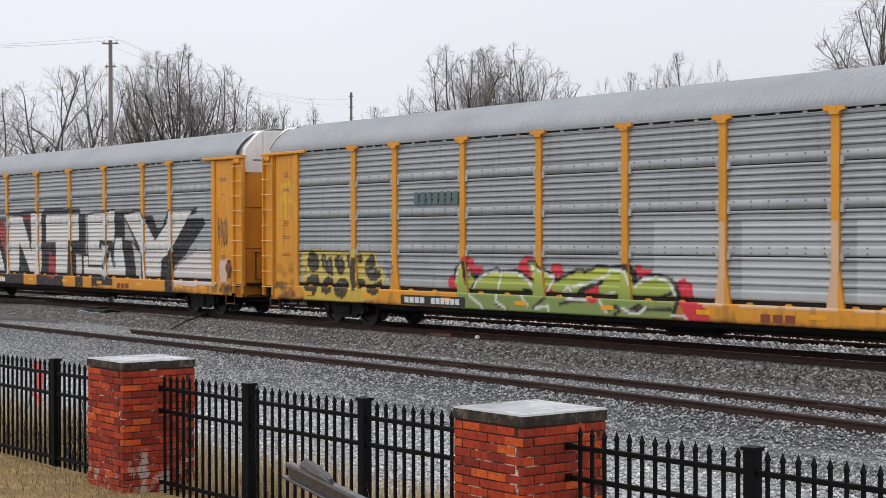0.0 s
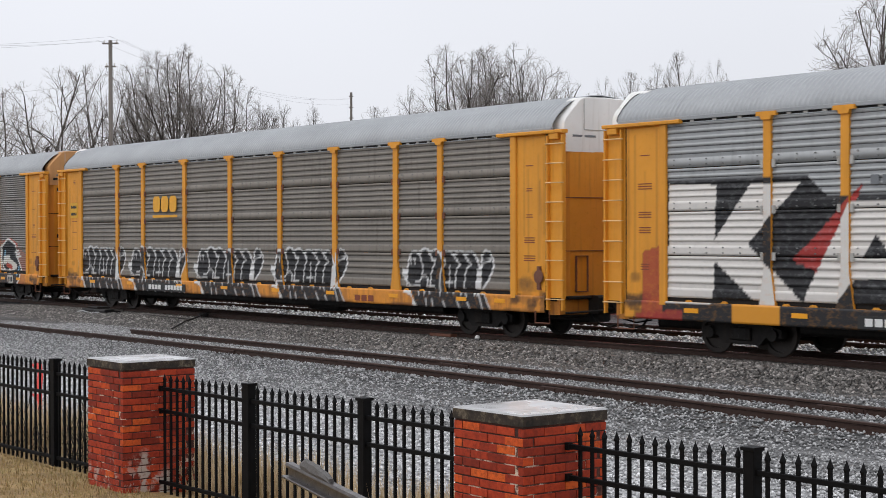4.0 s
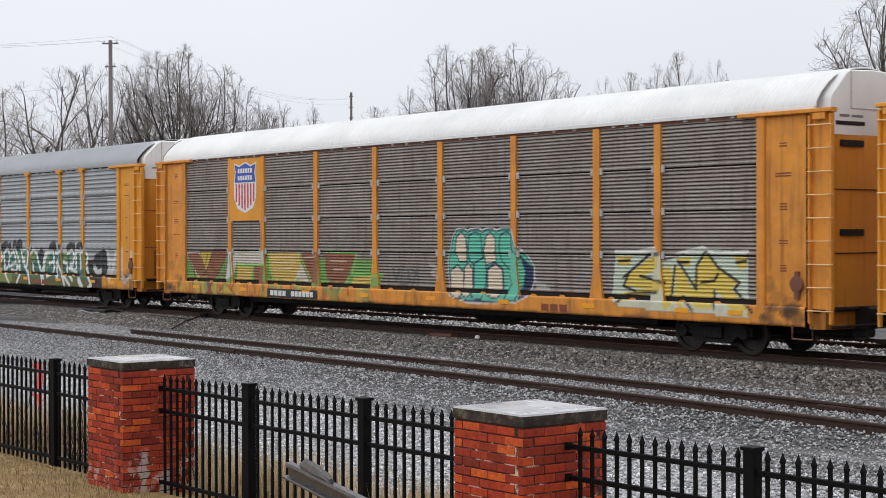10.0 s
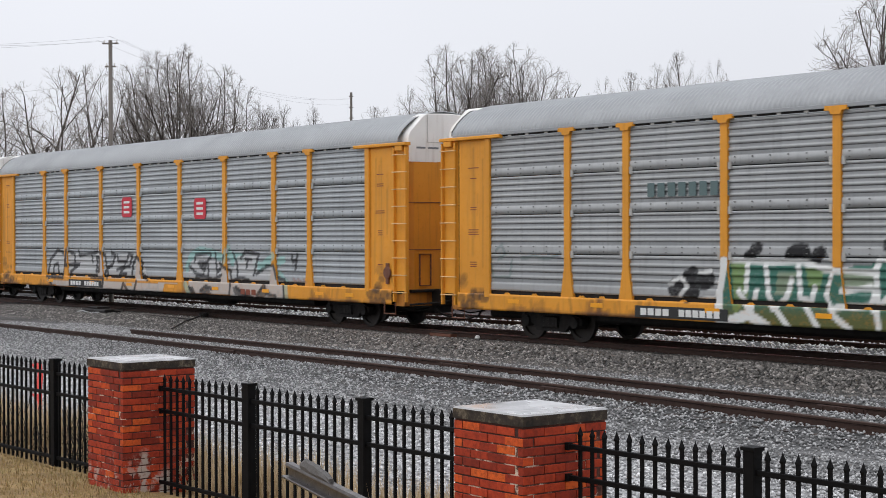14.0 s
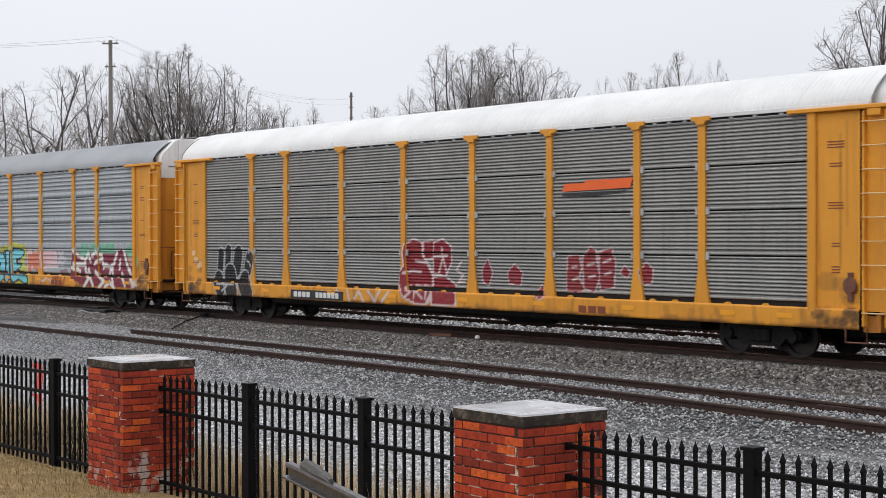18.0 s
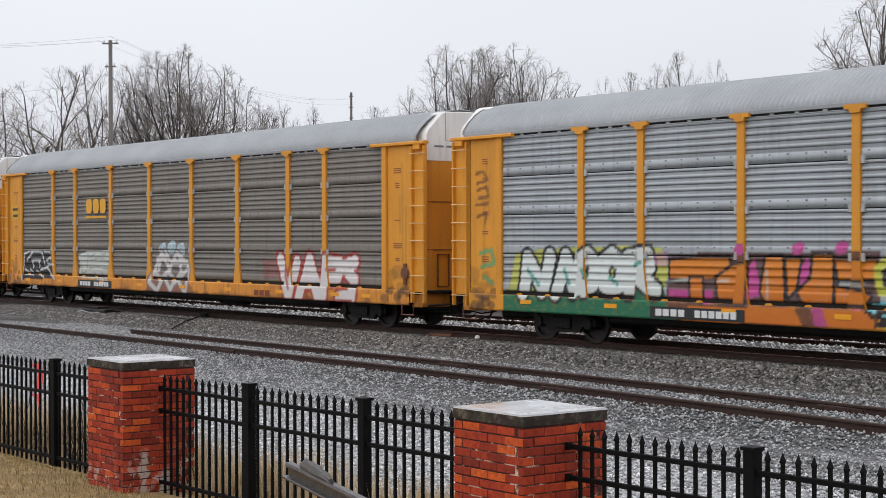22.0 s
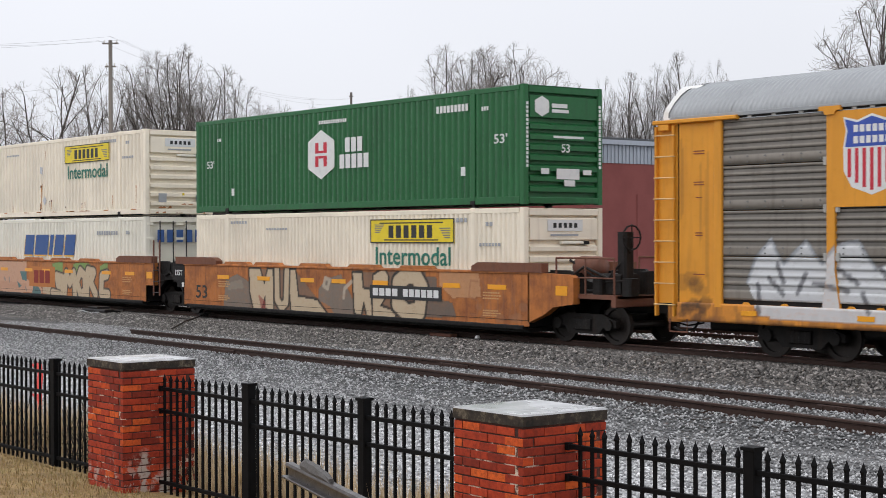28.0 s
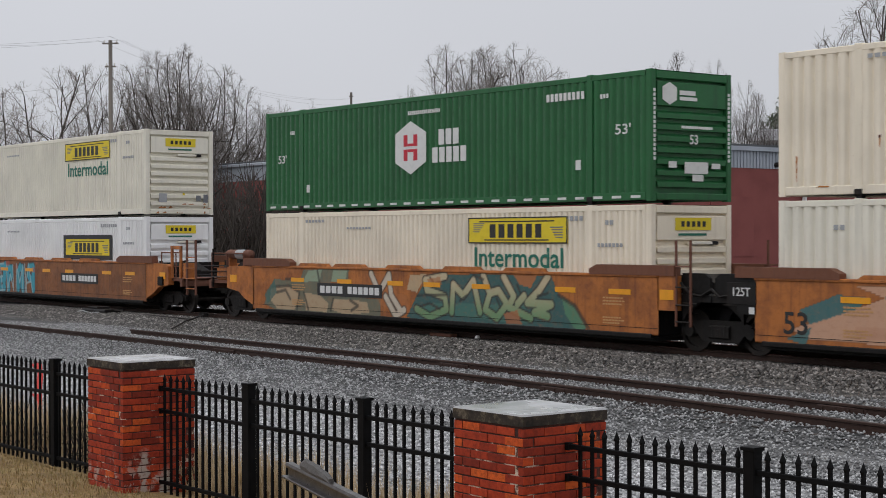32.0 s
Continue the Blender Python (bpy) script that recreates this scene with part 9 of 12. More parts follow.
def container(u, z, label, mat, style, deco=None, doors=False):
    """A 53-foot container; u is its middle on the train, z its foot."""
    c = thing("shipping_container", label, "container", "containers on the train", at=(u, TRACK_Y, z))
    MOVERS.append((c, u, z))
    hx, hy = CL / 2, CW / 2
    # corrugated side walls
    pitch, dep = (0.28, 0.058) if style == "wide" else ((0.19, 0.046) if mat is not M_GREEN else (0.25, 0.034))
    n = int(CL / pitch)
    xs, ys = [], []
    for i in range(n):
        a = -hx + 0.1 + i * (CL - 0.2) / n
        w = (CL - 0.2) / n
        xs += [a, a + 0.60 * w, a + 0.66 * w, a + 0.94 * w]
        ys += [0, 0, dep, dep]
    xs.append(hx - 0.1)
    ys.append(0)
    for s in (-1, 1):
        P = np.zeros((2, len(xs), 3))
        P[..., 0] = np.array(xs)[None, :] * (1 if s < 0 else -1)
        P[..., 1] = s * (hy - 0.01 - np.array(ys))[None, :]
        P[0, :, 2], P[1, :, 2] = 0.18, CH - 0.1
        put("side_wall", sheet("side_wall", P, mat), c)
        mb = MB()
        mb.box(-hx + 0.182, hx - 0.182, *sorted((s * (hy - 0.08), s * (hy - 0.003))), CH - 0.14, CH - 0.01, 0.015)
        part("top_rail", mb, mat, c)
        mb = MB()
        mb.box(-hx + 0.182, hx - 0.182, *sorted((s * (hy - 0.08), s * (hy - 0.004))), 0.02, 0.2, 0.015)
        part("bottom_rail", mb, mat, c)
        for x in (-6.1, 6.1):
            mb = MB()
            mb.box(x - 0.09, x + 0.09, *sorted((s * (hy - 0.06), s * (hy + 0.003))), 0.12, CH - 0.1, 0.012)
            part("side_post", mb, mat, c)
            me = CACHE.setdefault("casting", MB().box(-0.09, 0.09, -0.09, 0.09, -0.06, 0.06, 0.015).mesh("corner_casting", M_TRUCK))
            put("corner_casting", me, c, at=(x, s * (hy - 0.075), 0.06))
            part("corner_casting", MB().box(x - 0.09, x + 0.09, *sorted((s * (hy - 0.165), s * (hy + 0.004))), CH - 0.11, CH + 0.01, 0.015), mat, c)
        for x in (-hx + 0.09, hx - 0.09):
            mb = MB()
            mb.box(x - 0.09, x + 0.09, *sorted((s * (hy - 0.17), s * hy)), 0.0, CH, 0.025)
            part("corner_post", mb, mat, c)
    P = np.zeros((2, 60, 3))
    P[..., 0] = np.linspace(-hx, hx, 60)[None, :]
    P[0, :, 1], P[1, :, 1] = -hy + 0.05, hy - 0.05
    P[..., 2] = CH - 0.02 + 0.008 * (np.arange(60) % 2)[None, :]
    put("roof", sheet("roof", P, mat), c)
    part("floor", MB().box(-hx + 0.05, hx - 0.05, -hy + 0.06, hy - 0.06, 0.06, 0.16), M_TRUCK, c)
    # end walls: ribbed front end, doors at the other
    for s in (-1, 1):
        x = s * (hx - 0.05)
        mb = MB()
        mb.box(*sorted((x - s * 0.09, x - s * 0.06)), -hy + 0.15, hy - 0.15, 0.1, CH - 0.1)
        part("end_wall", mb, mat, c)
        mb = MB()
        mb.box(*sorted((x - s * 0.03, s * hx)), -hy + 0.17, hy - 0.17, CH - 0.2, CH - 0.02, 0.02)
        part("end_rail", mb, mat, c)
        mb = MB()
        mb.box(*sorted((x - s * 0.03, s * hx)), -hy + 0.17, hy - 0.17, 0.02, 0.18, 0.02)
        part("end_rail", mb, mat, c)
        if doors and s > 0:
            for k in (-0.75, -0.25, 0.25, 0.75):
                mb = MB()
                mb.tube([(s * hx + 0.0, k, 0.15), (s * hx + 0.0, k, CH - 0.15)], 0.022, 6)
                part("lock_rod", mb, M_TRUCK, c)
            for zz in (0.3, 0.9, 1.5, 2.1, 2.6):
                for k, w in ((-1.12, 0.12), (0.0, 0.16), (1.12, 0.12)):
                    mb = MB()
                    mb.box(s * (hx - 0.04), s * (hx + 0.01), k - w, k + w, zz, zz + 0.09, 0.01)
                    part("hinge", mb, mat, c)
        else:
            # pressed ribs with a sharp lower lip, under a plain panel that carries the sign
            m = 6 if style == "wide" else 7
            for k in range(m):
                zz = 0.36 + 1.52 * k / (m - 1)
                mb = MB()
                mb.poly([(s * (hx - 0.115), zz - 0.05), (s * (hx - 0.004), zz - 0.05), (s * (hx - 0.004), zz + 0.06), (s * (hx - 0.115), zz + 0.12)], -hy + 0.2, hy - 0.2)
                part("end_rib", mb, mat, c)
            part("end_panel", MB().box(*sorted((s * (hx - 0.1), s * (hx - 0.008))), -hy + 0.2, hy - 0.2, 2.10, 2.64, 0.012), mat, c)
    if z > 2:
        # connectors that the upper box stands on
        me = CACHE.setdefault("twist", MB().box(-0.07, 0.07, -0.06, 0.06, Z1 + CH - Z2 + 0.008, 0.004, 0.008).mesh("box_connector", M_TRUCK))
        for s in (-1, 1):
            for x in (-6.1, 6.1):
                put("box_connector", me, c, at=(x, s * (hy - 0.075), 0))
    if deco:
        deco(c)
    return c


def bars_on_side(c, specs, mat, name="stencil"):
    mb = MB()
    for x0, x1, z0, z1, n in specs:
        sign_bars(mb, x0, x1, z0, z1, -CW / 2 - 0.002, n, 0, 0.3)
    tagged(part(name, mb, mat, c), kind="stuff")


def on_end(c, specs, mat, name):
    """Plates on the leading end: y from, y to, z from, z to."""
    mb = MB()
    for y0, y1, z0, z1 in specs:
        mb.box(CL / 2 + 0.001, CL / 2 + 0.006, y0, y1, z0, z1)
    part(name, mb, mat, c)


def green_deco(c, reflect):
    y = -CW / 2
    cx, cz = -0.78, 1.56
    hexa = [(0, 0.70), (0.68, 0.38), (0.68, -0.38), (0, -0.70), (-0.68, -0.38), (-0.68, 0.38)]
    part("emblem", MB().poly([(cx + a, cz + b) for a, b in hexa], y - 0.006, y - 0.002), D_WHITE, c)
    mb = MB()
    for x in (-0.3, 0.13):
        mb.box(cx + x, cx + x + 0.17, y - 0.011, y - 0.007, cz + 0.04, cz + 0.34)
        mb.box(cx + x, cx + x + 0.17, y - 0.011, y - 0.007, cz - 0.34, cz - 0.04)
    mb.box(cx - 0.12, cx + 0.12, y - 0.011, y - 0.007, cz + 0.04, cz + 0.11)
    mb.box(cx - 0.12, cx + 0.12, y - 0.011, y - 0.007, cz - 0.11, cz - 0.04)
    part("emblem_bars", mb, D_RED, c)
    mb = MB()
    sign_bars(mb, 0.4, 1.3, 1.58, 1.98, y - 0.003, 3)
    sign_bars(mb, 0.13, 1.6, 1.13, 1.52, y - 0.003, 5)
    part("owner_lettering", mb, D_WHITE, c)
    bars_on_side(c, ((4.6, 5.95, 2.38, 2.56, 9), (-0.9, 0.5, 2.42, 2.52, 16), (6.45, 6.75, 2.34, 2.44, 3), (-6.7, -6.45, 2.2, 2.3, 3), (5.6, 5.85, 0.75, 0.98, 1), (-5.85, -5.62, 0.5, 0.72, 1)), D_WHITE)
    fit_text("length_mark", "53'", 6.95, 7.45, 1.5, 1.74, y - 0.004, D_WHITE, c)
    fit_text("length_mark", "53'", -7.35, -6.9, 1.38, 1.62, y - 0.004, D_WHITE, c)
    part("end_emblem", MB().prism([(-0.72 + a * 0.33, 2.38 + b * 0.36) for a, b in hexa[::-1]], 0, CL / 2 + 0.001, CL / 2 + 0.006), D_WHITE, c)
    for pl in ((-0.4, 0.1, 2.36, 2.46), (-0.4, 0.15, 2.24, 2.32)):
        on_end(c, (pl,), D_WHITE, "end_lettering")
    for pl in ((-0.35, 0.65, 1.62, 1.68), (-0.25, 0.5, 0.62, 0.88), (0.0, 0.35, 0.45, 0.6), (0.62, 0.9, 0.74, 0.86), (-0.75, -0.5, 0.74, 0.88)):
        on_end(c, (pl,), D_WHITE, "end_placard")
    for yy in (-1.19, 1.19):
        on_end(c, [(yy - 0.035, yy + 0.035, zz, zz + 0.07) for zz in np.arange(0.9, 2.5, 0.1)], D_WHITE, "post_lettering")
    me = text_mesh("end_length_mark", "53", 0.3, D_WHITE)
    e = put("end_length_mark", me, c)
    e.matrix_basis = pose(CL / 2 + 0.005, -0.1, 1.28, 0, 0, 90)
    if reflect:
        mb = MB()
        for k in range(26):
            x = -7.8 + k * 0.61
            mb.box(x, x + 0.3, y - 0.006, y - 0.002, 0.07, 0.13)
        tagged(part("reflector_tape", mb, D_WHITE, c), kind="stuff")


def cream_deco(c, zo=0.0, word=True, dark=False, end=True):
    y = -CW / 2
    pl = part("sign_board", MB().box(1.66, 5.36, y - 0.012, y - 0.002, 2.0 + zo, 2.64 + zo), D_YELLOW, c)
    mb = MB()
    for a, b, p, q in ((1.66, 5.36, 2.0, 2.03), (1.66, 5.36, 2.61, 2.64), (1.66, 1.70, 2.03, 2.61), (5.32, 5.36, 2.03, 2.61)):
        mb.box(a, b, y - 0.016, y - 0.012, p + zo, q + zo)
    sign_bars(mb, 2.45, 4.5, 2.14 + zo, 2.47 + zo, y - 0.012, 6, 0, 0.35)
    mb.box(2.3, 4.7, y - 0.016, y - 0.012, 2.07 + zo, 2.10 + zo)
    mb.box(2.1, 4.9, y - 0.016, y - 0.012, 2.52 + zo, 2.55 + zo)
    if dark:
        for a, b, p, q in ((1.5, 5.52, 1.88, 2.0), (1.5, 5.52, 2.64, 2.76), (1.5, 1.66, 2.0, 2.64), (5.36, 5.52, 2.0, 2.64)):
            mb.box(a, b, y - 0.014, y - 0.006, p + zo, q + zo)
    part("sign_lettering", mb, D_BLACK, c)
    mb = MB()
    for k in range(5):
        mb.poly([(1.85, 2.5 - k * 0.05 + zo), (2.3 - k * 0.05, 2.5 - k * 0.05 + zo), (2.3 - k * 0.05, 2.475 - k * 0.05 + zo), (1.9, 2.475 - k * 0.05 + zo)], y - 0.015, y - 0.012)
        mb.poly([(4.75 + k * 0.05, 2.4 - k * 0.06 + zo), (5.2, 2.4 - k * 0.06 + zo), (5.2, 2.37 - k * 0.06 + zo), (4.75 + k * 0.05, 2.37 - k * 0.06 + zo)], y - 0.015, y - 0.012)
    tagged(part("sign_scroll", mb, D_GREY, c), kind="stuff")
    if word:
        fit_text("lettering", "Intermodal", 1.9, 5.2, 1.42 + zo, 1.90 + zo, y - 0.004, D_GREEN, c)
    bars_on_side(c, ((4.6, 5.9, 2.55, 2.66, 8), (6.6, 6.9, 2.45, 2.55, 2), (6.35, 7.2, 1.95, 2.03, 7), (-5.9, -4.9, 2.6, 2.68, 6), (-3.8, -2.6, 2.4, 2.46, 8)), D_PALE)
    if end:
        on_end(c, ((-0.55, 0.6, 2.32, 2.6),), D_YELLOW if end == "yellow" else D_WHITE, "end_sign")
        for k in range(5):
            part("end_sign_bar", MB().box(CL / 2 + 0.006, CL / 2 + 0.01, -0.36 + k * 0.17, -0.26 + k * 0.17, 2.4, 2.52), D_BLACK, c)
        on_end(c, ((-0.45, 0.45, 2.2, 2.25),), D_GREEN if end == "yellow" else D_PALE, "end_rule")
        mb = MB()
        mb.box(CL / 2 - 0.06, CL / 2 + 0.03, -0.1, 0.8, 2.0, 2.07, 0.01)
        part("document_tube", mb, M_CREAM2, c)
        part("tube_cap", MB().box(CL / 2 - 0.06, CL / 2 + 0.035, 0.62, 0.8, 1.99, 2.08, 0.01), M_BLACK, c)


def rust_marks(c):
    """Rust runs, weeping bolt holes and pale patches on an old container's side."""
    rust, deep, grey = plain("rust_run", (0.50, 0.20, 0.045), 0.85, 0.7), plain("dark_rust_spot", (0.13, 0.05, 0.02), 0.85, 0.6), plain("grey_patch", (0.56, 0.57, 0.58), 0.7)
    rr = random.Random(8)

    def run(x, z0, z1, w, mat, y):
        """A narrow run with a ragged edge that thins out downwards."""
        n = 7
        left = [(x - w * (0.35 + 0.65 * k / n) * rr.uniform(0.5, 1.1), z0 + (z1 - z0) * k / n) for k in range(n + 1)]
        right = [(x + w * (0.35 + 0.65 * k / n) * rr.uniform(0.5, 1.1), z0 + (z1 - z0) * k / n) for k in range(n + 1)]
        part("rust_stain", MB().poly(left + right[::-1], y - 0.0015, y), mat, c)

    y = -CW / 2 - 0.003
    for x, z0, z1, w in ((-0.47, 0.30, 1.20, 0.035), (-0.56, 0.25, 0.52, 0.05), (-0.42, 0.72, 1.24, 0.02), (0.28, 0.36, 0.60, 0.02), (0.45, 0.30, 0.62, 0.022), (3.1, 0.3, 0.46, 0.025), (3.35, 0.3, 0.5, 0.025), (-0.1, 2.15, 2.5, 0.02),
                         (-5.6, 0.9, 1.12, 0.03), (5.6, 0.25, 0.7, 0.02), (-3.2, 0.2, 0.45, 0.02), (7.4, 0.4, 1.0, 0.025), (-7.6, 0.3, 0.8, 0.025)):
        run(x, z0, z1, w, rust, y)
    for x, z, r in ((-0.50, 1.16, 0.06), (-0.40, 1.22, 0.035), (-0.54, 0.44, 0.05), (0.28, 0.58, 0.025), (0.45, 0.60, 0.04), (-0.56, 0.30, 0.04), (3.1, 0.44, 0.03), (-5.6, 1.1, 0.035), (1.7, 0.34, 0.03)):
        part("rust_spot", MB().poly([(x + r * math.cos(a * 0.9) * rr.uniform(0.7, 1.2), z + r * math.sin(a * 0.9) * rr.uniform(0.7, 1.3)) for a in range(7)], y - 0.0035, y - 0.002), deep, c)
    part("grey_patch", MB().poly([(-0.33, 0.62), (-0.17, 0.44), (0.0, 0.62), (-0.17, 0.80)], y - 0.0035, y - 0.002), grey, c)
    part("grey_patch", MB().poly([(-0.6, 1.66), (-0.4, 1.62), (-0.35, 1.88), (-0.58, 1.92)], y - 0.002, y), grey, c)
    for k in range(16):
        x = rr.uniform(-7.6, 7.2)
        part("rust_stain", MB().poly([(x, 0.17), (x + rr.uniform(0.2, 0.6), 0.165), (x + rr.uniform(0.25, 0.5), 0.19), (x + 0.1, 0.2)], y - 0.0015, y), rust, c)


def end_rust(c):
    """Rust that weeps along the foot and the sill of the leading end, with placards."""
    rr = random.Random(21)
    rust = plain("end_rust", (0.40, 0.17, 0.06), 0.85, 0.8)
    for k in range(14):
        y = rr.uniform(-1.2, 1.05)
        z = rr.choice((0.03, 0.04, 0.20, 0.21, 0.34))
        w, h = rr.uniform(0.05, 0.22), rr.uniform(0.03, 0.12)
        part("rust_stain", MB().prism([(y, z), (y + w, z + h * 0.2), (y + w * 0.8, z + h), (y + w * 0.3, z + h * 0.7)], 0, CL / 2 + 0.0005, CL / 2 + 0.002), rust, c)
    for y0, y1, z0, z1, mt in ((-0.8, -0.5, 0.42, 0.72, D_PALE), (0.62, 0.8, 0.46, 0.66, D_GREY), (0.9, 1.08, 0.42, 0.70, D_GREY), (0.1, 0.18, 0.66, 0.74, D_YELLOW)):
        part("placard", MB().box(CL / 2 - 0.004, CL / 2 + 0.004, y0, y1, z0, z1), mt, c)


def blue_deco(c):
    y = -CW / 2
    for mt, dx, dz, yy in ((D_ORANGE, -0.06, -0.05, y - 0.003), (D_BLUE, 0, 0, y - 0.008)):
        mb = MB()
        x = -2.1
        for w in (0.82, 1.15, 0.3, 0.75, 0.85):
            a, b, lo, hi = x + dx, x + w + dx, 1.54 + dz, 2.30 + dz
            sl = 0.18
            mb.poly([(a, lo), (b, lo), (b + sl, hi), (a + sl, hi)], yy - 0.004, yy)
            x += w + 0.16
        part("owner_lettering", mb, mt, c)
    bars_on_side(c, ((4.3, 6.0, 2.28, 2.42, 9), (6.6, 6.9, 2.3, 2.42, 3), (-6.7, -6.4, 2.3, 2.4, 2)), D_PALE)
    on_end(c, [(-0.85 + k * 0.36, -0.6 + k * 0.36, 2.02, 2.45) for k in range(5)], D_BLUE, "end_lettering")
    on_end(c, [(-0.6 + k * 0.16, -0.5 + k * 0.16, 0.9, 1.05) for k in range(9)], D_GREY, "end_number")


# ---- well cars ----
def well_car(u, label, spray, trucks, deco_number, paint=None, lead=9.85, trail=-9.85, lead_open=False, trail_open=False, brake=False, cap_x=6.35):
    w = thing("well_car", label, "rail car", "double-stack well cars", at=(u, TRACK_Y, 0))
    MOVERS.append((w, u, 0.0))
    paint = paint or M_WELL
    for s in (-1, 1):
        if s < 0:
            skin("side_sheet", -8.5, 8.5, -1.50, 0.30, 1.58, paint, w, spray, 0.06, 0.033)
        else:
            part("side_sheet", MB().box(-8.5, 8.5, 1.44, 1.5, 0.3, 1.58, 0.01), M_WELL, w)
        mb = MB()
        mb.box(-8.5, 8.5, *sorted((s * 1.34, s * 1.53)), 1.55, 1.62, 0.015)
        part("top_chord", mb, M_WELL, w)
        mb = MB()
        mb.box(-8.3, 8.3, *sorted((s * 1.36, s * 1.53)), 0.22, 0.33, 0.02)
        part("bottom_chord", mb, M_BLACK, w)
        for k in (-1, 1):
            mb = MB()
            mb.poly([(k * cap_x, 1.60), (k * 9.0, 1.60), (k * 9.0, 1.82), (k * (cap_x + 0.25), 1.82), (k * cap_x, 1.72)], *sorted((s * 1.33, s * 1.55)))
            part("end_cap", mb, M_WELLT, w)
        for x in np.arange(-7.6, 7.7, 1.27):
            part("stiffener", MB().box(x - 0.03, x + 0.03, *sorted((s * 1.5, s * 1.525)), 0.34, 1.52, 0.008), M_WELL, w) if s > 0 else None
        # guide lugs along the top
        for x in (-5.2, -3.4, -0.9, 1.6, 4.0):
            mb = MB()
            mb.poly([(x - 0.75, 1.62), (x + 0.75, 1.62), (x + 0.62, 1.70), (x - 0.62, 1.70)], *sorted((s * 1.36, s * 1.52)))
            part("guide", mb, M_WELL, w)
    mb = MB()
    mb.box(-8.3, 8.3, -1.36, 1.36, 0.16, 0.25)
    for x in (-8.0, -4.0, 0.0, 4.0, 8.0):
        mb.box(x - 0.25, x + 0.25, -1.4, 1.4, 0.2, 0.262)
    part("well_floor", mb, M_BLACK, w)
    # end platforms over the trucks
    for k, far in ((1, lead), (-1, trail)):
        mb = MB()
        mb.poly([(k * 8.35, 0.34), (k * 8.5, 0.9), (k * (abs(far) - 0.1), 0.9), (k * (abs(far) - 0.1), 1.34), (k * 8.35, 1.6)], -0.5, 0.5)
        mb.box(*sorted((k * 8.4, k * abs(far))), -1.3, 1.3, 1.05, 1.2, 0.02)
        part("platform", mb, M_BLACK, w)
        part("bulkhead", MB().box(*sorted((k * 8.3, k * 8.4)), -1.4, 1.4, 0.3, 1.6, 0.01), M_BLACK, w)
        for s in (-1, 1):
            # a hooded plate over the truck, cut back towards the wheels
            e = abs(far) - 0.06
            part("side_plate", MB().poly([(k * 9.0, 1.66), (k * 9.0, 0.62), (k * 9.12, 0.78), (k * (e - 0.32), 1.02), (k * e, 1.30), (k * e, 1.56), (k * (e - 0.15), 1.66)], *sorted((s * 1.20, s * 1.28))), M_BLACK, w)
            part("hose", MB().tube([(k * 9.0, s * 1.33, 1.45), (k * 9.3, s * 1.36, 1.22), (k * 9.6, s * 1.35, 1.18), (k * (e + 0.1), s * 1.3, 1.34)], 0.03, 6), M_TRUCK, w)
            part("grab_iron", MB().tube([(k * 9.06, s * 1.29, 1.02), (k * 9.06, s * 1.36, 1.02), (k * 9.5, s * 1.36, 1.02), (k * 9.5, s * 1.29, 1.02)], 0.014, 5), M_WHEEL, w)
            part("brake_cylinder", MB().lathe([(0.0, -0.2), (0.10, -0.19), (0.11, 0.15), (0.06, 0.22), (0.0, 0.22)], 0, (k * 9.35, s * 1.12, 1.36), 12), M_TRUCK, w, smooth=True)
        for s in (-1, 1):
            mb = MB()
            if (k > 0 and lead_open) or (k < 0 and trail_open):
                # the side runs on over the truck, cut away above the wheels
                mb.poly([(k * 8.45, 0.40), (k * 9.0, 0.60), (k * 9.36, 0.80), (k * 10.05, 0.89), (k * 10.05, 1.50), (k * 9.9, 1.56), (k * 8.45, 1.6)], *sorted((s * 1.3, s * 1.5)))
            else:
                mb.box(*sorted((k * 8.45, k * 9.0)), *sorted((s * 1.3, s * 1.5)), 0.85, 1.6, 0.02)
            part("end_bracket", mb, M_BLACK if k < 0 and not trail_open else M_WELL, w)
        if k < 0 and not trail_open:
            part("end_plate", MB().box(-9.25, -8.47, -1.512, -1.5, 1.05, 1.50, 0.006), M_TRUCK, w, "dark end plate")
            fit_text("capacity_mark", "125T", -9.08, -8.62, 1.22, 1.40, -1.515, D_WHITE, w)
            part("white_tag", MB().box(-8.66, -8.52, -1.508, -1.502, 0.86, 1.0), D_WHITE, w)
        for s in (-1, 1):
            if k < 0 or lead_open:
                continue
            mb = MB()
            for a in (9.0, 9.42):
                mb.box(k * a - 0.03, k * a + 0.03, s * 1.47 - 0.02, s * 1.47 + 0.02, 0.52, 2.36, 0.008)
            la = part("ladder", mb, M_RUSTB, w, "rusty brown ladder")
            for zz in (0.62, 0.98, 1.36, 1.80):
                part("rung", MB().tube([(k * 9.0, s * 1.49, zz), (k * 9.42, s * 1.49, zz)], 0.017, 6), M_WHEEL if zz < 1.5 else M_RUSTB, la)
        if k > 0 or trail_open:
            a = 9.45 if (lead_open if k > 0 else trail_open) else 8.55
            part("door_reflector", MB().box(*sorted((k * a, k * (a + 0.4))), -1.512, -1.503, 1.08, 1.3), D_AMBER, w)
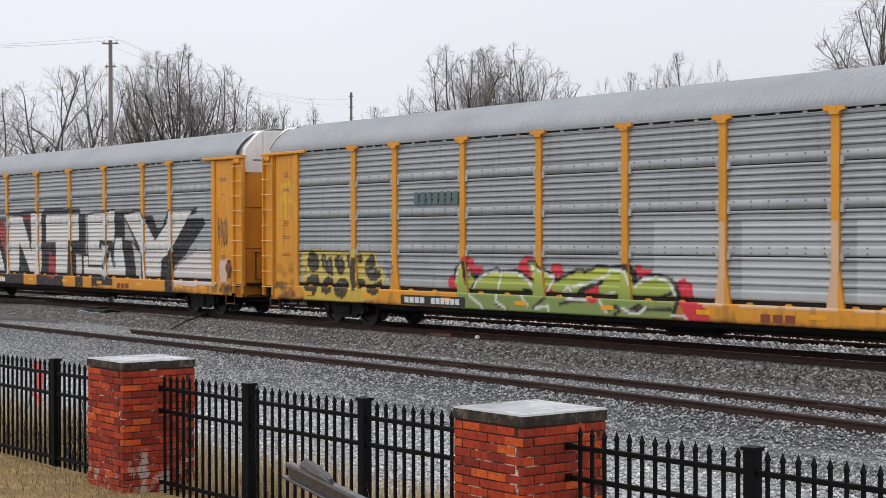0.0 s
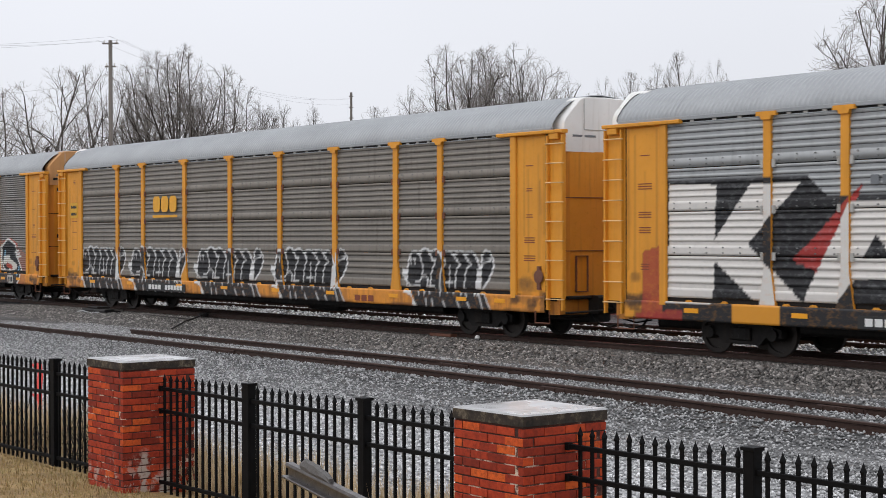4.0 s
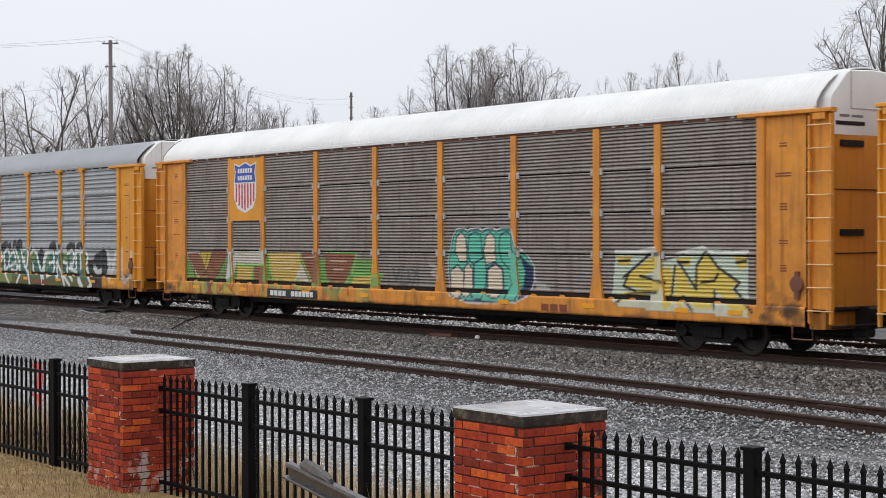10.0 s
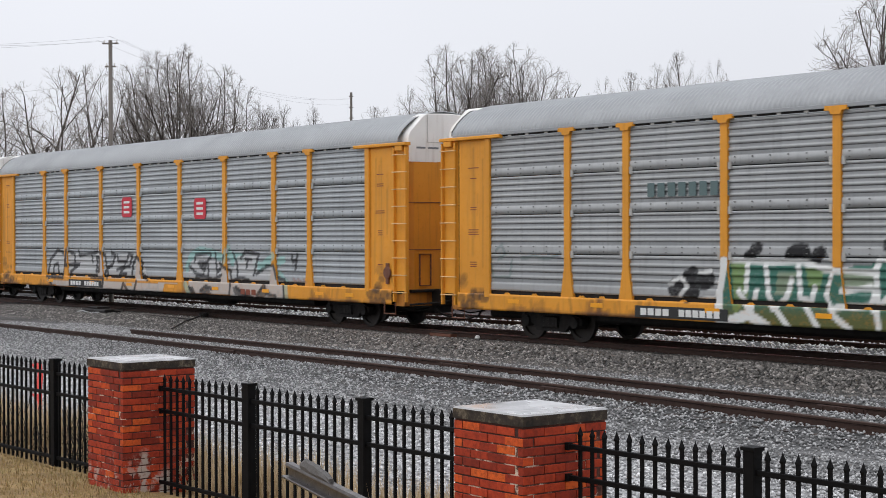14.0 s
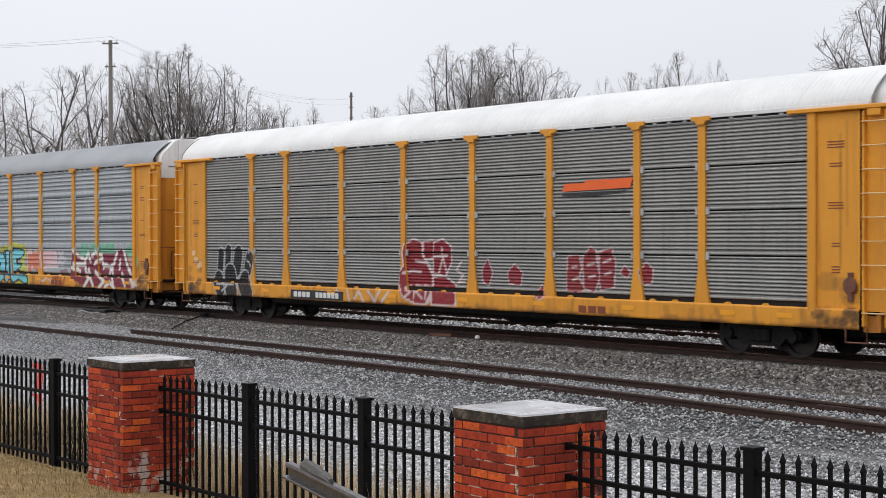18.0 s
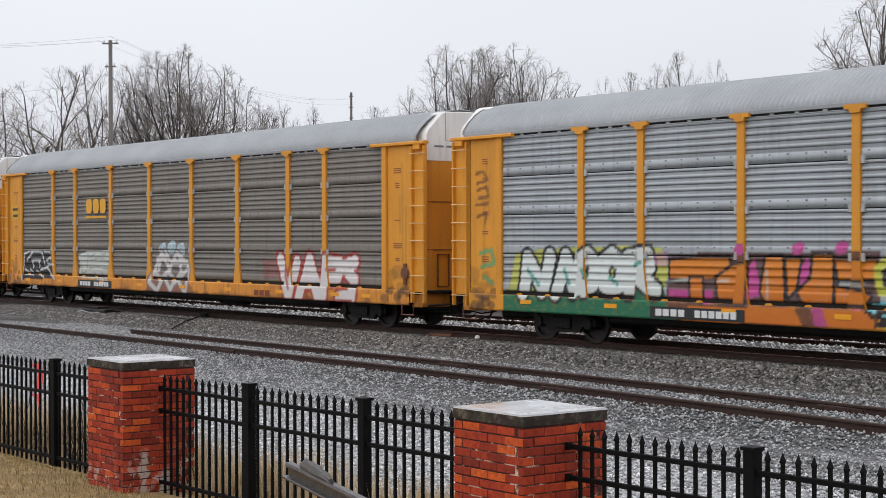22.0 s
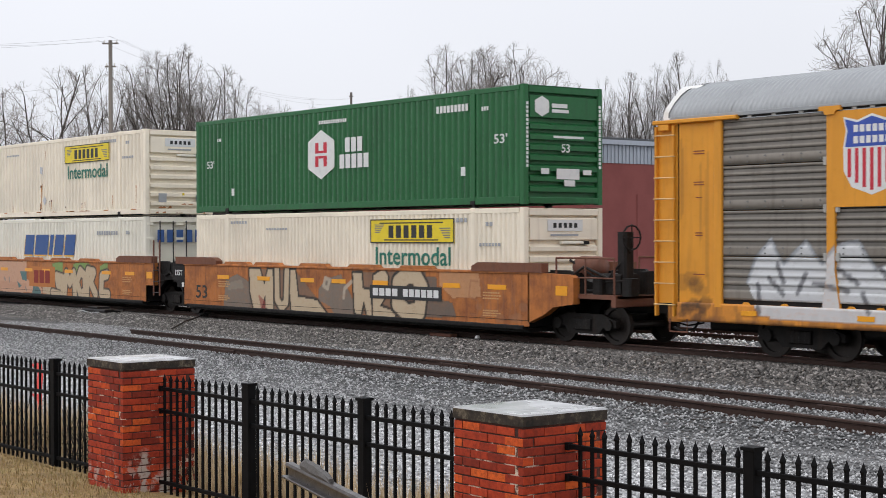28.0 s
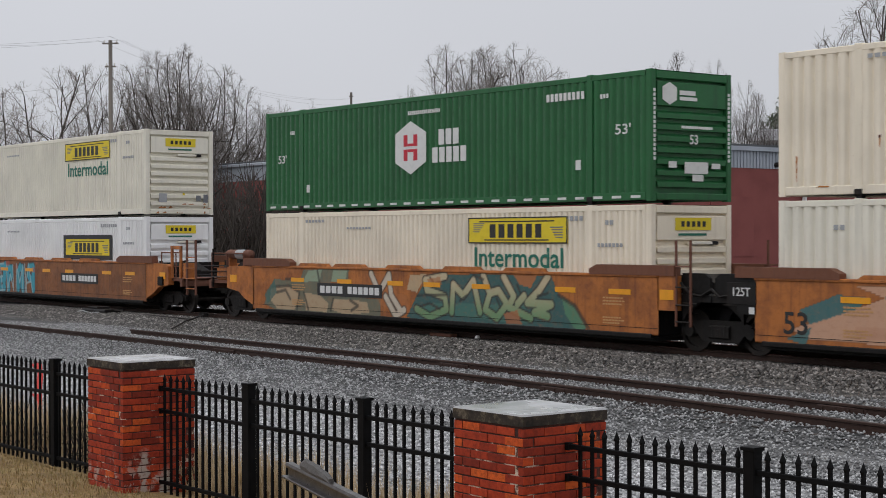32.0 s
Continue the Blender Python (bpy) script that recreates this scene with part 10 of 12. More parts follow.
        if (k > 0 and lead_open) or (k < 0 and trail_open):
            mb = MB()
            mb.box(*sorted((k * (abs(far) - 0.2), k * (abs(far) + 1.9))), -0.14, 0.14, 0.68, 0.95, 0.03)
            mb.box(*sorted((k * (abs(far) + 1.8), k * (abs(far) + 2.15))), -0.17, 0.17, 0.62, 1.0, 0.05)
            part("coupler", mb, M_TRUCK, w)
            mb = MB()
            mb.box(*sorted((k * 9.0, k * (abs(far) + 1.5))), -1.35, 1.35, 1.02, 1.12, 0.02)
            mb.box(*sorted((k * (abs(far) + 1.35), k * (abs(far) + 1.5))), -1.4, 1.4, 0.85, 1.12, 0.02)
            part("walkway", mb, M_RUSTB, w)
            mb = MB()
            for s in (-1.35, 1.35):
                for a in (9.3, 10.3, abs(far) + 1.4):
                    mb.tube([(k * a, s, 1.1), (k * a, s, 1.95)], 0.024, 6)
                mb.tube([(k * 9.3, s, 1.95), (k * (abs(far) + 1.4), s, 1.95)], 0.024, 6)
                mb.tube([(k * 9.3, s, 1.5), (k * (abs(far) + 1.4), s, 1.5)], 0.02, 6)
            part("hand_rail", mb, M_RUSTB, w)
            if brake:
                mb = MB()
                mb.lathe([(0.0, -0.45), (0.2, -0.42), (0.24, -0.3), (0.24, 0.3), (0.2, 0.42), (0.0, 0.45)], 0, (k * 10.0, -0.9, 1.75), 16)
                part("air_tank", mb, M_RUSTB, w, "rusty air reservoir", smooth=True)
                mb = MB()
                wheel = [(k * 11.35, -0.9 + 0.28 * math.cos(a * 0.5236), 2.42 + 0.28 * math.sin(a * 0.5236)) for a in range(13)]
                mb.tube(wheel, 0.022, 6)
                for a in range(4):
                    an = a * 1.5708
                    mb.tube([(k * 11.35, -0.9, 2.42), (k * 11.35, -0.9 + 0.28 * math.cos(an), 2.42 + 0.28 * math.sin(an))], 0.015, 5)
                part("brake_wheel", mb, M_TRUCK, w)
                mb = MB()
                mb.box(*sorted((k * 11.0, k * 11.3)), -1.05, -0.75, 1.1, 2.55, 0.05)
                mb.box(*sorted((k * 10.5, k * 11.2)), -1.1, -0.5, 1.1, 1.6, 0.05)
                part("brake_stand", mb, M_TRUCK, w)
                mb = MB()
                for a, b, z in ((9.6, -1.2, 1.25), (10.4, -1.25, 1.2), (10.9, -0.3, 1.3), (11.3, -1.2, 1.15), (9.9, -0.2, 1.3)):
                    mb.box(k * a, k * a + 0.3, b, b + 0.3, 1.1, z + 0.35, 0.04)
                mb.tube([(k * 9.3, -1.25, 1.3), (k * 10.2, -1.3, 1.75), (k * 10.9, -1.2, 1.5), (k * 11.3, -0.9, 2.1)], 0.035, 6)
                mb.tube([(k * 9.5, -1.1, 1.9), (k * 10.6, -1.1, 1.4), (k * 11.4, -1.1, 1.45)], 0.03, 6)
                part("brake_gear", mb, M_TRUCK, w)
    if deco_number:
        part("number_board", MB().box(deco_number[0], deco_number[1], -1.512, -1.504, 0.8, 1.16), D_BLACK, w)
        m = deco_number[0]
        tagged(part("number", sign_bars(sign_bars(MB(), m + 0.12, m + 1.3, 0.88, 1.08, -1.514, 4), m + 1.5, deco_number[1] - 0.1, 0.88, 1.08, -1.514, 6), D_WHITE, w), kind="stuff")
    for x in (-6.0, -3.6, -1.2, 0.4, 2.4, 5.5, 7.3):
        part("reflector", MB().box(x - 0.35, x + 0.35, -1.51, -1.503, 1.16, 1.28), D_AMBER, w)
    for x0 in (6.75, -6.3):
        mb = MB()
        for z, ln in ((1.06, 0.66), (0.99, 0.72), (0.92, 0.62), (0.62, 0.6), (0.56, 0.7), (0.50, 0.55)):
            sign_bars(mb, x0, x0 + ln, z, z + 0.035, -1.503, 7)
        tagged(part("notice", mb, D_STENCIL, w), kind="stuff")
    part("seam", MB().box(-8.48, 8.48, -1.506, -1.5, 0.445, 0.455), M_BLACK, w)
    for x in trucks:
        truck(w, x, 0.88, u)
    return w


U1, U2, U3, U4 = -343.03, -362.7, -382.43, -406.35
w1 = well_car(U1, "orange-brown well car with grey and tan graffiti", S_W1, (9.9, -9.84), (1.92, 5.1), lead_open=True, brake=True)
fit_text("length_mark", "53", -7.72, -7.0, 0.53, 0.94, -1.508, D_BLACK, w1)
w2 = well_car(U2, "orange-brown well car with pink and tan graffiti", S_W2, (-9.86,), None, cap_x=6.35)
fit_text("length_mark", "53", -7.75, -7.15, 0.5, 0.95, -1.508, D_BLACK, w2)
part("owner_patch", MB().box(-1.15, 1.2, -1.508, -1.504, 0.6, 1.36), plain("rust_orange_patch", (0.50, 0.18, 0.045), 0.7), w2)
tagged(part("owner_lettering", sign_bars(MB(), -0.75, 0.8, 0.74, 1.22, -1.512, 3), plain("dark_red_lettering", (0.26, 0.03, 0.02), 0.7), w2), kind="stuff")
w3 = well_car(U3, "orange-brown well car with green and yellow graffiti", S_W3, (-9.9,), (-4.95, -1.8), trail_open=True)
w4 = well_car(U4, "dark brown well car with cyan graffiti", S_W4, (9.3, -9.9), (1.7, 4.8), M_WELLB, lead=9.3, lead_open=True)
# fittings on the coupled ends of the third and fourth well cars
mb = MB().lathe([(0.0, -0.72), (0.12, -0.70), (0.145, -0.6), (0.145, 0.6), (0.12, 0.70), (0.0, 0.72)], 0, (-9.85, -1.15, 1.92), 16)
tank = part("air_tank", mb, M_RUSTB, w3, "rusty air reservoir with a pale label", smooth=True)
part("tank_label", MB().lathe([(0.147, -0.2), (0.148, -0.2), (0.148, 0.3), (0.147, 0.3)], 0, (-9.75, -1.15, 1.92), 16), D_PALE, tank)
for x in (-10.3, -9.4):
    part("tank_saddle", MB().box(x - 0.05, x + 0.05, -1.28, -1.02, 1.5, 1.82, 0.01), M_WELL, w3)
part("grab_post", MB().tube([(-11.12, -1.38, 0.9), (-11.12, -1.38, 2.08), (-11.05, -1.3, 2.12)], 0.03, 6), M_BLACK, w3)
for z in (1.2, 1.38, 1.55):
    part("grab_iron", MB().tube([(-11.85, -1.4, z), (-10.15, -1.4, z + 0.02)], 0.018, 6), M_WHEEL, w3)
part("deck_bracket", MB().box(-10.9, -10.1, -1.36, -1.1, 1.12, 1.5, 0.03), M_WELL, w3)
fr = MB()
for x in (10.05, 10.64):
    fr.box(x, x + 0.09, -1.42, -1.34, 1.12, 2.16, 0.01)
fr.box(10.05, 10.73, -1.42, -1.34, 2.06, 2.17, 0.01)
part("end_frame", fr, M_WELL, w4, "rusty upright end frame")
la = part("ladder", MB().box(11.12, 11.19, -1.44, -1.38, 0.6, 2.36, 0.008).box(11.70, 11.77, -1.44, -1.38, 0.6, 2.36, 0.008), M_RUSTB, w4, "rusty brown ladder")
for z in (0.8, 1.12, 1.46, 1.8):
    part("rung", MB().tube([(11.15, -1.45, z), (11.74, -1.45, z)], 0.017, 6), M_WELL, la)
part("lever", MB().tube([(10.3, -1.3, 1.2), (10.5, -1.32, 1.62), (11.0, -1.3, 1.7)], 0.035, 6), M_TRUCK, w4)
part("control_box", MB().box(9.4, 9.72, -1.56, -1.5, 0.86, 1.16, 0.02), M_BLACK, w4)
part("valve_box", MB().box(10.8, 11.05, -1.38, -1.05, 1.12, 1.62, 0.05), M_WELL, w4)
Z1, Z2 = 0.262, 3.228
container(U1, Z1, "cream ribbed container with a yellow sign", M_CREAM, "fine", lambda c: cream_deco(c, 0.02, end=True))
container(U1, Z2, "green ribbed container with a white hexagon emblem", M_GREEN, "fine", lambda c: green_deco(c, False))
container(U2, Z1, "pale grey container with blue slanted lettering", M_CREAM2, "wide", blue_deco, doors=True)
container(U2, Z2, "rust-streaked cream container with a yellow sign", M_CREAM, "wide", lambda c: (cream_deco(c, -0.06, end=True), rust_marks(c), end_rust(c)))
container(U3, Z1, "cream container with a yellow sign", M_CREAM, "fine", lambda c: cream_deco(c, 0.02, end="yellow"))
container(U3, Z2, "green container with reflective tape and hexagon emblem", M_GREEN, "fine", lambda c: green_deco(c, True))
container(U4, Z1, "clean white container with a framed yellow sign", M_WHITE, "fine", lambda c: cream_deco(c, -0.48, word=False, dark=True, end="yellow"))
container(U4, Z2, "soiled white container with a yellow sign", M_CREAM2, "fine", lambda c: (cream_deco(c, 0.02, end="yellow"), end_rust(c)))


# ---- ground ----
def gravel(name, a, b, c, wet=0.35, scale=17.0, pale=None):
    m = Mat(name, 0.6)
    co = m.co(shift=False)
    cell = m.voronoi(scale, co, out="Color")
    sep = m.n.new("ShaderNodeSeparateColor")
    m.l.new(cell, sep.inputs[0])
    col = m.ramp(sep.outputs[0], ((0.0, a), (0.45, b), (1.0, c)))
    broad = m.noise(0.35, 4, co)
    col = m.mix(m.val(broad, 0.35, 0.7, 0.0, 0.4), col, mul3(b, 0.55))
    if pale:
        # finer, paler stone spread along the fence
        sy = m.n.new("ShaderNodeSeparateXYZ")
        m.l.new(m.n.new("ShaderNodeNewGeometry").outputs["Position"], sy.inputs[0])
        edge = m.math("ADD", sy.outputs["Y"], m.math("MULTIPLY", broad, 3.0))
        fine = m.ramp(sep.outputs[1], ((0.0, mul3(pale, 0.45)), (0.6, pale), (1.0, mul3(pale, 1.5))))
        col = m.mix(m.val(edge, 14.5, 17.5, 1.0, 0.0), col, fine)
    m.color(col)
    m.rough(m.val(broad, 0.3, 0.7, wet, wet + 0.3))
    return m.bump(m.voronoi(scale, co), 0.9, 0.05).m


# near-black tones paint the shade in gaps between the loose stones
M_GRAVEL = gravel("wet_gravel_gap_shade", (0.008, 0.008, 0.0078), (0.025, 0.0245, 0.0235), (0.07, 0.069, 0.067), pale=(0.36, 0.36, 0.36))
M_BALLAST = gravel("ballast_gap_shade", (0.005, 0.0045, 0.004), (0.014, 0.0125, 0.011), (0.04, 0.037, 0.034), 0.5, 14.0)
M_RAIL = worn("rusty_rail", (0.042, 0.021, 0.015), (0.016, 0.010, 0.009), 0.5, 0.7, 0.1, streak=False)
M_RAILTOP = Mat("polished_rail_head", 0.22, 1.0).color((0.72, 0.72, 0.74)).m
M_TIE = worn("creosoted_tie", (0.045, 0.035, 0.03), (0.09, 0.075, 0.065), 0.5, 0.8, streak=False)


def siding_y(x):
    """Middle of the near siding, which bends towards the camera."""
    return 18.2 - 0.0027 * max(0.0, x + 28.0) ** 2


def ground_z(x, y):
    """Ground height: a low lawn, a gravel yard, and the raised ballast of the main tracks."""
    z = -0.13
    if y > 8.0:
        z = -0.13 - 0.06 * min(1.0, (y - 8.0) / 3.0)
    d = y - siding_y(x)
    z += 0.12 * max(0.0, 1 - max(0.0, abs(d) - 0.9) / 1.2)
    main = min(max((y - 20.3) / 3.6, 0.0), 1.0)
    z = max(z, -0.2 + 0.08 * main) if y < 24 else (-0.12 if y < 33 else max(-0.12 - (y - 33) * 0.05, -0.6))
    return z


def ground_sheet():
    xs = np.concatenate([[-1500, -600, -250, -130], np.arange(-90, 12, 1.0), [30, 80, 250, 700, 1500]])
    ys = np.concatenate([[-700, -200, -60, -25], np.arange(-12, 40, 0.75), [44, 52, 65, 90, 150, 350, 800, 2000]])
    P = np.zeros((len(ys), len(xs), 3))
    for j, y in enumerate(ys):
        for i, x in enumerate(xs):
            P[j, i] = (x, y, ground_z(x, y) - 0.02)
    return tagged(put("ground", sheet("ground", P, M_GRAVEL, True)), "wet grey gravel yard beside the tracks", "ground", kind="structure")


ground_sheet()
xs = np.arange(-110, 12.1, 1.0)
ys = np.array([21.2, 22.0, 22.9, 23.8, 24.5, 25.0, 25.4, 27.0, 28.6, 30.0, 32.0, 34.0])
zz = np.array([-0.235, -0.2, -0.15, -0.11, -0.125, -0.17, -0.18, -0.18, -0.13, -0.12, -0.12, -0.24])
P = np.zeros((len(ys), len(xs), 3))
P[..., 0], P[..., 1], P[..., 2] = xs[None, :], ys[:, None], zz[:, None]
tagged(put("ballast_bed", sheet("ballast_bed", P, M_BALLAST, True)), "dark crushed-stone ballast under the main tracks", "ballast", kind="structure")


def stones(name, label, spots, size, mat, seed):
    """Loose stones, each a small uneven block, as one mesh."""
    rng = np.random.default_rng(seed)
    n = len(spots)
    base = np.array([(1, 0, 0), (0, 1, 0), (-1, 0, 0), (0, -1, 0), (0, 0, 1), (0, 0, -0.6)], float)
    V = base[None] * (1 + rng.uniform(-0.35, 0.35, (n, 6, 1)))
    V += rng.uniform(-0.18, 0.18, (n, 6, 3))
    s = rng.uniform(size[0], size[1], (n, 1, 1)) * np.array([1.15, 0.7, 0.75])[None, None]
    V = V * s
    a = rng.uniform(0, 6.283, n)
    c, q = np.cos(a)[:, None], np.sin(a)[:, None]
    V = np.stack([V[..., 0] * c - V[..., 1] * q, V[..., 0] * q + V[..., 1] * c, V[..., 2]], -1)
    t = rng.uniform(-0.6, 0.6, n)
    c, q = np.cos(t)[:, None], np.sin(t)[:, None]
    V = np.stack([V[..., 0], V[..., 1] * c - V[..., 2] * q, V[..., 1] * q + V[..., 2] * c], -1)
    V += np.asarray(spots)[:, None, :]
    F = np.array([(0, 1, 4), (1, 2, 4), (2, 3, 4), (3, 0, 4), (1, 0, 5), (2, 1, 5), (3, 2, 5), (0, 3, 5)], np.int32)
    F = (F[None] + (np.arange(n) * 6)[:, None, None]).reshape(-1, 3).astype(np.int32)
    me = bpy.data.meshes.new(name)
    me.vertices.add(n * 6)
    me.vertices.foreach_set("co", V.astype(np.float32).ravel())
    me.loops.add(F.size)
    me.loops.foreach_set("vertex_index", F.ravel())
    me.polygons.add(len(F))
    me.polygons.foreach_set("loop_start", np.arange(0, F.size, 3, dtype=np.int32))
    me.update(calc_edges=True)
    finish(me, mat)
    return tagged(put(name, me), label, "gravel", kind="stuff")


def stone_mat(name, a, b, c, rough=0.5):
    m = Mat(name, rough)
    col = m.ramp(m.rnd(True), ((0.0, a), (0.55, b), (0.82, mul3(b, 2.0)), (1.0, c)))
    f = m.noise(30.0, 3, m.co(shift=False))
    m.color(m.mix(m.val(f, 0.4, 0.7, 0.0, 0.35), col, mul3(b, 0.6)))
    return m.m


M_ST1 = stone_mat("pale_wet_stone", (0.092, 0.092, 0.091), (0.242, 0.241, 0.239), (0.485, 0.483, 0.48), 0.65)
M_ST0 = stone_mat("fine_pale_stone", (0.215, 0.215, 0.215), (0.425, 0.425, 0.423), (0.64, 0.64, 0.638), 0.65)
# stones past the far rail: the skylight on them is put into their colour
M_ST_LIT = stone_mat("bright_lit_ballast_stone", (0.30, 0.298, 0.29), (0.56, 0.555, 0.54), (0.76, 0.755, 0.74), 0.6)
M_ST2 = stone_mat("dirty_ballast_stone", (0.03, 0.027, 0.024), (0.105, 0.096, 0.087), (0.42, 0.39, 0.36), 0.6)


def scatter(n, x0, x1, y0, y1, seed, lift, keep=None):
    rng = np.random.default_rng(seed)
    x, y = rng.uniform(x0, x1, n), rng.uniform(y0, y1, n)
    pts = []
    for a, b in zip(x, y):
        # only the wedge of yard that the yard's edge opens towards
        if b > -a * 0.36 and b < -a * 1.62 + 1.5 and (keep is None or keep(a, b)):
            pts.append((a, b, lift(a, b)))
    return np.array(pts)


def bed_z(x, y):
    return float(np.interp(y, ys, zz))


stones("ballast_stones", "dirty crushed ballast stones along the main track", scatter(44000, -58, -9, 21.0, 25.5, 3, lambda a, b: bed_z(a, b) + 0.016), (0.028, 0.06), M_ST2, 3)
stones("track_stones", "ballast stones between and behind the rails", scatter(12000, -66, -12, 27.2, 33.5, 4, lambda a, b: bed_z(a, b) + 0.005), (0.035, 0.065), M_ST_LIT, 4)
stones("gravel_stones", "pale wet gravel stones between fence and siding", scatter(80000, -46, -6, 13.2, 21.2, 5, lambda a, b: ground_z(a, b) - 0.006), (0.016, 0.035), M_ST1, 5)
stones("fine_gravel", "fine pale gravel along the fence", scatter(34000, -30, -4, 8.0, 14.2, 6, lambda a, b: ground_z(a, b) - 0.01), (0.014, 0.032), M_ST0, 6)


# ---- tracks ----
RAIL = [(-0.075, -0.172), (0.075, -0.172), (0.075, -0.16), (0.012, -0.135), (0.01, -0.045), (0.036, -0.034), (0.037, -0.008), (0.03, 0.0), (-0.03, 0.0), (-0.037, -0.008), (-0.036, -0.034), (-0.01, -0.045), (-0.012, -0.135), (-0.075, -0.16)]


def rail(name, line, label, shiny, z=0.0):
    n = len(RAIL)
    mb = MB()
    for x, y in line:
        mb.v += [(x, y + a, z + b) for a, b in RAIL]
    for k in range(len(line) - 1):
        for i in range(n):
            j = (i + 1) % n
            mb.f.append((k * n + i, k * n + j, (k + 1) * n + j, (k + 1) * n + i))
    me = mb.mesh(name, [M_RAIL, M_RAILTOP])
    if shiny:
        idx = [1 if i % n == 7 else 0 for i in range(len(mb.f))]
        me.polygons.foreach_set("material_index", idx)
    return tagged(put(name, me), label, "rail", "rails of the tracks", "structure")


for cy in (TRACK_Y, 30.6):
    for s in (-0.755, 0.755):
        rail("main_rail", [(-400, cy + s), (-100, cy + s), (-20, cy + s), (100, cy + s)], "rusty steel rail with a polished head", True)
SID = [-120, -80, -60, -50, -44, -38, -32, *np.arange(-28, 6, 2.0), 8, 12]
for s in (-0.75, 0.75):
    rail("siding_rail", [(x, siding_y(x) + s) for x in SID if not (s > 0 and x < -41)], "rusty brown siding rail in gravel", False, 0.05)
tie = MB().box(-0.115, 0.115, -1.3, 1.3, -0.09, 0.09, 0.015).mesh("tie", M_TIE)
plate_m = MB().box(-0.09, 0.09, -0.17, 0.17, -0.006, 0.006).box(-0.03, 0.03, -0.13, -0.09, 0.0, 0.03).box(-0.03, 0.03, 0.09, 0.13, 0.0, 0.03).mesh("tie_plate", M_RAIL)
for cy, x0, x1 in ((TRACK_Y, -70.0, -8.0), (30.6, -70.0, -14.0)):
    tr = tagged(new("track_bed"), "creosoted timber ties of a railway track", "track", kind="structure")
    x = x0
    while x < x1:
        t = put("tie", tie, tr, at=(x, cy + 0.04 * math.sin(x * 9), -0.245))
        for s in (-0.755, 0.755):
            put("tie_plate", plate_m, t, at=(0, s, 0.078))
        x += 0.55
tr = tagged(new("siding_bed"), "half-buried timber ties of the siding", "track", kind="structure")
x = -38.0
while x < -6.0:
    put("tie", tie, tr, at=(x, siding_y(x), -0.205))
    x += 0.56
joint = MB().box(-0.45, 0.45, -0.05, 0.05, -0.14, -0.045, 0.012)
for k in range(4):
    joint.box(-0.36 + k * 0.24 - 0.02, -0.36 + k * 0.24 + 0.02, -0.065, 0.065, -0.105, -0.065)
jm = joint.mesh("joint_bar", M_RAIL)
for x, s in ((-19.3, -0.75), (-14.6, 0.75), (-24.2, 0.75), (-30.5, -0.75)):
    tagged(put("joint_bar", jm, at=(x, siding_y(x) + s, 0.05)), "bolted rusty joint bar on a siding rail", "rail joint", "joint bars", "structure")

# small things beside the main track
sw = thing("switch_machine", "low black switch machine beside the track", "switch machine", at=(-50.2, 23.9, -0.12))
part("case", MB().box(-0.9, 0.9, -0.3, 0.3, 0.0, 0.15, 0.05), M_BLACK, sw)
part("cover", MB().box(-0.5, 0.2, -0.24, 0.24, 0.15, 0.22, 0.03), M_TRUCK, sw)
part("rod", MB().tube([(0.6, 0, 0.12), (1.3, 0.2, 0.12)], 0.03, 6).tube([(-0.2, 0.3, 0.1), (-0.2, 1.4, 0.1)], 0.025, 6), M_WHEEL, sw)
part("cable", MB().tube([(-0.9, -0.45, 0.03), (-0.5, -0.42, 0.08), (0.1, -0.5, 0.03), (0.7, -0.4, 0.06)], 0.02, 5), D_PALE, sw)
tr_rod = thing("throw_rod", "dark steel rod lying across the ballast", "rod", at=(-42.8, 23.3, -0.1))
part("rod_bar", MB().tube([(2.6, -2.0, -0.02), (0.6, -0.5, 0.06), (-1.0, 0.8, 0.08), (-2.6, 1.9, 0.06)], 0.024, 6), M_BLACK, tr_rod)
part("rod_eye", MB().lathe([(0.05, -0.06), (0.16, -0.06), (0.16, 0.06), (0.05, 0.06)], 2, (-2.6, 1.9, 0.06), 12), M_TRUCK, tr_rod)
part("rod_link", MB().tube([(-0.2, 0.2, 0.06), (-3.4, 0.3, 0.08)], 0.022, 6), M_WHEEL, tr_rod)
pb = thing("rail_lubricator", "small rusty box fixed beside the rail", "track box", at=(-32.7, 25.15, -0.13))
part("box_body", MB().box(-0.45, 0.45, -0.1, 0.1, 0.0, 0.09, 0.02), M_RUSTB, pb)
part("lid", MB().box(-0.47, 0.47, -0.11, 0.11, 0.09, 0.105, 0.004), M_RAIL, pb)
tagged(put("pale_rock", MB().lathe([(0.02, -0.05), (0.08, -0.01), (0.05, 0.05), (0.02, 0.07)], 2, (0, 0, 0), 7).mesh("pale_rock", D_WHITE), at=(-31.1, 25.0, -0.08)), "pale lump of stone on the ballast", "stone")
rc = thing("retaining_clip_post", "short rusty post end beside the main rail", "marker", at=(-14.6, 25.1, -0.12))
part("stub", MB().box(-0.1, 0.1, -0.05, 0.05, 0.0, 0.16, 0.03), M_RAIL, rc)

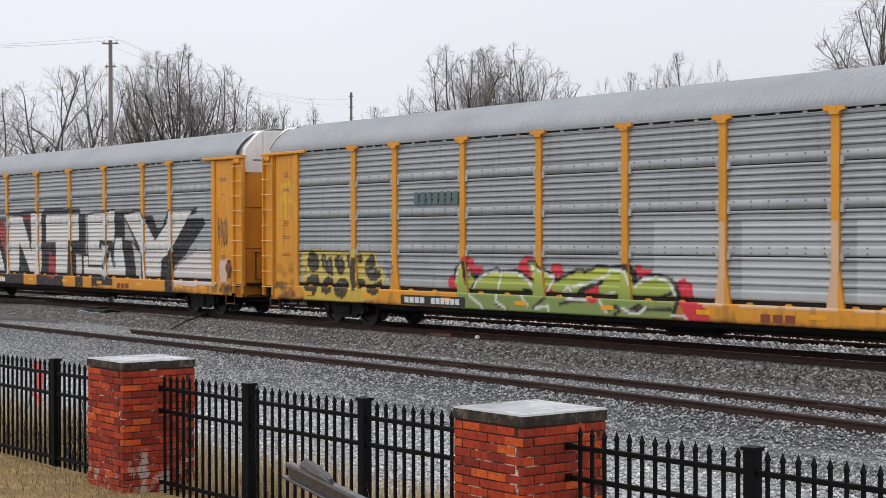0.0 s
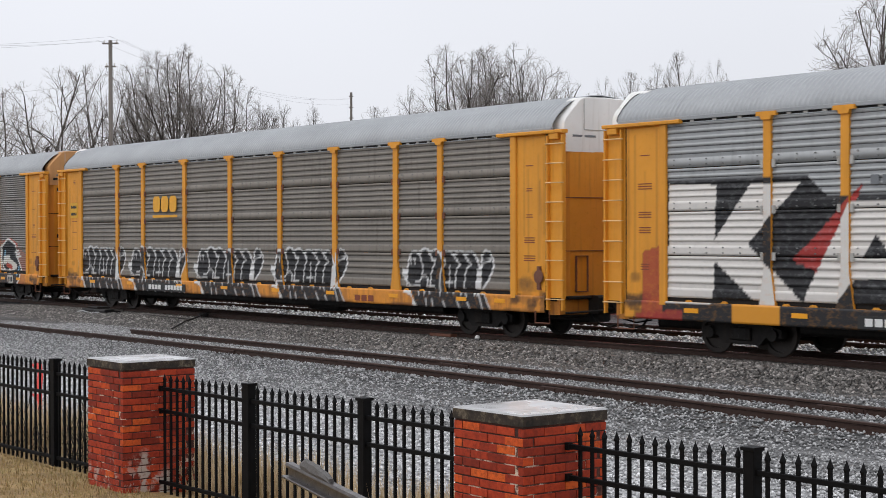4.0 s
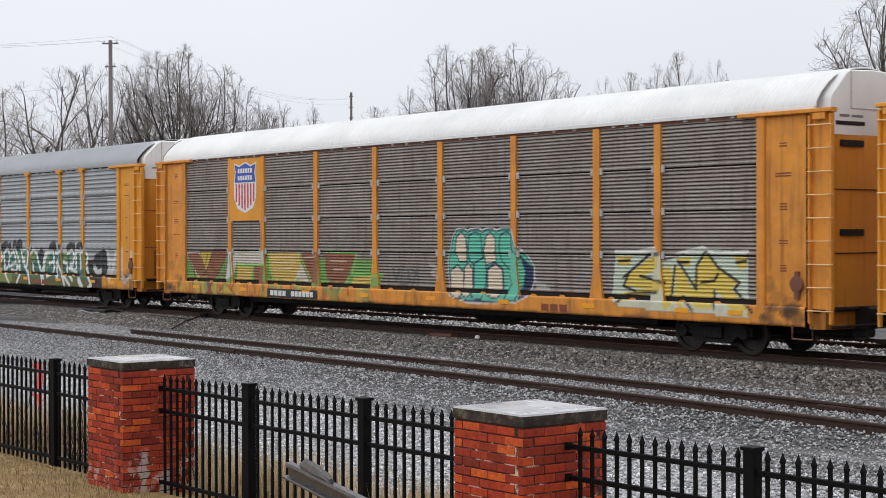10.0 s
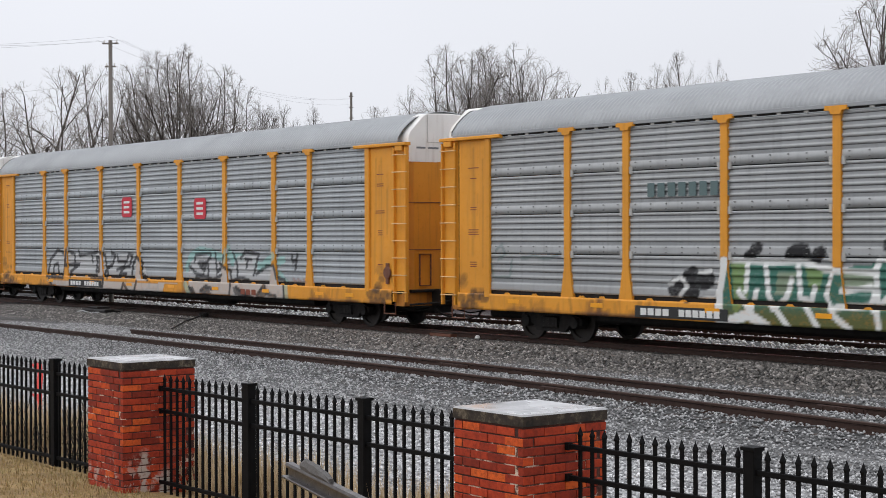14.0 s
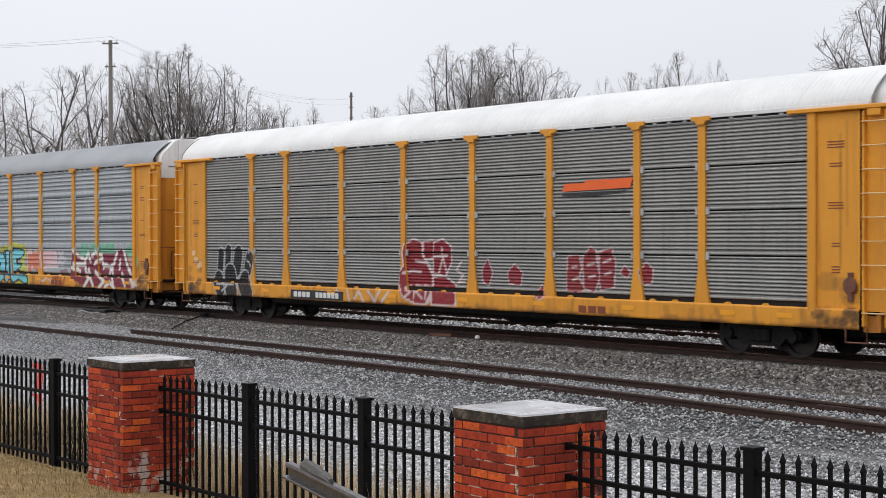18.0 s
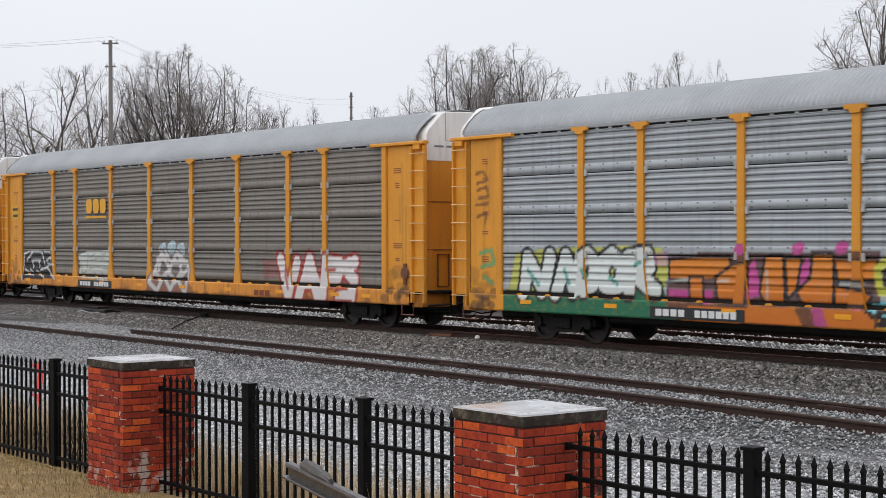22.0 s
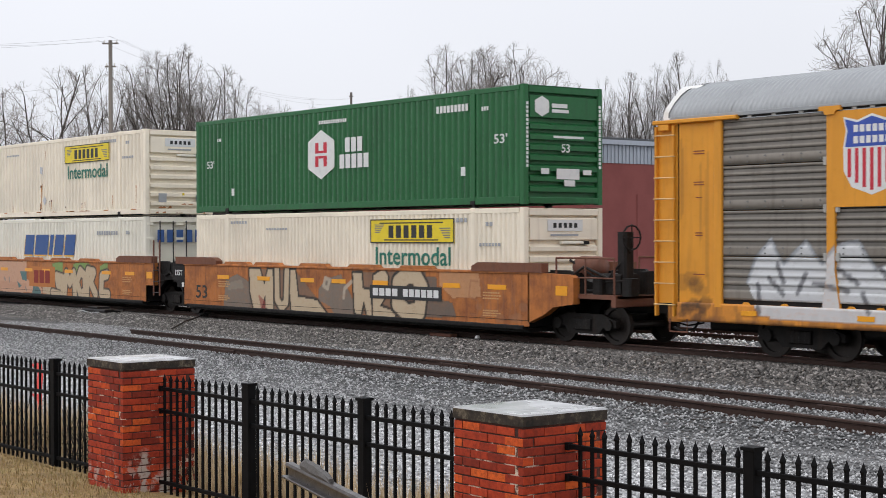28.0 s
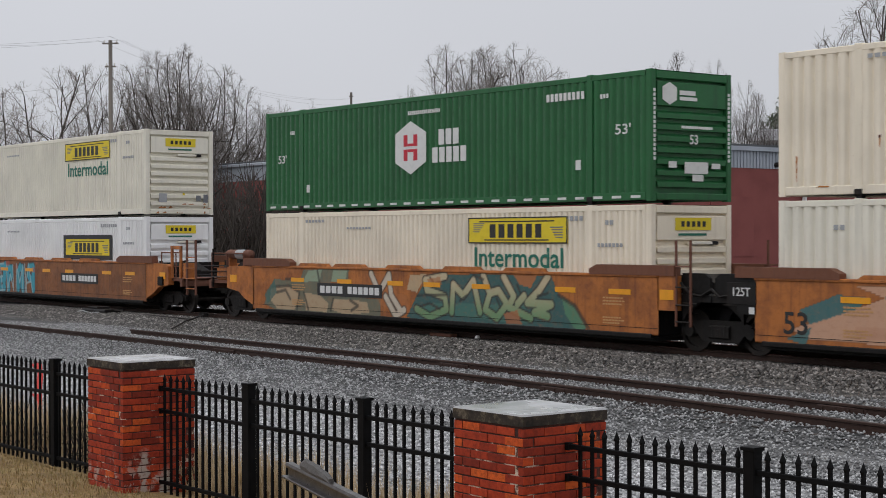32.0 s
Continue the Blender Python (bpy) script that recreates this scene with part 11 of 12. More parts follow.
# ---- lawn ----
def lawn_mat():
    m = Mat("dormant_lawn", 0.9)
    co = m.co(shift=False)
    c = m.ramp(m.noise(2.2, 6, co, 0.65), ((0.3, (0.18, 0.115, 0.045)), (0.58, (0.36, 0.24, 0.10)), (0.78, (0.19, 0.17, 0.05))))
    m.color(m.mix(m.val(m.noise(40.0, 3, co), 0.45, 0.7, 0, 0.6), c, (0.09, 0.06, 0.03)))
    return m.bump(m.noise(60, 3, co), 0.6, 0.03).m


M_LAWN = lawn_mat()
P = np.zeros((30, 90, 3))
for j, y in enumerate(np.linspace(-12.0, 7.9, 30)):
    for i, x in enumerate(np.linspace(-80, 14, 90)):
        P[j, i] = (x, y, -0.09 - (0.06 if y > 7.6 else 0))
tagged(put("lawn", sheet("lawn", P, M_LAWN, True)), "dormant tan lawn inside the fence", "lawn", kind="structure")


def blades(name, label, n, x0, x1, y0, y1, z, h, w, mat, seed, keep=None):
    rng = np.random.default_rng(seed)
    x, y = rng.uniform(x0, x1, n), rng.uniform(y0, y1, n)
    if keep is not None:
        k = keep(x, y)
        x, y = x[k], y[k]
    n = len(x)
    a, hh = rng.uniform(0, 6.283, n), rng.uniform(h[0], h[1], n)
    lx, ly = rng.normal(0, 0.2, n) * hh, rng.normal(0, 0.2, n) * hh
    V = np.zeros((n, 3, 3))
    dx, dy = np.cos(a) * w, np.sin(a) * w
    V[:, 0] = np.stack([x - dx, y - dy, np.full(n, z)], 1)
    V[:, 1] = np.stack([x + dx, y + dy, np.full(n, z)], 1)
    V[:, 2] = np.stack([x + lx, y + ly, z + hh], 1)
    me = bpy.data.meshes.new(name)
    me.from_pydata(V.reshape(-1, 3).tolist(), [], np.arange(n * 3).reshape(-1, 3).tolist())
    finish(me, mat)
    return tagged(put(name, me), label, "grass", kind="stuff")


def blade_mat(name, a, b, c):
    m = Mat(name, 0.8)
    m.color(m.ramp(m.rnd(True), ((0.0, a), (0.5, b), (1.0, c))))
    return m.m


M_BLADE = blade_mat("dry_lawn_blade", (0.14, 0.09, 0.035), (0.42, 0.29, 0.13), (0.24, 0.2, 0.07))
M_STRAW = blade_mat("dry_tall_grass", (0.36, 0.26, 0.15), (0.72, 0.58, 0.38), (0.52, 0.39, 0.22))
blades("lawn_grass", "short dry lawn grass", 30000, -22, -10.5, 4.2, 7.3, -0.10, (0.02, 0.07), 0.006, M_BLADE, 11)
blades("straw_strip", "dry straw standing behind the fence", 80000, -26, -6, 7.78, 8.75, -0.17, (0.15, 0.62), 0.007, M_STRAW, 14,
       lambda x, y: np.random.default_rng(6).uniform(0, 1, len(x)) < np.clip(1.1 - (y - 7.78) / 0.9, 0.02, 1) * np.clip(0.55 + 0.5 * np.sin(x * 2.3) + 0.3 * np.sin(x * 5.1), 0.1, 1))
blades("fence_grass", "tall dry grass along the fence foot", 26000, -34, -5, 7.7, 9.6, -0.17, (0.1, 0.5), 0.006, M_STRAW, 12,
       lambda x, y: np.random.default_rng(5).uniform(0, 1, len(x)) < np.clip(1.2 - (y - 7.7) / 1.0, 0.02, 1))

# ---- fence and brick piers ----
M_TWIGD = Mat("dead_vine_stem", 0.85).color((0.03, 0.024, 0.02)).m
M_FENCE = Mat("black_fence_paint", 0.6, 0.0, 0.12)
M_FENCE.color(M_FENCE.mix(M_FENCE.val(M_FENCE.noise(14.0, 4), 0.5, 0.75, 0.0, 0.5), (0.003, 0.003, 0.0035), (0.010, 0.010, 0.011)))
M_FENCE = M_FENCE.m


def lime_run(m, sep, pos):
    """Lime washed out of the joints: one run down the first pier's leading face, and a splash at its foot."""
    wob = m.math("MULTIPLY", m.math("SUBTRACT", m.noise(9.0, 4, pos, 0.6), 0.5), 0.34)
    y = m.math("ADD", sep.outputs["Y"], wob)
    run = m.math("MULTIPLY", m.val(m.math("ABSOLUTE", m.math("SUBTRACT", y, 7.345), 0.0), 0.035, 0.075, 0.85, 0.0), m.val(m.math("ADD", sep.outputs["Z"], wob), 0.24, 0.34, 1.0, 0.0))
    foot = m.math("MULTIPLY", m.val(m.math("ABSOLUTE", m.math("SUBTRACT", y, 7.57), 0.0), 0.03, 0.08, 1.0, 0.0), m.val(m.math("ADD", sep.outputs["Z"], wob), 0.02, 0.14, 1.0, 0.0))
    low = m.math("MULTIPLY", m.val(m.noise(7.0, 6, pos, 0.75), 0.54, 0.62, 0.0, 0.75), m.val(sep.outputs["Z"], 0.05, 0.34, 1.0, 0.0))
    both = m.math("MAXIMUM", m.math("MAXIMUM", run, foot), low)
    return m.math("MULTIPLY", both, m.val(sep.outputs["X"], -14.0, -13.0, 1.0, 0.0))


def brick_mat():
    m = Mat("red_brick", 0.85, 0.0, 0.25)
    r = m.rnd()
    c = m.ramp(r, ((0.0, (0.21, 0.026, 0.013)), (0.35, (0.34, 0.040, 0.016)), (0.75, (0.45, 0.055, 0.018)), (0.90, (0.58, 0.085, 0.02)), (1.0, (0.66, 0.12, 0.022))))
    f = m.noise(22.0, 6, m.co(), 0.7)
    c = m.mix(m.val(f, 0.42, 0.72, 0.0, 0.7), c, (0.085, 0.016, 0.012))
    c = m.mix(m.val(m.noise(5.0, 4, m.co()), 0.68, 0.8, 0.0, 0.12), c, (0.42, 0.3, 0.25))
    pos = m.n.new("ShaderNodeNewGeometry").outputs["Position"]
    sep = m.n.new("ShaderNodeSeparateXYZ")
    m.l.new(pos, sep.inputs[0])
    c = m.mix(lime_run(m, sep, pos), c, (0.44, 0.39, 0.34))
    m.color(c)
    return m.bump(f, 0.35, 0.008).m


def mortar_mat():
    m = Mat("mortar", 0.9)
    f = m.noise(4.0, 6, m.co(), 0.65)
    m.color(m.ramp(f, ((0.50, (0.045, 0.014, 0.010)), (0.57, (0.13, 0.05, 0.035)), (0.61, (0.60, 0.49, 0.40)))))
    return m.bump(m.noise(50, 4, m.co()), 0.4, 0.01).m


def cap_mat():
    m = Mat("cast_stone_cap", 0.28)
    co = m.co()
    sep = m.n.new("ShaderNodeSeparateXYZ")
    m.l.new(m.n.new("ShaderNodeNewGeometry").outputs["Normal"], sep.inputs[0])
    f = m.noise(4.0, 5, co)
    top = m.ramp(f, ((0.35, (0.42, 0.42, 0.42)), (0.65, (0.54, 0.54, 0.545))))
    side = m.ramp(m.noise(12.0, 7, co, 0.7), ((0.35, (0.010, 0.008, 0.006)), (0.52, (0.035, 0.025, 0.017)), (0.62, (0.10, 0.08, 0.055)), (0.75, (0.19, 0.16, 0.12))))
    # upward faces take the pale tone, all others the near-black mottled one
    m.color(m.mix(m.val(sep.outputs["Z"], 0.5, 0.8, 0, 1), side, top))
    wet = m.math("MULTIPLY", m.val(m.noise(1.8, 4, co), 0.35, 0.65, 0.12, 0.4), m.val(sep.outputs["Z"], 0.5, 0.8, 0.0, 1.0))
    m.rough(m.math("ADD", wet, m.val(sep.outputs["Z"], 0.5, 0.8, 0.9, 0.0)))
    return m.bump(m.noise(40, 4, co), 0.15, 0.005).m


M_BRICK, M_MORTAR, M_CAP = brick_mat(), mortar_mat(), cap_mat()
PIERS = ((-14.45, 7.113), (-8.613, 7.338))
SIDE, TURN = 0.79, -0.3
BL, BH, BJ = 0.194, 0.057, 0.0107
brick_l = MB().box(0, BL, -0.006, 0.05, 0, BH, 0.003).mesh("brick", M_BRICK)
brick_h = MB().box(0, 0.0925, -0.006, 0.05, 0, BH, 0.003).mesh("brick", M_BRICK)



def brick_pier(x, y, top, foot, label, seed):
    """A square pier; x, y is its corner nearest the lawn and the leading side."""
    rnd = random.Random(seed)
    p = thing("brick_pier", label, "pier", "brick piers of the fence", at=(x, y, 0))
    p.rotation_euler[2] = radians(TURN)
    core = part("core", MB().box(-SIDE + 0.001, -0.001, 0.001, SIDE - 0.001, foot - 0.1, top - 0.08), M_MORTAR, p)
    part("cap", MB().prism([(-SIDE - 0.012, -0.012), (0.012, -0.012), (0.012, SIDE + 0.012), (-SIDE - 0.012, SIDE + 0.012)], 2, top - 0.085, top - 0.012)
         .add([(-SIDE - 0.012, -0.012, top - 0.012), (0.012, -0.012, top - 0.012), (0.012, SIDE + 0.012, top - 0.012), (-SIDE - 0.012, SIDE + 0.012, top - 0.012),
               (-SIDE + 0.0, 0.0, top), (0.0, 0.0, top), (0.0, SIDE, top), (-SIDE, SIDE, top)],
              [(0, 1, 5, 4), (1, 2, 6, 5), (2, 3, 7, 6), (3, 0, 4, 7), (4, 5, 6, 7)]), M_CAP, p, "wet grey stone cap with dark mottled edges")
    walls = []
    for nm, m in (("lawn_face", pose(-SIDE, 0, 0)), ("leading_face", pose(0, 0, 0, 0, 0, 90)), ("track_face", pose(0, SIDE, 0, 0, 0, 180)), ("trailing_face", pose(-SIDE, SIDE, 0, 0, 0, 270))):
        walls.append(m)
    n = int((top - 0.09 - foot) / (BH + BJ))
    for fi, m in enumerate(walls):
        for k in range(n + 1):
            z = top - 0.092 - (k + 1) * (BH + BJ)
            if fi > 1 and k > 5:
                continue
            off = 0.0 if (k + fi) % 2 else 0.1022
            u = -0.004
            items = []
            if off:
                items.append((-0.004, brick_h))
                u = off
            while u + 0.09 < SIDE:
                if u + BL <= SIDE + 0.006:
                    items.append((u, brick_l))
                    u += BL + BJ - 0.004
                else:
                    items.append((min(u, SIDE + 0.004 - 0.0925), brick_h))
                    u += 0.2
            for a, me in items:
                b = put("brick", me, p)
                b.matrix_basis = m @ pose(a + rnd.uniform(-0.002, 0.002), rnd.uniform(-0.002, 0.003), z + rnd.uniform(-0.0015, 0.0015), 0, 0, rnd.uniform(-0.3, 0.3))
    return p


FENCE_A = Vector((-14.45 - SIDE / 2, 7.113 + SIDE / 2, 0))
FENCE_B = Vector((-8.613 - SIDE / 2, 7.338 + SIDE / 2, 0))
F_DIR = (FENCE_B - FENCE_A).normalized()


def fence_point(x):
    k = (x - FENCE_A.x) / F_DIR.x
    return FENCE_A + F_DIR * k


PICKET = MB()
PICKET.box(-0.011, 0.011, -0.011, 0.011, 0.0, 1.14)
PICKET.add([(-0.011, -0.011, 1.14), (0.011, -0.011, 1.14), (0.011, 0.011, 1.14), (-0.011, 0.011, 1.14), (-0.015, -0.015, 1.155), (0.015, -0.015, 1.155), (0.015, 0.015, 1.155), (-0.015, 0.015, 1.155), (0, 0, 1.215)],
           [(0, 1, 5, 4), (1, 2, 6, 5), (2, 3, 7, 6), (3, 0, 4, 7), (4, 5, 8), (5, 6, 8), (6, 7, 8), (7, 4, 8)])
PICKET = PICKET.mesh("picket", M_FENCE)
POST_M = MB().box(-0.045, 0.045, -0.045, 0.045, -0.1, 1.20, 0.006).box(-0.055, 0.055, -0.055, 0.055, 1.20, 1.225, 0.004).mesh("fence_post", M_FENCE)


def fence_run(x0, x1, posts, first, label):
    """A run of picket fence between two x places, with posts at given x."""
    a, b = fence_point(x0), fence_point(x1)
    f = thing("fence_run", label, "fence", "black fence runs", at=(a.x, a.y, -0.13))
    ang = math.degrees(math.atan2(F_DIR.y, F_DIR.x))
    f.rotation_euler[2] = radians(ang)
    L = (b - a).length
    for z in (0.12, 0.835, 1.06):
        part("rail", MB().box(0.0, L, -0.018, 0.018, z - 0.018, z + 0.018, 0.004), M_FENCE, f)
    for s in (0.0, L):
        for z in (0.835, 1.06):
            part("bracket", MB().box(max(0.0, s - 0.045), min(L, s + 0.045), -0.024, 0.024, z - 0.026, z + 0.026, 0.005), M_FENCE, f)
    for x in posts:
        put("fence_post", POST_M, f, at=((x - x0) / F_DIR.x, 0, 0))
    u, x = 0.0, first
    while x < x1 - 0.02:
        if all(abs(x - q) > 0.075 for q in posts):
            put("picket", PICKET, f, at=((x - x0) / F_DIR.x, 0, 0.0))
        x += 0.1205
    return f


brick_pier(*PIERS[0], 1.215, -0.13, "red brick pier with lime stains and a grey cap", 1)
brick_pier(*PIERS[1], 1.18, -0.13, "red brick pier with a wet grey stone cap", 2)
fence_run(-14.45, -8.613 - SIDE, (-12.81, -11.04), -14.36, "black picket fence run between brick piers")
fence_run(-8.613, 6.0, (-6.905, -4.95, -3.0, -1.1, 0.8, 2.7, 4.6), -8.47, "black picket fence run beside a brick pier")
fence_run(-27.5, -14.45 - SIDE, (-25.0, -22.4, -20.3, -18.6, -16.77), -27.4, "black picket fence run over dry lawn")
# survey stake with bright ribbon
sk = thing("survey_stake", "thin stake with bright red ribbon behind the fence", "stake", at=(-20.35, 8.8, -0.2))
part("stick", MB().box(-0.02, 0.02, -0.02, 0.02, 0.0, 0.95, 0.004), plain("bare_wood_stake", (0.33, 0.26, 0.21), 0.9, 0.8), sk)
M_RIB = plain("red_ribbon", (0.85, 0.10, 0.09), 0.6)
for pts in ([(-0.16, 0.93), (0.06, 0.97), (0.10, 0.8), (0.07, 0.62), (0.0, 0.58), (-0.03, 0.66), (0.0, 0.84)], [(-0.15, 0.53), (0.07, 0.55), (0.08, 0.3), (0.05, 0.13), (-0.02, 0.16), (-0.01, 0.44)]):
    part("ribbon", MB().poly([(x * 1.5, z) for x, z in pts], -0.035, -0.02), M_RIB, sk)

# dead vine in the pickets
rv = random.Random(77)
vine = MB()
for k in range(90):
    x = rv.choice((rv.uniform(-19.0, -17.0), rv.uniform(-16.9, -15.5), rv.uniform(-16.9, -15.9)))
    y = fence_point(x).y + rv.uniform(0.03, 0.3)
    z, top = -0.15, rv.uniform(0.15, 0.85) * (1.0 if x > -17 else 0.7)
    pts = []
    while z < top:
        pts.append((x, y, z))
        x, y, z = x + rv.uniform(-0.05, 0.05), y + rv.uniform(-0.03, 0.03), z + rv.uniform(0.03, 0.09)
    if len(pts) > 2:
        vine.tube([Vector(q) for q in pts], rv.uniform(0.003, 0.006), 3, False)
        for j in range(4):
            q = Vector(rv.choice(pts))
            vine.tube([q, q + Vector((rv.uniform(-0.1, 0.1), rv.uniform(-0.04, 0.04), rv.uniform(-0.05, 0.1)))], 0.003, 3, False)
tagged(part("dead_vine", vine, M_TWIGD, None), "dark leafless vine tangled behind the pickets", "vine", kind="stuff")

# old light rail on posts near the pier
M_GREYW = worn("weathered_steel", (0.030, 0.023, 0.020), (0.010, 0.008, 0.007), 0.7, 0.34, streak=False, spec=0.6)
M_LUMP = worn("weathered_grey_wood", (0.10, 0.094, 0.09), (0.014, 0.012, 0.012), 1.0, 0.7, streak=False, grain=26.0, bump=0.6, spec=0.2)
beam = thing("old_rail_piece", "weathered steel rail piece with a timber block on top", "rail piece", at=(-9.456, 5.919, 0.0))
beam.rotation_euler[2] = radians(-16.6)
part("rail_head", MB().prism([(-0.026, 0.845), (0.026, 0.845), (0.03, 0.862), (0.024, 0.88), (-0.024, 0.88), (-0.03, 0.862)], 0, 0.0, 2.4), M_GREYW, beam)
part("rail_web", MB().box(0.0, 2.4, -0.008, 0.008, 0.79, 0.845), M_GREYW, beam)
part("rail_foot", MB().box(-0.01, 2.4, -0.055, 0.055, 0.772, 0.79, 0.005), M_GREYW, beam)
for u in (1.5, 2.25):
    part("support_post", MB().box(u, u + 0.12, -0.06, 0.06, -0.15, 0.772, 0.01), M_GREYW, beam)
blk = MB()
rb = random.Random(41)
SEC = ((-0.034, 0.0), (0.034, 0.0), (0.040, 0.022), (0.026, 0.045), (0.002, 0.056), (-0.026, 0.046), (-0.040, 0.02))
for k in range(9):
    q = (0.55, 0.92, 1.0, 0.97, 1.05, 0.9, 0.95, 0.8, 0.5)[k]
    blk.v += [(0.30 + k * 0.092 + rb.uniform(-0.012, 0.012), a * q + 0.012 - k * 0.003 + rb.uniform(-0.004, 0.004), 0.8815 + max(0.0, b * q * (1.45 - 0.06 * k) + (rb.uniform(-0.006, 0.006) if b else 0))) for a, b in SEC]
blk.f += [(k * 7 + i, k * 7 + (i + 1) % 7, k * 7 + 7 + (i + 1) % 7, k * 7 + 7 + i) for k in range(8) for i in range(7)] + [tuple(range(7))[::-1], tuple(range(56, 63))]
part("timber_block", blk, M_LUMP, beam, "grey weathered lump lying on the rail")


# ---- bare winter trees ----
M_BARK = worn("grey_brown_bark", (0.072, 0.060, 0.051), (0.022, 0.019, 0.017), 0.6, 0.85, streak=False, grain=18)
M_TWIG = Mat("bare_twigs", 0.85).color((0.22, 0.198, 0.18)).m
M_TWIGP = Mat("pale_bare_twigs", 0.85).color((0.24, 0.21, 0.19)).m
# distance haze is put into the colour of these twigs
M_TWIG_HAZE = Mat("haze_paled_twigs", 0.85).color((0.26, 0.24, 0.225)).m
M_PINE = blade_mat("pine_needles", (0.05, 0.07, 0.035), (0.09, 0.12, 0.07), (0.15, 0.17, 0.11))


def tree_meshes(seed, stems=16, sides=(9, 7, 5), twig=None, spread=1.65, r0=0.011, low=0.28):
    """A leafless tree one unit tall: limbs fan out of a low fork, and side branches part three times into fine twigs under a domed, uneven crown."""
    rng = np.random.default_rng(seed)
    limb, fine = MB(), MB()
    mid, axes = np.array([0, 0, 0.60]), np.array([0.28, 0.28, 0.39])

    def depth(p):
        """How far out in the crown a place lies: 1 at its edge."""
        q = (p - mid) / axes
        n = np.linalg.norm(q) + 1e-6
        u = q / n
        return n / (1 + 0.07 * math.sin(u[0] * 6 + seed) * math.cos(u[1] * 5 - seed) + 0.05 * math.sin(u[2] * 9 + u[0] * 4 + 2 * seed))

    def branch(p, d, length, r, level):
        steps = (7, 5, 3, 2)[level]
        wob = (0.07, 0.14, 0.20, 0.22)[level]
        pts, ways = [p], [d]
        for k in range(steps):
            d = d + rng.normal(0, wob, 3) + np.array([0, 0, (0.01, 0.03, 0.03, 0.03)[level]])
            d = d / np.linalg.norm(d)
            p = p + d * length / steps
            if depth(p) > 1.03 + 0.05 * rng.random():
                break
            pts.append(p)
            ways.append(d)
        n = len(pts)
        if n < 2:
            return
        taper = [r * (1 - 0.72 * k / steps) for k in range(n)]
        (fine if level >= 2 else limb).tube([Vector(q) for q in pts], taper, (6, 4, 3, 3)[level], False)
        if level == 3:
            return
        kids = sides[level]
        phase = rng.uniform(0, 6.28)
        for i in range(kids):
            s = (0.22 if level == 0 else 0.15) + (0.80 if level == 0 else 0.86) * (i + rng.uniform(0, 0.9)) / kids
            f = min(s, 0.999) * (n - 1)
            k = int(f)
            at = pts[k] + (pts[k + 1] - pts[k]) * (f - k)
            w = ways[k + 1]
            az = phase + 2.39996 * i + rng.normal(0, 0.3)
            e1 = np.cross(w, np.array([0.3, 0.2, 1.0]))
            e1 /= np.linalg.norm(e1) + 1e-6
            e2 = np.cross(w, e1)
            g = rng.uniform(0.42, 0.85) if level < 2 else rng.uniform(0.35, 0.95)
            c = w * math.cos(g) + (e1 * math.cos(az) + e2 * math.sin(az)) * math.sin(g)
            branch(at, c, length * ((0.50 - 0.26 * s), (0.60 - 0.28 * s), (0.75 - 0.3 * s))[level] * rng.uniform(0.7, 1.2), max(taper[k] * (0.55, 0.55, 0.62)[level], 0.00052), level + 1)

    foot = np.array([0, 0, -0.03])
    top = np.array([rng.normal(0, 0.01), rng.normal(0, 0.01), low + 0.16])
    limb.tube([Vector(foot), Vector((foot + top) / 2 + rng.normal(0, 0.006, 3)), Vector(top)], [r0 * 2.0, r0 * 1.5, r0], 8, False)
    turn = rng.uniform(0, 6.28)
    for k in range(stems):
        # every limb heads for its own place on the dome
        th = math.acos(1 - (1 - math.cos(spread)) * (k + 0.5) / stems)
        az = turn + 2.39996 * k
        end = mid + axes * np.array([math.cos(az) * math.sin(th), math.sin(az) * math.sin(th), math.cos(th)])
        at = foot + (top - foot) * min(1.0, max(0.6, 1.05 - 0.22 * th + rng.normal(0, 0.06)))
        d = end - at
        reach = np.linalg.norm(d)
        d = d / reach + np.array([0, 0, 0.06])
        branch(at, d / np.linalg.norm(d), reach * 1.03, r0 * rng.uniform(0.45, 0.75), 0)
    v = np.array(fine.v)
    kx, kz = 0.27 / np.quantile(np.abs(v[:, 0]), 0.985), 0.99 / np.quantile(v[:, 2], 0.998)
    for mb in (limb, fine):
        mb.v = (np.array(mb.v) * np.array([kx, kx, kz])).tolist()
    return limb.mesh("trunk", M_BARK), fine.mesh("crown", twig or M_TWIG)


# dense round crowns, open ones with long limbs, and ones with haze-paled twigs for the distance
VASE = [tree_meshes(21, 17, (9, 7, 5)), tree_meshes(22, 11, (8, 6, 5), M_TWIGP, 1.8), tree_meshes(23, 20, (9, 7, 5)), tree_meshes(24, 15, (9, 7, 5)), tree_meshes(25, 18, (9, 7, 5), None, 1.8)]
FAR = [tree_meshes(31, 14, (9, 6, 5), M_TWIG_HAZE), tree_meshes(32, 10, (8, 6, 5), M_TWIG_HAZE), tree_meshes(33, 16, (9, 6, 5), M_TWIG_HAZE)]


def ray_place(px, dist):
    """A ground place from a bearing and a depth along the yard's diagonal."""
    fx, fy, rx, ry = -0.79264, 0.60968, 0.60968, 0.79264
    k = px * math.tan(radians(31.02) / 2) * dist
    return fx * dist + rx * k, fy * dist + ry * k


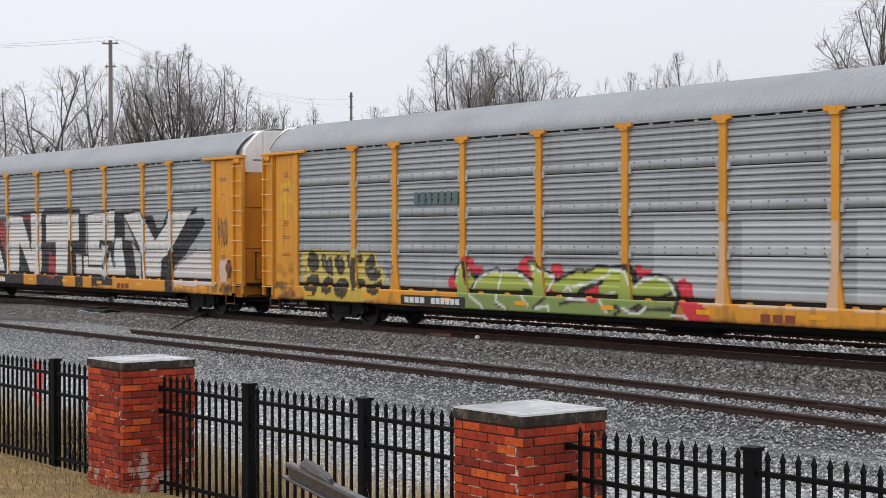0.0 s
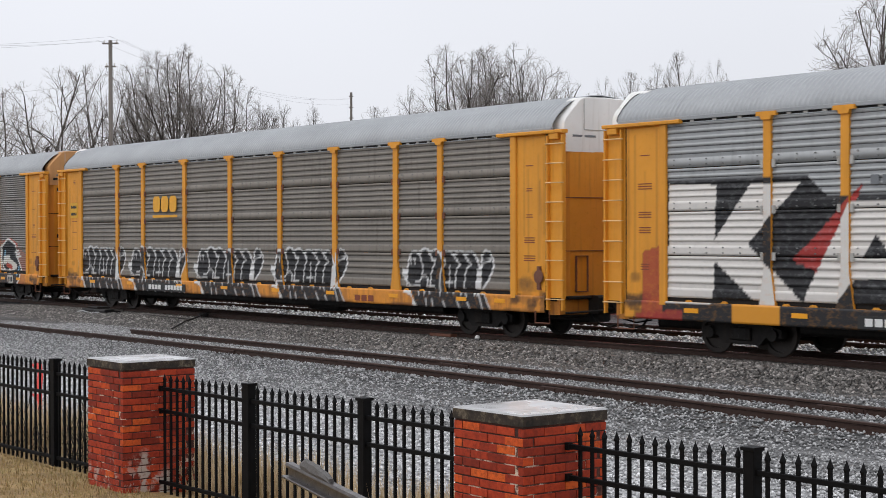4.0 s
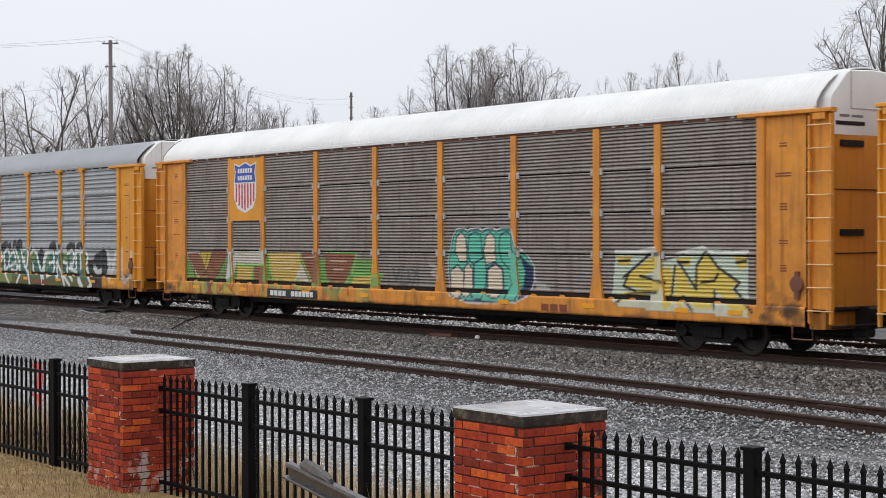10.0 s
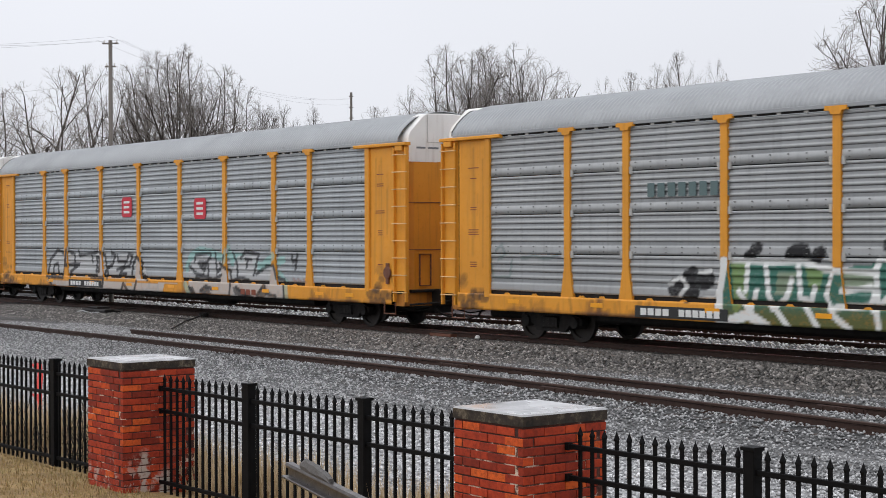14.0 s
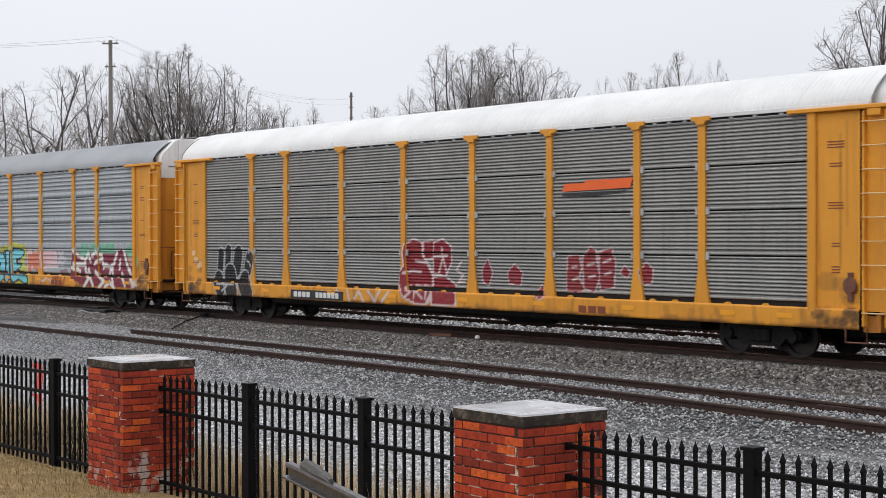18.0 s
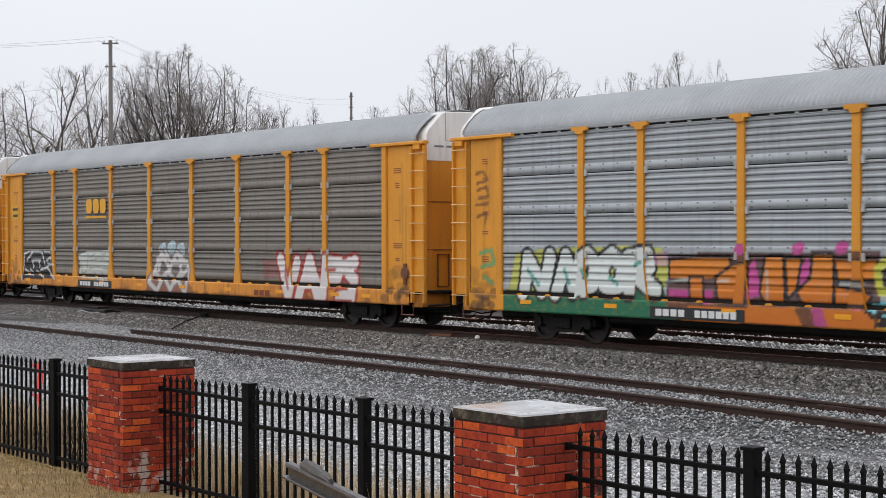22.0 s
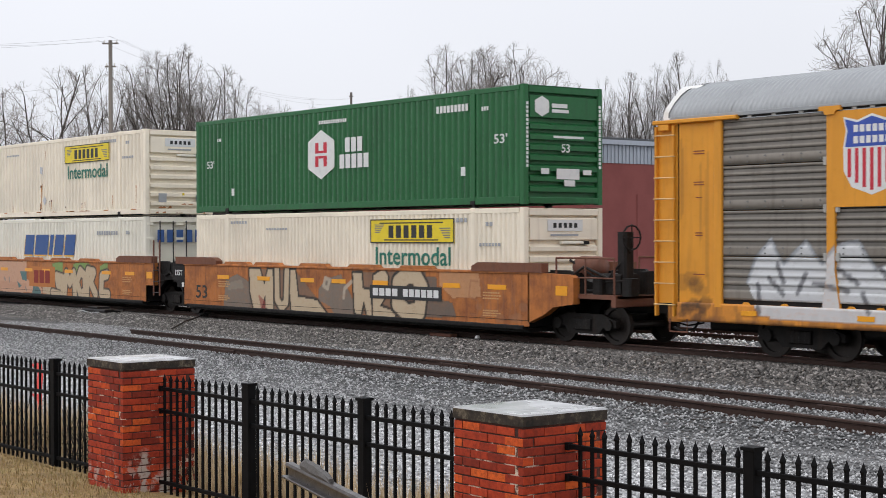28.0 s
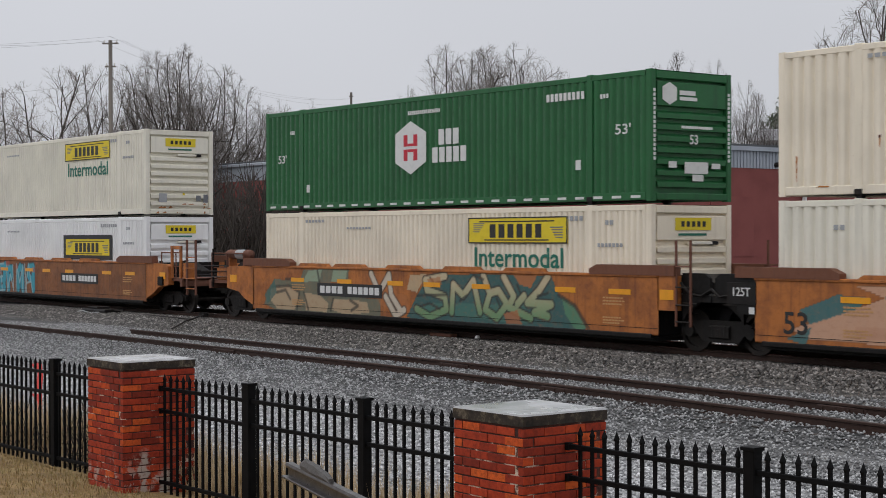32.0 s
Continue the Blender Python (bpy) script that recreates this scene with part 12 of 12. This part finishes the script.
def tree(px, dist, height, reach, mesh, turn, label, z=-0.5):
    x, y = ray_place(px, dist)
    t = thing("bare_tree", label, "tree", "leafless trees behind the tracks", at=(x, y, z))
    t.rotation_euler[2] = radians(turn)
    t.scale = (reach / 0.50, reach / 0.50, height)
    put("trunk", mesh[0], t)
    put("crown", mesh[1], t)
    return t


for px, dist, h, r, k, turn, label in (
        (-0.890, 80, 11.6, 6.4, 1, 130, "open pale bare tree with a few long spreading limbs"), (-0.990, 86, 11.0, 4.6, 1, 20, "open pale bare tree with a few long spreading limbs"),
        (-0.775, 84, 12.2, 4.2, 1, 250, "open pale bare tree behind a utility pole"),
        (-0.605, 83, 13.0, 5.4, 2, 15, "dense dark bare tree with a round crown"), (-0.520, 87, 12.4, 5.0, 4, 200, "dense dark bare tree with a round crown"),
        (-0.440, 90, 11.4, 4.6, 0, 300, "dense dark bare tree with a low crown"), (-0.685, 88, 13.2, 3.6, 3, 60, "bare tree with fine upright twigs")):
    tree(px, dist, h, r, VASE[k], turn, label)
for px, dist, h, r, k, turn in ((0.040, 92, 13.9, 5.8, 4, 10), (0.190, 96, 14.6, 6.2, 0, 170), (0.11, 99, 14.9, 5.6, 2, 95)):
    tree(px, dist, h, r, VASE[k], turn, "bare spreading tree behind the railway")
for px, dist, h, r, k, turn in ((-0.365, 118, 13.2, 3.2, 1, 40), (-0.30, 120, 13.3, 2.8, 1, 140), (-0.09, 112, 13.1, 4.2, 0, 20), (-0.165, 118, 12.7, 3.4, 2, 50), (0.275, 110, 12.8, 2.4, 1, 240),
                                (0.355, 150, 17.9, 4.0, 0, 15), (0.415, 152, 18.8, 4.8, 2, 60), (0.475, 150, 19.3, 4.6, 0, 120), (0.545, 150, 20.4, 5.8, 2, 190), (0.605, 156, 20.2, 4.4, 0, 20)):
    tree(px, dist, h, r, FAR[k], turn, "bare woodland tree far behind, paled for haze")
for px, dist, h, r, k, turn in ((1.03, 96, 18.3, 9.6, 4, 30), (1.16, 92, 18.0, 6.0, 0, 200)):
    tree(px, dist, h, r, VASE[k], turn, "tall bare tree with wide limbs")
for px, dist, h, r, k, turn in ((0.672, 100, 12.7, 3.2, 0, 20), (0.715, 104, 12.4, 3.0, 2, 140), (0.752, 100, 11.4, 2.6, 1, 60)):
    tree(px, dist, h, r, FAR[k], turn, "bare tree in front of the far houses")


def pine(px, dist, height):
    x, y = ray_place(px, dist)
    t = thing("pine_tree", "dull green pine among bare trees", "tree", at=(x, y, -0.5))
    part("trunk", MB().tube([(0, 0, 0), (0.05, 0, height * 0.5), (0, 0, height)], [0.22, 0.15, 0.04], 7), M_BARK, t)
    rng = np.random.default_rng(5)
    n = 5200
    h = rng.uniform(0.42, 1.0, n) ** 0.9
    rad = np.sin(np.clip((1.02 - h) / 0.6, 0, 1) * 2.3) * height * 0.2 * np.sqrt(rng.uniform(0.02, 1, n)) * (0.8 + 0.25 * np.sin(h * 40) + 0.15 * rng.normal(0, 1, n))
    a = rng.uniform(0, 6.283, n)
    c = np.stack([rad * np.cos(a), rad * np.sin(a), h * height + rng.normal(0, 0.1, n)], 1)
    V = c[:, None, :] + rng.normal(0, 0.16, (n, 3, 3))
    me = bpy.data.meshes.new("crown")
    me.from_pydata(V.reshape(-1, 3).tolist(), [], np.arange(n * 3).reshape(-1, 3).tolist())
    put("crown", finish(me, M_PINE), t)


pine(0.785, 118, 13.8)
pine(0.87, 132, 14.5)


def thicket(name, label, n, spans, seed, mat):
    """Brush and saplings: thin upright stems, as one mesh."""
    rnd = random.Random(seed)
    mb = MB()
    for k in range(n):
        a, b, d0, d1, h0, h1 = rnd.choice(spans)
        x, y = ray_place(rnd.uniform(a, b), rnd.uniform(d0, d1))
        h = rnd.uniform(h0, h1)
        p = Vector((x, y, -0.5))
        d = Vector((rnd.uniform(-0.3, 0.3), rnd.uniform(-0.3, 0.3), 1))
        pts = [p, p + d * h * 0.5, p + d * h + Vector((rnd.uniform(-0.4, 0.4), rnd.uniform(-0.4, 0.4), 0))]
        mb.tube(pts, [0.05, 0.035, 0.012], 3, False)
        for j in range(3):
            q = pts[1].lerp(pts[2], rnd.uniform(0, 0.8))
            mb.tube([q, q + Vector((rnd.uniform(-0.9, 0.9), rnd.uniform(-0.9, 0.9), rnd.uniform(0.2, 1.1)))], [0.025, 0.01], 3, False)
    return tagged(part(name, mb, mat, None), label, "brush", kind="stuff")


thicket("brush_thicket", "dark brown leafless brush behind the tracks", 1700, ((-0.72, -0.25, 66, 84, 3.5, 6.4), (-0.72, 0.1, 70, 95, 3.0, 6.0), (-0.3, 0.6, 80, 110, 2.5, 5.0)), 9, M_BARK)

# ---- utility poles and wires ----
M_POLE = worn("weathered_pole_timber", (0.20, 0.178, 0.158), (0.10, 0.088, 0.078), 0.5, 0.85)
M_WIRE = Mat("utility_wire", 0.6).color((0.36, 0.36, 0.37)).m


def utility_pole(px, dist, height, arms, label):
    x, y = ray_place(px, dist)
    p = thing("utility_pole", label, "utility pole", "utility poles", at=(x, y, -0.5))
    part("pole", MB().tube([(0, 0, 0), (0, 0, height)], [0.10, 0.075], 10), M_POLE, p)
    for z, w in arms:
        arm = part("crossarm", MB().box(-w, w, -0.05, 0.05, height - z - 0.025, height - z + 0.025, 0.006), M_POLE, p)
        arm.rotation_euler[2] = radians(40)
        for u in (-w + 0.06, 0.0, w - 0.06):
            ins = part("insulator", MB().lathe([(0.02, 0.0), (0.035, 0.04), (0.02, 0.08), (0.03, 0.11)], 2, (u, 0, height - z + 0.02), 8), M_HOOD, arm)
    return x, y


pa = utility_pole(-0.749, 62, 10.6, ((0.12, 0.32), (1.02, 0.22)), "weathered timber utility pole with two crossarms")
pc = utility_pole(-0.2065, 100, 12.0, ((0.25, 0.13), (0.95, 0.13), (1.6, 0.13)), "bare-topped timber utility pole")
wires = MB()


def wire(a, b, sag, r=0.0045):
    a, b = Vector(a), Vector(b)
    wires.tube([a.lerp(b, t) - Vector((0, 0, 4 * sag * t * (1 - t))) for t in np.linspace(0, 1, 13)], r, 3, False)


ax, ay = pa
cx, cy = pc
lx, ly = ray_place(-1.6, 60)
for k, dz in ((-0.5, 10.1), (0.0, 10.25), (0.5, 10.1)):
    wire((ax + k * 0.76, ay + k * 0.64, dz), (lx + k, ly + k, 10.0 + 0.3 * k), 0.35)
    wire((ax + k * 0.76, ay + k * 0.64, dz), (cx, cy, 11.3 - 0.4 * abs(k) - 0.35 * (k + 0.5)), 0.8)
wire((ax, ay, 8.5), (lx, ly, 7.6), 0.3)
wire((ax, ay, 9.0), (cx, cy, 9.6), 1.0)
tagged(part("utility_wires", wires, M_WIRE, None), "thin sagging utility wires", "wires", kind="stuff")

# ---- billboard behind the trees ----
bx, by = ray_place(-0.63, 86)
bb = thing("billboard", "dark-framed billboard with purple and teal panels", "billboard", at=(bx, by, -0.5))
bb.rotation_euler[2] = radians(38)
bb.scale = (0.92, 0.92, 0.92)
for u in (-1.4, 1.2):
    part("leg", MB().box(u - 0.12, u + 0.12, -0.12, 0.12, 0, 6.2, 0.02), M_BLACK, bb)
part("frame", MB().box(-2.2, 2.0, -0.15, 0.15, 6.1, 8.5, 0.03), M_BLACK, bb)
part("panel", MB().box(-2.1, -0.5, -0.17, -0.155, 6.2, 8.0), plain("billboard_purple", (0.14, 0.11, 0.20)), bb)
part("panel", MB().box(-0.45, 1.3, -0.17, -0.155, 6.6, 8.4), plain("billboard_teal", (0.09, 0.34, 0.41)), bb)
part("panel", MB().box(1.35, 1.95, -0.17, -0.155, 6.2, 8.4), plain("billboard_dark", (0.03, 0.03, 0.04)), bb)

# ---- dark retaining wall with a railing, behind the left of the yard ----
M_DKWALL = worn("dark_stained_wall", (0.05, 0.042, 0.038), (0.025, 0.02, 0.018), 0.5, 0.85)
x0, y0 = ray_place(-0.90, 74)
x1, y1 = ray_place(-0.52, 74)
rw = tagged(new("retaining_wall"), "dark stained wall behind the tracks", "wall", kind="structure")
rw.matrix_basis = pose(x0, y0, -0.5, 0, 0, math.degrees(math.atan2(y1 - y0, x1 - x0)))
LW = math.hypot(x1 - x0, y1 - y0)
part("wall_body", MB().box(0, LW, 0, 0.5, 0, 5.4, 0.03), M_DKWALL, rw)
part("rail_bar", MB().box(0, LW, 0.1, 0.18, 6.15, 6.22, 0.01), M_BLACK, rw)
for k in range(int(LW / 0.4)):
    put("baluster", CACHE.setdefault("bal", MB().box(-0.05, 0.05, 0.1, 0.16, 5.4, 6.2).mesh("baluster", M_BLACK)), rw, at=(k * 0.4 + 0.2, 0, 0))

# ---- brick warehouse behind the right of the yard ----
M_WBRICK = Mat("painted_red_brickwork", 0.8)
M_WBRICK.color(M_WBRICK.mix(M_WBRICK.val(M_WBRICK.noise(0.8, 5), 0.4, 0.7, 0, 0.7), (0.27, 0.075, 0.065), (0.2, 0.05, 0.045)))
M_WBRICK = M_WBRICK.bump(M_WBRICK.noise(30, 3), 0.2, 0.01).m
M_METAL = worn("grey_metal_fascia", (0.42, 0.45, 0.5), (0.3, 0.31, 0.33), 0.3, 0.5, 0.2)
M_DARKROOF = worn("dark_flat_roof", (0.09, 0.095, 0.10), (0.05, 0.05, 0.05), 0.4, 0.7, streak=False)
wh = thing("brick_warehouse", "low red brick warehouse with a grey metal fascia", "building", at=(-45.2, 41.6, -0.6))
part("end_wall", MB().box(-0.35, 0.0, 0.0, 30.0, 0.0, 5.9), M_WBRICK, wh, "painted red brick end wall")
part("track_wall", MB().box(-34.0, -0.35, 0.0, 0.35, 0.0, 5.9), M_WBRICK, wh)
part("back_wall", MB().box(-34.0, -0.35, 29.65, 30.0, 0.0, 5.9), M_WBRICK, wh)
part("far_wall", MB().box(-34.0, -33.65, 0.35, 29.65, 0.0, 5.9), M_WBRICK, wh)
mb = MB()
for k in range(150):
    mb.box(0.0, 0.035, k * 0.2, k * 0.2 + 0.12, 5.9, 6.62)
mb.box(-34.0, 0.0, -0.02, 30.0, 5.9, 6.62)
part("fascia", mb, M_METAL, wh, "ribbed grey metal fascia")
part("gutter", MB().box(-34.1, 0.16, -0.16, 30.1, 6.62, 6.8, 0.04), M_METAL, wh)
part("roof", MB().box(-33.9, 0.0, 0.1, 29.9, 6.8, 6.9, 0.02), M_DARKROOF, wh)
part("downpipe", MB().tube([(0.12, 12.75, 6.6), (0.12, 12.75, 0.4)], 0.1, 8), M_HOOD, wh)
part("vent_pipe", MB().tube([(-0.1, 10.9, 6.05), (0.25, 11.2, 6.1), (0.28, 11.4, 6.3), (0.28, 11.4, 7.5)], 0.11, 8).lathe([(0.11, 0.0), (0.24, 0.08), (0.05, 0.22)], 2, (0.28, 11.4, 7.5), 10), M_TRUCK, wh)
for y in (2.8, 13.9, 7.0):
    part("bricked_opening", MB().box(0.0, 0.03, y, y + 2.6, 2.2, 4.7), M_WBRICK, wh)
for y in (14.2, 19.0):
    d = part("dock_door", MB().box(0.0, 0.05, y + 1.8, y + 4.2, 0.4, 2.6), M_METAL, wh)
    part("awning", MB().box(0.0, 0.5, y + 1.7, y + 4.3, 2.6, 2.75, 0.03), M_BLACK, d)

# ---- far houses up the hill ----
M_SIDING = worn("pale_house_siding", (0.42, 0.43, 0.45), (0.3, 0.3, 0.31), 0.3, 0.7)
M_SHINGLE = worn("grey_shingle_roof", (0.30, 0.30, 0.31), (0.2, 0.2, 0.2), 0.4, 0.85, streak=False)
M_PANE = Mat("window_glass", 0.08, 0.0, 0.8).color((0.03, 0.035, 0.04)).m


def far_house(px, dist, w, d, h, turn, wall, roof, label, rows, cols, foot=-0.5, gable=1.6, flat=False):
    x, y = ray_place(px, dist)
    b = thing("house" if not flat else "brick_block", label, "building", at=(x, y, foot))
    b.rotation_euler[2] = radians(turn)
    part("wall", MB().box(0, w, 0, d, 0, h), wall, b)
    if flat:
        part("roof", MB().box(-0.2, w + 0.2, -0.2, d + 0.2, h, h + 0.35, 0.05), roof, b)
    else:
        part("roof", MB().prism([(-0.5, h), (d + 0.5, h), (d / 2, h + gable)], 0, -0.4, w + 0.4), roof, b)
    for r in range(rows):
        for c in range(cols):
            wx, wz = w * (c + 0.5) / cols - 0.5, h - 2.2 - r * 3.0
            win = part("window", MB().box(wx, wx + 1.0, -0.05, 0.02, wz, wz + 1.5, 0.01), M_HOOD, b)
            part("pane", MB().box(wx + 0.1, wx + 0.9, -0.06, -0.052, wz + 0.1, wz + 0.7).box(wx + 0.1, wx + 0.9, -0.06, -0.052, wz + 0.8, wz + 1.4), M_PANE, win)
    return b


far_house(0.70, 112, 9.0, 8.0, 9.6, 30, M_SIDING, M_SHINGLE, "pale two-storey house with a grey roof", 2, 4, gable=1.1)
far_house(0.905, 104, 16.0, 9.0, 10.2, 25, M_WBRICK, M_DARKROOF, "old red brick building on the rise behind", 2, 5, flat=True)


# ---- what moves ----
# the train runs a little ahead of or behind an even pace: seconds and metres
PACE = ((0.0, 0.11), (2.6, 0.0), (5.8, 0.03), (8.0, -0.04), (10.6, -0.13), (13.1, 0.19), (14.5, 0.50), (16.5, 0.68), (18.7, 0.51),
        (21.2, 0.44), (23.8, 0.28), (25.3, 0.27), (27.5, 0.06), (28.5, -0.05), (32.0, -0.05))


def motions():
    for ob, u, z in MOVERS:
        rack = ob.name.startswith("autorack")
        # the stack cars behind hold their pace at the end, as the slack between them and the last rack car runs in
        rows = [(t, d if rack else (d - 0.27 if t < 25.3 else 0.0)) for t, d in PACE]
        walk(ob, [(t, pose(u + SPEED * t + d, TRACK_Y, z)) for t, d in rows])
    spin = SPEED / 0.42
    for w, s, u in WHEELS:
        # the wheels turn while the car is near the view
        t0, t1 = max(0.0, (-64.0 - u) / SPEED), min(32.0, (-8.0 - u) / SPEED)
        f0, f1 = max(0, int(t0 * FPS)), min(960, int(t1 * FPS) + 1)
        ks = [0] if f0 > 0 else []
        ks += list(range(f0, f1 + 1))
        if ks[-1] < 960:
            ks.append(960)
        r = []
        for k in ks:
            c = min(max(k, f0), f1)
            r.append((k / FPS, pose(s, 0, 0.42) @ Matrix.Rotation(spin * c / FPS, 4, "Y")))
        walk(w, r)


motions()
